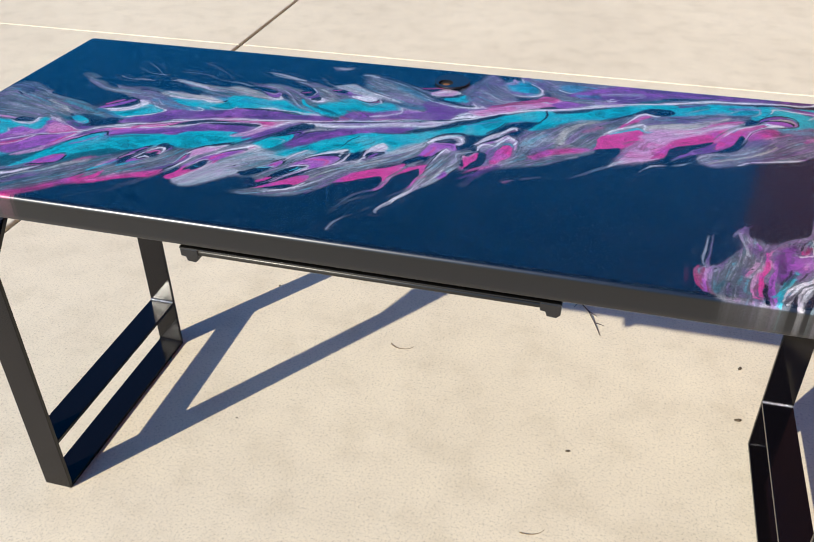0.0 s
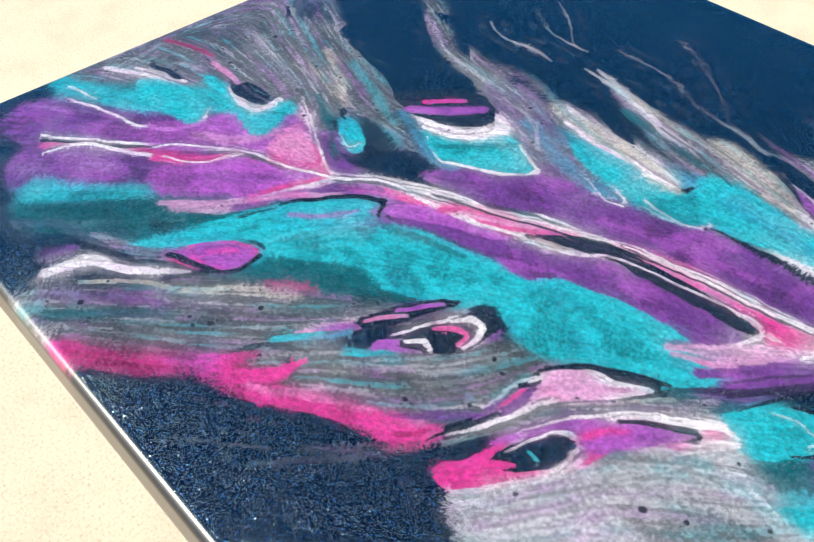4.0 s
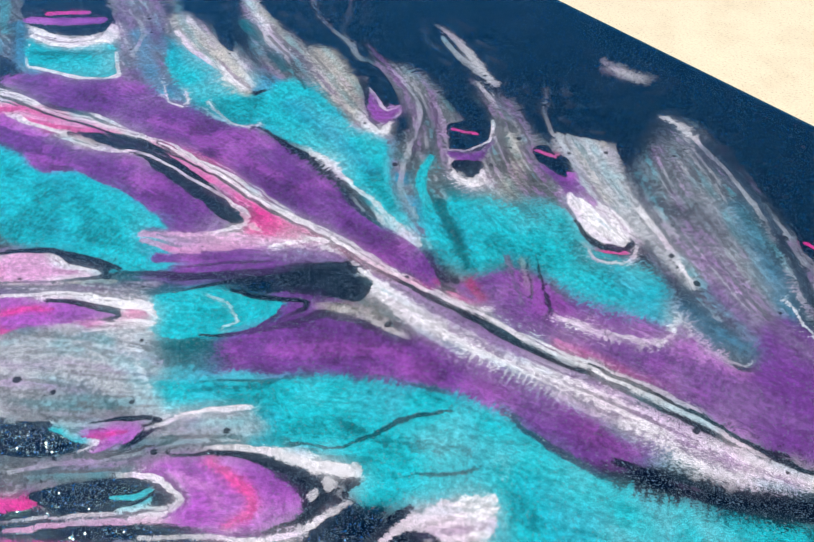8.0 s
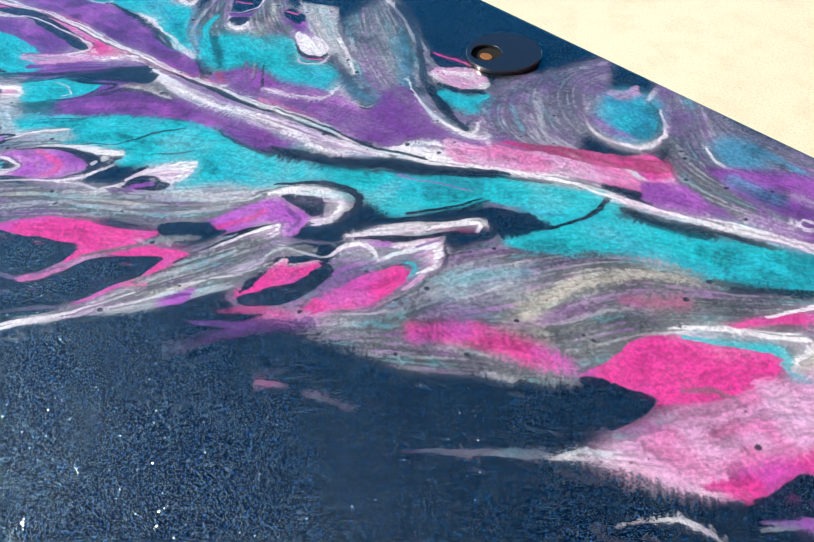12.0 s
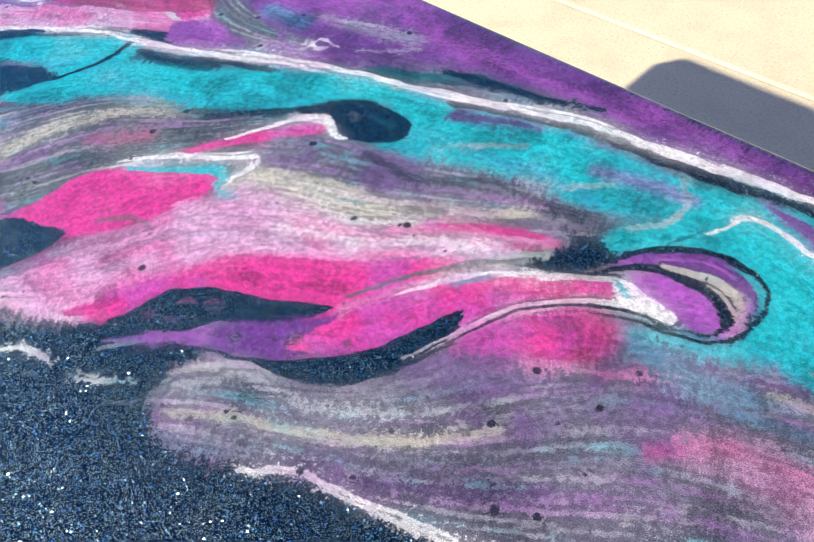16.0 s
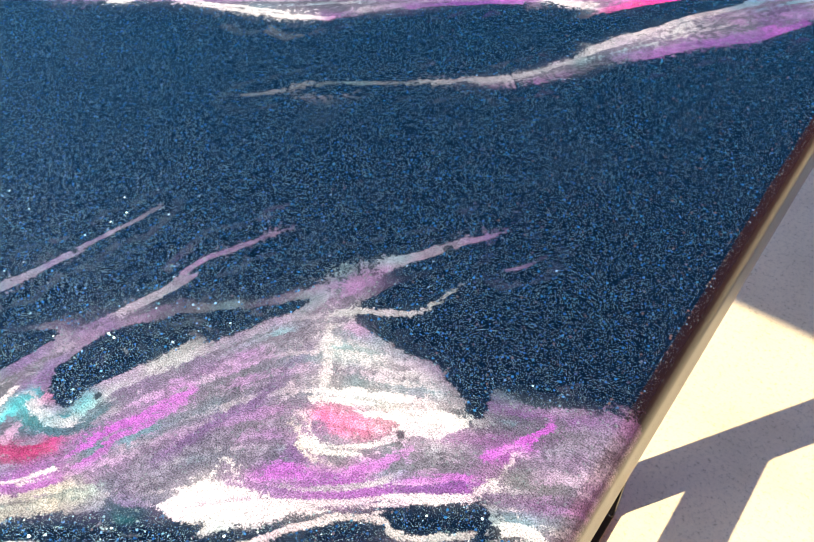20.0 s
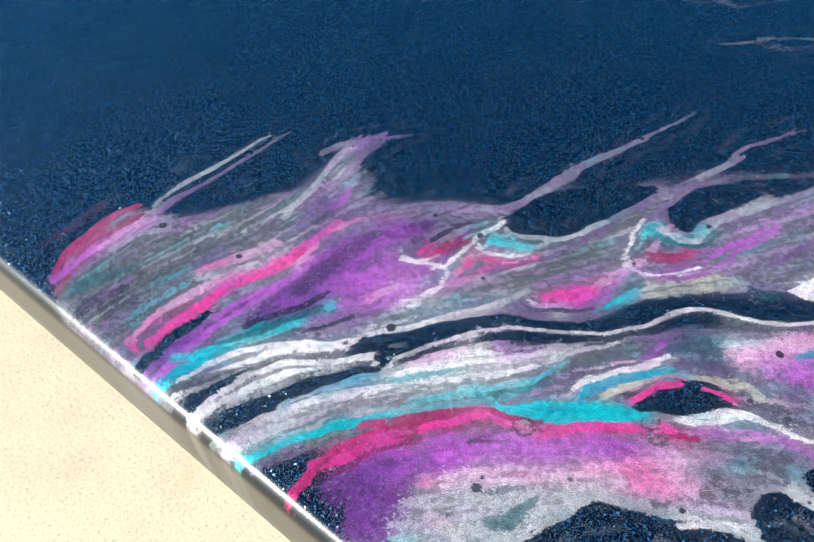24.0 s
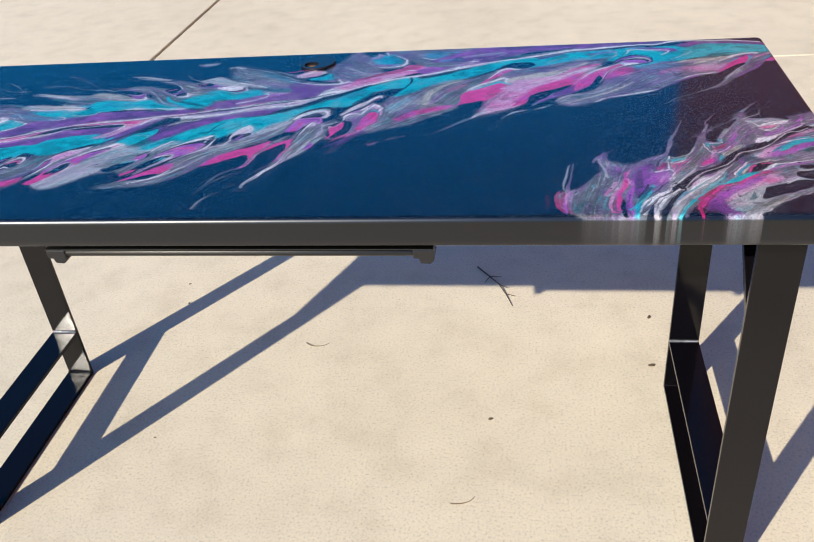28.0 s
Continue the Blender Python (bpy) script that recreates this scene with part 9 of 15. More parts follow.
    pour.band('S', 0.49, 0.8, [(1312, 90, 2.7), (1315, 98, 3.7), (1321, 108, 3.2), (1328, 124, 2.2), (1337, 140, 1.4)])
    pour.band('W', 0.49, 0.9, [(1311, 93, 2.0), (1318, 100, 2.1), (1324, 109, 1.6)])
    pour.band('G', 0.49, 0.9, [(1333, 115, 4.2), (1340, 131, 4.8), (1348, 150, 4.3), (1355, 167, 2.7)])
    pour.band('S', 0.49, 0.9, [(1329, 98, 1.3), (1337, 112, 2.0), (1344, 128, 1.6)])
    pour.pool('K', 5.6, 0.9, [(1351, 131), (1355, 137), (1359, 142), (1367, 145), (1364, 138), (1355, 130)])
    pour.band('W', 0.56, 0.8, [(1347, 125, 1.1), (1354, 127, 2.0), (1361, 132, 1.4)])
    pour.band('M', 0.56, 0.7, [(1364, 147, 2.5), (1369, 160, 3.0), (1372, 176, 1.9), (1371, 196, 1.2)])
    pour.band('E', 0.49, 0.8, [(1372, 136, 0.9), (1375, 146, 1.9), (1377, 153, 2.4), (1381, 158, 1.5)])
    pour.band('T', 0.56, 0.5, [(1373, 140, 0.7), (1376, 148, 1.0), (1379, 155, 0.7)])
    pour.band('O', 0.56, 0.9, [(1368, 139, 0.9), (1367, 144, 1.4), (1370, 151, 1.2)])
    pour.band('W', 0.42, 1, [(1370, 161, 0.7), (1367, 165, 1.0), (1362, 178, 0.9), (1361, 191, 0.9)])
    pour.band('E', 0.56, 0.8, [(1368, 172, 1.4), (1374, 169, 1.0)])
    pour.band('O', 0.49, 1, [(1370, 163, 1.6), (1377, 164, 2.2), (1386, 172, 2.0), (1393, 182, 1.7), (1397, 195, 2.2), (1403, 209, 2.0), (1409, 222, 1.5)])
    pour.band('R', 0.49, 0.9, [(1371, 173, 1.5), (1380, 178, 2.1), (1386, 186, 1.6)])
    pour.band('T', 0.56, 0.8, [(1367, 185, 2.6), (1374, 188, 4.1), (1382, 192, 3.2), (1383, 202, 1.9)])
    pour.band('W', 0.56, 0.6, [(1366, 191, 1.7), (1375, 189, 2.3), (1385, 192, 1.9)])
    pour.band('N', 0.49, 0.8, [(1371, 196, 1.7), (1369, 202, 2.1)])
    pour.band('S', 0.63, 0.5, [(1377, 202, 2.8), (1389, 215, 3.3), (1399, 234, 2.7)])
    pour.band('S', 0.42, 0.5, [(1379, 219, 0.4), (1385, 217, 0.5), (1391, 219, 0.5)])
    pour.band('G', 0.56, 0.7, [(1393, 179, 2.5), (1402, 196, 3.5), (1413, 217, 2.9), (1418, 235, 1.9)])
    pour.band('O', 0.63, 0.5, [(1405, 182, 2.3), (1411, 204, 2.8)])
    pour.pool('A', 7, 0.8, [(1380, 157), (1388, 170), (1404, 182), (1410, 181), (1399, 168), (1385, 153)])
    pour.band('E', 0.49, 0.7, [(1415, 180, 2.5), (1421, 181, 3.2), (1424, 185, 1.8)])
    pour.band('S', 0.49, 0.6, [(1417, 176, 0.6), (1421, 176, 0.6), (1427, 179, 0.7)])
    pour.pool('W', 4.2, 1, [(1428, 189), (1430, 197), (1430, 208), (1436, 205), (1444, 207), (1457, 214), (1463, 216), (1455, 208), (1443, 197), (1435, 189)])
    pour.band('M', 0.56, 0.8, [(1433, 208, 1.5), (1432, 217, 1.5), (1432, 231, 1.6), (1432, 245, 1.2), (1429, 261, 1.1)])
    pour.band('O', 0.49, 1, [(1432, 207, 1.8), (1438, 207, 2.8), (1447, 216, 2.8), (1460, 228, 2.1), (1466, 238, 1.3)])
    pour.band('O', 0.49, 1, [(1450, 210, 1.8), (1465, 221, 2.7), (1479, 233, 2.7), (1492, 244, 3.1)])
    pour.band('S', 0.49, 0.9, [(1442, 205, 1.1), (1454, 215, 1.4), (1466, 225, 1.4), (1476, 236, 1.1)])
    pour.band('V', 0.56, 0.8, [(1474, 237, 3.3), (1489, 249, 4.6)])
    pour.band('W', 0.42, 1, [(1475, 224, 0.7), (1487, 234, 0.9), (1494, 240, 0.9)])
    pour.band('G', 0.49, 0.8, [(1446, 195, 1.8), (1457, 206, 1.3), (1463, 215, 0.8)])
    pour.band('V', 0.63, 0.7, [(1437, 260, 4.2), (1451, 262, 3.7), (1463, 266, 3.0), (1477, 261, 2.1)])
    pour.band('W', 0.56, 0.9, [(1427, 263, 1.4), (1435, 254, 2.4), (1440, 244, 2.5), (1450, 248, 3.6), (1462, 253, 4.1), (1474, 255, 4.0), (1481, 257, 2.5)])
    pour.band('R', 0.42, 1, [(1438, 239, 1.2), (1448, 240, 2.5), (1459, 243, 2.2), (1466, 246, 1.2)])
    pour.band('K', 0.56, 0.7, [(1440, 239, 0.7), (1450, 240, 1.2), (1461, 243, 1.0)])
    pour.band('W', 0.56, 0.8, [(1439, 230, 1.1), (1448, 228, 1.9), (1457, 233, 1.9), (1470, 246, 1.4), (1479, 255, 1.4)])
    pour.band('D', 0.49, 0.8, [(1454, 228, 1.0), (1460, 233, 0.9), (1471, 245, 0.7)])
    pour.band('P', 0.49, 0.8, [(1439, 226, 1.2), (1446, 223, 1.8), (1455, 227, 1.4)])
    pour.band('S', 0.49, 0.8, [(1427, 266, 1.5), (1436, 272, 1.2), (1445, 277, 1.1), (1451, 285, 0.8), (1454, 297, 0.5)])
    pour.pool('N', 3.5, 1, [(1309, 71), (1319, 84), (1336, 103), (1345, 113), (1363, 122), (1373, 131), (1382, 144), (1390, 155), (1403, 165), (1416, 174), (1431, 179), (1443, 191), (1456, 204), (1464, 214), (1476, 224), (1487, 233), (1499, 241), (1505, 231), (1492, 225), (1473, 214), (1457, 198), (1446, 183), (1426, 164), (1401, 145), (1378, 123), (1359, 107), (1345, 98), (1331, 81), (1326, 63)])
    pour.band('W', 0.245, 1, [(1317, 64, 1.4), (1326, 77, 1.4), (1332, 86, 1.2), (1339, 95, 1.4), (1342, 101, 1.2), (1347, 108, 1.4), (1354, 113, 1.1), (1364, 119, 1.1), (1374, 126, 1.1), (1384, 134, 1.1), (1390, 142, 1.6), (1395, 150, 1.8), (1404, 158, 1.8), (1413, 162, 1.7), (1422, 168, 1.5), (1430, 174, 1.5), (1437, 180, 1.3), (1446, 187, 1.3), (1450, 192, 1.0), (1456, 200, 0.8), (1461, 208, 0.8), (1467, 215, 1.1), (1473, 219, 1.1), (1478, 223, 1.1), (1482, 222, 1.1), (1489, 224, 0.9), (1494, 229, 0.8), (1500, 233, 0.8)])
    pour.pool('V', 14, 0.8, [(1327, 62), (1359, 98), (1402, 144), (1449, 184), (1503, 225), (1521, 193), (1524, 161), (1522, 148), (1506, 144), (1485, 130), (1462, 126), (1441, 109), (1430, 83), (1413, 70), (1396, 49), (1375, 38)])
    pour.pool('W', 9.8, 0.95, [(1331, 60), (1331, 71), (1339, 82), (1351, 95), (1359, 101), (1361, 96), (1351, 84), (1342, 73), (1337, 62)])
    pour.band('W', 0.56, 0.9, [(1337, 57, 1.8), (1342, 68, 3.1), (1355, 82, 3.0), (1367, 98, 3.1), (1375, 113, 2.2), (1386, 128, 1.1)])
    pour.band('O', 0.49, 0.9, [(1349, 98, 1.0), (1355, 99, 1.8), (1362, 103, 1.5)])
    pour.band('M', 0.56, 0.7, [(1326, 68, 1.9), (1334, 80, 1.9), (1341, 90, 1.2)])
    pour.band('D', 0.49, 0.8, [(1354, 103, 1.7), (1363, 110, 2.2), (1372, 118, 1.1)])
    pour.band('T', 0.49, 0.8, [(1329, 61, 0.9), (1334, 69, 1.4), (1338, 74, 0.7)])
    pour.band('E', 0.56, 0.8, [(1339, 56, 2.1), (1352, 70, 2.9), (1365, 84, 2.5), (1374, 97, 1.7)])
    pour.band('T', 0.56, 0.5, [(1341, 55, 2.0), (1358, 71, 2.0), (1371, 90, 1.2)])
    pour.band('T', 0.56, 0.9, [(1365, 76, 1.5), (1376, 83, 2.2), (1386, 89, 3.0), (1395, 99, 2.6), (1403, 104, 2.1), (1409, 106, 1.0)])
    pour.band('C', 0.56, 0.7, [(1385, 86, 1.5), (1399, 97, 1.8), (1411, 105, 1.1)])
    pour.band('O', 0.63, 0.5, [(1374, 84, 1.1), (1380, 87, 1.4)])
    pour.band('G', 0.56, 0.8, [(1375, 102, 3.0), (1385, 118, 3.5), (1392, 132, 2.2)])
    pour.band('W', 0.56, 0.9, [(1384, 99, 1.2), (1387, 108, 2.5), (1394, 118, 2.5), (1402, 128, 1.7)])
    pour.band('O', 0.49, 0.9, [(1398, 127, 1.1), (1401, 132, 1.8), (1400, 138, 1.3)])
    pour.band('M', 0.56, 0.6, [(1389, 118, 1.3), (1398, 127, 1.2)])
    pour.band('C', 0.49, 0.9, [(1389, 100, 1.6), (1392, 107, 1.4), (1399, 118, 1.0)])
    pour.band('T', 0.49, 1, [(1388, 98, 0.8), (1388, 104, 1.2), (1392, 112, 1.4), (1400, 121, 1.2), (1408, 129, 0.8)])
    pour.band('A', 0.56, 0.9, [(1394, 103, 1.6), (1397, 110, 1.6), (1403, 119, 1.2), (1410, 127, 0.8)])
    pour.pool('D', 4.2, 1, [(1399, 109), (1408, 111), (1415, 111), (1425, 120), (1431, 129), (1421, 131), (1415, 128), (1406, 120), (1403, 113)])
    pour.band('R', 0.42, 1, [(1404, 109, 1.0), (1406, 115, 1.6), (1410, 121, 1.2), (1412, 125, 1.0)])
    pour.band('K', 0.49, 0.9, [(1404, 110, 0.8), (1407, 115, 1.0), (1412, 123, 1.0)])
    pour.band('R', 0.49, 0.9, [(1424, 128, 0.9), (1429, 129, 1.2), (1435, 130, 0.7)])
    pour.band('A', 0.56, 0.9, [(1415, 130, 0.9), (1423, 133, 1.9), (1430, 137, 2.4), (1439, 136, 1.3)])
    pour.pool('E', 11.2, 0.7, [(1399, 136), (1410, 149), (1418, 150), (1419, 143), (1410, 137), (1402, 133)])
    pour.band('R', 0.49, 1, [(1345, 50, 1.6), (1355, 61, 2.0), (1365, 72, 2.2), (1381, 80, 2.5), (1397, 90, 2.5), (1411, 101, 2.8), (1429, 109, 1.6)])
    pour.band('K', 0.63, 0.6, [(1358, 63, 1.5), (1377, 77, 1.8), (1398, 89, 1.7)])
    pour.pool('O', 9.8, 1, [(1352, 50), (1364, 59), (1375, 70), (1392, 81), (1408, 91), (1408, 85), (1394, 71), (1376, 53), (1365, 43)])
    pour.pool('M', 14, 0.4, [(1377, 69), (1392, 81), (1406, 87), (1390, 70)])
    pour.band('D', 0.56, 0.6, [(1367, 59, 1.2), (1369, 63, 1.0), (1372, 68, 0.6)])
    pour.band('D', 0.56, 0.4, [(1370, 62, 0.7), (1377, 62, 0.8), (1384, 63, 0.6)])
    pour.band('K', 0.56, 0.7, [(1368, 41, 1.4), (1383, 56, 1.5), (1400, 70, 1.3), (1411, 80, 0.8)])
    pour.pool('M', 14, 1, [(1403, 74), (1417, 93), (1430, 100), (1439, 100), (1433, 87), (1420, 77), (1408, 72)])
    pour.pool('W', 14, 0.6, [(1413, 82), (1421, 93), (1433, 98), (1434, 90), (1422, 81)])
    pour.band('W', 0.56, 0.9, [(1370, 40, 2.0), (1383, 52, 2.0), (1396, 63, 1.6), (1409, 72, 1.3)])
    pour.pool('S', 9.8, 0.95, [(1373, 38), (1387, 54), (1404, 68), (1420, 77), (1438, 83), (1449, 91), (1457, 92), (1453, 87), (1444, 79), (1437, 74), (1426, 72), (1413, 68), (1406, 54), (1402, 42), (1403, 37), (1418, 44), (1430, 51), (1444, 56), (1457, 62), (1468, 68), (1474, 72), (1467, 63), (1456, 51), (1447, 51), (1435, 40), (1423, 33), (1409, 20)])
    pour.pool('N', 4.2, 1, [(1405, 40), (1402, 46), (1406, 54), (1413, 67), (1419, 69), (1431, 70), (1442, 74), (1451, 83), (1456, 85), (1467, 84), (1475, 85), (1469, 74), (1463, 66), (1454, 61), (1446, 58), (1434, 51), (1428, 52), (1416, 45)])
    pour.pool('N', 3.5, 1, [(1458, 93), (1455, 100), (1457, 106), (1463, 108), (1472, 107), (1484, 112), (1501, 117), (1490, 97), (1478, 89), (1468, 87)])
    pour.pool('N', 3.5, 1, [(1462, 118), (1462, 122), (1466, 124), (1477, 124), (1480, 124), (1493, 131), (1508, 142), (1520, 143), (1512, 126), (1500, 120), (1488, 119), (1480, 115), (1473, 115), (1466, 115)])
    pour.band('E', 0.56, 0.9, [(1391, 38, 3.3), (1395, 44, 4.1), (1396, 51, 2.1), (1397, 57, 1.4)])
    pour.band('E', 0.56, 0.9, [(1383, 46, 1.1), (1387, 51, 1.4), (1391, 57, 0.7)])
    pour.band('W', 0.49, 0.8, [(1401, 42, 1.0), (1401, 48, 0.8), (1405, 56, 0.7), (1410, 64, 0.5)])
    pour.band('A', 0.49, 0.8, [(1408, 21, 0.7), (1419, 31, 0.9), (1430, 36, 0.9), (1440, 44, 0.6)])
    pour.band('S', 0.42, 0.9, [(1456, 89, 1.5), (1464, 87, 1.1), (1473, 87, 1.0), (1480, 90, 0.9), (1485, 91, 1.0), (1487, 95, 0.6), (1496, 100, 0.4)])
    pour.band('S', 0.42, 0.6, [(1485, 89, 0.5), (1488, 89, 0.4), (1496, 91, 0.4), (1504, 92, 0.2), (1509, 89, 0.2)])
    pour.band('S', 0.42, 0.4, [(1474, 79, 0.2), (1483, 80, 0.2), (1492, 86, 0.2), (1500, 86, 0.2)])
    pour.band('S', 0.49, 0.9, [(1459, 110, 0.8), (1467, 110, 1.4), (1476, 112, 1.4), (1483, 115, 1.0), (1492, 118, 0.6), (1499, 119, 0.7), (1504, 123, 0.3), (1509, 126, 0.3)])
    pour.pool('O', 11.2, 0.9, [(1425, 148), (1429, 154), (1440, 163), (1448, 162), (1450, 156), (1446, 150), (1436, 149)])
    pour.pool('W', 9.8, 0.9, [(1418, 150), (1427, 159), (1436, 167), (1448, 176), (1446, 171), (1432, 157), (1432, 149), (1424, 147)])
    pour.band('M', 0.56, 0.8, [(1430, 160, 1.2), (1441, 171, 2.1), (1451, 177, 1.2)])
    pour.band('C', 0.56, 0.8, [(1439, 159, 1.6), (1449, 170, 2.8), (1461, 179, 2.8), (1469, 182, 1.6)])
    pour.band('T', 0.49, 1, [(1448, 162, 1.0), (1457, 170, 1.9), (1468, 179, 2.7), (1475, 188, 3.1), (1487, 194, 3.9), (1500, 199, 4.6), (1515, 204, 5.6)])
    pour.band('T', 0.56, 1, [(1471, 194, 1.6), (1483, 200, 2.0), (1494, 205, 1.6)])
    pour.band('W', 0.56, 0.8, [(1456, 185, 1.2), (1464, 189, 1.8), (1472, 193, 1.2), (1481, 198, 0.8)])
    pour.band('C', 0.56, 0.8, [(1477, 183, 1.1), (1495, 193, 1.5), (1518, 198, 1.8)])
    pour.band('P', 0.56, 0.7, [(1482, 184, 0.9), (1500, 191, 1.5), (1516, 195, 1.4)])
    pour.band('R', 0.56, 0.8, [(1450, 159, 0.8), (1460, 166, 1.1), (1469, 173, 0.8)])
    pour.band('E', 0.49, 0.7, [(1462, 169, 0.8), (1472, 178, 1.1), (1484, 186, 0.9), (1497, 191, 0.7)])
    pour.pool('O', 16.8, 0.75, [(1458, 162), (1474, 176), (1489, 186), (1505, 191), (1501, 184), (1485, 172), (1474, 164), (1462, 157)])
    pour.band('A', 0.56, 0.8, [(1447, 182, 1.2), (1454, 183, 1.2), (1459, 186, 0.8)])
    pour.band('M', 0.63, 0.7, [(1469, 204, 1.7), (1483, 213, 3.4), (1503, 225, 4.5)])
    pour.band('R', 0.56, 0.5, [(1483, 209, 1.0), (1490, 210, 1.2)])
    pour.band('S', 0.56, 0.6, [(1472, 202, 0.8), (1491, 206, 1.0), (1509, 215, 1.2)])
    pour.pool('E', 2.8, 1, [(1479, 162), (1480, 166), (1485, 170), (1493, 173), (1506, 182), (1498, 173), (1490, 165), (1485, 161)])
    pour.band('S', 0.42, 0.9, [(1479, 164, 0.7), (1484, 169, 0.7), (1492, 174, 0.7), (1504, 181, 0.5)])
    pour.band('W', 0.49, 0.7, [(1481, 162, 0.5), (1487, 163, 0.7), (1496, 169, 0.7)])
    pour.band('D', 0.49, 0.7, [(1488, 168, 0.7), (1497, 174, 0.5)])
    pour.band('O', 0.56, 0.8, [(1502, 176, 0.9), (1511, 182, 1.4), (1522, 185, 1.3)])
    pour.band('R', 0.49, 0.8, [(1507, 181, 0.7), (1514, 183, 0.7), (1523, 186, 0.5)])
    pour.band('M', 0.56, 0.8, [(1423, 113, 1.4), (1432, 117, 2.3), (1441, 120, 2.3), (1450, 125, 1.6), (1461, 128, 1.3)])
    pour.band('T', 0.56, 0.5, [(1430, 119, 0.7), (1437, 124, 0.7)])
    pour.band('O', 0.63, 0.7, [(1453, 124, 1.3), (1468, 128, 1.5), (1480, 131, 1.2), (1493, 137, 1.2)])
    pour.band('C', 0.63, 0.4, [(1443, 114, 0.8), (1456, 123, 0.8)])
    pour.band('W', 0.42, 1, [(1421, 112, 0.9), (1428, 117, 1.4), (1435, 124, 1.4), (1442, 127, 1.2), (1451, 128, 1.0), (1461, 131, 0.8), (1470, 134, 0.8), (1478, 134, 0.8), (1485, 136, 0.8), (1492, 141, 0.8), (1503, 147, 0.8), (1512, 150, 0.6), (1522, 150, 0.4)])
    pour.band('S', 0.56, 0.5, [(1492, 137, 1.2), (1506, 144, 1.2), (1519, 147, 0.9)])
    pour.bubble('D', 0.8, 1441, 93, 1.6)
    pour.bubble('D', 0.8, 1447, 97, 1.7)
    pour.bubble('D', 0.8, 1451, 102, 0.9)
    pour.bubble('D', 0.8, 1430, 78, 1.2)
    pour.bubble('D', 0.8, 1432, 81, 1.1)
    pour.bubble('D', 0.8, 1458, 111, 1.8)
    pour.bubble('D', 0.8, 1338, 64, 1.6)
    pour.bubble('D', 0.8, 1343, 70, 0.8)
    pour.bubble('D', 0.8, 1345, 73, 0.8)
    pour.bubble('D', 0.8, 1348, 76, 0.8)
    pour.bubble('D', 0.8, 1351, 79, 0.8)
    pour.bubble('E', 0.6, 1458, 148, 3.9)
    pour.bubble('E', 0.6, 1467, 144, 2.7)
    pour.bubble('E', 0.6, 1475, 161, 1.9)
    pour.bubble('E', 0.6, 1412, 105, 2.9)
    pour.bubble('R', 0.6, 1379, 76, 3.8)
    pour.bubble('R', 0.6, 1418, 101, 2.9)
    pour.bubble('R', 0.6, 1426, 138, 2.4)
    pour.pool('V', 10, 0.9, [(818, 266), (828, 284), (850, 303), (906, 339), (926, 304), (886, 259), (853, 229)])
    pour.pool('K', 6, 1, [(845, 237), (845, 249), (842, 260), (838, 269), (838, 277), (846, 279), (852, 270), (858, 284), (863, 293), (867, 278), (861, 260), (854, 239)])
    pour.pool('K', 6, 1, [(883, 258), (884, 283), (887, 300), (893, 316), (901, 324), (908, 317), (908, 299), (901, 278)])
    pour.band('D', 0.6, 0.9, [(841, 259, 1.4), (834, 272, 1.8), (834, 281, 2.2), (848, 288, 2.1), (856, 304, 1.7)])
    pour.band('T', 0.7, 0.8, [(834, 278, 1.1), (847, 284, 1.4), (856, 300, 1.0)])
    pour.band('W', 0.6, 0.8, [(829, 279, 1.1), (844, 292, 1.4), (856, 309, 1.4)])
    pour.band('D', 0.6, 0.9, [(866, 270, 1.6), (873, 287, 1.9), (882, 307, 2.0), (897, 328, 1.3)])
    pour.band('M', 0.7, 0.9, [(860, 313, 3.7), (879, 325, 5.0), (892, 345, 5.2), (905, 343, 3.4), (912, 325, 2.6), (912, 311, 1.6)])
    pour.band('W', 0.7, 0.9, [(878, 326, 1.7), (888, 346, 2.6), (901, 349, 2.6), (912, 335, 1.6)])
    pour.band('S', 0.8, 0.6, [(798, 173, 1.9), (813, 211, 2.6), (826, 244, 3.3), (833, 270, 2.0)])
    pour.pool('G', 8.4, 0.9, [(1185, 9), (1183, 39), (1193, 58), (1210, 87), (1226, 110), (1240, 110), (1246, 93), (1240, 68), (1236, 42), (1234, 23), (1232, 4), (1216, 0), (1201, 1)])
    pour.band('V', 0.63, 0.6, [(1220, 10, 4.3), (1223, 34, 5.0), (1227, 68, 5.8), (1231, 95, 4.7)])
    pour.band('E', 0.56, 0.6, [(1191, 13, 4.1), (1197, 25, 4.1), (1201, 35, 2.7)])
    pour.band('D', 0.56, 0.7, [(1203, 6, 3.2), (1204, 18, 3.3), (1209, 27, 2.7)])
    pour.band('R', 0.49, 1, [(1177, 11, 1.8), (1172, 24, 2.5), (1170, 37, 3.4), (1169, 52, 2.6), (1173, 63, 1.5)])
    pour.band('O', 0.56, 0.9, [(1180, 10, 1.9), (1179, 25, 2.6), (1179, 43, 2.8), (1184, 57, 1.9)])
    pour.band('M', 0.56, 0.7, [(1181, 34, 2.1), (1182, 51, 2.9), (1186, 62, 1.5)])
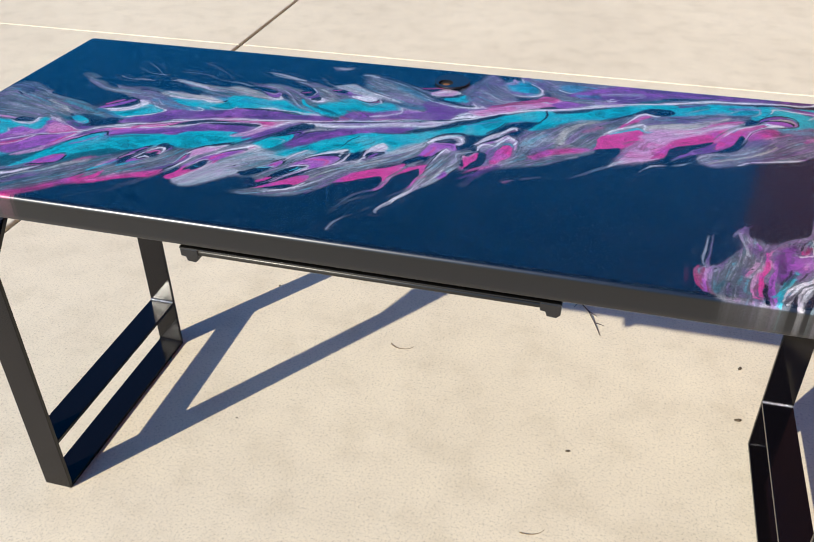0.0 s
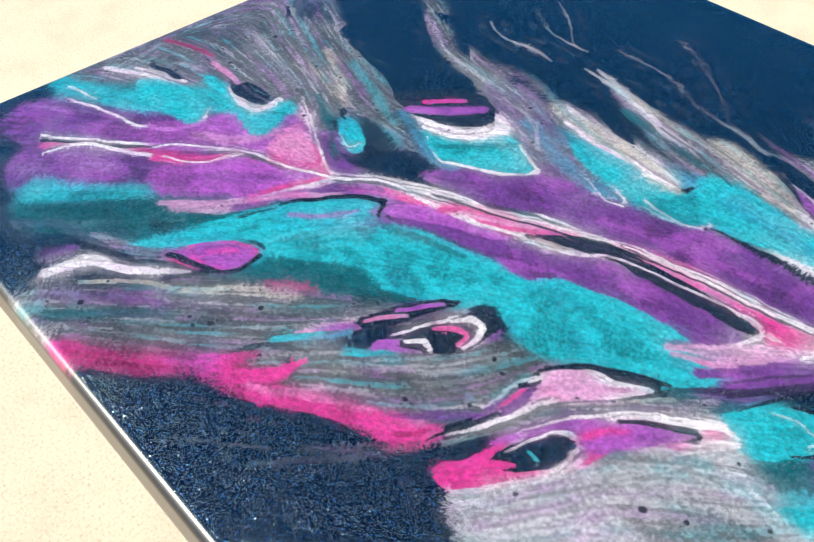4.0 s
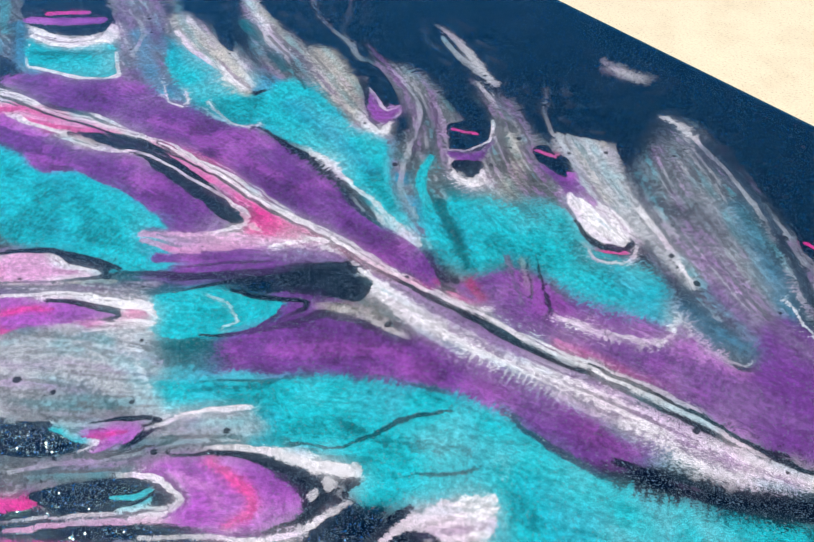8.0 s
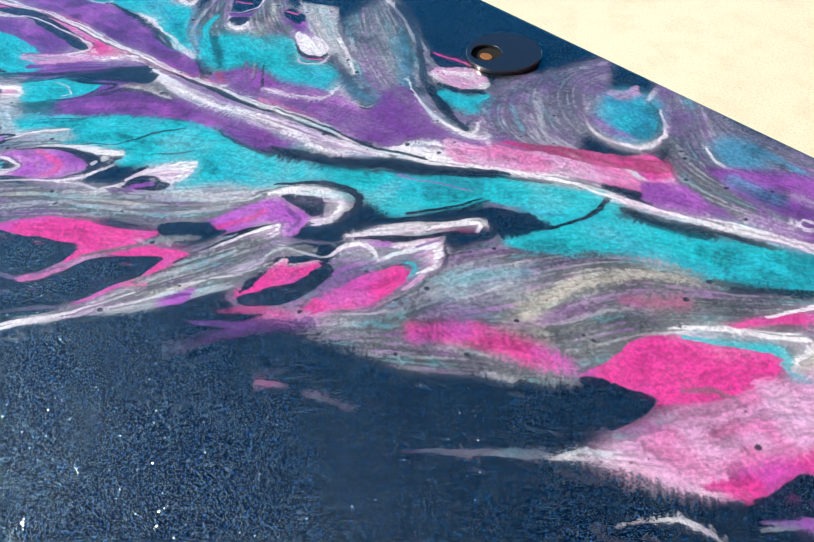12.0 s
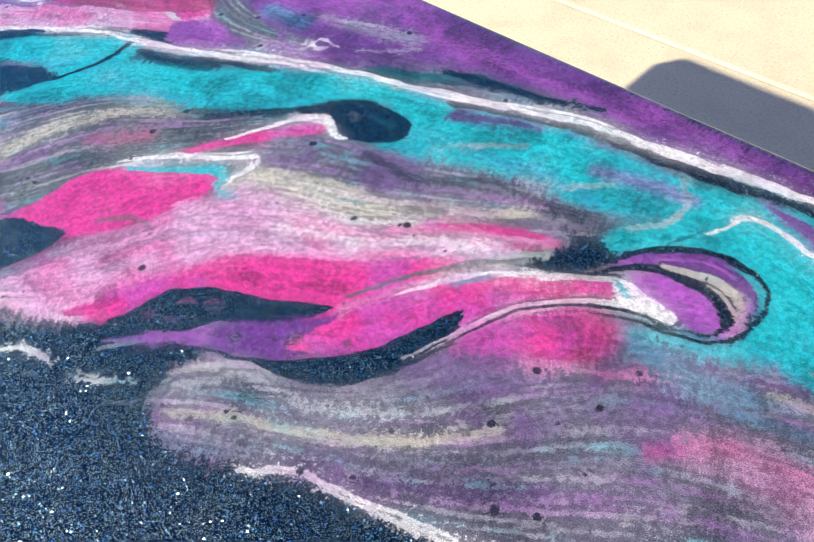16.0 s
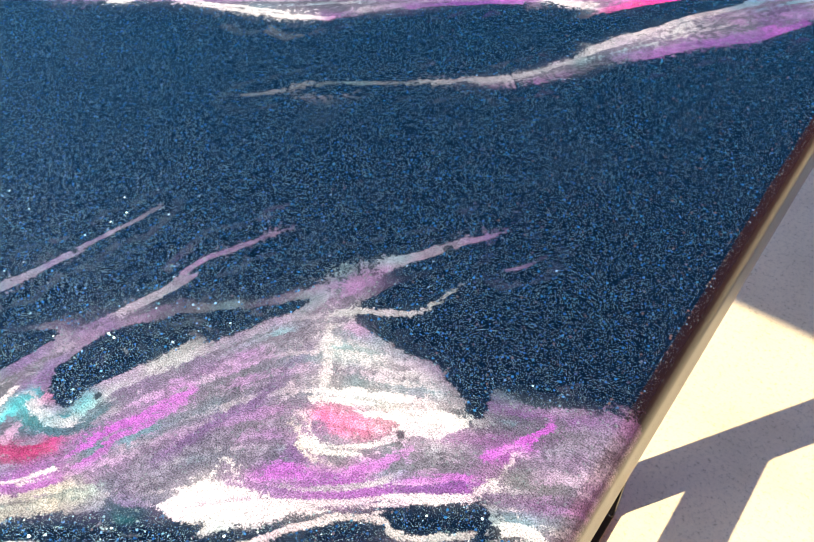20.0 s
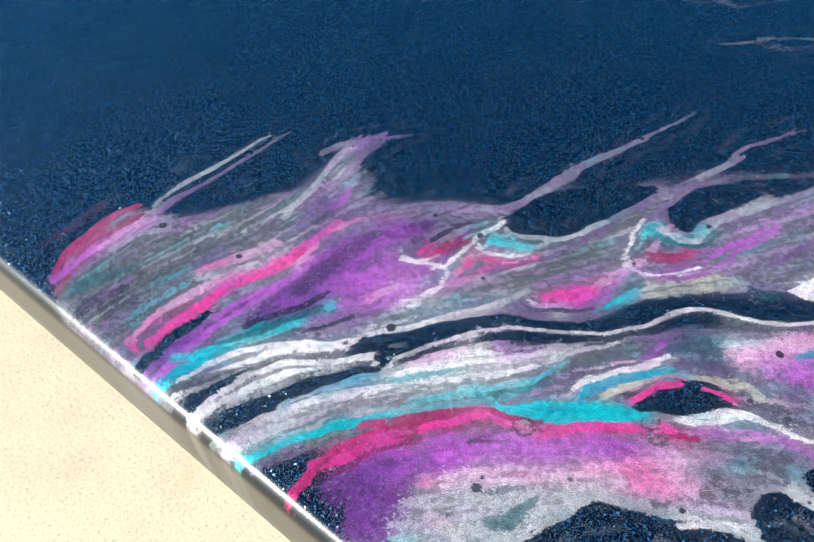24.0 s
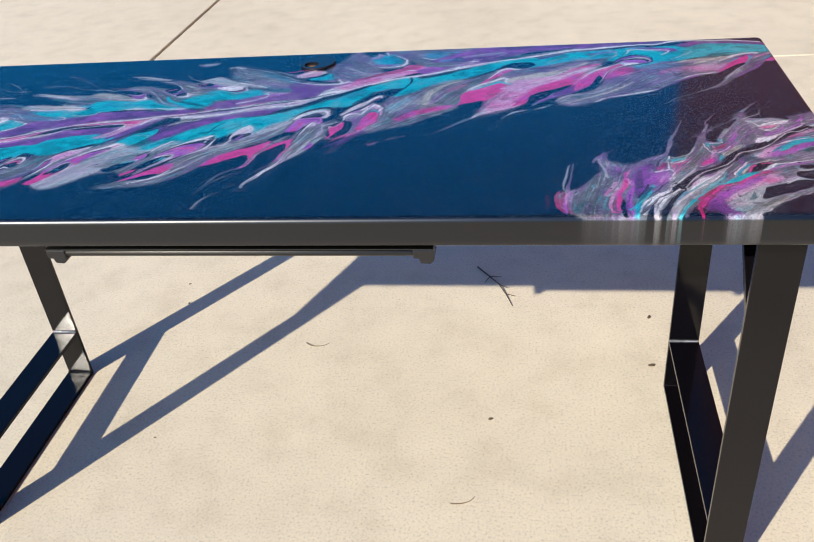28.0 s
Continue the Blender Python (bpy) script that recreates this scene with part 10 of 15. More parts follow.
    pour.band('S', 0.42, 0.8, [(1181, 55, 1.0), (1179, 73, 1.4), (1180, 93, 1.5), (1184, 113, 1.2), (1188, 135, 0.8)])
    pour.band('S', 0.49, 0.6, [(1185, 37, 2.8), (1188, 49, 2.2), (1197, 61, 1.5)])
    pour.band('V', 0.56, 1, [(1242, 65, 3.6), (1242, 90, 4.8), (1237, 113, 4.7), (1230, 136, 4.4), (1230, 151, 2.8), (1232, 168, 1.5)])
    pour.band('S', 0.49, 0.8, [(1233, 97, 1.6), (1230, 122, 2.2), (1227, 139, 1.9), (1226, 151, 1.4)])
    pour.band('O', 0.56, 0.9, [(1246, 114, 1.9), (1247, 121, 2.5), (1245, 127, 1.5)])
    pour.band('M', 0.56, 0.9, [(1232, 11, 1.7), (1232, 32, 2.4), (1236, 50, 3.2), (1242, 65, 2.6)])
    pour.band('R', 0.56, 0.7, [(1234, 16, 1.5), (1236, 31, 1.5), (1238, 40, 0.9)])
    pour.band('M', 0.49, 0.7, [(1227, 52, 2.7), (1234, 66, 3.4), (1241, 83, 2.7)])
    pour.band('S', 0.56, 0.7, [(1229, 49, 2.7), (1236, 57, 3.3), (1241, 67, 1.7)])
    pour.pool('P', 7, 0.95, [(1265, 61), (1263, 87), (1264, 112), (1276, 133), (1287, 144), (1290, 129), (1283, 112), (1282, 91), (1283, 73), (1280, 57), (1274, 49)])
    pour.band('D', 0.63, 0.5, [(1269, 71, 4.6), (1270, 95, 5.4), (1273, 114, 3.1)])
    pour.band('M', 0.56, 0.8, [(1257, 79, 1.8), (1257, 104, 2.7), (1270, 123, 2.9), (1285, 143, 1.4)])
    pour.band('D', 0.56, 0.8, [(1266, 44, 2.4), (1275, 64, 2.4), (1279, 78, 1.5)])
    pour.band('E', 0.49, 0.9, [(1264, 32, 2.9), (1274, 49, 3.5), (1283, 69, 3.6)])
    pour.band('T', 0.56, 0.8, [(1253, 16, 2.9), (1265, 31, 2.3), (1276, 47, 1.8), (1282, 62, 1.5)])
    pour.band('P', 0.49, 1, [(1253, -2, 1.5), (1250, 19, 2.5), (1252, 34, 2.3), (1256, 52, 1.8)])
    pour.band('O', 0.56, 0.8, [(1252, 38, 1.8), (1257, 63, 2.2), (1263, 79, 1.6)])
    pour.band('V', 0.56, 0.7, [(1250, 48, 1.8), (1255, 66, 1.9), (1259, 76, 1.0)])
    pour.pool('O', 5.6, 1, [(1287, 79), (1284, 97), (1285, 109), (1295, 112), (1306, 114), (1306, 99), (1300, 87), (1293, 76)])
    pour.pool('M', 8.4, 0.4, [(1288, 91), (1293, 102), (1301, 103), (1298, 90)])
    pour.band('R', 0.49, 0.9, [(1296, 116, 1.4), (1296, 120, 1.7), (1296, 124, 1.2)])
    pour.band('W', 0.49, 0.9, [(1291, 111, 1.3), (1299, 113, 2.3), (1302, 120, 1.6)])
    pour.band('D', 0.49, 0.9, [(1295, 126, 1.9), (1298, 136, 1.9), (1302, 145, 1.0)])
    pour.band('P', 0.42, 1, [(1310, 102, 0.8), (1308, 116, 1.0), (1305, 130, 1.1), (1305, 140, 0.8)])
    pour.band('G', 0.56, 0.9, [(1310, 85, 2.3), (1322, 106, 3.5), (1333, 130, 2.9)])
    pour.band('W', 0.56, 0.9, [(1305, 87, 1.8), (1312, 99, 2.3), (1314, 106, 1.4)])
    pour.band('S', 0.56, 0.8, [(1327, 98, 1.5), (1333, 106, 1.7), (1340, 118, 1.7)])
    pour.band('P', 0.56, 0.8, [(1282, 62, 1.8), (1295, 81, 1.8), (1302, 89, 1.2)])
    pour.band('D', 0.49, 0.9, [(1286, 57, 1.7), (1295, 73, 1.5), (1305, 87, 0.9)])
    pour.band('D', 0.49, 0.9, [(1265, 9, 2.2), (1276, 25, 2.8), (1287, 40, 2.3), (1299, 55, 1.4)])
    pour.band('C', 0.49, 0.9, [(1257, 4, 2.2), (1263, 18, 2.3), (1272, 29, 1.4)])
    pour.band('W', 0.49, 1, [(1263, 11, 1.1), (1270, 31, 2.3), (1283, 46, 2.6), (1296, 58, 2.0), (1303, 61, 1.4)])
    pour.pool('N', 2.8, 1, [(1269, -2), (1273, 14), (1284, 37), (1304, 56), (1306, 70), (1321, 89), (1345, 113), (1349, 107), (1333, 88), (1317, 69), (1306, 53), (1286, 33), (1280, 19), (1280, 6)])
    pour.pool('N', 2.8, 1, [(1287, 11), (1295, 29), (1305, 47), (1314, 57), (1321, 64), (1315, 52), (1303, 34), (1297, 17)])
    pour.band('W', 0.28, 1, [(1279, 3, 1.5), (1280, 16, 1.6), (1283, 30, 1.9), (1291, 42, 2.0), (1301, 51, 2.0), (1311, 62, 1.7), (1319, 75, 1.4), (1328, 86, 1.4), (1337, 95, 1.1), (1340, 103, 1.1), (1347, 109, 1.2)])
    pour.band('G', 0.56, 0.7, [(1323, 45, 2.6), (1340, 59, 3.1), (1353, 71, 2.1)])
    pour.band('C', 0.56, 1, [(1304, 26, 1.5), (1310, 39, 2.1), (1317, 53, 2.1), (1326, 64, 1.4)])
    pour.band('W', 0.56, 0.9, [(1299, 17, 2.0), (1309, 34, 2.6), (1320, 49, 3.2), (1335, 67, 3.2), (1354, 87, 3.2)])
    pour.band('M', 0.49, 0.8, [(1322, 70, 1.7), (1327, 75, 1.7), (1332, 80, 1.4)])
    pour.band('T', 0.56, 0.7, [(1338, 58, 2.1), (1348, 67, 2.1), (1359, 78, 2.1)])
    pour.band('R', 0.49, 1, [(1331, 41, 2.0), (1347, 56, 2.3), (1366, 74, 2.3)])
    pour.bubble('D', 0.8, 1319, 38, 2.2)
    pour.bubble('D', 0.8, 1316, 33, 1.3)
    pour.bubble('D', 0.8, 1322, 49, 1.3)
    pour.bubble('D', 0.8, 1341, 68, 0.9)
    pour.bubble('D', 0.8, 1343, 70, 0.9)
    pour.bubble('D', 0.8, 1347, 73, 0.9)
    pour.bubble('D', 0.8, 1202, 40, 1.6)
    pour.bubble('D', 0.8, 1199, 52, 1.3)
    pour.bubble('D', 0.8, 1206, 60, 1.3)
    pour.bubble('D', 0.8, 1204, 29, 1.5)
    pour.bubble('D', 0.8, 1195, 31, 1.3)
    pour.bubble('D', 0.8, 1217, 78, 1.3)
    pour.bubble('D', 0.8, 1223, 88, 1.3)
    pour.bubble('D', 0.8, 1218, 62, 1.3)
    pour.bubble('D', 0.8, 1214, 43, 1.3)
    pour.bubble('C', 0.9, 1337, 64, 2.0)
    pour.pool('V', 20, 0.7, [(1184, 507), (1209, 523), (1242, 539), (1262, 531), (1256, 510), (1234, 495), (1209, 488)])
    pour.band('D', 0.9, 0.5, [(1213, 504, 5.3), (1230, 513, 6.5), (1248, 519, 5.6)])
    pour.band('V', 0.9, 0.7, [(1223, 552, 8.7), (1241, 559, 9.8), (1262, 565, 8.1)])
    pour.band('M', 0.9, 0.6, [(1199, 471, 3.8), (1226, 487, 4.3), (1248, 499, 2.4)])
    pour.band('K', 0.9, 0.5, [(1217, 473, 2.5), (1232, 483, 2.7), (1248, 495, 1.8)])
    pour.band('A', 0.9, 0.6, [(1216, 501, 3.3), (1229, 508, 2.6), (1242, 513, 1.6)])
    pour.pool('N', 14, 0.85, [(1154, 338), (1170, 349), (1185, 342), (1195, 328), (1215, 323), (1201, 310)])
    pour.band('S', 0.8, 0.5, [(1175, 328, 1.1), (1181, 344, 2.1), (1192, 360, 2.6)])
    pour.band('S', 0.8, 0.4, [(1185, 327, 0.7), (1194, 336, 1.4), (1203, 348, 1.9)])
    pour.band('S', 0.8, 0.35, [(1197, 324, 0.7), (1206, 333, 1.3), (1217, 342, 1.7)])
    pour.pool('N', 10, 0.95, [(1153, 336), (1176, 348), (1189, 340), (1187, 333), (1201, 327), (1222, 335), (1249, 353), (1275, 366), (1274, 352), (1220, 313), (1186, 314)])
    pour.band('S', 0.8, 0.4, [(1167, 321, 0.7), (1183, 336, 0.9), (1196, 342, 1.3)])
    pour.band('S', 0.8, 0.5, [(1195, 328, 0.9), (1214, 340, 1.7), (1228, 349, 1.7)])
    pour.band('S', 0.7, 0.8, [(1177, 344, 0.8), (1186, 359, 1.3), (1198, 371, 1.2), (1213, 376, 0.9)])
    pour.band('W', 0.5, 0.9, [(1231, 338, 0.6), (1243, 348, 1.0), (1253, 355, 1.0), (1270, 360, 1.1), (1284, 365, 1.3), (1299, 368, 1.4)])
    pour.band('P', 0.9, 0.6, [(873, 537, 3.8), (892, 530, 5.3), (909, 534, 4.6)])
    pour.band('N', 0.9, 0.5, [(889, 580, 2.3), (908, 568, 2.3), (917, 553, 2.1)])
    pour.band('M', 0.9, 0.5, [(868, 568, 4.6), (875, 582, 4.7)])


def pour_middle(pour):
    pour.pool('N', 6, 1, [(590, 513), (600, 555), (651, 542), (704, 511), (741, 484), (765, 444), (751, 419), (735, 415), (695, 433), (647, 460)])
    pour.pool('L', 20, 0.9, [(622, 490), (605, 549), (627, 545), (665, 531), (704, 511), (739, 483), (761, 449), (746, 423), (724, 417), (689, 437), (649, 462)])
    pour.pool('S', 25, 0.55, [(627, 495), (618, 536), (657, 522), (691, 502), (722, 474), (744, 448), (731, 433), (703, 443), (673, 458)])
    pour.band('C', 1, 0.5, [(680, 508, 9.4), (718, 480, 10.0), (749, 453, 7.9)])
    pour.band('P', 1, 0.6, [(708, 448, 12.5), (735, 439, 12.6), (759, 441, 12.8)])
    pour.band('S', 0.9, 0.7, [(619, 545, 2.4), (659, 530, 2.2), (697, 508, 2.6), (730, 483, 2.9), (749, 468, 2.2)])
    pour.band('W', 0.9, 0.7, [(604, 547, 4.8), (618, 547, 6.2), (633, 541, 3.2)])
    pour.pool('G', 10, 0.9, [(505, 477), (524, 480), (544, 478), (569, 461), (593, 452), (619, 441), (611, 433), (587, 425), (569, 426), (555, 438), (546, 458), (529, 470)])
    pour.band('A', 0.9, 0.6, [(551, 463, 4.9), (572, 449, 6.7), (582, 433, 7.5)])
    pour.pool('T', 20, 1, [(573, 366), (566, 396), (574, 404), (589, 414), (604, 431), (627, 432), (652, 424), (669, 432), (683, 431), (705, 415), (686, 403), (670, 395), (643, 397), (624, 387), (614, 366), (597, 363)])
    pour.band('C', 1, 0.5, [(667, 418, 8.2), (688, 416, 7.9), (700, 414, 4.3)])
    pour.band('E', 0.9, 0.9, [(544, 404, 4.3), (571, 388, 5.4), (594, 377, 5.8), (612, 368, 5.0)])
    pour.band('D', 0.9, 0.5, [(581, 418, 4.0), (602, 422, 5.4), (620, 423, 3.0)])
    pour.band('E', 1, 0.6, [(626, 424, 3.2), (649, 415, 4.6), (669, 415, 3.4)])
    pour.pool('P', 8, 1, [(618, 359), (632, 386), (659, 388), (677, 394), (698, 407), (709, 409), (713, 404), (693, 387), (669, 380), (661, 356), (641, 358), (627, 353)])
    pour.band('V', 0.7, 0.9, [(621, 387, 2.0), (636, 378, 2.2), (648, 371, 1.3)])
    pour.band('A', 0.8, 0.5, [(627, 391, 1.7), (646, 379, 1.9)])
    pour.band('D', 0.7, 0.9, [(633, 397, 1.1), (648, 386, 1.4), (661, 378, 2.1)])
    pour.band('D', 0.7, 0.8, [(630, 392, 0.8), (649, 377, 1.1)])
    pour.band('R', 0.7, 0.8, [(620, 361, 3.7), (633, 359, 3.0)])
    pour.pool('S', 8, 0.9, [(574, 487), (595, 492), (605, 493), (641, 472), (673, 458), (698, 445), (695, 441), (670, 449), (643, 456), (609, 470)])
    pour.band('W', 0.8, 0.8, [(644, 468, 3.4), (670, 458, 2.9), (691, 447, 2.1), (698, 443, 1.2)])
    pour.band('A', 0.9, 0.5, [(588, 481, 3.5), (609, 470, 4.0), (630, 459, 3.2)])
    pour.pool('N', 3, 1, [(571, 463), (574, 473), (596, 462), (600, 456), (592, 454)])
    pour.pool('P', 4, 1, [(583, 455), (599, 455), (606, 460), (625, 451), (621, 447), (605, 448)])
    pour.pool('W', 5, 1, [(610, 447), (625, 451), (638, 449), (654, 446), (657, 439), (644, 433), (629, 436)])
    pour.band('D', 0.6, 1, [(627, 434, 1.7), (644, 429, 2.5), (658, 433, 3.4), (658, 444, 1.5)])
    pour.band('K', 0.5, 1, [(653, 427, 1.1), (661, 436, 1.1)])
    pour.band('W', 0.5, 0.9, [(642, 425, 0.7), (654, 421, 1.1), (664, 427, 1.1), (665, 435, 0.8)])
    pour.band('K', 0.5, 1, [(573, 465, 1.4), (583, 468, 1.4)])
    pour.pool('N', 3, 1, [(517, 441), (528, 462), (539, 458), (550, 440), (545, 428), (535, 427)])
    pour.pool('P', 3, 1, [(536, 425), (545, 433), (550, 440), (543, 454), (555, 438), (557, 427), (548, 421)])
    pour.pool('D', 3, 1, [(546, 419), (557, 432), (565, 424), (563, 415), (553, 415)])
    pour.band('W', 0.4, 1, [(554, 412, 1.6), (565, 413, 3.1), (568, 421, 2.2), (564, 427, 0.9)])
    pour.band('K', 0.5, 1, [(522, 440, 1.2), (537, 448, 1.2)])
    pour.band('W', 0.5, 1, [(536, 426, 1.0), (544, 433, 0.9), (546, 447, 1.1), (536, 462, 1.0)])
    pour.band('W', 1, 0.9, [(666, 378, 2.0), (680, 382, 2.6), (696, 390, 2.9), (710, 401, 2.7), (710, 410, 1.3)])
    pour.band('S', 0.8, 0.7, [(690, 438, 0.5), (703, 422, 0.6), (712, 408, 0.7)])
    pour.pool('P', 12, 1, [(674, 371), (718, 401), (748, 415), (747, 442), (757, 457), (788, 404), (762, 394), (733, 382), (696, 372)])
    pour.band('O', 1, 0.4, [(714, 387, 4.5), (740, 390, 5.3), (760, 401, 4.3)])
    pour.band('W', 1, 0.9, [(701, 425, 0.6), (719, 416, 0.9), (732, 414, 1.3), (744, 418, 1.6), (746, 423, 1.1)])
    pour.band('C', 1, 0.35, [(706, 426, 9.7), (731, 424, 11.2), (749, 431, 9.6)])
    pour.pool('A', 10, 0.8, [(388, 433), (406, 442), (445, 429), (470, 411), (488, 403), (471, 400), (433, 408)])
    pour.pool('G', 6, 0.95, [(408, 463), (447, 459), (482, 460), (511, 443), (536, 424), (548, 409), (566, 396), (557, 392), (535, 396), (529, 389), (515, 401), (502, 425), (484, 438), (443, 453)])
    pour.band('S', 0.7, 0.8, [(452, 455, 2.0), (483, 445, 2.1), (509, 425, 1.9), (526, 399, 1.9), (546, 380, 1.8), (567, 372, 1.5)])
    pour.band('D', 0.7, 0.8, [(473, 450, 1.1), (499, 438, 1.0), (519, 414, 1.0), (538, 391, 0.9)])
    pour.band('D', 0.7, 0.7, [(494, 449, 1.0), (520, 429, 1.0), (539, 406, 1.2)])
    pour.band('V', 0.7, 0.9, [(521, 394, 2.5), (539, 379, 2.7), (560, 370, 2.8), (579, 367, 1.9)])
    pour.band('S', 0.6, 0.8, [(515, 395, 0.6), (533, 379, 0.8), (554, 370, 0.8)])
    pour.pool('N', 3, 1, [(437, 447), (447, 449), (480, 433), (471, 428), (455, 431)])
    pour.pool('P', 3, 1, [(456, 429), (476, 425), (483, 432), (490, 424), (491, 413), (477, 414)])
    pour.band('W', 0.5, 0.8, [(455, 431, 0.6), (479, 423, 1.1), (483, 430, 1.1)])
    pour.band('W', 0.4, 1, [(469, 410, 1.8), (484, 406, 3.4), (497, 406, 3.9), (498, 413, 2.4)])
    pour.band('T', 0.6, 1, [(533, 414, 3.2), (546, 394, 4.2), (573, 378, 4.1)])
    pour.pool('T', 12, 1, [(413, 377), (410, 400), (438, 404), (478, 399), (503, 403), (527, 387), (555, 371), (573, 366), (566, 358), (528, 367), (489, 374), (464, 361), (436, 357)])
    pour.band('C', 1, 0.6, [(433, 383, 10.1), (477, 383, 9.5), (521, 380, 7.2)])
    pour.pool('P', 8, 1, [(275, 255), (300, 281), (355, 306), (376, 329), (420, 336), (451, 354), (481, 357), (512, 356), (548, 350), (574, 355), (592, 357), (614, 344), (573, 337), (539, 328), (487, 322), (442, 315), (399, 297), (357, 283), (313, 261)])
    pour.band('O', 1, 0.5, [(389, 310, 6.0), (438, 325, 6.5), (488, 337, 5.4)])
    pour.band('D', 0.9, 1, [(441, 355, 2.0), (468, 358, 5.4), (497, 360, 5.9), (527, 360, 4.7), (552, 355, 2.5)])
    pour.band('W', 1, 0.8, [(483, 363, 1.9), (510, 365, 2.5), (542, 363, 3.0), (568, 360, 3.3), (584, 360, 3.0)])
    pour.pool('V', 8, 0.8, [(236, 364), (255, 385), (300, 368), (355, 341), (358, 327), (319, 329)])
    pour.band('C', 1, 0.6, [(287, 354, 9.4), (340, 334, 9.1), (378, 331, 5.9)])
    pour.band('S', 0.8, 0.7, [(256, 363, 2.4), (289, 356, 2.5), (315, 335, 1.9)])
    pour.pool('T', 3, 1, [(251, 286), (271, 302), (289, 331), (326, 314), (304, 290), (278, 276)])
    pour.band('E', 1, 0.7, [(262, 287, 5.0), (285, 307, 6.5), (297, 325, 4.7)])
    pour.band('W', 0.5, 0.9, [(277, 275, 1.6), (309, 292, 2.3), (326, 314, 1.7), (301, 329, 0.7)])
    pour.pool('D', 3, 1, [(194, 308), (235, 352), (260, 346), (264, 329), (243, 307), (222, 300)])
    pour.band('O', 0.6, 1, [(217, 302, 5.6), (239, 321, 5.7), (256, 341, 4.4)])
    pour.band('K', 0.6, 1, [(217, 315, 3.0), (238, 338, 3.0)])
    pour.band('W', 0.5, 1, [(239, 293, 2.8), (265, 305, 4.5), (279, 326, 5.5), (268, 344, 3.1)])
    pour.pool('T', 8, 1, [(330, 351), (328, 368), (366, 371), (403, 367), (416, 372), (437, 358), (427, 344), (402, 340), (363, 340)])
    pour.band('W', 0.6, 0.9, [(394, 345, 0.8), (421, 344, 1.2), (435, 350, 1.6), (437, 358, 1.1)])
    pour.band('W', 0.6, 0.9, [(350, 336, 0.7), (375, 327, 0.9), (390, 330, 1.3)])
    pour.pool('A', 6, 0.9, [(284, 382), (316, 385), (354, 386), (396, 376), (406, 369), (392, 364), (355, 369), (320, 369)])
    pour.band('W', 0.7, 0.9, [(305, 374, 2.1), (339, 370, 2.5), (373, 370, 3.4), (398, 370, 3.3)])
    pour.pool('N', 4, 1, [(296, 405), (331, 401), (357, 389), (338, 388)])
    pour.band('E', 0.8, 0.9, [(327, 417, 5.8), (366, 409, 6.5), (397, 404, 4.9)])
    pour.band('A', 0.8, 0.8, [(322, 434, 3.6), (373, 426, 4.4), (406, 424, 4.4)])
    pour.band('D', 0.7, 0.7, [(357, 419, 1.6), (394, 411, 1.5), (426, 400, 1.1)])
    pour.pool('T', 8, 1, [(366, 218), (384, 230), (411, 256), (442, 267), (472, 273), (481, 265), (462, 250), (465, 235), (482, 230), (502, 247), (504, 255), (498, 237), (457, 215), (423, 195)])
    pour.band('D', 0.9, 0.5, [(387, 241, 3.5), (422, 264, 3.1), (458, 271, 2.4)])
    pour.pool('P', 5, 1, [(378, 245), (397, 270), (434, 285), (474, 289), (502, 288), (500, 280), (483, 267), (466, 267), (438, 262), (403, 250)])
    pour.band('K', 0.8, 1, [(310, 241, 5.3), (331, 260, 5.9), (357, 272, 4.5), (393, 290, 3.4), (427, 299, 3.5), (465, 308, 3.6), (498, 312, 3.5), (524, 318, 2.8), (552, 325, 2.7), (586, 334, 2.7), (611, 343, 2.3)])
    pour.band('M', 0.8, 0.8, [(320, 247, 2.8), (345, 261, 3.3), (367, 275, 2.4)])
    pour.band('M', 0.9, 0.7, [(417, 294, 2.0), (449, 304, 2.7), (479, 310, 2.9)])
    pour.pool('D', 3, 1, [(373, 268), (391, 291), (427, 299), (463, 303), (492, 302), (507, 299), (493, 291), (446, 291), (408, 282)])
    pour.band('W', 0.5, 1, [(366, 258, 1.3), (395, 271, 1.4), (408, 285, 1.3), (436, 294, 1.1), (467, 300, 1.4), (488, 304, 1.7), (503, 305, 2.0), (508, 295, 2.0), (500, 280, 1.2)])
    pour.band('M', 0.8, 0.8, [(477, 254, 3.9), (498, 274, 5.5), (519, 294, 5.4), (537, 309, 3.9), (552, 325, 2.3)])
    pour.band('K', 0.9, 0.6, [(505, 303, 3.5), (520, 307, 5.0), (538, 315, 3.6)])
    pour.band('P', 0.7, 1, [(498, 249, 5.3), (519, 274, 5.3), (544, 304, 4.5), (565, 322, 3.0)])
    pour.band('D', 0.8, 0.8, [(481, 204, 2.2), (501, 235, 3.0), (527, 263, 3.7), (549, 294, 4.4), (568, 320, 3.0)])
    pour.band('W', 0.7, 0.9, [(532, 299, 1.6), (543, 318, 2.4), (554, 327, 2.6), (568, 331, 1.7)])
    pour.pool('D', 4, 1, [(560, 306), (574, 326), (588, 325), (593, 310), (582, 303)])
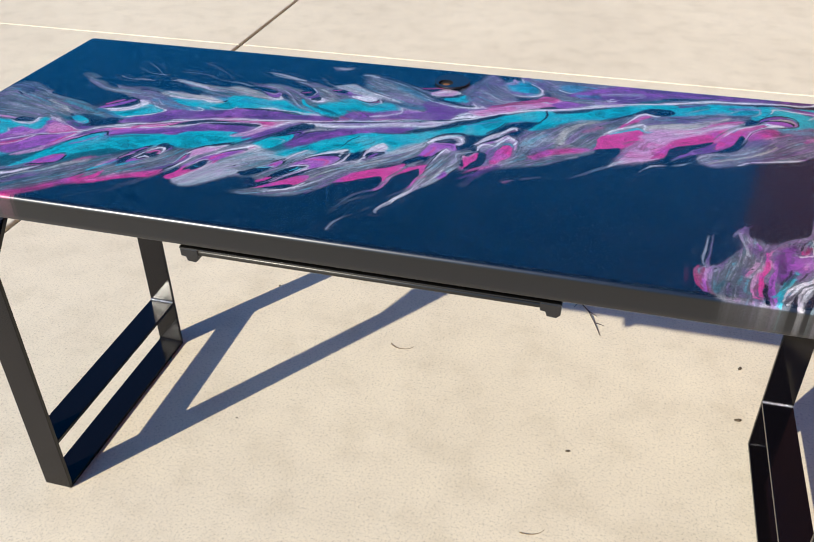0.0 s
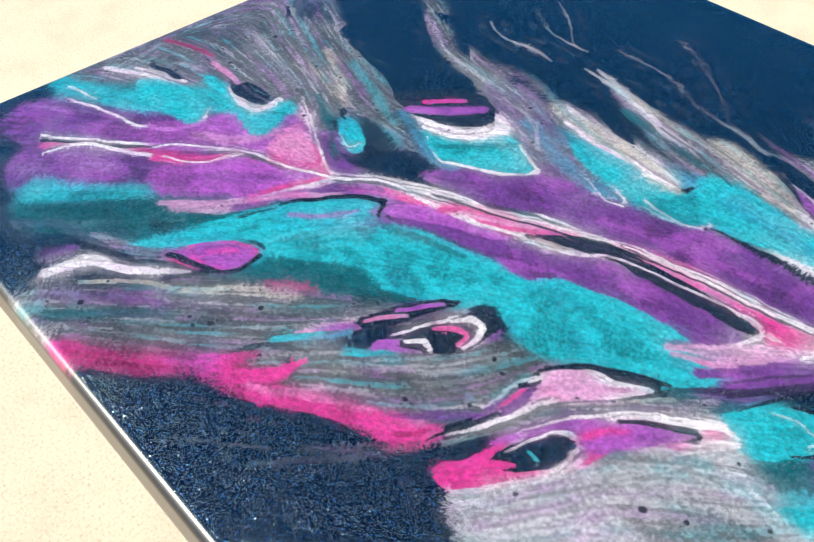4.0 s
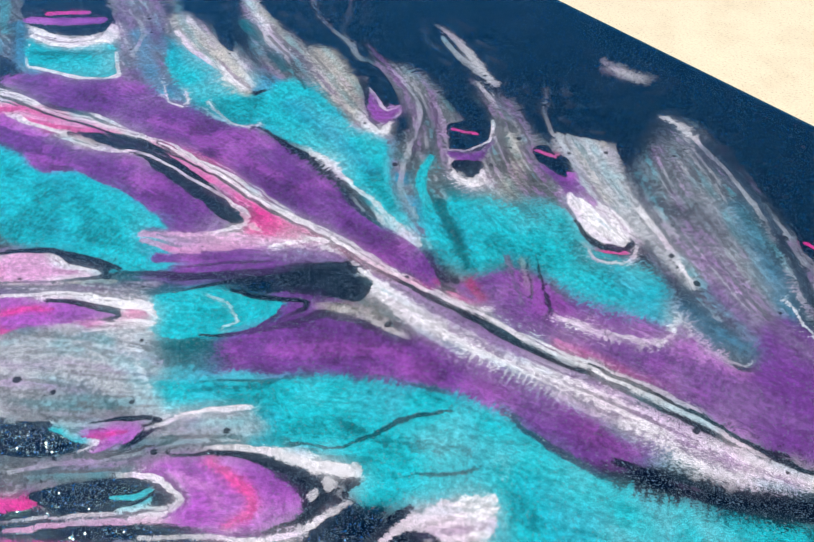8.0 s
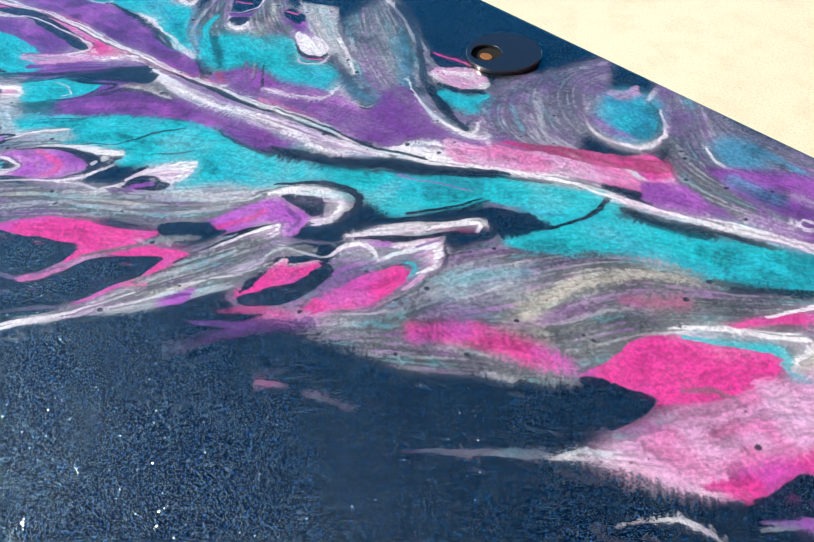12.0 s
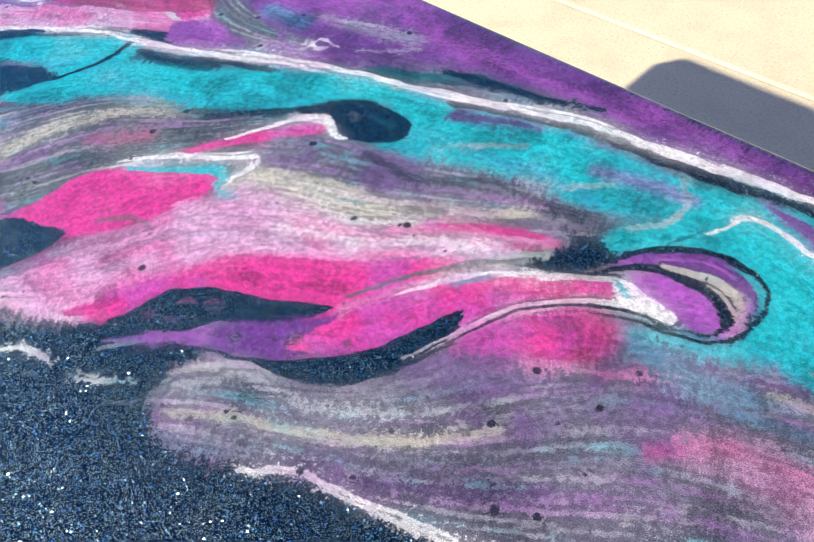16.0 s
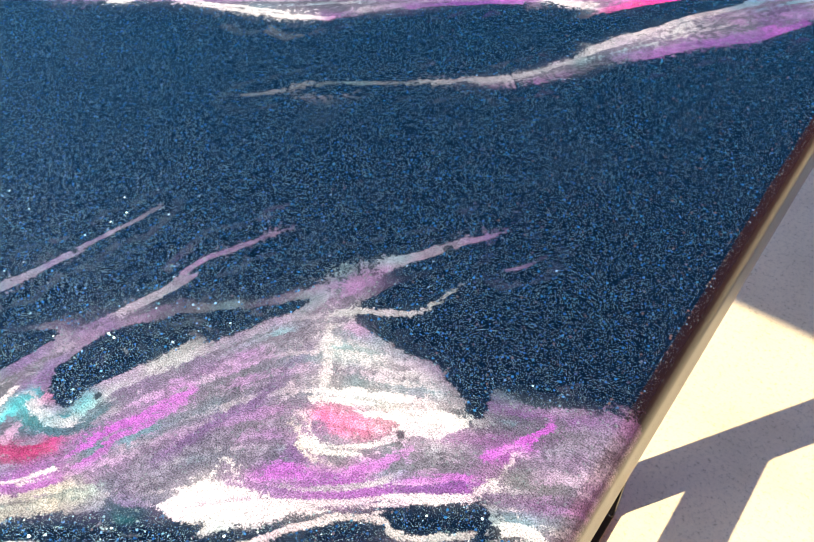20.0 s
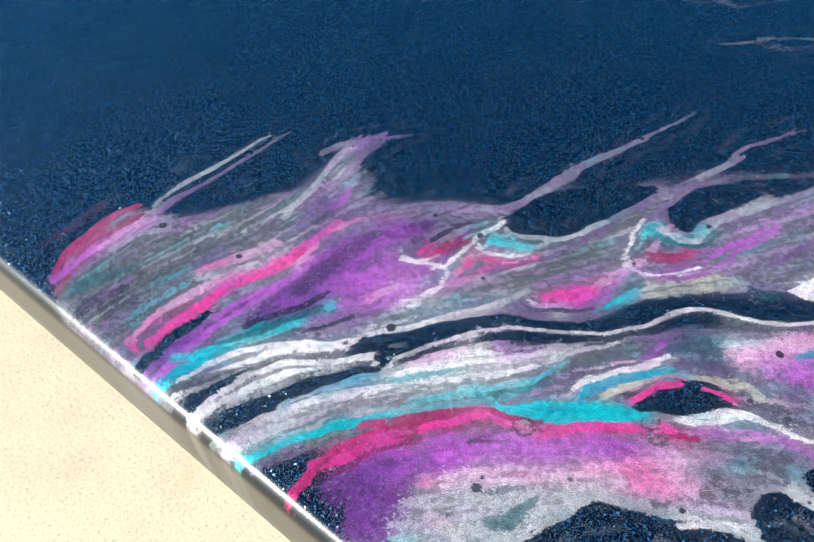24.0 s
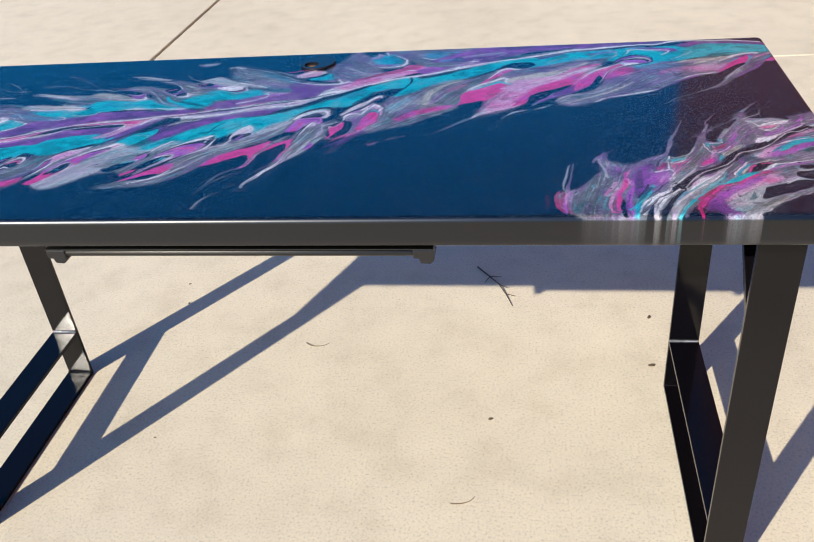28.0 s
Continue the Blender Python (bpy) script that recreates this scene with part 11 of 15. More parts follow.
    pour.band('D', 0.6, 1, [(296, 246, 1.4), (351, 268, 1.3), (394, 289, 1.3), (425, 300, 1.2), (463, 310, 1.1), (498, 315, 1.1), (545, 324, 1.0), (573, 330, 1.0), (621, 342, 1.3), (663, 353, 1.2), (709, 367, 1.2)])
    pour.band('W', 0.5, 1, [(293, 248, 1.2), (318, 258, 1.1), (348, 270, 1.1), (390, 291, 1.3), (421, 303, 1.2), (459, 312, 1.5), (495, 317, 1.4), (519, 322, 1.7), (542, 326, 1.7), (571, 332, 1.7), (591, 337, 1.3), (619, 344, 1.3), (641, 351, 1.3), (661, 356, 1.2), (684, 360, 1.2), (707, 369, 1.2), (731, 376, 1.2), (756, 380, 1.1), (771, 383, 1.4), (785, 389, 1.6)])
    pour.pool('M', 3, 1, [(440, 187), (454, 205), (476, 215), (488, 221), (477, 206), (457, 181)])
    pour.band('D', 0.5, 1, [(437, 189, 1.2), (456, 210, 2.2), (474, 222, 2.7), (494, 230, 1.6)])
    pour.band('W', 0.6, 1, [(461, 207, 1.0), (476, 215, 1.6), (488, 221, 1.3)])
    pour.band('V', 0.8, 0.9, [(464, 178, 4.3), (485, 202, 4.3), (515, 240, 3.6)])
    pour.band('A', 0.8, 0.6, [(460, 179, 1.8), (478, 200, 1.8), (499, 224, 1.5)])
    pour.pool('O', 3, 1, [(471, 175), (485, 191), (504, 204), (518, 214), (507, 192), (489, 167)])
    pour.band('K', 0.8, 1, [(479, 171, 3.5), (488, 184, 3.5), (495, 192, 1.7)])
    pour.band('D', 0.5, 1, [(488, 192, 1.6), (503, 205, 2.3), (516, 216, 2.6)])
    pour.band('W', 0.5, 1, [(467, 177, 1.1), (485, 197, 1.4), (505, 215, 1.7), (521, 227, 2.5), (531, 231, 2.2), (532, 224, 2.8), (522, 210, 1.4)])
    pour.pool('T', 3, 1, [(521, 236), (538, 257), (552, 269), (567, 281), (572, 271), (570, 257), (555, 240), (538, 229)])
    pour.band('D', 0.7, 1, [(545, 267, 1.7), (562, 278, 3.0), (578, 289, 2.6), (578, 273, 2.7), (571, 256, 2.0), (558, 239, 1.3)])
    pour.band('W', 0.5, 0.9, [(539, 256, 0.6), (552, 260, 0.7), (563, 259, 0.7), (562, 250, 0.7)])
    pour.pool('P', 14, 1, [(570, 245), (575, 270), (589, 291), (614, 303), (630, 316), (653, 328), (678, 338), (703, 345), (729, 349), (749, 353), (740, 336), (720, 320), (697, 318), (672, 310), (647, 295), (622, 272), (597, 248)])
    pour.band('O', 1, 0.5, [(590, 259, 6.2), (608, 283, 7.7), (630, 303, 6.1)])
    pour.band('D', 0.9, 0.6, [(573, 258, 2.0), (583, 276, 3.0), (590, 297, 3.3)])
    pour.band('A', 0.9, 0.5, [(584, 295, 4.6), (600, 308, 5.7), (621, 311, 4.0)])
    pour.band('D', 0.9, 0.5, [(592, 294, 1.6), (611, 306, 1.9), (630, 312, 1.2)])
    pour.pool('T', 10, 1, [(601, 240), (618, 269), (644, 291), (669, 307), (687, 315), (709, 319), (729, 323), (747, 321), (762, 325), (767, 315), (729, 273), (717, 281), (703, 275), (687, 254), (677, 243), (664, 257), (642, 245), (621, 229), (611, 233)])
    pour.band('E', 1, 0.7, [(560, 220, 5.9), (581, 239, 5.9)])
    pour.band('E', 1, 0.6, [(600, 240, 2.4), (617, 269, 2.4), (643, 292, 2.3), (668, 308, 2.2)])
    pour.band('D', 1, 0.8, [(685, 317, 2.1), (708, 320, 3.1), (723, 323, 3.5), (736, 324, 2.5)])
    pour.band('D', 0.7, 0.9, [(636, 238, 0.8), (651, 252, 1.0), (658, 273, 2.1), (666, 291, 1.9), (674, 302, 0.5)])
    pour.band('D', 0.7, 0.8, [(679, 261, 0.7), (692, 276, 1.4), (701, 289, 1.0)])
    pour.band('E', 1, 0.6, [(640, 261, 3.6), (667, 272, 3.5), (691, 292, 3.0)])
    pour.band('W', 0.7, 0.7, [(703, 299, 0.5), (709, 299, 0.7), (710, 293, 0.4)])
    pour.band('W', 1, 1, [(578, 326, 4.3), (598, 326, 8.3), (622, 327, 8.8), (640, 330, 5.4), (663, 335, 4.1), (686, 347, 4.7), (710, 355, 5.7), (733, 362, 6.1), (755, 370, 7.0), (775, 378, 7.3), (791, 388, 7.1)])
    pour.band('P', 0.8, 0.9, [(628, 339, 2.5), (659, 344, 3.0), (683, 353, 2.4), (705, 361, 1.8)])
    pour.band('D', 0.6, 1, [(695, 366, 1.2), (720, 372, 2.3), (743, 379, 2.3), (766, 385, 2.0), (784, 391, 1.4)])
    pour.pool('G', 8, 0.9, [(494, 165), (528, 204), (574, 196), (585, 200), (566, 175), (538, 148)])
    pour.pool('S', 12, 0.7, [(497, 164), (515, 188), (534, 215), (554, 209), (585, 208), (611, 233), (623, 231), (607, 209), (585, 200), (559, 188), (537, 168), (521, 154)])
    pour.band('T', 1, 0.4, [(531, 202, 6.2), (560, 206, 7.1), (589, 209, 4.5)])
    pour.band('W', 1, 0.7, [(532, 213, 2.9), (550, 209, 2.3), (567, 205, 1.8)])
    pour.band('T', 1, 0.4, [(602, 212, 4.3), (613, 226, 3.8)])
    pour.band('E', 1, 0.5, [(519, 170, 2.9), (541, 176, 3.4), (567, 189, 2.5)])
    pour.pool('O', 3, 1, [(571, 172), (578, 189), (585, 192), (585, 180), (582, 169)])
    pour.band('K', 0.8, 0.8, [(576, 174, 2.2), (582, 187, 2.0)])
    pour.band('D', 0.5, 1, [(569, 178, 1.1), (579, 193, 1.9), (590, 200, 2.1), (589, 178, 1.4)])
    pour.band('W', 0.5, 1, [(590, 198, 1.1), (596, 215, 1.7), (604, 227, 2.0), (610, 234, 1.1)])
    pour.pool('N', 3, 1, [(543, 145), (556, 162), (572, 169), (581, 172), (575, 160), (561, 145)])
    pour.band('T', 0.7, 1, [(560, 162, 1.2), (573, 169, 1.9), (579, 173, 1.2)])
    pour.band('W', 0.5, 1, [(557, 163, 0.5), (573, 171, 0.7), (580, 175, 1.0), (579, 166, 0.9)])
    pour.pool('G', 5, 0.95, [(563, 137), (578, 159), (593, 186), (611, 217), (624, 224), (614, 209), (599, 180), (588, 154), (575, 132)])
    pour.band('S', 0.8, 0.7, [(568, 140, 1.3), (585, 165, 1.6), (599, 192, 1.3), (611, 211, 1.3)])
    pour.band('E', 0.9, 0.5, [(576, 146, 1.6), (590, 172, 1.6), (603, 201, 1.6)])
    pour.pool('O', 6, 1, [(605, 184), (614, 202), (632, 216), (650, 223), (663, 224), (662, 209), (653, 193), (634, 180), (630, 190), (621, 190)])
    pour.band('K', 0.8, 1, [(620, 206, 2.6), (638, 210, 3.8), (652, 208, 3.6), (651, 194, 1.9)])
    pour.band('M', 0.9, 0.4, [(617, 192, 2.7), (632, 199, 2.9), (642, 197, 2.4)])
    pour.band('D', 0.6, 1, [(608, 195, 1.0), (623, 215, 2.0), (643, 228, 3.3), (662, 235, 2.6), (669, 225, 2.1), (664, 208, 1.4)])
    pour.band('W', 0.9, 1, [(615, 209, 1.3), (626, 223, 2.0), (643, 233, 2.9), (656, 240, 3.8), (666, 249, 3.8)])
    pour.band('W', 0.9, 1, [(675, 237, 1.4), (673, 222, 1.8), (669, 210, 1.6), (656, 193, 0.9)])
    pour.pool('N', 3, 1, [(584, 142), (593, 161), (606, 179), (619, 181), (617, 170), (601, 148)])
    pour.band('T', 0.7, 1, [(608, 166, 1.2), (615, 174, 2.0), (616, 181, 1.8)])
    pour.band('W', 0.6, 1, [(599, 175, 0.7), (612, 186, 1.1), (627, 188, 1.2), (628, 181, 1.2), (615, 164, 0.7)])
    pour.pool('K', 3, 1, [(577, 132), (589, 142), (583, 129)])
    pour.pool('D', 4, 1, [(693, 233), (691, 245), (695, 258), (699, 250), (700, 240)])
    pour.pool('W', 5, 1, [(699, 239), (698, 253), (704, 273), (715, 284), (722, 280), (725, 268)])
    pour.pool('V', 15, 0.8, [(803, 487), (806, 548), (830, 605), (891, 492), (864, 472), (830, 460)])
    pour.band('L', 1, 0.6, [(806, 514, 9.6), (819, 560, 12.8), (836, 593, 13.7)])
    pour.band('S', 1, 0.7, [(822, 529, 1.5), (842, 509, 3.0), (863, 492, 4.5), (891, 492, 4.9)])
    pour.pool('P', 10, 1, [(741, 382), (726, 398), (750, 413), (736, 448), (749, 460), (797, 443), (831, 447), (846, 441), (803, 413), (784, 394)])
    pour.band('V', 1, 0.6, [(698, 464, 9.5), (732, 452, 9.3), (760, 446, 7.5)])
    pour.pool('N', 4, 1, [(712, 514), (747, 532), (765, 518), (748, 497)])
    pour.band('K', 0.5, 0.9, [(720, 510, 1.3), (738, 515, 1.3), (756, 518, 1.3)])
    pour.pool('M', 4, 1, [(741, 495), (766, 517), (781, 502), (772, 490), (756, 487)])
    pour.band('W', 0.8, 0.8, [(748, 495, 3.2), (770, 509, 5.1)])
    pour.band('D', 0.6, 1, [(758, 481, 2.4), (775, 485, 4.8), (788, 497, 4.2), (797, 497, 2.2)])
    pour.band('T', 0.7, 1, [(774, 475, 3.5), (792, 480, 5.7), (797, 497, 3.4)])
    pour.band('W', 0.8, 0.9, [(733, 470, 0.9), (774, 451, 1.4), (806, 448, 2.5), (827, 452, 3.3), (817, 470, 1.3)])
    pour.band('D', 0.8, 0.8, [(811, 464, 1.4), (820, 454, 1.7)])
    pour.band('W', 1, 1, [(801, 404, 2.8), (810, 420, 5.0), (829, 432, 5.9), (843, 445, 4.9), (851, 436, 3.6), (871, 442, 3.8), (885, 460, 4.7), (903, 470, 3.8)])
    pour.band('M', 0.9, 0.7, [(852, 454, 9.9), (878, 459, 7.8), (900, 474, 5.7)])
    pour.band('D', 0.8, 1, [(737, 336, 3.8), (769, 351, 5.7), (796, 369, 5.6), (818, 393, 4.7), (850, 418, 3.7), (877, 438, 2.8)])
    pour.pool('T', 8, 1, [(700, 306), (731, 323), (770, 340), (805, 368), (844, 399), (877, 427), (885, 419), (884, 403), (870, 372), (852, 348), (826, 352), (807, 345), (780, 319), (764, 291), (737, 264), (718, 264), (721, 286)])
    pour.band('E', 1, 0.6, [(744, 329, 4.7), (780, 347, 4.6), (807, 370, 3.7)])
    pour.band('C', 1, 0.5, [(829, 367, 7.0), (858, 389, 6.9)])
    pour.pool('T', 4, 1, [(879, 428), (914, 450), (922, 435), (899, 412), (887, 415)])
    pour.band('W', 0.6, 0.9, [(886, 429, 0.9), (901, 439, 1.3), (915, 447, 1.3)])
    pour.band('D', 0.6, 1, [(875, 433, 1.2), (884, 420, 1.2), (883, 406, 1.4), (874, 382, 1.8), (861, 359, 2.3)])
    pour.band('O', 0.5, 0.8, [(825, 383, 0.9), (851, 395, 0.9), (877, 409, 0.9)])
    pour.band('W', 0.5, 1, [(699, 364, 1.6), (744, 378, 1.5), (774, 385, 1.4), (802, 392, 1.4), (827, 406, 1.4), (853, 424, 1.4), (877, 445, 1.4), (904, 467, 1.4)])
    pour.band('D', 0.6, 1, [(742, 380, 1.5), (791, 390, 2.4), (826, 408, 1.9)])
    pour.pool('S', 8, 0.9, [(712, 227), (728, 255), (749, 288), (773, 299), (770, 285), (745, 257)])
    pour.band('T', 1, 0.5, [(728, 255, 5.2), (743, 276, 6.1), (761, 294, 5.2)])
    pour.pool('D', 3, 1, [(700, 237), (704, 254), (721, 261), (726, 253), (714, 241)])
    pour.band('P', 0.7, 0.9, [(707, 239, 2.2), (714, 250, 2.7)])
    pour.pool('W', 4, 1, [(700, 253), (707, 273), (714, 286), (724, 276), (724, 263), (719, 258), (711, 257)])
    pour.pool('G', 5, 0.95, [(568, 91), (588, 117), (636, 164), (664, 191), (701, 204), (726, 224), (745, 248), (773, 282), (780, 306), (782, 290), (776, 262), (756, 231), (723, 203), (694, 175), (676, 140), (653, 112), (621, 101)])
    pour.band('S', 0.8, 0.8, [(591, 102, 2.2), (635, 121, 3.1), (663, 155, 3.4), (685, 189, 3.4), (713, 211, 2.4), (749, 237, 2.4), (772, 274, 3.3)])
    pour.band('A', 0.8, 0.7, [(639, 143, 2.6), (666, 182, 2.6), (707, 215, 2.1), (741, 244, 2.0)])
    pour.band('V', 0.8, 0.7, [(642, 111, 3.2), (666, 139, 3.3), (683, 172, 3.3), (711, 197, 2.4)])
    pour.band('W', 0.8, 0.9, [(595, 100, 1.1), (628, 118, 2.4), (643, 138, 1.7)])
    pour.band('D', 0.8, 0.5, [(647, 157, 1.3), (675, 184, 1.2), (712, 204, 1.2), (749, 229, 1.2)])
    pour.pool('K', 3, 1, [(581, 107), (600, 129), (619, 147), (636, 158), (642, 149), (632, 130), (612, 123)])
    pour.pool('N', 3, 1, [(590, 109), (606, 122), (628, 129), (620, 115)])
    pour.pool('N', 4, 1, [(758, 230), (775, 255), (793, 262), (789, 242), (776, 229)])
    pour.pool('O', 5, 1, [(779, 259), (782, 290), (792, 306), (811, 308), (821, 306), (825, 288), (804, 284), (797, 266)])
    pour.band('K', 0.8, 0.9, [(786, 260, 3.0), (793, 279, 3.3), (794, 291, 2.5)])
    pour.band('P', 0.8, 0.8, [(802, 304, 2.8), (817, 302, 2.8), (822, 291, 2.1)])
    pour.pool('D', 4, 1, [(789, 309), (807, 327), (819, 322), (820, 311), (809, 311)])
    pour.band('D', 0.6, 1, [(777, 313, 1.7), (797, 338, 3.5), (818, 347, 3.5), (834, 336, 2.4), (838, 318, 2.1)])
    pour.band('W', 0.6, 1, [(781, 304, 1.7), (792, 324, 3.4), (811, 336, 4.1), (824, 332, 3.1), (830, 318, 2.9), (828, 307, 1.8)])
    pour.band('D', 0.6, 1, [(796, 259, 1.5), (801, 270, 2.2), (808, 282, 2.6)])
    pour.band('W', 0.5, 1, [(800, 227, 1.0), (800, 247, 1.4), (805, 266, 1.8), (810, 285, 2.2), (814, 289, 1.9), (816, 282, 1.4), (811, 264, 1.0), (807, 244, 1.0)])
    pour.pool('K', 3, 1, [(685, 149), (694, 171), (710, 190), (729, 198), (753, 214), (762, 226), (759, 212), (788, 226), (793, 226), (800, 208), (793, 199), (787, 219), (772, 210), (759, 191), (751, 175), (748, 170), (742, 185), (717, 170)])
    pour.band('G', 0.7, 0.9, [(752, 181, 2.2), (762, 202, 2.9), (772, 225, 3.4), (786, 244, 3.0)])
    pour.pool('N', 3, 1, [(756, 164), (761, 189), (777, 209), (787, 217), (792, 200), (787, 183), (771, 160)])
    pour.pool('G', 4, 1, [(761, 84), (760, 94), (772, 120), (783, 145), (790, 166), (793, 192), (798, 210), (798, 241), (809, 262), (816, 280), (824, 272), (822, 249), (818, 222), (815, 195), (803, 170), (790, 146), (774, 119), (765, 99)])
    pour.band('W', 0.7, 0.9, [(760, 86, 0.9), (764, 100, 1.2), (773, 119, 1.5), (786, 142, 1.9), (797, 168, 1.3), (805, 189, 1.0)])
    pour.band('S', 0.7, 0.9, [(793, 164, 1.6), (801, 200, 2.0), (808, 231, 2.0), (814, 257, 1.7)])
    pour.band('K', 0.7, 0.9, [(791, 173, 1.6), (793, 185, 1.7), (803, 198, 1.3)])
    pour.band('P', 0.8, 0.9, [(821, 197, 2.5), (824, 205, 2.8), (829, 213, 1.3)])
    pour.band('A', 0.7, 0.8, [(813, 197, 1.9), (820, 213, 1.9), (824, 223, 1.0)])
    pour.band('D', 0.7, 0.8, [(795, 194, 0.8), (800, 215, 1.0), (805, 238, 1.0), (812, 260, 0.7)])
    pour.band('D', 0.7, 0.7, [(798, 177, 0.6), (808, 201, 1.0), (815, 228, 1.0), (821, 251, 0.7)])
    pour.band('V', 0.8, 0.7, [(738, 136, 1.1), (746, 154, 1.8), (753, 173, 2.2)])
    pour.band('S', 0.7, 0.5, [(704, 64, 0.7), (711, 88, 0.9), (723, 109, 1.0), (748, 133, 0.6)])
    pour.band('S', 0.7, 0.5, [(741, 81, 0.6), (751, 96, 0.9)])
    pour.band('S', 0.7, 0.6, [(713, 29, 1.6), (716, 45, 1.3), (723, 58, 1.2), (735, 72, 0.6)])
    pour.band('V', 0.7, 0.6, [(700, 97, 0.7), (715, 117, 1.0), (737, 137, 1.0)])
    pour.pool('N', 4, 1, [(849, 234), (832, 280), (850, 303), (858, 316), (869, 297), (875, 265), (866, 242)])
    pour.pool('G', 4, 0.9, [(828, 227), (835, 252), (829, 271), (833, 283), (848, 296), (848, 288), (838, 273), (842, 260), (840, 239)])
    pour.band('S', 0.5, 0.9, [(829, 242, 1.0), (834, 261, 1.6), (831, 271, 1.3), (835, 281, 1.4), (850, 290, 1.4), (859, 297, 1.0), (860, 308, 1.3)])
    pour.pool('K', 3, 1, [(842, 265), (843, 276), (849, 274), (857, 290), (861, 289), (862, 271), (855, 254), (850, 240), (847, 232), (848, 246)])
    pour.band('W', 0.6, 0.7, [(841, 264, 0.6), (842, 275, 0.9), (848, 275, 0.7), (857, 290, 0.8)])
    pour.pool('V', 4, 1, [(865, 293), (862, 315), (870, 323), (892, 340), (894, 327), (883, 306), (880, 288)])
    pour.band('O', 0.8, 0.7, [(872, 290, 2.1), (876, 306, 2.6), (885, 322, 2.3)])
    pour.pool('K', 3, 1, [(884, 288), (890, 315), (896, 324), (904, 318), (908, 299), (905, 282), (892, 264), (888, 256), (890, 275)])
    pour.band('D', 0.7, 1, [(859, 294, 1.9), (870, 290, 1.9), (871, 275, 2.3), (868, 257, 1.8)])
    pour.band('T', 0.7, 1, [(896, 329, 1.7), (903, 329, 1.7), (907, 319, 1.3)])
    pour.band('W', 0.8, 1, [(859, 297, 1.2), (860, 313, 3.0), (868, 321, 2.9), (881, 318, 1.7)])
    pour.band('W', 0.8, 1, [(882, 322, 2.0), (890, 338, 2.7), (897, 350, 3.7), (905, 348, 2.2), (910, 336, 1.9), (908, 326, 1.2)])
    pour.band('P', 0.7, 1, [(890, 344, 1.9), (895, 358, 2.3)])
    pour.band('D', 0.6, 1, [(900, 359, 1.4), (913, 346, 2.1), (917, 323, 2.1), (916, 302, 1.3)])
    pour.band('N', 0.7, 1, [(852, 337, 3.0), (874, 367, 4.6), (895, 397, 4.7), (918, 419, 4.0)])
    pour.band('D', 0.6, 1, [(858, 321, 2.6), (871, 337, 3.0), (885, 351, 2.9), (898, 372, 2.1)])
    pour.band('W', 0.5, 1, [(850, 316, 1.1), (859, 333, 1.8), (869, 349, 2.3), (879, 359, 2.0), (881, 352, 1.1)])
    pour.band('W', 0.5, 1, [(882, 356, 1.0), (885, 370, 1.8), (894, 383, 2.3), (902, 387, 2.6), (907, 381, 1.5)])
    pour.band('K', 1, 0.6, [(852, 219, 2.4), (864, 236, 4.9), (881, 249, 5.5)])
    pour.band('P', 1, 0.6, [(847, 201, 1.8), (866, 219, 4.1), (881, 241, 4.1)])
    pour.band('P', 1, 0.3, [(852, 182, 2.2), (868, 210, 3.9), (879, 232, 2.8)])
    pour.pool('S', 20, 0.6, [(919, 310), (920, 348), (937, 370), (948, 386), (961, 362), (945, 331), (930, 312)])
    pour.band('T', 1, 0.4, [(927, 336, 7.5), (938, 357, 7.8), (953, 377, 6.4)])


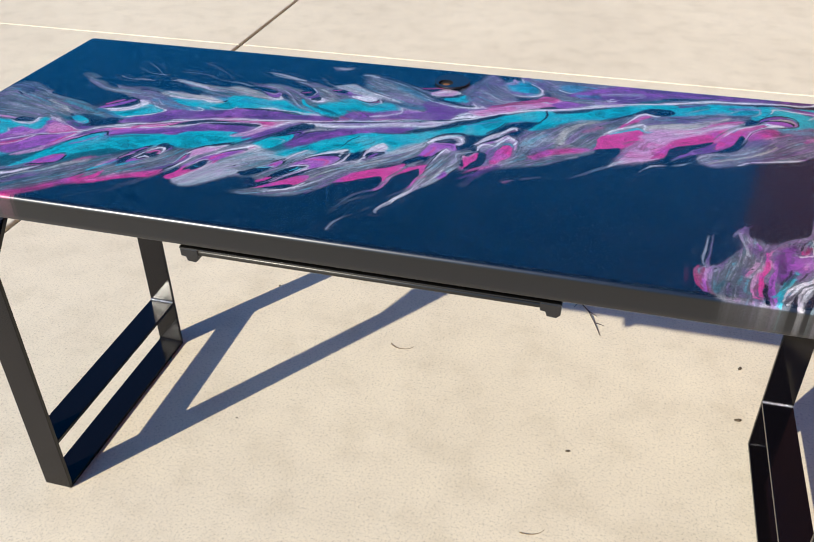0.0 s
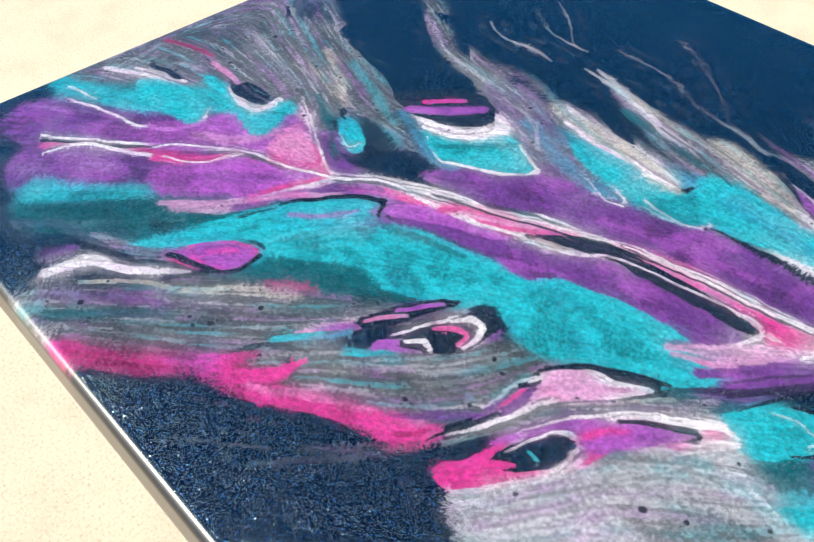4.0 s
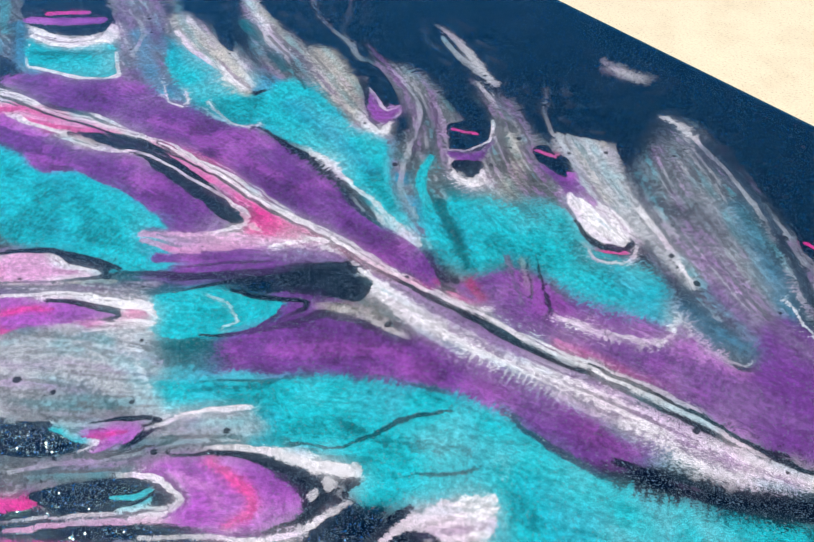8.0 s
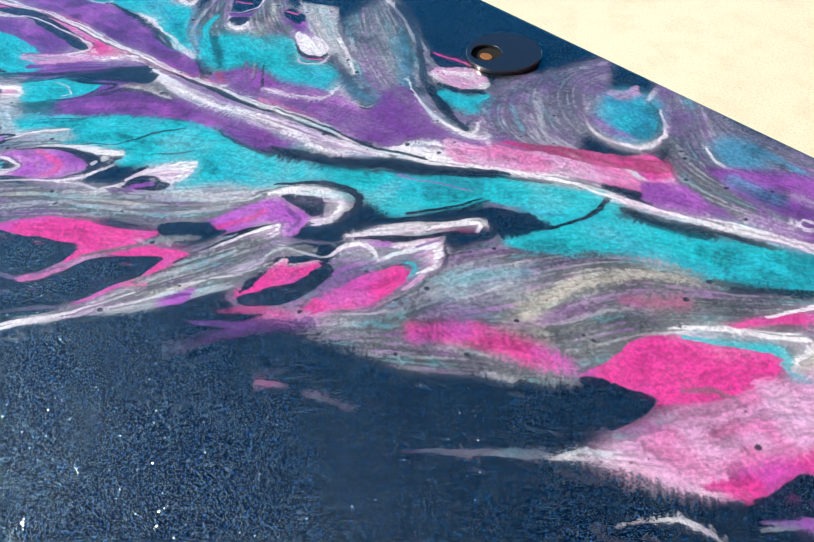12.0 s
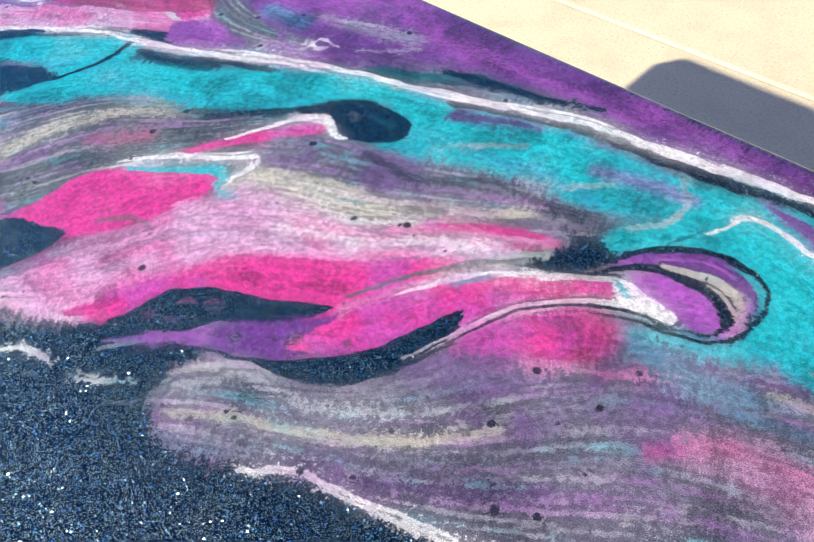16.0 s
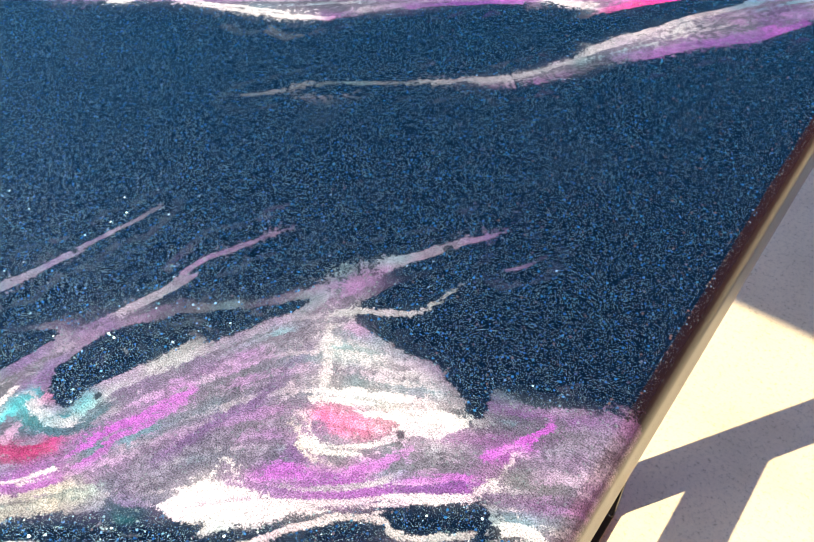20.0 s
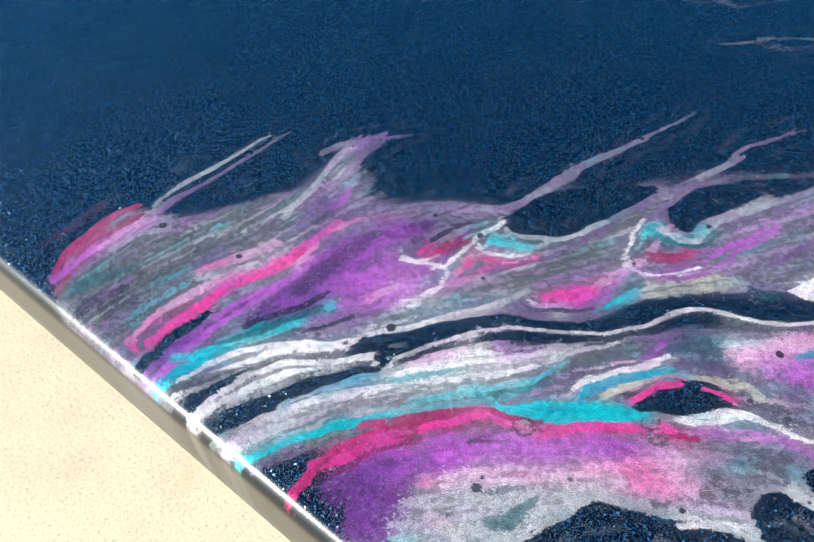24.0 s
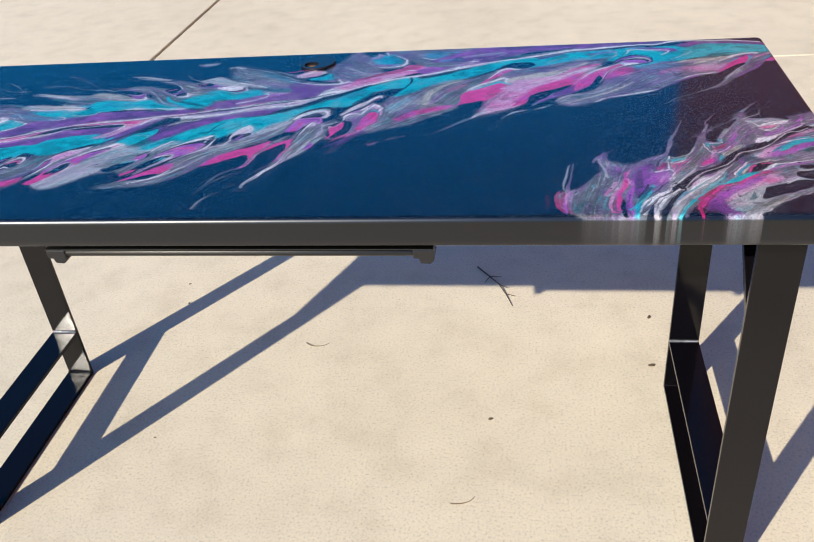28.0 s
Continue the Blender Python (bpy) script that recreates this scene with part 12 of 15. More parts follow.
def pour_left(pour):
    pour.pool('G', 8, 0.95, [(9, 216), (1, 250), (11, 284), (41, 316), (99, 292), (152, 273), (178, 267), (176, 248), (145, 249), (134, 228), (98, 225), (61, 222)])
    pour.band('S', 0.8, 0.5, [(46, 277, 8.3), (95, 268, 7.0), (137, 258, 4.4)])
    pour.pool('O', 8, 0.9, [(99, 150), (122, 174), (130, 199), (161, 200), (162, 234), (207, 220), (232, 211), (194, 191), (163, 173), (128, 136)])
    pour.band('M', 0.8, 0.6, [(136, 167, 5.9), (163, 188, 7.3), (176, 225, 5.4)])
    pour.pool('T', 6, 1, [(50, 173), (64, 189), (90, 198), (115, 191), (124, 173), (103, 166), (72, 163)])
    pour.pool('T', 6, 1, [(112, 213), (139, 213), (143, 238), (162, 226), (170, 202), (151, 198)])
    pour.band('W', 0.6, 1, [(32, 182, 3.1), (53, 191, 4.1), (73, 198, 4.0)])
    pour.pool('D', 3, 1, [(44, 195), (55, 201), (69, 198), (61, 194)])
    pour.band('W', 0.6, 1, [(119, 213, 1.6), (138, 214, 3.5), (143, 226, 4.4), (139, 238, 2.9)])
    pour.pool('D', 3, 1, [(105, 223), (108, 235), (133, 236), (136, 226), (125, 219)])
    pour.band('M', 0.7, 0.9, [(67, 229, 3.0), (85, 229, 3.6), (101, 228, 2.3)])
    pour.band('R', 0.7, 0.9, [(15, 222, 3.4), (37, 231, 3.2), (59, 235, 2.4)])
    pour.pool('K', 6, 0.9, [(176, 217), (196, 223), (233, 212), (234, 206), (211, 195), (187, 192)])
    pour.pool('M', 8, 0.7, [(183, 194), (178, 227), (205, 218), (215, 207)])
    pour.band('E', 0.8, 0.8, [(157, 261, 4.1), (188, 245, 4.6), (220, 226, 3.7)])
    pour.pool('N', 10, 0.9, [(222, 229), (241, 242), (251, 267), (279, 268), (305, 262), (277, 246), (257, 231)])
    pour.pool('G', 6, 0.95, [(60, 336), (90, 335), (135, 321), (183, 307), (214, 305), (235, 280), (213, 272), (188, 269), (136, 293)])
    pour.band('T', 1, 0.5, [(143, 310, 5.4), (188, 295, 6.5), (222, 281, 4.8)])
    pour.band('C', 0.9, 0.7, [(218, 293, 7.7), (260, 276, 7.6), (287, 274, 5.8)])
    pour.band('A', 0.8, 0.8, [(114, 308, 5.2), (156, 287, 4.9), (174, 271, 2.9)])
    pour.band('W', 0.6, 0.9, [(149, 253, 1.0), (170, 242, 1.0), (199, 226, 1.3), (223, 215, 1.6), (234, 213, 1.6)])
    pour.pool('T', 3, 1, [(200, 246), (201, 255), (216, 255), (228, 246), (227, 237), (213, 237)])
    pour.band('W', 0.6, 0.8, [(206, 242, 0.7), (219, 239, 1.1), (223, 248, 1.0)])
    pour.pool('N', 4, 1, [(85, 363), (126, 407), (162, 381), (215, 369), (238, 348), (207, 306), (168, 318)])
    pour.band('K', 0.6, 1, [(207, 308, 2.3), (221, 326, 2.3), (240, 344, 2.3)])
    pour.band('O', 0.6, 1, [(217, 305, 4.5), (235, 323, 4.5), (246, 340, 4.6)])
    pour.pool('D', 3, 1, [(220, 300), (248, 330), (255, 342), (269, 343), (270, 333), (237, 304)])
    pour.band('W', 0.4, 1, [(229, 299, 1.9), (252, 304, 4.5), (272, 317, 5.8), (277, 333, 5.3), (271, 343, 2.1)])
    pour.pool('T', 3, 1, [(246, 290), (268, 303), (290, 323), (300, 327), (326, 314), (312, 298), (284, 281), (264, 281)])
    pour.band('W', 0.5, 0.9, [(249, 287, 0.7), (276, 275, 1.2), (296, 287, 1.4), (317, 302, 1.9), (327, 314, 1.5), (313, 326, 0.6)])
    pour.pool('G', 6, 0.95, [(126, 407), (156, 406), (186, 385), (211, 383), (244, 381), (277, 373), (307, 357), (297, 353), (265, 361), (247, 349), (227, 363), (188, 368), (154, 383)])
    pour.band('S', 0.8, 0.8, [(141, 401, 2.4), (178, 377, 2.5), (210, 373, 2.9), (250, 370, 2.8)])
    pour.pool('V', 8, 0.9, [(272, 368), (307, 357), (336, 336), (348, 314), (330, 315), (301, 335)])
    pour.pool('P', 8, 1, [(283, 265), (300, 283), (329, 311), (352, 319), (370, 300), (347, 281), (317, 268), (299, 259)])
    pour.band('D', 0.7, 1, [(311, 265, 2.1), (334, 277, 3.4), (357, 292, 3.8), (365, 301, 2.1)])
    pour.pool('O', 6, 1, [(147, 127), (177, 173), (206, 191), (231, 204), (218, 176), (201, 146), (175, 114)])
    pour.band('P', 1, 0.5, [(168, 130, 6.4), (191, 158, 7.4), (215, 186, 4.6)])
    pour.band('M', 0.8, 0.8, [(183, 110, 3.4), (211, 143, 3.9), (236, 179, 3.5), (255, 202, 3.1)])
    pour.band('K', 0.7, 1, [(137, 132, 4.6), (157, 149, 3.9), (168, 167, 3.6)])
    pour.band('K', 0.7, 1, [(216, 164, 2.3), (226, 186, 2.8), (235, 205, 1.9)])
    pour.band('W', 0.6, 0.9, [(140, 137, 1.3), (163, 153, 1.5), (173, 178, 2.1)])
    pour.pool('T', 4, 1, [(219, 93), (224, 115), (231, 142), (242, 176), (263, 204), (280, 210), (273, 190), (260, 164), (251, 137), (231, 111)])
    pour.band('O', 0.8, 0.7, [(248, 165, 2.5), (263, 183, 3.3), (275, 199, 2.1)])
    pour.band('D', 0.6, 1, [(240, 177, 1.8), (257, 201, 2.6), (277, 216, 3.2), (287, 205, 1.8)])
    pour.pool('O', 4, 1, [(284, 214), (295, 232), (318, 244), (346, 250), (360, 253), (344, 237), (322, 225), (300, 213)])
    pour.pool('P', 5, 1, [(293, 211), (325, 222), (359, 230), (388, 234), (398, 250), (384, 257), (358, 246), (323, 232)])
    pour.band('K', 0.7, 1, [(280, 229, 3.3), (303, 241, 4.8), (329, 250, 3.9), (352, 260, 3.9), (370, 275, 3.2)])
    pour.band('W', 0.7, 0.9, [(290, 236, 1.9), (318, 244, 3.4), (339, 249, 2.3), (361, 260, 1.9)])
    pour.band('D', 0.6, 1, [(242, 208, 1.1), (263, 226, 1.1), (293, 241, 1.0), (323, 254, 1.0), (350, 270, 1.2), (374, 280, 1.6)])
    pour.band('W', 0.5, 1, [(126, 137, 1.5), (141, 157, 1.5), (171, 179, 1.8), (196, 190, 1.7), (221, 200, 1.7), (239, 210, 2.2), (260, 228, 1.7), (290, 243, 1.7), (321, 257, 1.6), (347, 273, 1.6), (371, 282, 1.6), (396, 298, 1.6)])
    pour.pool('T', 8, 1, [(263, 134), (277, 154), (300, 178), (295, 202), (314, 217), (342, 223), (368, 230), (390, 232), (402, 250), (420, 263), (444, 264), (466, 273), (479, 269), (464, 252), (489, 245), (508, 252), (493, 225), (472, 227), (448, 210), (431, 200), (411, 205), (378, 199), (360, 180), (334, 167), (308, 166)])
    pour.band('D', 0.9, 0.5, [(295, 202, 5.1), (321, 212, 4.9), (350, 220, 3.4)])
    pour.band('E', 1, 0.8, [(271, 132, 6.6), (301, 148, 7.9), (331, 159, 6.2), (353, 173, 3.2)])
    pour.pool('O', 3, 1, [(229, 106), (241, 121), (256, 131), (264, 124), (259, 108), (243, 102)])
    pour.band('K', 0.8, 0.9, [(240, 109, 3.7), (251, 121, 3.0)])
    pour.band('D', 0.5, 1, [(226, 90, 3.8), (244, 98, 3.2), (264, 108, 2.2), (264, 130, 1.9)])
    pour.pool('G', 15, 0.8, [(247, 80), (266, 105), (304, 130), (328, 146), (351, 161), (333, 127), (315, 95), (290, 60)])
    pour.band('A', 0.9, 0.7, [(257, 81, 4.0), (280, 106, 5.2), (306, 123, 4.4)])
    pour.band('K', 1, 0.5, [(286, 117, 4.6), (304, 130, 4.6)])
    pour.band('E', 1, 0.6, [(307, 144, 6.2), (332, 155, 5.5)])
    pour.band('D', 1, 0.5, [(278, 65, 4.3), (304, 93, 5.1), (325, 124, 4.6)])
    pour.pool('D', 4, 1, [(343, 139), (350, 162), (367, 188), (374, 190), (363, 165), (353, 144)])
    pour.band('O', 0.6, 1, [(352, 160, 1.6), (361, 173, 2.0), (368, 184, 1.3)])
    pour.band('M', 0.6, 0.9, [(347, 142, 1.3), (351, 152, 1.9), (359, 162, 1.3)])
    pour.band('O', 0.6, 1, [(335, 117, 1.9), (341, 128, 2.9), (347, 136, 1.9)])
    pour.band('T', 0.7, 0.9, [(322, 96, 1.5), (331, 108, 2.2), (338, 118, 1.9)])
    pour.pool('D', 4, 1, [(386, 153), (370, 144), (376, 168), (387, 199), (403, 216), (408, 207), (403, 188), (400, 168)])
    pour.band('W', 0.5, 1, [(380, 178, 1.6), (386, 186, 2.8), (394, 188, 2.8), (399, 180, 2.5), (398, 169, 1.8)])
    pour.band('K', 0.6, 1, [(377, 167, 1.6), (384, 175, 2.7), (393, 177, 2.3), (395, 169, 1.9)])
    pour.band('W', 0.5, 1, [(372, 149, 1.8), (379, 156, 2.5), (386, 155, 1.8)])
    pour.band('O', 0.7, 1, [(364, 133, 1.5), (370, 144, 2.4)])
    pour.pool('G', 12, 0.85, [(347, 104), (365, 126), (394, 153), (409, 186), (427, 196), (432, 185), (422, 162), (422, 143), (400, 119), (374, 103), (347, 82)])
    pour.band('S', 0.9, 0.6, [(362, 114, 3.3), (388, 134, 3.8), (411, 158, 3.9)])
    pour.band('T', 0.8, 0.9, [(356, 118, 1.7), (367, 131, 2.3)])
    pour.pool('K', 8, 1, [(301, 54), (311, 70), (325, 86), (323, 69), (339, 87), (347, 99), (347, 82), (336, 67), (354, 78), (379, 89), (405, 99), (418, 100), (394, 91), (371, 81), (344, 60), (321, 52)])
    pour.band('M', 1, 0.5, [(339, 68, 3.0), (364, 85, 3.5), (392, 103, 2.9)])
    pour.band('V', 1, 0.7, [(370, 95, 5.0), (397, 113, 5.0), (420, 133, 3.0)])
    pour.band('G', 0.7, 1, [(434, 117, 1.9), (446, 147, 2.5), (456, 175, 2.6), (478, 199, 2.6), (500, 217, 2.6)])
    pour.pool('P', 3, 1, [(433, 140), (434, 157), (439, 175), (443, 184), (445, 166), (440, 146)])
    pour.band('K', 0.7, 1, [(437, 158, 1.5), (439, 172, 1.8)])
    pour.pool('M', 4, 1, [(442, 185), (445, 196), (459, 206), (472, 209), (467, 197), (456, 185), (448, 173)])
    pour.band('D', 0.6, 1, [(437, 174, 2.2), (444, 187, 1.6)])
    pour.band('D', 0.6, 1, [(438, 193, 1.1), (455, 210, 2.0), (475, 224, 3.4), (490, 225, 2.2)])
    pour.band('W', 0.6, 1, [(438, 179, 1.1), (445, 196, 1.4), (459, 206, 1.1), (474, 211, 1.1), (490, 221, 1.4)])
    pour.band('W', 0.6, 1, [(432, 123, 0.7), (440, 143, 1.0), (447, 165, 1.3), (457, 184, 1.3), (474, 204, 1.1), (489, 222, 1.1)])
    pour.band('D', 0.6, 1, [(426, 112, 1.0), (434, 133, 1.5), (439, 153, 1.3)])
    pour.pool('O', 4, 1, [(449, 135), (456, 156), (471, 179), (490, 193), (505, 200), (498, 184), (488, 169), (470, 171), (457, 143)])
    pour.band('K', 0.8, 1, [(476, 181, 2.5), (491, 185, 3.4), (499, 190, 2.0)])
    pour.pool('N', 3, 1, [(459, 141), (470, 162), (481, 166), (481, 157), (473, 141), (463, 135)])
    pour.band('W', 0.6, 1, [(458, 137, 0.7), (465, 160, 1.4), (472, 169, 1.5), (483, 169, 1.8), (482, 159, 1.4)])
    pour.band('T', 0.6, 1, [(466, 145, 1.1), (472, 145, 1.1)])


def pour_right(pour):
    pour.pool('P', 10, 1, [(965, 542), (1067, 610), (1136, 606), (1191, 604), (1241, 600), (1283, 603), (1308, 605), (1316, 591), (1290, 587), (1254, 581), (1209, 581), (1164, 574), (1122, 571), (1075, 544), (1037, 536)])
    pour.band('C', 1, 0.6, [(987, 543, 11.6), (1014, 547, 11.3)])
    pour.band('S', 1, 0.5, [(1020, 558, 5.8), (1051, 565, 8.3), (1088, 572, 8.8)])
    pour.band('O', 1, 0.5, [(1116, 586, 6.4), (1172, 585, 6.8), (1234, 589, 6.4)])
    pour.band('W', 0.9, 0.6, [(1038, 531, 2.1), (1040, 542, 3.2), (1054, 542, 1.6)])
    pour.band('S', 0.8, 0.5, [(1066, 547, 1.5), (1083, 556, 1.5), (1096, 568, 1.5)])
    pour.band('E', 1, 0.8, [(1086, 534, 4.6), (1122, 555, 5.4)])
    pour.band('N', 0.9, 1, [(1124, 561, 4.9), (1156, 568, 7.2), (1184, 575, 6.4), (1210, 584, 3.9)])
    pour.band('G', 0.8, 0.9, [(950, 532, 8.2), (981, 531, 7.5), (1011, 525, 6.1)])
    pour.pool('M', 5, 1, [(817, 435), (841, 447), (855, 460), (922, 498), (945, 499), (957, 515), (968, 508), (966, 493), (946, 486), (908, 467), (844, 423)])
    pour.pool('O', 5, 1, [(947, 494), (965, 514), (989, 509), (995, 497), (970, 483)])
    pour.pool('R', 4, 0.9, [(848, 464), (938, 524), (951, 518), (934, 503), (887, 478)])
    pour.pool('N', 6, 1, [(892, 401), (910, 413), (938, 421), (937, 411), (920, 388)])
    pour.pool('T', 6, 1, [(869, 411), (876, 430), (916, 455), (936, 472), (941, 448), (936, 422), (905, 416), (881, 406)])
    pour.band('C', 1, 0.6, [(908, 415, 4.3), (931, 432, 5.3)])
    pour.pool('T', 8, 1, [(925, 386), (938, 421), (946, 445), (989, 464), (1028, 489), (1059, 518), (1094, 534), (1138, 543), (1161, 524), (1151, 511), (1135, 520), (1104, 518), (1076, 489), (1042, 464), (1011, 450), (975, 429), (957, 404)])
    pour.band('C', 1, 0.6, [(1001, 448, 4.4), (1038, 467, 4.3)])
    pour.band('D', 0.9, 0.7, [(966, 463, 3.8), (1000, 478, 4.9), (1019, 495, 4.2)])
    pour.band('D', 0.5, 1, [(935, 415, 1.8), (943, 447, 2.4), (941, 469, 2.3)])
    pour.pool('T', 10, 1, [(1150, 505), (1152, 533), (1170, 552), (1203, 561), (1237, 564), (1264, 566), (1288, 569), (1324, 577), (1334, 559), (1303, 564), (1299, 552), (1281, 526), (1268, 516), (1266, 526), (1279, 544), (1269, 536), (1238, 524), (1209, 523), (1185, 513), (1161, 505)])
    pour.band('C', 1, 0.8, [(1177, 522, 6.2), (1218, 530, 7.0), (1247, 531, 6.5)])
    pour.band('P', 1, 0.9, [(1153, 536, 5.6), (1174, 547, 6.3), (1195, 555, 4.5)])
    pour.band('O', 1, 0.6, [(1235, 548, 6.7), (1259, 554, 7.7), (1278, 556, 6.2)])
    pour.band('S', 0.9, 0.6, [(1163, 511, 2.0), (1181, 528, 2.3), (1198, 540, 1.9)])
    pour.band('S', 1, 0.6, [(1211, 520, 2.8), (1232, 532, 3.4), (1246, 545, 2.7)])
    pour.band('S', 1, 0.7, [(1268, 565, 1.8), (1277, 555, 2.2), (1277, 539, 2.7), (1269, 528, 2.4)])
    pour.band('D', 0.7, 1, [(1143, 542, 1.6), (1181, 555, 1.9), (1218, 569, 2.9), (1247, 571, 3.4), (1272, 574, 3.3), (1295, 578, 3.9), (1320, 584, 3.1)])
    pour.band('W', 0.6, 1, [(913, 464, 1.4), (942, 470, 1.9), (992, 491, 2.4), (1031, 510, 2.4), (1060, 525, 2.7), (1094, 534, 3.4), (1138, 546, 3.2), (1177, 559, 2.8), (1202, 569, 3.0), (1230, 574, 3.2), (1256, 578, 3.1), (1279, 583, 3.0), (1303, 586, 2.9), (1318, 588, 2.5)])
    pour.pool('G', 10, 0.95, [(973, 364), (966, 393), (982, 425), (1015, 447), (1041, 458), (1074, 477), (1096, 488), (1077, 460), (1066, 441), (1055, 422), (1039, 399), (1031, 373), (1031, 349), (1026, 340)])
    pour.band('A', 0.9, 0.9, [(977, 362, 9.1), (981, 398, 9.4), (1001, 428, 6.7), (1029, 445, 4.4)])
    pour.band('K', 1, 0.4, [(1009, 403, 9.0), (1030, 424, 9.0)])
    pour.band('D', 0.9, 0.8, [(1045, 455, 4.6), (1066, 476, 5.4), (1088, 494, 3.5)])
    pour.pool('N', 6, 1, [(1097, 502), (1112, 518), (1138, 520), (1145, 506), (1131, 494), (1118, 491)])
    pour.pool('V', 10, 0.9, [(1099, 451), (1111, 476), (1140, 493), (1179, 504), (1218, 513), (1241, 514), (1253, 507), (1222, 494), (1187, 483), (1149, 471), (1118, 456)])
    pour.band('D', 1, 0.7, [(1139, 487, 4.7), (1176, 494, 4.8), (1204, 514, 4.6), (1236, 514, 4.0)])
    pour.band('D', 1, 0.8, [(1245, 509, 3.3), (1259, 509, 3.9), (1271, 511, 2.3)])
    pour.band('A', 0.9, 0.9, [(1100, 428, 3.1), (1118, 449, 6.6), (1146, 460, 7.8), (1178, 472, 7.1), (1207, 490, 6.5), (1228, 508, 3.9)])
    pour.band('K', 0.6, 1, [(1062, 430, 2.7), (1076, 454, 4.0), (1094, 475, 5.2), (1106, 487, 3.4)])
    pour.band('W', 0.7, 1, [(1071, 451, 1.4), (1084, 476, 2.7), (1099, 493, 3.2), (1116, 489, 2.1), (1122, 491, 1.4)])
    pour.pool('M', 10, 1, [(1073, 318), (1079, 348), (1098, 377), (1101, 405), (1112, 428), (1139, 440), (1173, 450), (1203, 467), (1227, 482), (1240, 485), (1223, 467), (1191, 440), (1159, 418), (1140, 402), (1129, 381), (1113, 351), (1109, 332), (1097, 322)])
    pour.band('K', 1, 0.5, [(1095, 361, 7.1), (1111, 387, 7.1)])
    pour.band('V', 0.8, 0.6, [(1065, 327, 5.2), (1077, 354, 5.3), (1093, 386, 3.8)])
    pour.pool('K', 4, 1, [(1026, 340), (1029, 359), (1030, 382), (1040, 399), (1063, 411), (1089, 429), (1093, 422), (1090, 406), (1086, 384), (1068, 356), (1056, 360), (1041, 350)])
    pour.band('G', 0.8, 0.7, [(1071, 372, 1.9), (1079, 383, 3.2), (1090, 387, 1.2)])
    pour.pool('N', 4, 1, [(1027, 339), (1042, 349), (1064, 357), (1063, 339), (1057, 325)])
    pour.band('T', 0.5, 1, [(1047, 404, 1.9), (1070, 419, 2.3), (1086, 434, 2.4), (1097, 430, 1.5)])
    pour.band('W', 0.5, 1, [(1037, 403, 1.7), (1055, 422, 2.5), (1079, 439, 2.8), (1095, 451, 3.0), (1099, 444, 2.6), (1098, 435, 2.0)])
    pour.band('K', 0.8, 0.8, [(1195, 468, 2.9), (1221, 489, 3.8), (1244, 500, 2.4)])
    pour.pool('K', 6, 1, [(1109, 332), (1121, 358), (1135, 382), (1146, 404), (1173, 425), (1202, 449), (1223, 467), (1221, 450), (1209, 425), (1201, 414), (1173, 396), (1154, 390), (1138, 372), (1133, 353), (1124, 340)])
    pour.band('W', 0.9, 0.8, [(1146, 428, 4.3), (1180, 444, 5.5), (1206, 465, 4.9), (1229, 480, 3.0)])
    pour.pool('P', 5, 0.95, [(1138, 335), (1156, 358), (1173, 379), (1193, 397), (1205, 410), (1212, 399), (1208, 385), (1190, 373), (1164, 358)])
    pour.pool('K', 5, 1, [(1204, 389), (1207, 409), (1217, 435), (1235, 460), (1259, 482), (1281, 498), (1287, 497), (1266, 473), (1254, 456), (1248, 444), (1243, 446), (1234, 425), (1225, 405)])
    pour.band('M', 0.9, 0.7, [(1204, 414, 2.3), (1217, 441, 2.6), (1233, 462, 2.0)])
    pour.band('G', 0.8, 0.9, [(1201, 420, 1.5), (1213, 445, 2.1), (1228, 467, 2.4), (1244, 483, 2.4)])
    pour.band('C', 1, 0.6, [(1232, 457, 2.0), (1243, 471, 1.7)])
    pour.pool('N', 3, 1, [(1137, 348), (1139, 371), (1151, 386), (1176, 399), (1200, 413), (1197, 406), (1174, 384), (1158, 359)])
    pour.pool('N', 3, 1, [(1187, 367), (1208, 385), (1226, 404), (1235, 424), (1242, 447), (1245, 448), (1249, 434), (1245, 414), (1238, 393), (1225, 383), (1204, 378)])
    pour.pool('K', 20, 0.8, [(1252, 437), (1262, 463), (1286, 481), (1300, 479), (1296, 453), (1276, 435)])
    pour.pool('T', 12, 1, [(1303, 560), (1334, 559), (1362, 507), (1336, 494), (1316, 489), (1299, 481), (1314, 493), (1331, 502), (1336, 522), (1325, 537), (1310, 542)])
    pour.band('S', 0.7, 0.9, [(1299, 552, 1.1), (1303, 564, 1.9), (1316, 563, 1.7), (1334, 559, 1.3)])
    pour.pool('V', 12, 1, [(1187, 334), (1179, 346), (1196, 368), (1218, 378), (1240, 392), (1250, 415), (1260, 434), (1295, 455), (1321, 483), (1363, 505), (1392, 453), (1313, 379), (1286, 370), (1260, 359), (1226, 342), (1203, 333)])
    pour.band('A', 0.9, 0.9, [(1191, 338, 2.2), (1219, 356, 2.6), (1251, 374, 3.4), (1276, 396, 3.4), (1292, 416, 3.0)])
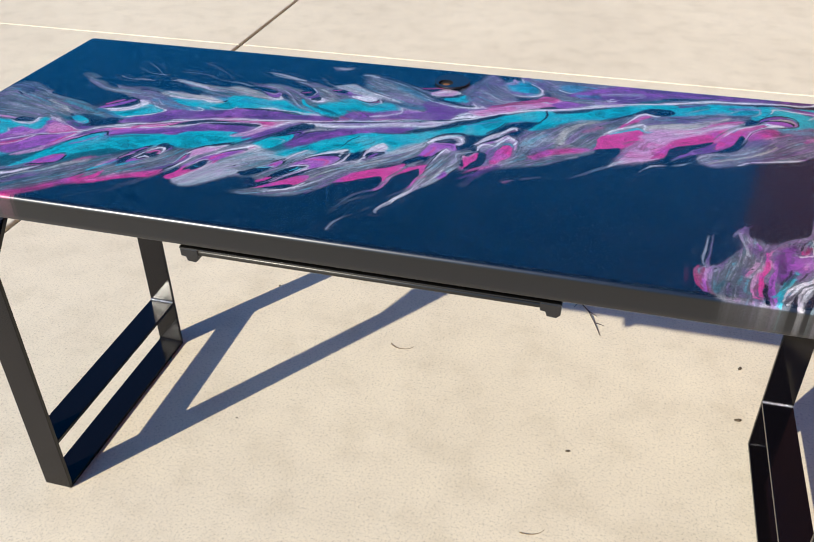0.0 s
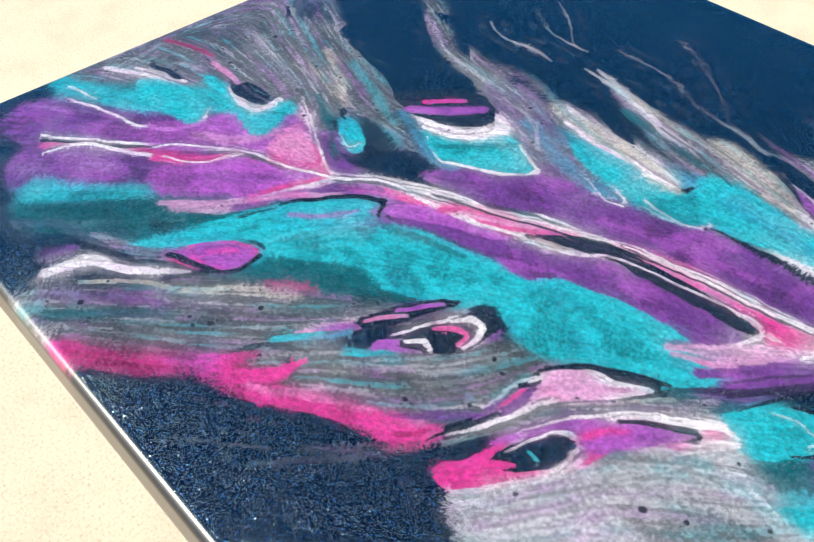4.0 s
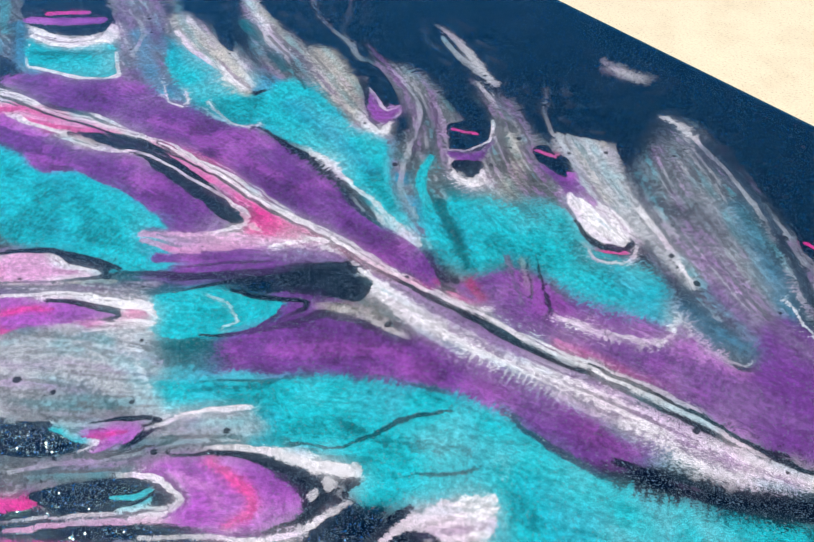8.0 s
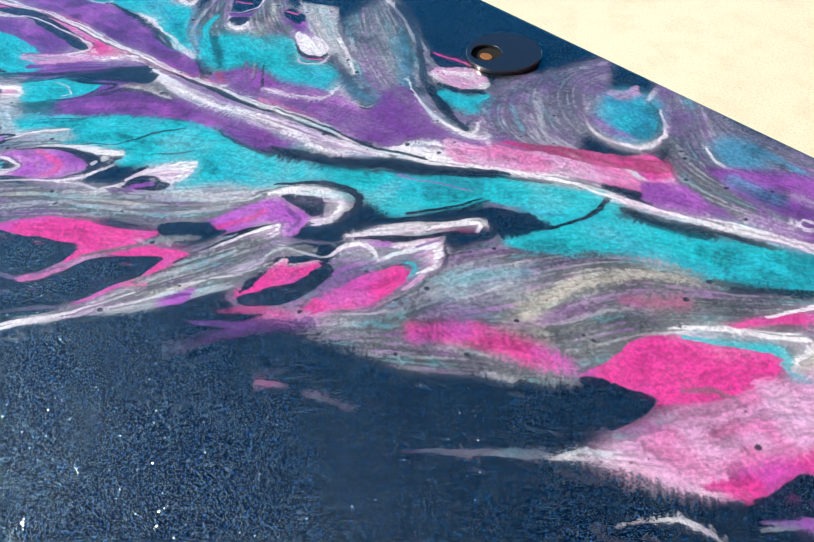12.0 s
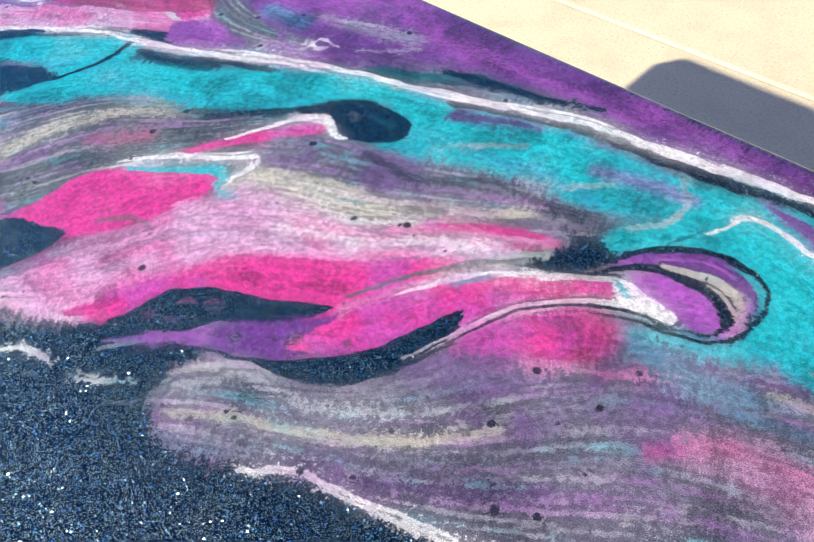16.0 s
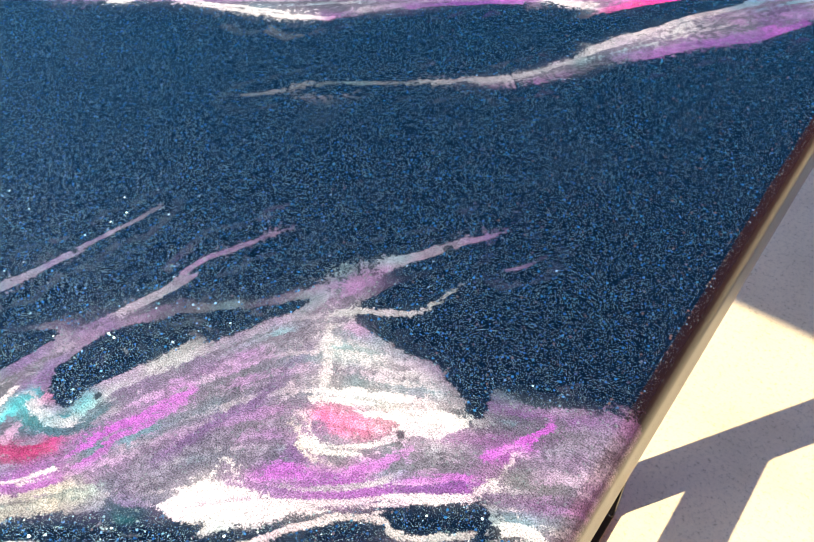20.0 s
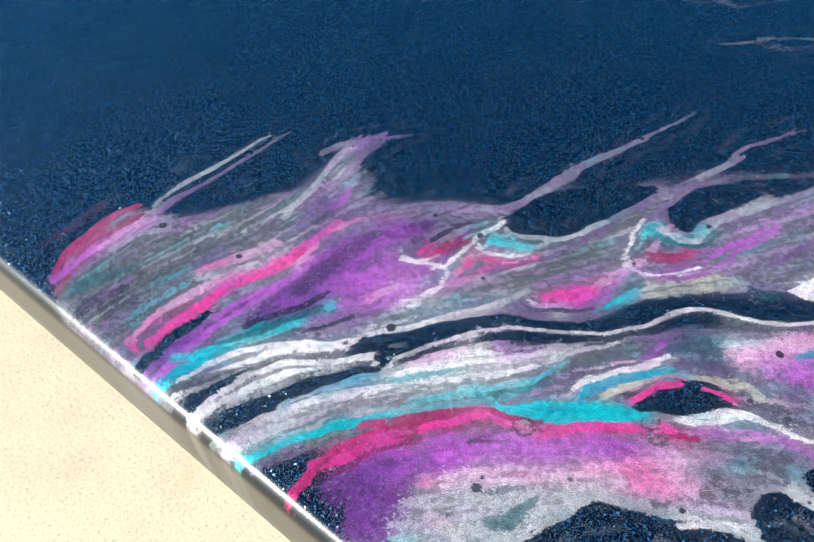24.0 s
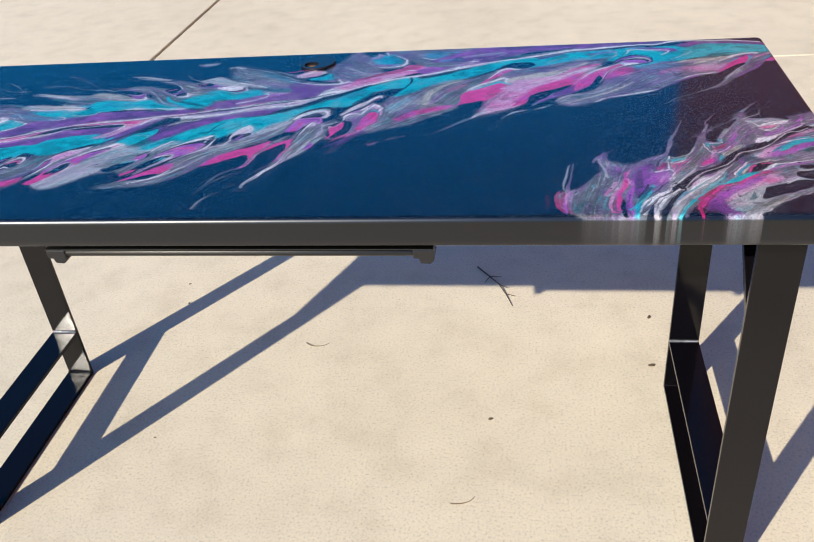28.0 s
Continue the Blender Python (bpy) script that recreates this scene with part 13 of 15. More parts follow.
    pour.band('S', 0.9, 0.8, [(1183, 346, 2.5), (1203, 368, 3.3), (1232, 377, 3.1), (1259, 396, 3.5), (1279, 419, 3.1), (1298, 445, 2.7)])
    pour.band('C', 1, 0.5, [(1315, 475, 5.9), (1342, 484, 5.6), (1366, 494, 4.4)])
    pour.band('M', 1, 0.6, [(1279, 444, 3.3), (1303, 459, 3.7), (1327, 474, 2.7)])
    pour.band('P', 1, 0.6, [(1263, 364, 3.9), (1294, 385, 4.8), (1320, 409, 4.7)])
    pour.band('K', 1, 0.5, [(1336, 445, 4.9), (1354, 464, 5.8)])
    pour.band('D', 1, 0.4, [(1265, 375, 1.6), (1293, 400, 2.0), (1317, 427, 1.6)])
    pour.band('D', 0.6, 1, [(1250, 433, 0.8), (1260, 459, 1.0), (1276, 478, 1.3), (1296, 492, 1.3), (1312, 497, 1.5)])
    pour.band('W', 0.6, 1, [(1243, 416, 0.6), (1248, 435, 0.8), (1256, 457, 1.1), (1271, 477, 1.1), (1288, 492, 1.1)])
    pour.pool('O', 4, 1, [(1287, 504), (1290, 513), (1306, 516), (1320, 512), (1323, 505), (1314, 499), (1308, 502)])
    pour.band('D', 0.7, 1, [(1275, 514, 1.7), (1292, 532, 2.1), (1313, 538, 2.1), (1329, 530, 1.6), (1334, 514, 1.6), (1326, 499, 1.5), (1304, 490, 1.3)])
    pour.band('D', 0.6, 1, [(1277, 504, 1.7), (1287, 514, 2.3), (1303, 519, 2.6), (1320, 515, 2.7), (1324, 509, 1.9)])
    pour.band('A', 0.6, 0.9, [(1291, 519, 1.4), (1305, 524, 1.9), (1320, 522, 1.9), (1328, 516, 1.4)])
    pour.band('P', 0.6, 1, [(1280, 514, 1.7), (1293, 528, 2.0), (1308, 534, 2.2), (1323, 528, 1.8), (1330, 521, 1.1), (1330, 509, 1.0)])
    pour.band('M', 0.6, 0.9, [(1329, 505, 1.0), (1330, 514, 1.0)])
    pour.pool('W', 4, 1, [(1282, 500), (1287, 502), (1308, 502), (1311, 497), (1301, 494), (1289, 493)])
    pour.band('T', 0.7, 1, [(1283, 500, 1.6), (1290, 497, 1.8)])
    pour.band('W', 0.7, 1, [(1233, 341, 0.8), (1248, 354, 1.0), (1264, 360, 1.1), (1284, 367, 1.3), (1301, 373, 1.2), (1310, 376, 1.1)])
    pour.band('S', 0.7, 0.9, [(1106, 303, 0.8), (1114, 312, 1.0), (1127, 317, 0.7)])
    pour.band('S', 0.7, 0.9, [(1141, 320, 0.6), (1154, 326, 0.9), (1169, 336, 0.6)])
    pour.bubble('D', 0.9, 1285, 422, 1.9)
    pour.bubble('D', 0.9, 1208, 363, 3.0)
    pour.bubble('D', 0.9, 1202, 362, 1.9)
    pour.bubble('D', 0.9, 1337, 467, 1.2)
    pour.bubble('D', 0.9, 1319, 449, 1.5)
    pour.bubble('D', 0.9, 1284, 409, 2.3)
    pour.bubble('D', 0.9, 1263, 402, 2.7)
    pour.bubble('D', 0.9, 1203, 393, 3.1)
    pour.bubble('D', 0.9, 1183, 377, 2.0)
    pour.bubble('D', 0.9, 1220, 406, 1.7)
    pour.bubble('D', 0.9, 1189, 339, 1.7)
    pour.bubble('D', 0.9, 1225, 348, 2.4)
    pour.pool('T', 10, 1, [(1309, 563), (1341, 556), (1367, 548), (1353, 533), (1348, 512), (1361, 502), (1398, 521), (1425, 534), (1455, 537), (1487, 532), (1504, 535), (1523, 539), (1514, 565), (1484, 570), (1454, 574), (1416, 569), (1393, 567), (1373, 574), (1355, 576), (1334, 573)])
    pour.band('E', 1, 0.7, [(1427, 511, 3.4), (1453, 522, 3.8), (1480, 527, 3.2)])
    pour.band('E', 1, 0.7, [(1468, 560, 4.8), (1491, 554, 5.6), (1513, 543, 4.1)])
    pour.band('D', 1, 0.7, [(1389, 509, 2.1), (1414, 518, 3.1), (1437, 524, 2.9), (1458, 525, 1.9)])
    pour.pool('P', 6, 1, [(1304, 573), (1322, 574), (1347, 572), (1374, 563), (1378, 550), (1367, 548), (1339, 559)])
    pour.pool('P', 8, 1, [(1384, 581), (1404, 581), (1432, 582), (1459, 580), (1481, 577), (1511, 572), (1507, 584), (1480, 589), (1449, 592), (1414, 594)])
    pour.band('N', 0.9, 1, [(1334, 581, 4.8), (1367, 587, 5.4), (1398, 592, 3.9)])
    pour.band('N', 0.9, 0.9, [(1422, 592, 2.4), (1450, 591, 2.8), (1477, 588, 2.2)])
    pour.band('D', 0.7, 1, [(1257, 574, 1.9), (1293, 579, 2.5), (1328, 582, 3.1)])
    pour.band('W', 0.6, 1, [(1227, 575, 2.3), (1253, 579, 3.1), (1282, 585, 3.0), (1318, 588, 2.4), (1341, 587, 2.5), (1373, 598, 2.5), (1397, 602, 2.3), (1422, 600, 2.1), (1447, 596, 2.0), (1470, 594, 1.9), (1488, 588, 1.8), (1506, 585, 1.8)])
    pour.band('W', 0.7, 0.9, [(1296, 545, 1.1), (1306, 563, 1.8), (1333, 560, 1.8), (1356, 559, 2.2), (1365, 554, 1.4), (1361, 545, 1.6), (1351, 535, 1.0)])
    pour.band('C', 1, 0.6, [(1388, 522, 4.5), (1405, 539, 4.5), (1427, 549, 3.3)])
    pour.band('S', 1, 0.6, [(1361, 509, 2.3), (1382, 526, 2.6), (1402, 545, 2.0)])
    pour.pool('M', 14, 0.5, [(1342, 456), (1363, 475), (1391, 477), (1416, 482), (1426, 472), (1422, 460), (1405, 453), (1377, 452), (1354, 449)])
    pour.band('K', 1, 0.35, [(1356, 464, 3.3), (1381, 471, 4.0), (1404, 472, 2.9)])
    pour.band('C', 1, 0.4, [(1323, 470, 4.1), (1354, 479, 4.1), (1385, 491, 3.5)])
    pour.band('A', 0.9, 0.9, [(1354, 491, 2.7), (1378, 500, 4.1), (1403, 506, 4.4), (1430, 507, 4.7), (1447, 515, 3.8)])
    pour.band('W', 0.9, 1, [(1437, 495, 1.8), (1453, 512, 2.7), (1470, 524, 2.8), (1487, 528, 2.7), (1498, 528, 2.4), (1495, 524, 1.2)])
    pour.pool('P', 4, 1, [(1462, 509), (1476, 520), (1489, 524), (1494, 521), (1490, 518), (1482, 516), (1470, 508)])
    pour.pool('K', 4, 1, [(1428, 444), (1438, 462), (1447, 480), (1460, 498), (1473, 510), (1482, 515), (1481, 502), (1473, 485), (1462, 480), (1442, 462)])
    pour.band('T', 0.6, 1, [(1450, 491, 1.1), (1459, 501, 1.5), (1469, 507, 1.3)])
    pour.band('T', 0.6, 1, [(1477, 488, 0.7), (1483, 501, 1.2), (1484, 514, 1.0)])
    pour.band('D', 0.6, 1, [(1438, 461, 0.5), (1454, 485, 0.6), (1469, 504, 0.6), (1483, 520, 0.6)])
    pour.band('M', 1, 0.8, [(1422, 454, 2.1), (1433, 469, 2.5), (1444, 484, 2.1)])
    pour.band('P', 0.8, 1, [(1360, 411, 1.1), (1374, 422, 1.7), (1393, 433, 1.2)])
    pour.band('W', 1, 1, [(1370, 427, 1.1), (1383, 434, 1.5), (1397, 440, 1.8), (1414, 442, 1.7), (1424, 445, 1.2)])
    pour.pool('N', 4, 1, [(1430, 443), (1446, 465), (1463, 480), (1473, 485), (1467, 472), (1452, 453), (1440, 436), (1431, 425), (1388, 413), (1404, 426)])
    pour.pool('V', 6, 1, [(1402, 379), (1417, 397), (1428, 413), (1436, 429), (1449, 446), (1464, 465), (1476, 484), (1487, 506), (1502, 520), (1514, 523), (1507, 509), (1501, 491), (1489, 473), (1474, 454), (1457, 434), (1441, 417), (1426, 395), (1412, 383)])
    pour.band('P', 1, 0.8, [(1440, 419, 1.7), (1456, 436, 2.4), (1474, 454, 2.4), (1489, 473, 1.7)])
    pour.band('S', 0.8, 0.8, [(1404, 381, 0.7), (1420, 397, 1.0), (1431, 415, 1.2), (1442, 433, 1.4), (1459, 455, 1.5)])
    pour.band('M', 1, 0.8, [(1488, 504, 2.4), (1503, 516, 2.9), (1518, 523, 2.5)])
    pour.pool('K', 4, 1, [(1504, 491), (1510, 502), (1519, 507), (1525, 505), (1525, 496), (1513, 494)])
    pour.band('C', 0.8, 0.9, [(1500, 496, 1.5), (1511, 507, 1.7), (1521, 515, 1.3)])
    pour.band('D', 0.7, 1, [(1504, 495, 0.7), (1513, 506, 0.9)])
    pour.band('S', 0.6, 0.6, [(1342, 340, 0.4), (1362, 356, 0.5), (1384, 369, 0.4), (1401, 381, 0.7)])
    pour.bubble('O', 0.7, 1475, 467, 3.2)
    pour.bubble('O', 0.7, 1481, 477, 1.9)
    pour.bubble('O', 0.7, 1497, 501, 2.9)
    pour.bubble('O', 0.7, 1488, 480, 1.6)
    pour.bubble('O', 0.7, 1470, 464, 1.5)


def pour_corner(pour):
    pour.band('V', 0.7, 0.9, [(1258, 97, 6.4), (1271, 122, 6.4), (1292, 148, 4.5)])
    pour.pool('O', 8, 1, [(1279, 86), (1290, 100), (1306, 103), (1310, 97), (1304, 85), (1296, 78)])
    pour.band('M', 1, 0.7, [(1295, 86, 3.9), (1299, 97, 3.4)])
    pour.band('G', 0.7, 0.9, [(1320, 99, 2.6), (1333, 121, 3.2), (1346, 143, 3.7), (1353, 168, 3.7), (1359, 197, 3.3), (1367, 220, 1.7)])
    pour.band('P', 0.8, 0.7, [(1311, 104, 1.4), (1322, 122, 1.6), (1337, 143, 1.6), (1347, 165, 1.7), (1353, 188, 1.4)])
    pour.band('R', 0.7, 0.9, [(1299, 116, 1.5), (1304, 125, 2.1), (1308, 135, 1.8)])
    pour.band('K', 0.8, 0.8, [(1315, 116, 2.1), (1315, 124, 2.4), (1315, 130, 1.7)])
    pour.band('T', 0.8, 0.8, [(1317, 132, 1.3), (1315, 141, 2.3), (1320, 149, 1.6), (1323, 143, 1.3)])
    pour.band('S', 0.8, 0.9, [(1315, 128, 1.4), (1318, 135, 1.7), (1332, 145, 1.7), (1334, 157, 1.4)])
    pour.band('W', 0.7, 0.9, [(1307, 93, 1.3), (1315, 102, 1.3), (1312, 116, 1.1), (1300, 113, 1.2), (1292, 109, 1.2)])
    pour.band('O', 0.8, 0.9, [(1349, 124, 1.4), (1363, 134, 1.9), (1370, 142, 1.4), (1369, 151, 1.8), (1369, 160, 1.9)])
    pour.pool('K', 5, 0.9, [(1349, 128), (1355, 140), (1365, 147), (1366, 140), (1360, 133)])
    pour.band('D', 0.8, 0.8, [(1351, 123, 1.4), (1361, 129, 1.8), (1370, 137, 1.4)])
    pour.band('T', 0.8, 0.8, [(1373, 139, 1.2), (1376, 147, 2.1), (1379, 155, 1.9)])
    pour.band('A', 0.8, 0.8, [(1384, 153, 1.9), (1390, 164, 2.9), (1402, 172, 2.3)])
    pour.pool('N', 4, 1, [(1365, 202), (1376, 216), (1388, 219), (1381, 205), (1378, 194)])
    pour.band('T', 0.8, 0.8, [(1367, 173, 1.3), (1365, 184, 2.0), (1368, 193, 2.2)])
    pour.band('E', 0.8, 0.8, [(1372, 185, 1.9), (1386, 189, 2.1), (1390, 202, 1.5)])
    pour.band('S', 0.8, 0.8, [(1367, 192, 1.1), (1381, 190, 2.1), (1385, 201, 2.0), (1390, 217, 1.6), (1400, 229, 1.4)])
    pour.band('R', 0.7, 0.8, [(1369, 169, 1.0), (1379, 174, 1.5), (1388, 184, 1.5)])
    pour.band('O', 0.6, 0.9, [(1371, 163, 1.1), (1386, 167, 1.4), (1397, 180, 1.9), (1403, 200, 1.9), (1410, 218, 1.9)])
    pour.band('W', 0.5, 1, [(1362, 184, 0.7), (1364, 173, 0.9), (1367, 163, 0.9), (1375, 163, 0.9), (1384, 169, 1.0), (1392, 179, 1.0)])
    pour.pool('V', 8, 0.95, [(1402, 188), (1411, 217), (1421, 245), (1427, 265), (1436, 250), (1440, 233), (1443, 216), (1430, 197), (1418, 186)])
    pour.band('P', 1, 0.6, [(1416, 198, 2.2), (1425, 226, 2.7), (1429, 251, 1.8)])
    pour.band('S', 1, 0.8, [(1433, 255, 3.3), (1446, 259, 4.7), (1461, 259, 4.4)])
    pour.band('P', 0.7, 1, [(1438, 204, 1.8), (1455, 213, 2.0), (1473, 226, 2.2), (1492, 243, 2.2)])
    pour.band('O', 0.7, 0.9, [(1455, 221, 1.4), (1466, 232, 1.6)])
    pour.pool('W', 5, 1, [(1427, 190), (1433, 202), (1449, 208), (1450, 204), (1440, 194), (1432, 189)])
    pour.band('W', 0.6, 0.9, [(1433, 203, 0.8), (1433, 210, 0.9), (1446, 206, 1.3), (1462, 216, 1.3), (1479, 230, 1.3), (1494, 240, 1.3)])
    pour.band('A', 0.7, 0.7, [(1439, 229, 1.0), (1450, 225, 1.3), (1461, 229, 1.2)])
    pour.band('W', 0.6, 0.9, [(1439, 235, 0.8), (1451, 229, 1.1), (1461, 234, 1.2)])
    pour.pool('K', 3, 1, [(1442, 236), (1450, 242), (1461, 244), (1462, 240), (1453, 235)])
    pour.band('R', 0.7, 0.8, [(1446, 235, 1.0), (1459, 240, 1.2)])
    pour.band('W', 0.7, 1, [(1439, 239, 1.8), (1449, 245, 2.8), (1463, 251, 3.3), (1477, 254, 3.2)])
    pour.band('W', 0.8, 0.9, [(1307, 72, 1.2), (1320, 88, 1.7), (1331, 104, 1.5), (1339, 119, 1.5)])
    pour.pool('N', 4, 1, [(1309, 71), (1325, 90), (1340, 110), (1358, 121), (1373, 131), (1383, 148), (1395, 159), (1410, 171), (1425, 178), (1441, 188), (1457, 198), (1466, 211), (1476, 222), (1488, 231), (1495, 238), (1498, 232), (1483, 222), (1470, 210), (1458, 196), (1441, 181), (1422, 167), (1406, 153), (1387, 136), (1361, 115), (1342, 99), (1331, 77), (1323, 64)])
    pour.band('G', 0.8, 0.8, [(1335, 58, 1.2), (1353, 76, 1.5), (1367, 95, 1.5), (1382, 119, 2.2), (1395, 137, 1.7)])
    pour.pool('S', 6, 1, [(1323, 64), (1335, 75), (1352, 94), (1375, 117), (1373, 107), (1360, 90), (1344, 74), (1332, 59)])
    pour.band('W', 0.8, 1, [(1328, 65, 1.8), (1342, 80, 2.0), (1356, 95, 2.0), (1370, 109, 1.3)])
    pour.band('P', 0.7, 0.9, [(1352, 97, 1.3), (1361, 104, 1.7), (1367, 111, 1.3)])
    pour.band('T', 0.6, 1, [(1328, 61, 1.3), (1336, 71, 1.3), (1348, 82, 0.6)])
    pour.band('W', 0.8, 0.9, [(1337, 67, 1.3), (1354, 82, 1.7), (1366, 98, 1.3)])
    pour.band('T', 0.8, 0.8, [(1339, 56, 1.7), (1353, 74, 2.1), (1369, 91, 1.7), (1376, 108, 1.7)])
    pour.pool('T', 4, 1, [(1370, 80), (1375, 87), (1385, 94), (1400, 102), (1411, 108), (1410, 101), (1397, 93), (1385, 84)])
    pour.band('C', 0.7, 0.9, [(1372, 82, 1.1), (1384, 89, 1.5)])
    pour.band('C', 0.6, 1, [(1389, 95, 1.1), (1388, 101, 1.6), (1395, 113, 1.6), (1405, 125, 1.2)])
    pour.band('W', 0.6, 1, [(1384, 99, 0.8), (1389, 110, 1.7), (1396, 121, 2.1), (1403, 133, 1.7)])
    pour.band('O', 0.8, 0.9, [(1397, 126, 1.2), (1399, 134, 1.8), (1399, 138, 1.2)])
    pour.pool('O', 8, 1, [(1359, 46), (1368, 57), (1375, 69), (1392, 83), (1411, 93), (1423, 98), (1413, 85), (1397, 72), (1379, 57), (1365, 42)])
    pour.pool('M', 12, 1, [(1368, 41), (1381, 57), (1403, 76), (1419, 94), (1435, 102), (1447, 103), (1436, 88), (1422, 78), (1403, 69), (1381, 50)])
    pour.band('K', 0.6, 1, [(1349, 51, 2.0), (1356, 60, 2.4), (1363, 70, 2.3), (1374, 75, 2.0), (1380, 76, 1.2)])
    pour.band('R', 0.8, 0.7, [(1354, 54, 1.2), (1364, 67, 1.2)])
    pour.band('K', 0.8, 1, [(1383, 76, 1.8), (1396, 90, 2.5), (1411, 101, 3.1), (1421, 108, 2.4)])
    pour.band('D', 0.9, 0.6, [(1368, 60, 1.3), (1375, 66, 1.1)])
    pour.band('W', 0.9, 0.7, [(1367, 41, 1.4), (1380, 56, 1.3), (1401, 70, 1.3), (1417, 78, 1.4)])
    pour.pool('N', 4, 1, [(1404, 106), (1407, 119), (1417, 128), (1427, 129), (1433, 131), (1425, 119), (1413, 110)])
    pour.band('K', 0.6, 1, [(1403, 109, 1.4), (1407, 119, 1.8), (1412, 124, 1.4)])
    pour.band('K', 0.6, 1, [(1420, 127, 0.9), (1427, 129, 1.5), (1433, 129, 0.8)])
    pour.pool('M', 8, 1, [(1419, 148), (1428, 161), (1444, 177), (1452, 179), (1440, 162), (1434, 149), (1427, 145)])
    pour.pool('O', 8, 1, [(1429, 149), (1439, 161), (1453, 169), (1452, 157), (1463, 166), (1481, 177), (1500, 186), (1513, 189), (1521, 190), (1510, 181), (1491, 175), (1474, 163), (1459, 154), (1447, 150)])
    pour.pool('T', 4, 1, [(1446, 160), (1457, 174), (1465, 187), (1477, 195), (1495, 198), (1515, 203), (1519, 195), (1505, 193), (1489, 187), (1471, 178), (1459, 167)])
    pour.band('C', 0.8, 0.9, [(1441, 161, 2.0), (1450, 172, 2.0), (1461, 180, 1.8)])
    pour.band('V', 0.8, 0.9, [(1472, 201, 2.1), (1488, 208, 2.8), (1505, 213, 2.7)])
    pour.band('K', 0.8, 0.7, [(1481, 206, 0.8), (1492, 208, 1.0)])
    pour.band('K', 0.8, 0.7, [(1457, 162, 0.8), (1466, 169, 0.9), (1472, 177, 0.7)])
    pour.band('W', 0.7, 0.9, [(1447, 180, 1.0), (1460, 188, 1.4), (1473, 195, 1.4), (1488, 199, 1.2), (1502, 202, 0.8)])
    pour.pool('V', 10, 0.9, [(1432, 98), (1447, 114), (1462, 126), (1482, 133), (1500, 141), (1523, 146), (1520, 142), (1501, 135), (1481, 125), (1466, 121), (1459, 119), (1459, 110), (1453, 98), (1446, 93)])
    pour.band('O', 0.8, 1, [(1425, 111, 1.4), (1438, 119, 2.0), (1451, 125, 1.9), (1464, 128, 1.5), (1476, 130, 1.4), (1490, 134, 1.3), (1504, 139, 1.2)])
    pour.band('C', 0.8, 0.7, [(1433, 119, 0.9), (1444, 125, 0.8)])
    pour.band('W', 0.7, 1, [(1420, 112, 0.9), (1428, 120, 1.4), (1437, 127, 1.5), (1447, 128, 1.0), (1460, 131, 1.0), (1470, 134, 0.9), (1483, 138, 0.8), (1495, 144, 0.8), (1506, 149, 0.8), (1515, 151, 0.6)])
    pour.pool('E', 3, 1, [(1479, 162), (1483, 167), (1493, 172), (1493, 167), (1488, 160), (1483, 160)])
    pour.band('D', 0.6, 0.9, [(1482, 162, 1.0), (1489, 166, 1.4), (1497, 173, 1.0)])
    pour.band('S', 0.6, 0.9, [(1478, 163, 0.5), (1486, 171, 0.7), (1497, 176, 0.7), (1506, 181, 0.5)])
    pour.pool('S', 10, 1, [(1372, 39), (1380, 47), (1387, 40), (1399, 39), (1401, 33), (1390, 30)])
    pour.pool('G', 6, 0.95, [(1387, 31), (1401, 33), (1413, 39), (1428, 49), (1445, 55), (1457, 61), (1469, 67), (1464, 59), (1454, 49), (1447, 49), (1430, 36), (1417, 29), (1408, 20)])
    pour.band('A', 0.9, 0.8, [(1405, 22, 1.8), (1421, 34, 2.1), (1436, 46, 1.8)])
    pour.pool('N', 4, 1, [(1406, 40), (1405, 51), (1412, 67), (1426, 72), (1437, 77), (1455, 85), (1466, 83), (1457, 70), (1444, 59), (1428, 52), (1415, 45)])
    pour.pool('N', 3, 1, [(1454, 97), (1457, 105), (1462, 109), (1468, 108), (1481, 113), (1493, 117), (1500, 117), (1493, 104), (1487, 96), (1477, 88), (1466, 87), (1458, 91)])
    pour.pool('N', 3, 1, [(1462, 117), (1464, 123), (1470, 124), (1479, 123), (1478, 119), (1470, 115)])
    pour.pool('N', 6, 1, [(1480, 122), (1492, 131), (1509, 139), (1520, 140), (1517, 128), (1501, 119), (1495, 119)])
    pour.band('W', 0.8, 0.9, [(1409, 20, 0.5), (1418, 29, 0.6), (1430, 36, 0.6), (1443, 46, 0.5), (1452, 47, 0.5), (1458, 53, 0.5), (1465, 61, 0.5)])
    pour.band('E', 0.9, 0.8, [(1390, 39, 2.0), (1396, 43, 2.3), (1395, 48, 1.7)])
    pour.band('S', 0.7, 0.9, [(1402, 42, 0.8), (1405, 51, 1.0), (1409, 61, 1.0), (1413, 70, 0.8)])
    pour.band('S', 0.7, 1, [(1449, 94, 1.3), (1457, 92, 1.5), (1464, 86, 1.1), (1473, 86, 0.8), (1483, 90, 0.8), (1489, 94, 0.5), (1495, 99, 0.4)])
    pour.band('W', 0.7, 0.9, [(1439, 76, 1.2), (1448, 85, 1.2), (1455, 90, 1.0)])
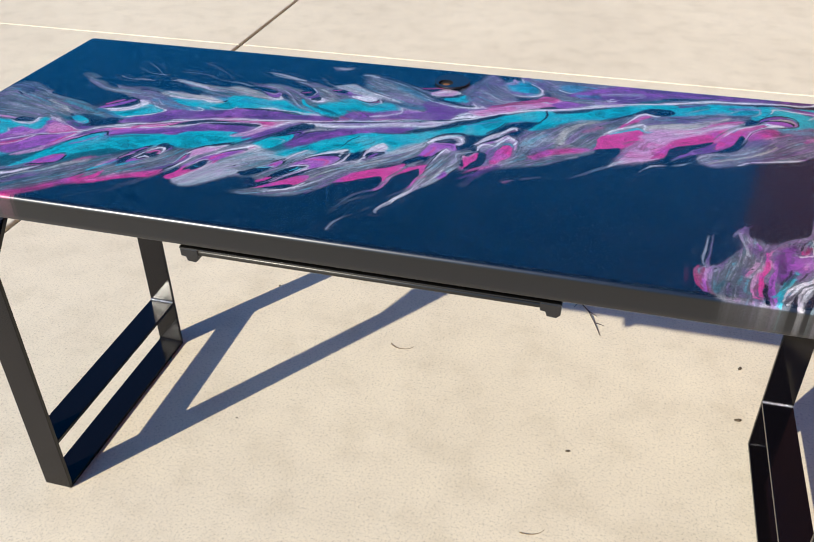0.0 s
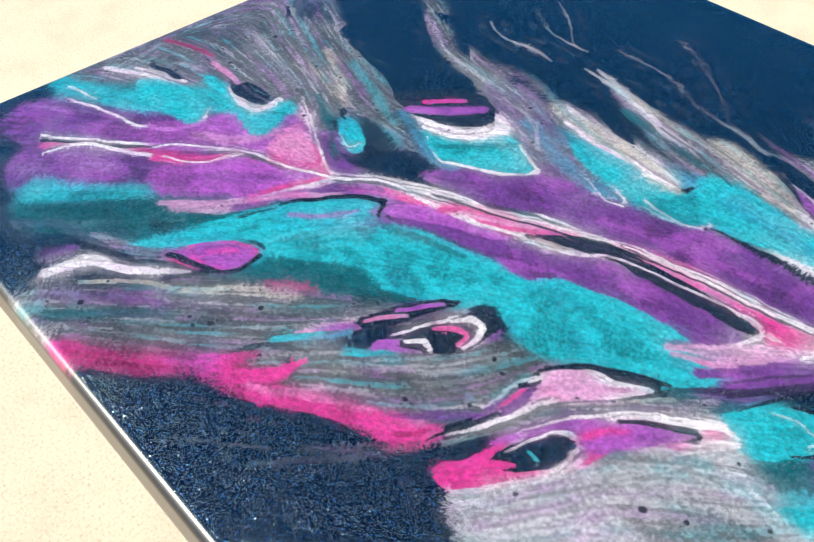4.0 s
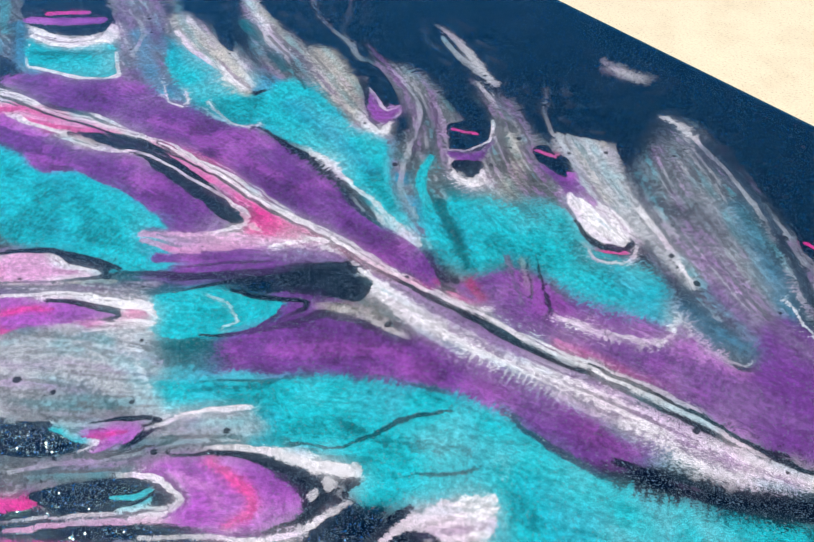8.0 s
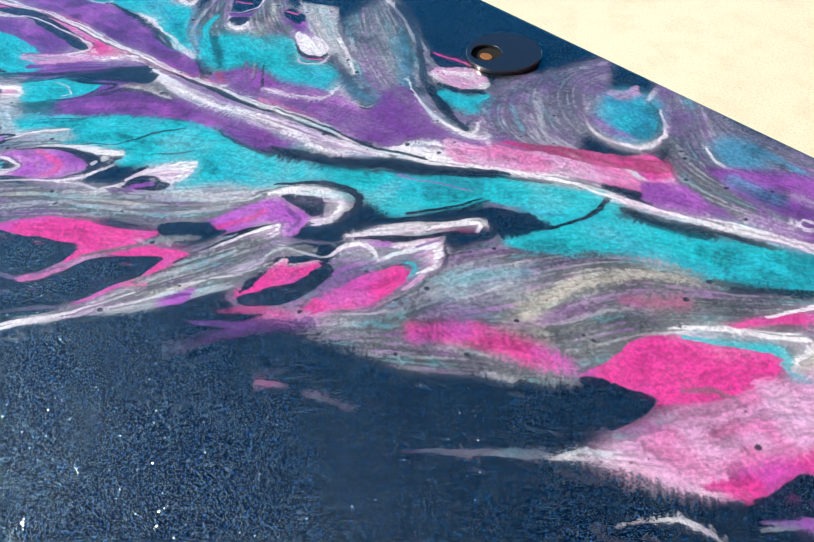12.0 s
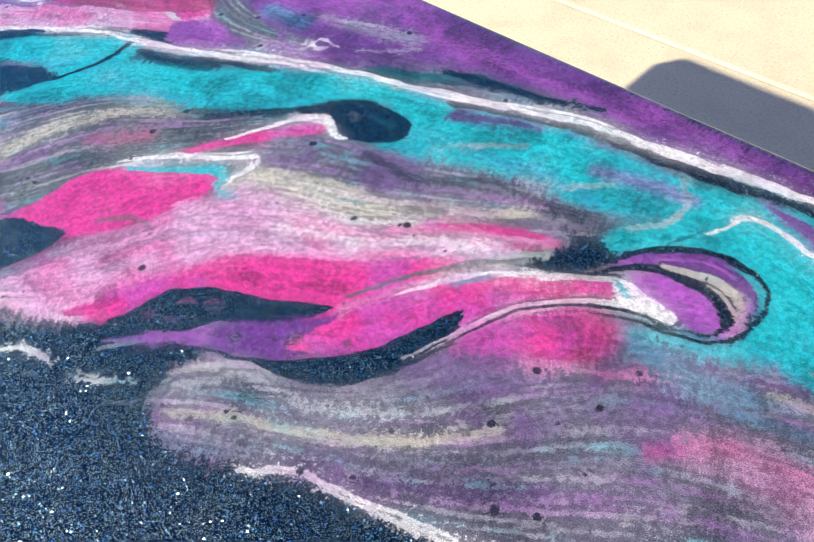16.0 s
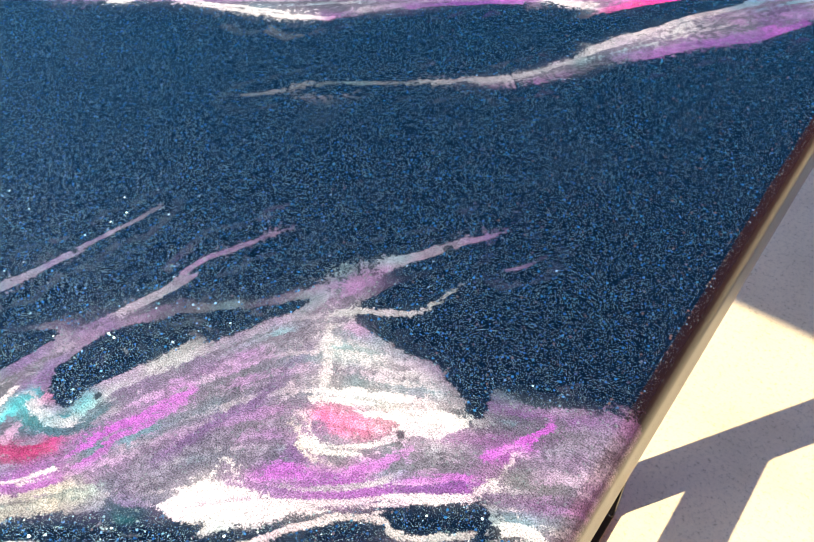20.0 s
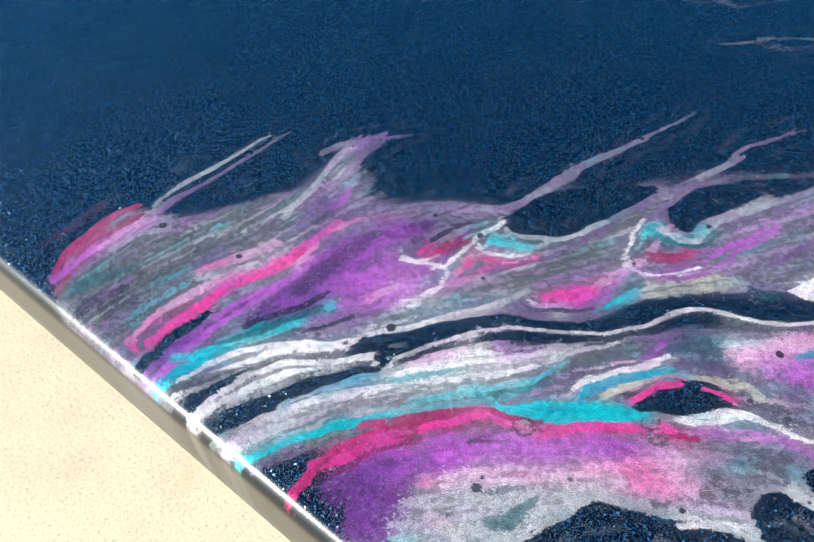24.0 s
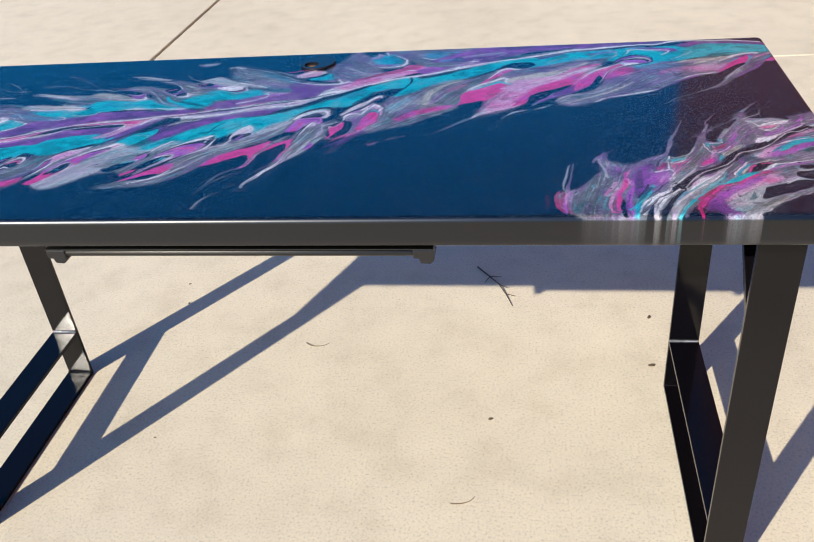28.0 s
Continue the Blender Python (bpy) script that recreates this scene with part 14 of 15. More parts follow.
    pour.band('S', 0.7, 1, [(1462, 111, 1.7), (1470, 110, 1.7), (1481, 113, 1.4), (1491, 117, 0.8), (1499, 118, 0.7), (1509, 125, 0.3)])
    pour.band('S', 0.7, 0.7, [(1474, 78, 0.2), (1482, 81, 0.4), (1495, 85, 0.4), (1503, 84, 0.2)])
    pour.band('W', 0.4, 1, [(1323, 64, 0.7), (1325, 74, 0.9), (1334, 90, 1.0), (1346, 106, 0.9), (1363, 118, 0.9), (1377, 127, 0.9), (1388, 139, 0.9), (1394, 147, 1.1), (1399, 155, 1.4), (1407, 161, 1.1), (1419, 166, 1.1), (1431, 172, 1.1), (1442, 182, 0.9), (1450, 192, 0.8), (1459, 204, 0.8), (1469, 216, 0.8), (1479, 222, 0.9), (1486, 222, 0.9), (1499, 231, 0.6)])
    pour.bubble('E', 0.8, 1459, 147, 3.9)
    pour.bubble('E', 0.8, 1467, 144, 2.7)
    pour.bubble('E', 0.8, 1412, 104, 3.2)
    pour.bubble('R', 0.6, 1377, 76, 3.6)
    pour.bubble('R', 0.6, 1417, 101, 2.9)
    pour.bubble('D', 0.9, 1441, 100, 2.7)
    pour.bubble('D', 0.9, 1441, 93, 2.0)
    pour.bubble('D', 0.9, 1447, 98, 2.0)
    pour.bubble('D', 0.9, 1451, 102, 1.2)
    pour.bubble('D', 0.9, 1429, 78, 1.3)
    pour.bubble('D', 0.9, 1432, 80, 1.2)
    pour.bubble('D', 0.9, 1475, 160, 1.6)
    pour.bubble('D', 0.9, 1345, 71, 1.1)
    pour.bubble('D', 0.9, 1351, 77, 1.1)
    pour.bubble('D', 0.9, 1355, 81, 1.0)
    pour.bubble('D', 0.9, 1360, 86, 1.0)
    pour.bubble('D', 0.9, 1337, 63, 1.4)


def close_gaps(pour, shape, sigma, low):
    """Pigment closes the gaps between strokes that lie side by side."""
    color, deep, cover = pour.color.reshape(*shape, 3), pour.deep.reshape(shape), pour.cover.reshape(shape)
    spread = blurred(cover, sigma)
    fill = np.stack([blurred(color[..., c] * cover, sigma * 0.8) for c in range(3)], -1) / np.maximum(blurred(cover, sigma * 0.8), 0.02)[..., None]
    gap = (1 - cover) * smooth_step((spread - low) / 0.34)
    color += (fill - np.array(PIGMENT["N"])) * gap[..., None]
    deep *= 1 - gap
    cover += gap


def pattern():
    """The whole pattern as a raster of red, green, blue and depth."""
    gy, gx = np.mgrid[0:RASTER_H, 0:RASTER_W].astype(np.float32)
    shape = (RASTER_H, RASTER_W)
    pour = Pour(gx.ravel() * CELL, gy.ravel() * CELL)
    pour_grounds(pour)
    close_gaps(pour, shape, 22, 0.28)
    rng = np.random.default_rng(11)

    def flow_ways():
        # the way the pour ran
        c, s = blurred(pour.flow[0], 5), blurred(pour.flow[1], 5)
        turn = np.arctan2(sample(s, gx * CELL / 4, gy * CELL / 4), sample(c, gx * CELL / 4, gy * CELL / 4)) / 2
        return np.cos(turn).astype(np.float32), np.sin(turn).astype(np.float32)

    dx, dy = flow_ways()
    strands = coarse_strands(rng, dx, dy, 1, 16)
    hairs = drawn_out(rng.random(shape).astype(np.float32), dx, dy, 9)
    broad = coarse_strands(rng, dx, dy, 4, 30)
    speck = pour.speck.reshape(shape)

    def slipped(amount, fine):
        layers = np.concatenate([pour.color.reshape(*shape, 3), pour.deep.reshape(*shape, 1), pour.cover.reshape(*shape, 1)], -1)
        slip = (strands - 0.5) * amount + (hairs - 0.5) * fine
        return sample(layers, gx + dx * slip, gy + dy * slip)

    def greyness(color):
        return smooth_step((color.min(-1) / np.maximum(color.max(-1), 1e-4) - 0.35) / 0.4)

    out = slipped(16, 7)
    lit = 1 - out[..., 3]
    out[..., :3] *= (1 + lit * ((strands - 0.5) * 0.35 + (broad - 0.5) * 0.25))[..., None]
    # thin marbling of the neighbouring pigments along the run, most of it in the greys
    other = coarse_strands(rng, dx, dy, 3, 22)
    free = lit * (0.25 + 0.75 * greyness(out[..., :3]))
    for kind, amount in (("D", 0.35 * smooth_step((0.24 - broad) / 0.2)), ("W", 0.22 * smooth_step((broad - 0.80) / 0.16)),
                         ("T", 0.30 * smooth_step((other - 0.80) / 0.15)), ("O", 0.35 * smooth_step((0.22 - other) / 0.15))):
        m = (amount * free * (0.4 + 1.2 * speck))[..., None].clip(0, 1)
        out[..., :3] = out[..., :3] * (1 - m) + np.array(PIGMENT[kind]) * m
    pour.color, pour.deep, pour.cover = out[..., :3].reshape(-1, 3).copy(), out[..., 3].ravel().copy(), out[..., 4].ravel().copy()
    pour_veins(pour)
    pour_left(pour)
    pour_middle(pour)
    pour_right(pour)
    pour_corner(pour)
    close_gaps(pour, shape, 10, 0.45)
    out = slipped(2.0, 2.6)
    # the finer run of the veins: threads of light, dark, purple and teal
    dx, dy = flow_ways()
    out = dispersed(pour, out, dx, dy, rng)
    strands, threads, tint = coarse_strands(rng, dx, dy, 1, 14), coarse_strands(rng, dx, dy, 2, 20), coarse_strands(rng, dx, dy, 3, 24)
    free = (1 - out[..., 3]) * greyness(out[..., :3])
    for kind, amount in (("D", 0.27 * smooth_step((0.28 - threads) / 0.2)), ("W", 0.20 * smooth_step((threads - 0.76) / 0.18)),
                         ("O", 0.26 * smooth_step((0.25 - tint) / 0.15)), ("T", 0.30 * smooth_step((tint - 0.80) / 0.15)), ("D", 0.18 * smooth_step((0.3 - strands) / 0.2))):
        m = (amount * free * (0.4 + 1.2 * speck))[..., None].clip(0, 1)
        out[..., :3] = out[..., :3] * (1 - m) + np.array(PIGMENT[kind]) * m
    # small dark pinholes and bubbles in the pigment
    grey = greyness(out[..., :3])
    for _ in range(2600):
        i, j, r = rng.integers(6, RASTER_H - 6), rng.integers(6, RASTER_W - 6), 0.8 + 2.6 * rng.random() ** 4
        if out[i, j, 3] < 0.3 and grey[i, j] > 0.3 * rng.random() and speck[i, j] < 0.62:
            w = slice(i - 6, i + 7), slice(j - 6, j + 7)
            hole = smooth_step(r + 0.6 - np.hypot(gx[w] - j, gy[w] - i))[..., None] * 0.9
            out[w][..., :3] = out[w][..., :3] * (1 - hole) + np.array(PIGMENT["D"]) * hole
    lit = 1 - out[..., 3]
    out[..., :3] *= (1 + lit * ((strands - 0.5) * 0.22 + (hairs - 0.5) * 0.28 + (speck - 0.5) * 0.5))[..., None]
    # what shows through the stipple: the pigment a few millimetres off, darker in the greys
    away = 2.6 * (hairs - 0.5) * 2
    under = sample(out, gx - dy * away + dx * 5 * (strands - 0.5), gy + dx * away + dy * 5 * (strands - 0.5))[..., :3]
    dark = (lit * (0.15 + 0.33 * greyness(out[..., :3]) * (1 - smooth_step((out[..., 1] - 0.4) / 0.3))))[..., None]
    under = under * (1 - dark) + np.array(PIGMENT["D"]) * dark
    return grains(out, under)


def dispersed(pour, out, dx, dy, rng):
    """Pigment thins out towards the dark, blooms beside white, and frays at its borders into grains and short hairs across the run."""
    shape = out.shape[:2]
    gy, gx = np.mgrid[0:shape[0], 0:shape[1]].astype(np.float32)
    wide, patch = Noise(21), Noise(22)
    mm_x, mm_y = gx * CELL, gy * CELL
    where = 0.6 * wide(mm_x / 45, mm_y / 30) + 0.4 * patch(mm_x / 16, mm_y / 12)
    other = 0.6 * patch(mm_x / 38 + 50, mm_y / 26) + 0.4 * wide(mm_x / 13, mm_y / 10 + 70)
    hair = drawn_out(rng.random(shape).astype(np.float32), -dy, dx, 11)
    bright = out[..., 1] * 0.6 + out[..., 0] * 0.25 + out[..., 2] * 0.15
    pale = smooth_step((out[..., :3].min(-1) - 0.22) / 0.3)
    thread = np.clip(2.5 * blurred(pour.thread.reshape(shape), 2.5), 0, 1)
    # thinner towards the dark
    dark = 1 - smooth_step(bright / 0.035)
    thin = smooth_step((0.55 * blurred(dark, 9) + 0.45 * blurred(dark, 24) - 0.10 + 0.5 * (where - 0.5)) / 0.5) * (1 - dark) * (1 - 0.7 * pale) * (1 - thread)
    shade = (0.80 * thin * (0.55 + 0.9 * (hair - 0.5) + 0.45)).clip(0, 0.92)[..., None]
    out[..., :3] = out[..., :3] * (1 - shade) + np.array(PIGMENT["D"]) * 1.5 * shade
    # deeper and lighter patches of the same pigment
    patches = 0.55 * smooth_step((0.49 - other) / 0.16) * (1 - pale) * (1 - thread) * (1 - dark) * (0.6 + 0.8 * (hair - 0.5))
    out[..., :3] *= (1 - patches)[..., None]
    # paler beside white
    bloom = smooth_step((blurred(pale, 12) * 0.9 + 0.5 * (other - 0.5)) / 0.5) * (1 - dark) * (0.25 + 0.75 * hair)
    bloom = (0.42 * bloom * (1 - pale))[..., None]
    out[..., :3] = out[..., :3] * (1 - bloom) + np.array(PIGMENT["W"]) * 0.9 * bloom
    # frayed borders
    free = np.clip(1 - 1.15 * thread, 0, 1)
    across = ((hair - 0.5) * 12 * smooth_step((other - 0.42) / 0.22) + rng.normal(size=shape) * (0.3 + 3.4 * smooth_step((where - 0.46) / 0.2))) * free
    along = rng.normal(size=shape) * (0.3 + 3.0 * smooth_step((where - 0.46) / 0.2)) * free
    return sample(out, gx + dx * along - dy * across, gy + dy * along + dx * across)


def grains(out, under):
    """Parts the pattern into two pigments at every place and the share of the first, so that they meet in grains, not in a blend."""
    root = np.sqrt(np.clip(out[..., :3], 0, 1)).astype(np.float32)
    near = 3.0
    mean = np.stack([blurred(root[..., c], near) for c in range(3)], -1)
    off = root - mean
    # the way of colour in which each neighbourhood varies most
    way = np.empty_like(off)
    way[:] = (0.66, 0.62, 0.42)
    spread = {(a, c): blurred(off[..., a] * off[..., c], near) for a in range(3) for c in range(a, 3)}
    for _ in range(4):
        way = np.stack([sum(spread[min(a, c), max(a, c)] * way[..., c] for c in range(3)) for a in range(3)], -1)
        way /= np.sqrt((way ** 2).sum(-1, keepdims=True)) + 1e-9
    way *= np.where((way * np.array((0.80, 0.50, 0.33))).sum(-1, keepdims=True) < 0, -1, 1)
    along = (off * way).sum(-1)
    ends = []
    for sense in (1, -1):
        weight = np.clip(along * sense, 0, None) + 1e-4
        total = blurred(weight, near)
        ends.append(np.stack([blurred(root[..., c] * weight, near) for c in range(3)], -1) / np.maximum(total, 1e-7)[..., None])
    high, low = ends
    gap = ((high - low) * way).sum(-1)
    share = np.clip(((root - low) * way).sum(-1) / np.maximum(gap, 1e-3), 0, 1)
    # where it is even all about: the pigment itself, in a stipple over what lies under it
    even = (1 - smooth_step((gap - 0.05) / 0.12))[..., None]
    high, low = np.clip(high, 0, 1) ** 2, np.clip(low, 0, 1) ** 2
    high = high * (1 - even) + out[..., :3] * 1.06 * even
    low = low * (1 - even) + under * even
    share = share * (1 - even[..., 0]) + 0.70 * even[..., 0]
    return np.concatenate([high, out[..., 3:4]], -1), np.concatenate([low, share[..., None]], -1)


def paint(verts):
    """Both pigments, with depth and share, for every vertex; down the sides the edge's pigment runs on, greyer, and
    darker towards the bottom.
    """
    x, y = np.clip(verts[:, 0], 0.001, LENGTH - 0.001) * 1000, np.clip(verts[:, 1], 0.001, DEPTH - 0.001) * 1000
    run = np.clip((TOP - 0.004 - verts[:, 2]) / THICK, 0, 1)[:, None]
    layers = []
    for raster in pattern():
        out = sample(raster, x / CELL, y / CELL)
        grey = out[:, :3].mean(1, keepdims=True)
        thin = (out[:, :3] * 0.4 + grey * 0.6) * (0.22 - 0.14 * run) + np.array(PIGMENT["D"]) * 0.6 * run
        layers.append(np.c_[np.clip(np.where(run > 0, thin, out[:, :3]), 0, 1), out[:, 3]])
    layers[0][:, 3] *= 1 - np.clip(run[:, 0] * 20, 0, 1)
    return layers


def tabletop():
    """The slab: a fine flat sheet on top, with a rim that turns over the rounded edge and down the sides."""
    inset, round_r = 0.012, 0.0075
    # the mesh is finer towards the front right corner, where the pattern is finest
    xs = np.r_[np.linspace(inset, 1.2, 1460)[:-1], np.linspace(1.2, LENGTH - inset, 600)]
    ys = np.r_[np.linspace(inset, 0.32, 550)[:-1], np.linspace(0.32, DEPTH - inset, 430)]
    nx, ny = len(xs), len(ys)
    gx, gy = np.meshgrid(xs, ys)
    top = np.stack([gx.ravel(), gy.ravel(), np.full(nx * ny, TOP)], 1)
    idx = np.arange(nx * ny).reshape(ny, nx)
    quads = []
    # loop round the inset rectangle: places and outward ways; corners fan out
    feet, ways = [], []
    fan = np.linspace(0, np.pi / 2, 9)
    def side(places, way):
        feet.extend(places), ways.extend([way] * len(places))
    def corner(x, y, start):
        for a in fan[1:-1]:
            feet.append((x, y)), ways.append((np.cos(start + a), np.sin(start + a)))
    x0, x1, y0, y1 = xs[0], xs[-1], ys[0], ys[-1]
    side([(x, y0) for x in xs], (0, -1)), corner(x1, y0, -np.pi / 2)
    side([(x1, y) for y in ys], (1, 0)), corner(x1, y1, 0)
    side([(x, y1) for x in xs[::-1]], (0, 1)), corner(x0, y1, np.pi / 2)
    side([(x0, y) for y in ys[::-1]], (-1, 0)), corner(x0, y0, np.pi)
    feet, ways = np.array(feet), np.array(ways)
    arc = np.linspace(0, np.pi / 2, 7)
    profile = [(0, 0), ((inset - round_r) / 2, 0)] + [(inset - round_r + round_r * np.sin(a), -round_r + round_r * np.cos(a)) for a in arc]
    profile += [(inset, -0.012), (inset, -0.021), (inset, -0.030), (inset, -THICK + 0.002), (inset - 0.002, -THICK)]
    n, base, rim = len(feet), len(top), []
    for out, down in profile:
        rim.append(np.c_[feet + ways * out, np.full(n, TOP + down)])
    for k in range(len(profile) - 1):
        a = base + k * n + np.arange(n)
        b = base + k * n + (np.arange(n) + 1) % n
        quads.append(np.stack([a, a + n, b + n, b], -1))
    verts = np.concatenate([top, *rim])
    # underside: one plate just inside the rim's last loop
    last = len(verts) - n
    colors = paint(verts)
    # plain navy takes one large square in place of many small ones
    block, deep = 12, colors[0][:nx * ny, 3].reshape(ny, nx)
    deep = np.minimum(np.minimum(deep[:-1, :-1], deep[1:, :-1]), np.minimum(deep[:-1, 1:], deep[1:, 1:]))
    high, wide = (ny - 1) // block, (nx - 1) // block
    plain = deep[:high * block, :wide * block].reshape(high, block, wide, block).min((1, 3)) > 0.97
    fine = np.ones((ny - 1, nx - 1), bool)
    fine[:high * block, :wide * block] = ~np.kron(plain, np.ones((block, block), bool))
    i, j = np.nonzero(plain)
    i, j = i * block, j * block
    quads.append(np.stack([idx[:-1, :-1], idx[:-1, 1:], idx[1:, 1:], idx[1:, :-1]], -1)[fine])
    quads.append(np.stack([idx[i, j], idx[i, j + block], idx[i + block, j + block], idx[i + block, j]], -1))
    quads = np.concatenate(quads)
    used = np.zeros(len(verts), bool)
    used[quads.ravel()] = True
    number = np.cumsum(used) - 1
    verts, quads, last, colors = verts[used], number[quads].astype(np.int32), number[last], [c[used] for c in colors]
    me = bpy.data.meshes.new("tabletop")
    me.vertices.add(len(verts)), me.loops.add(quads.size + n), me.polygons.add(len(quads) + 1)
    me.vertices.foreach_set("co", verts.astype(np.float32).ravel())
    me.loops.foreach_set("vertex_index", np.concatenate([quads.ravel(), last + np.arange(n)[::-1]]).astype(np.int32))
    me.polygons.foreach_set("loop_start", np.arange(len(quads) + 1, dtype=np.int32) * 4)
    me.update(calc_edges=True)
    me.polygons.foreach_set("use_smooth", np.r_[np.ones(len(quads), bool), False])
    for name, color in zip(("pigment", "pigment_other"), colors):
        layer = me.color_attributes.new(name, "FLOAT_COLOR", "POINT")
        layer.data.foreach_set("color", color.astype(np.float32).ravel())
    satin = me.attributes.new("edge", "FLOAT", "POINT")
    satin.data.foreach_set("value", np.clip((TOP - verts[:, 2]) / 0.0015, 0, 1).astype(np.float32))
    me.materials.append(RESIN)
    me.validate()
    ob = new("tabletop", me)
    ob.parent = desk
    return tagged(ob, "glossy navy resin with teal, purple, pink and white swirls")


tabletop()

UNDER = TOP - THICK


def leg_frame(x0, x1):
    """Flat steel bar: two upright posts, a foot bar on the ground, a second bar above it and braces under the top."""
    y0, y1, t, z = 0.083, 0.556, 0.008, 0.128
    frame_ob = new("leg_frame")
    frame_ob.parent = desk
    b = 0.0012
    part("foot_bar", box(x0, y0 + t, 0.0, x1, y1 - t, t, b), BLACK, frame_ob)
    part("front_post", box(x0, y0, 0.0, x1, y0 + t, UNDER, b), BLACK, frame_ob)
    part("back_post", box(x0, y1 - t, 0.0, x1, y1, UNDER, b), BLACK, frame_ob)
    part("cross_bar", box(x0, y0 + t, z - t, x1, y1 - t, z, b), BLACK, frame_ob)
    part("brace", sweep([(y0 + t, 0.530), (y0 + t + 0.150, UNDER), (y0 + t + 0.136, UNDER), (y0 + t, 0.545)], "x", x0 + 0.001, x1 - 0.001, 0.0008), BLACK, frame_ob)
    random.seed(5)
    for name, y, zz in (("weld_bead", y1 - t, z), ("weld_bead", y0 + t, z), ("weld_bead", y1 - t, t)):
        bm = bmesh.new()
        x = x0 + 0.003
        while x < x1 - 0.003:
            bmesh.ops.create_icosphere(bm, subdivisions=1, radius=0.0028 + random.random() * 0.0012, matrix=pose(x, y + (0.001 if y < 0.3 else -0.001), zz + 0.001))
            x += 0.0035
        part(name, bm, WELD if zz == z and y > 0.3 else BLACK, frame_ob, smooth=60)
    return frame_ob


leg_frame(0.043, 0.102)
leg_frame(1.420, 1.479)


def keyboard_rail():
    """The slim pull-out rail under the front edge, with a turned-down hook at each end."""
    x0, x1 = 0.510, 1.022
    rail = new("pull_out_rail")
    rail.parent = desk
    tagged(rail, "glossy black pull-out rail under the front edge")
    z = UNDER
    part("tray_board", box(x0 + 0.004, 0.030, z - 0.013, x1 - 0.004, 0.30, z - 0.004, 0.001), TRAY, rail)
    part("top_ridge", sweep([(0.003, z - 0.0062), (0.006, z - 0.0052), (0.030, z - 0.0052), (0.030, z - 0.0076), (0.003, z - 0.0076)], "x", x0, x1, 0.0006), RAIL, rail)
    curve = [(0.013 - 0.0075 * math.cos(a), z - 0.0145 - 0.0058 * math.sin(a)) for a in (-0.9, -0.5, 0.0, 0.5, 1.0, 1.5)]
    part("front_bar", sweep(curve + [(0.030, z - 0.0200), (0.030, z - 0.0090)], "x", x0 + 0.001, x1 - 0.001, 0.0004), RAIL, rail, smooth=50)
    for a in (x0, x1 - 0.026):
        outline = [(a, z - 0.0085), (a + 0.026, z - 0.0085), (a + 0.026, z - 0.024), (a + 0.021, z - 0.029), (a + 0.009, z - 0.028), (a + 0.007, z - 0.0215), (a, z - 0.0205)]
        part("end_hook", sweep(outline, "y", 0.0045, 0.034, 0.0012), TRAY, rail)
    for a in (x0 + 0.03, x1 - 0.06):
        part("hanger", box(a, 0.12, z - 0.005, a + 0.03, 0.18, z), TRAY, rail)


keyboard_rail()


def grommet(x, y, r=0.0315):
    """A cable port: a flat round cap with a notch, over a sleeve with a raw opening."""
    g = new("cable_grommet")
    g.parent = desk
    tagged(g, "dark glossy round cable port cover with an open notch")
    hole, turn, n = 0.0125, radians(-128), 56
    cx, cy = x + math.cos(turn) * 0.0146, y + math.sin(turn) * 0.0146
    bm = bmesh.new()
    loops = []
    for px, py, rr, z in ((x, y, r, 0.0008), (x, y, r, 0.0034), (x, y, r - 0.0008, 0.0042), (cx, cy, hole + 0.0006, 0.0042), (cx, cy, hole, 0.0036), (cx, cy, hole, 0.0008)):
        loops.append([bm.verts.new((px + rr * math.cos(2 * math.pi * k / n), py + rr * math.sin(2 * math.pi * k / n), TOP + z)) for k in range(n)])
    for lo, hi in zip(loops, loops[1:] + loops[:1]):
        for k in range(n):
            bm.faces.new((lo[k], lo[(k + 1) % n], hi[(k + 1) % n], hi[k]))
    part("cap", bm, CAP, g, smooth=40)
    bm = bmesh.new()
    bmesh.ops.create_cone(bm, cap_ends=False, segments=48, radius1=r - 0.002, radius2=r - 0.0025, depth=0.0012, matrix=pose(x, y, TOP + 0.0007))
    part("sleeve", bm, CAP, g, smooth=40)
    # no hole is cut: a flat black disc stands in for its shade
    bm = bmesh.new()
    bmesh.ops.create_cone(bm, cap_ends=True, segments=48, radius1=r - 0.003, radius2=r - 0.003, depth=0.0005, matrix=pose(x, y, TOP + 0.0005))
    part("shade_disc", bm, HOLE_SHADE, g, "flat black disc painted as the shade in the cable hole")
    bm = bmesh.new()
    bmesh.ops.create_cone(bm, cap_ends=True, segments=24, radius1=0.0062, radius2=0.0058, depth=0.0006, matrix=pose(cx + 0.001, cy - 0.001, TOP + 0.0011) @ Matrix.Diagonal((1.0, 0.7, 1.0, 1.0)))
    part("raw_edge", bm, RAW, g, "raw orange-brown board inside the opening")


grommet(0.764, 0.549)


# ---- small things lying on the concrete ----
BARK = material("dry_brown_twig", 0.85, 0.0, (0.085, 0.055, 0.035))[0]
STRAW = material("dry_straw", 0.8, 0.0, (0.22, 0.15, 0.075))[0]
LEAF = material("dry_leaf_bit", 0.8, 0.0, (0.10, 0.075, 0.045))[0]


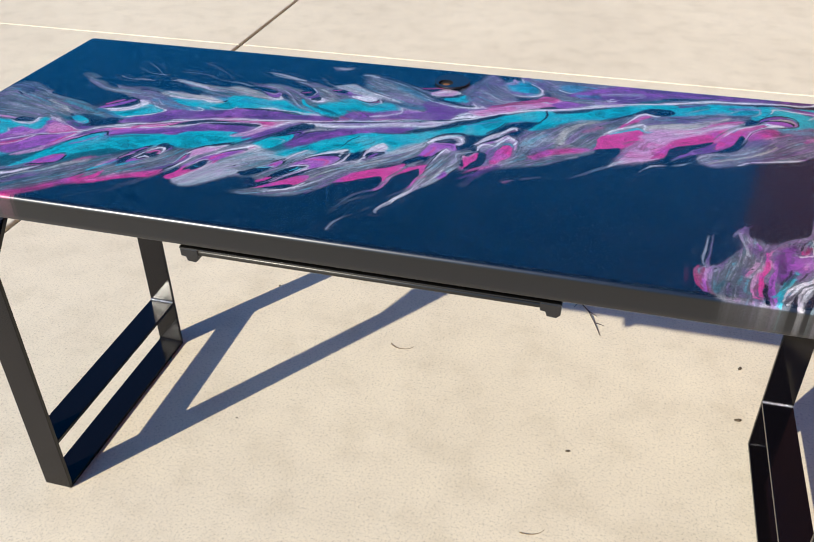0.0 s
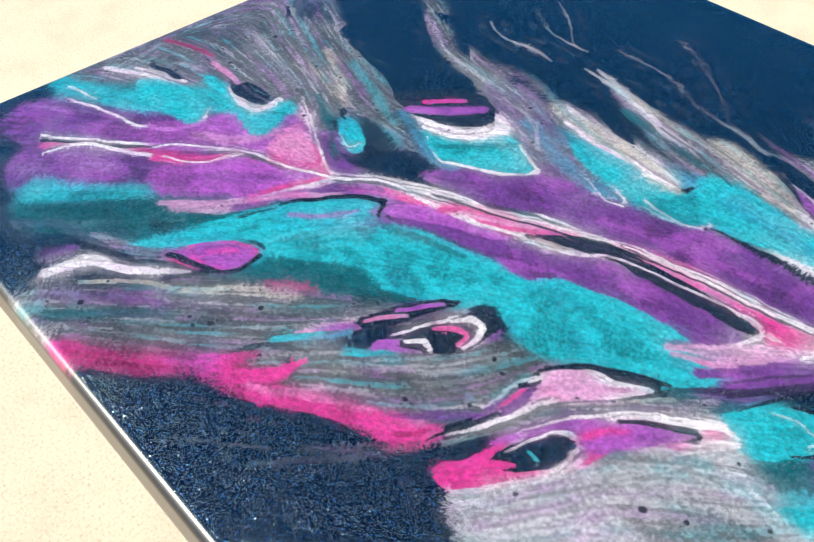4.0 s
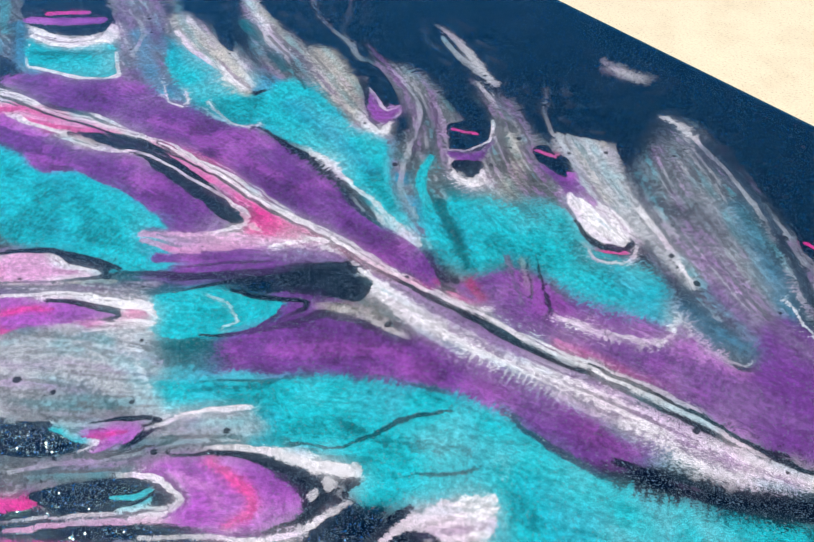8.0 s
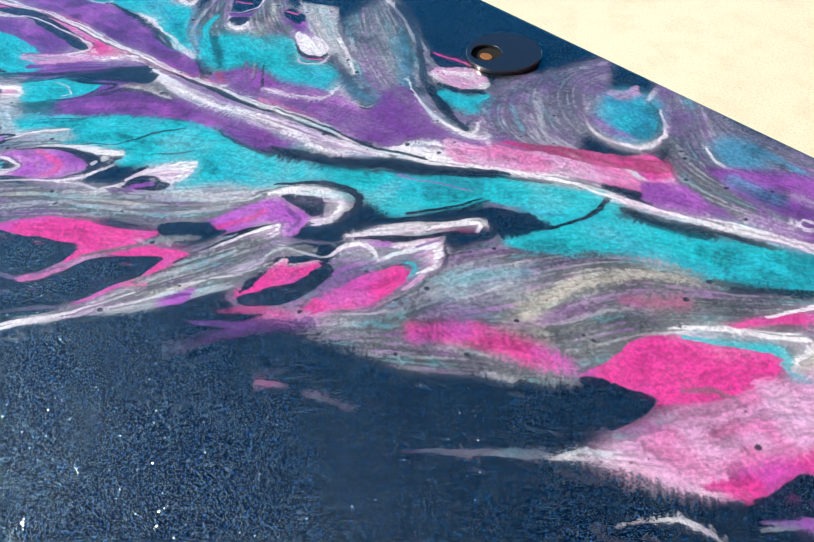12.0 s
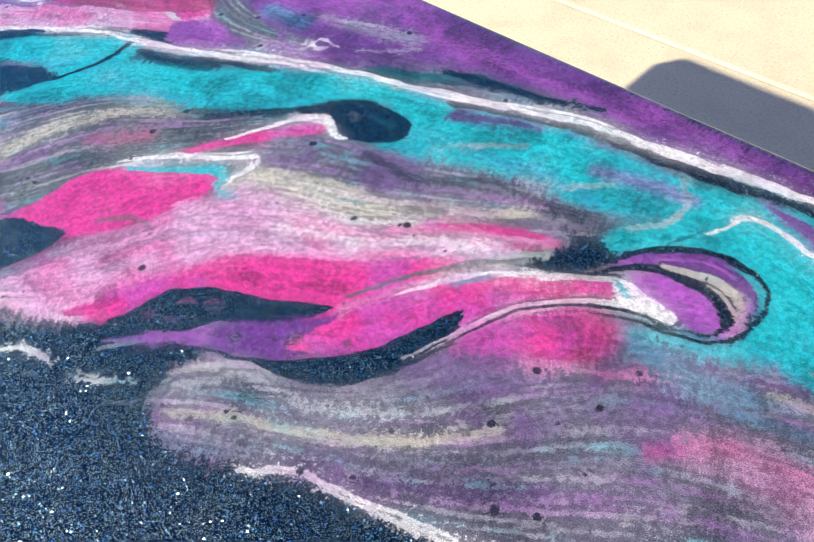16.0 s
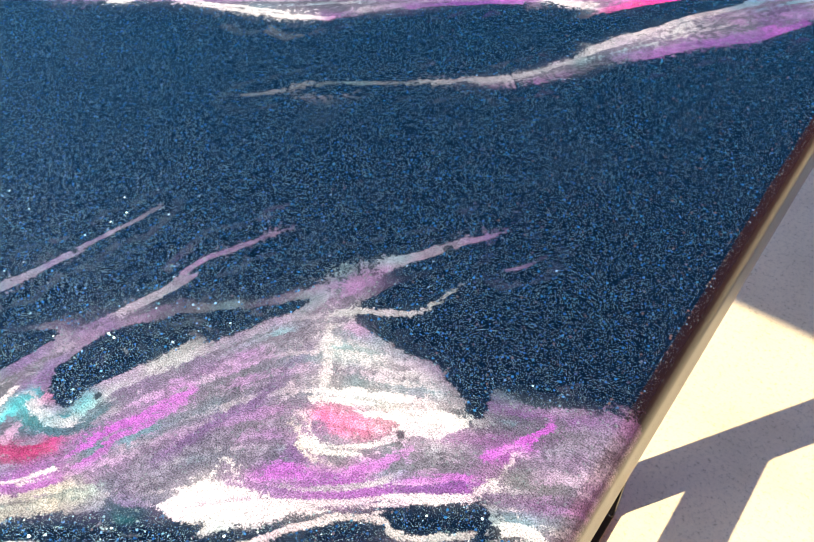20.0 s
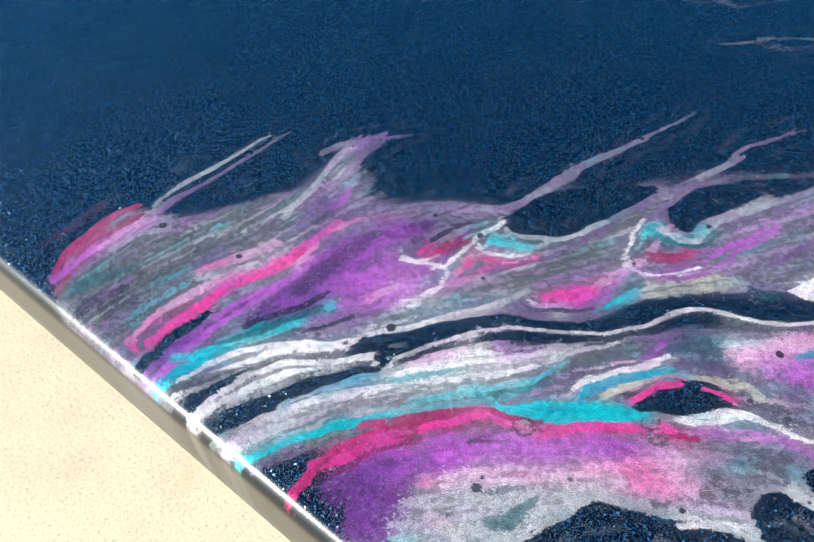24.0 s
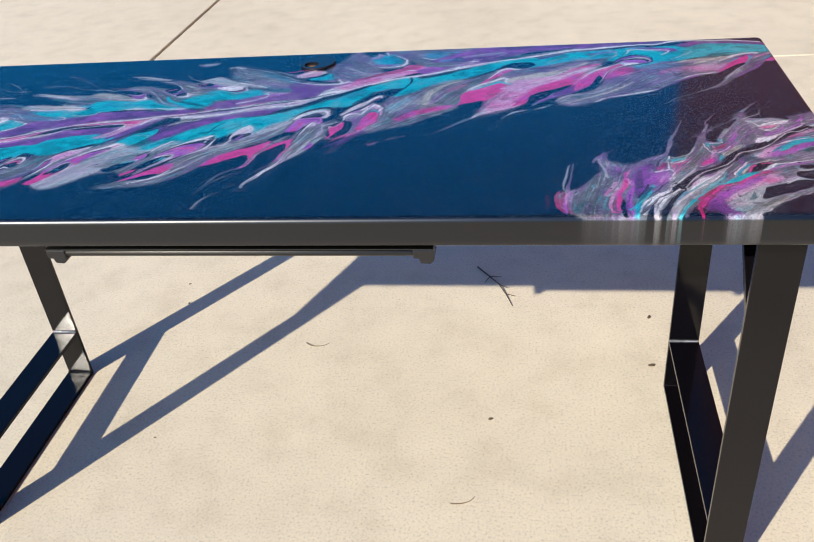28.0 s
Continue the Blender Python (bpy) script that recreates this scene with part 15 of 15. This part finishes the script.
def stem(name, places, thick, mat, label, category, group=""):
    """A thin bent stem that tapers to its tip, lying on the ground."""
    bm = bmesh.new()
    loops = []
    for i, (x, y, z) in enumerate(places):
        r = thick * (1 - 0.7 * i / (len(places) - 1))
        here = Vector((x, y, z + r))
        ahead = Vector(places[min(i + 1, len(places) - 1)]) - Vector(places[max(i - 1, 0)])
        side = Vector((-ahead.y, ahead.x, 0)).normalized()
        loops.append([bm.verts.new(here + side * r * math.cos(k * math.pi / 3) + Vector((0, 0, 1)) * r * math.sin(k * math.pi / 3)) for k in range(6)])
    for lo, hi in zip(loops, loops[1:]):
        for k in range(6):
            bm.faces.new((lo[k], lo[(k + 1) % 6], hi[(k + 1) % 6], hi[k]))
    bm.faces.new(loops[0]), bm.faces.new(loops[-1])
    ob = part(name, bm, mat, smooth=60)
    return tagged(ob, label, category, group)


twig = stem("twig", [(0.995, 1.015, 0), (1.03, 0.965, 0.003), (1.055, 0.93, 0.004), (1.075, 0.885, 0.002), (1.092, 0.84, 0)], 0.0022, BARK, "thin dry brown twig with side shoots on concrete", "twig")
for base, tip in (((1.03, 0.965), (1.060, 0.968)), ((1.055, 0.93), (1.078, 0.915)), ((1.03, 0.965), (1.018, 0.940)), ((1.075, 0.885), (1.098, 0.880))):
    bm = bmesh.new()
    a, b = Vector((*base, 0.005)), Vector((*tip, 0.003))
    turn = (b - a).to_track_quat("Z", "Y").to_matrix().to_4x4()
    bmesh.ops.create_cone(bm, cap_ends=True, segments=6, radius1=0.0014, radius2=0.0005, depth=(b - a).length, matrix=Matrix.Translation((a + b) / 2) @ turn)
    part("side_shoot", bm, BARK, twig)


def arc(x, y, size, start, sweep_angle, n=9):
    return [(x + size * math.cos(start + sweep_angle * k / (n - 1)), y + 0.8 * size * math.sin(start + sweep_angle * k / (n - 1)), 0.002 * math.sin(math.pi * k / (n - 1))) for k in range(n)]


for x, y, size, start, run in ((0.627, 0.690, 0.030, 3.5, 2.6), (1.000, 0.232, 0.034, -1.9, 1.7), (-0.42, -0.12, 0.02, 0.4, 2.0)):
    stem("straw", arc(x, y, size, start, run), 0.0011, STRAW, "thin curled dry straw lying on sunlit concrete", "straw", "bits of straw")


def leaf_bit(x, y, size, turn):
    """A crumpled scrap of dry leaf."""
    bm = bmesh.new()
    random.seed(int(x * 1000) + int(y * 77))
    bmesh.ops.create_icosphere(bm, subdivisions=2, radius=1)
    for v in bm.verts:
        v.co *= 0.8 + 0.4 * random.random()
        v.co.z = max(v.co.z, -0.6)
    bm.transform(pose(x, y, size * 0.18, 0, 0, turn) @ Matrix.Diagonal((size, size * 0.6, size * 0.3, 1)))
    ob = part("leaf_scrap", bm, LEAF)
    return tagged(ob, "small crumpled brown dry leaf scrap on concrete", "leaf scrap", "leaf scraps")


for x, y, size, turn in ((1.055, 0.437, 0.0055, 20), (1.418, 0.800, 0.0065, 70), (1.404, 0.621, 0.0075, 10), (0.21, 0.93, 0.004, 40),
                         (0.24, 0.84, 0.004, 80), (-0.47, 0.62, 0.006, 15), (-0.44, 0.58, 0.008, 60), (0.72, 1.86, 0.007, 0), (0.34, 0.35, 0.003, 0)):
    leaf_bit(x, y, size, turn)
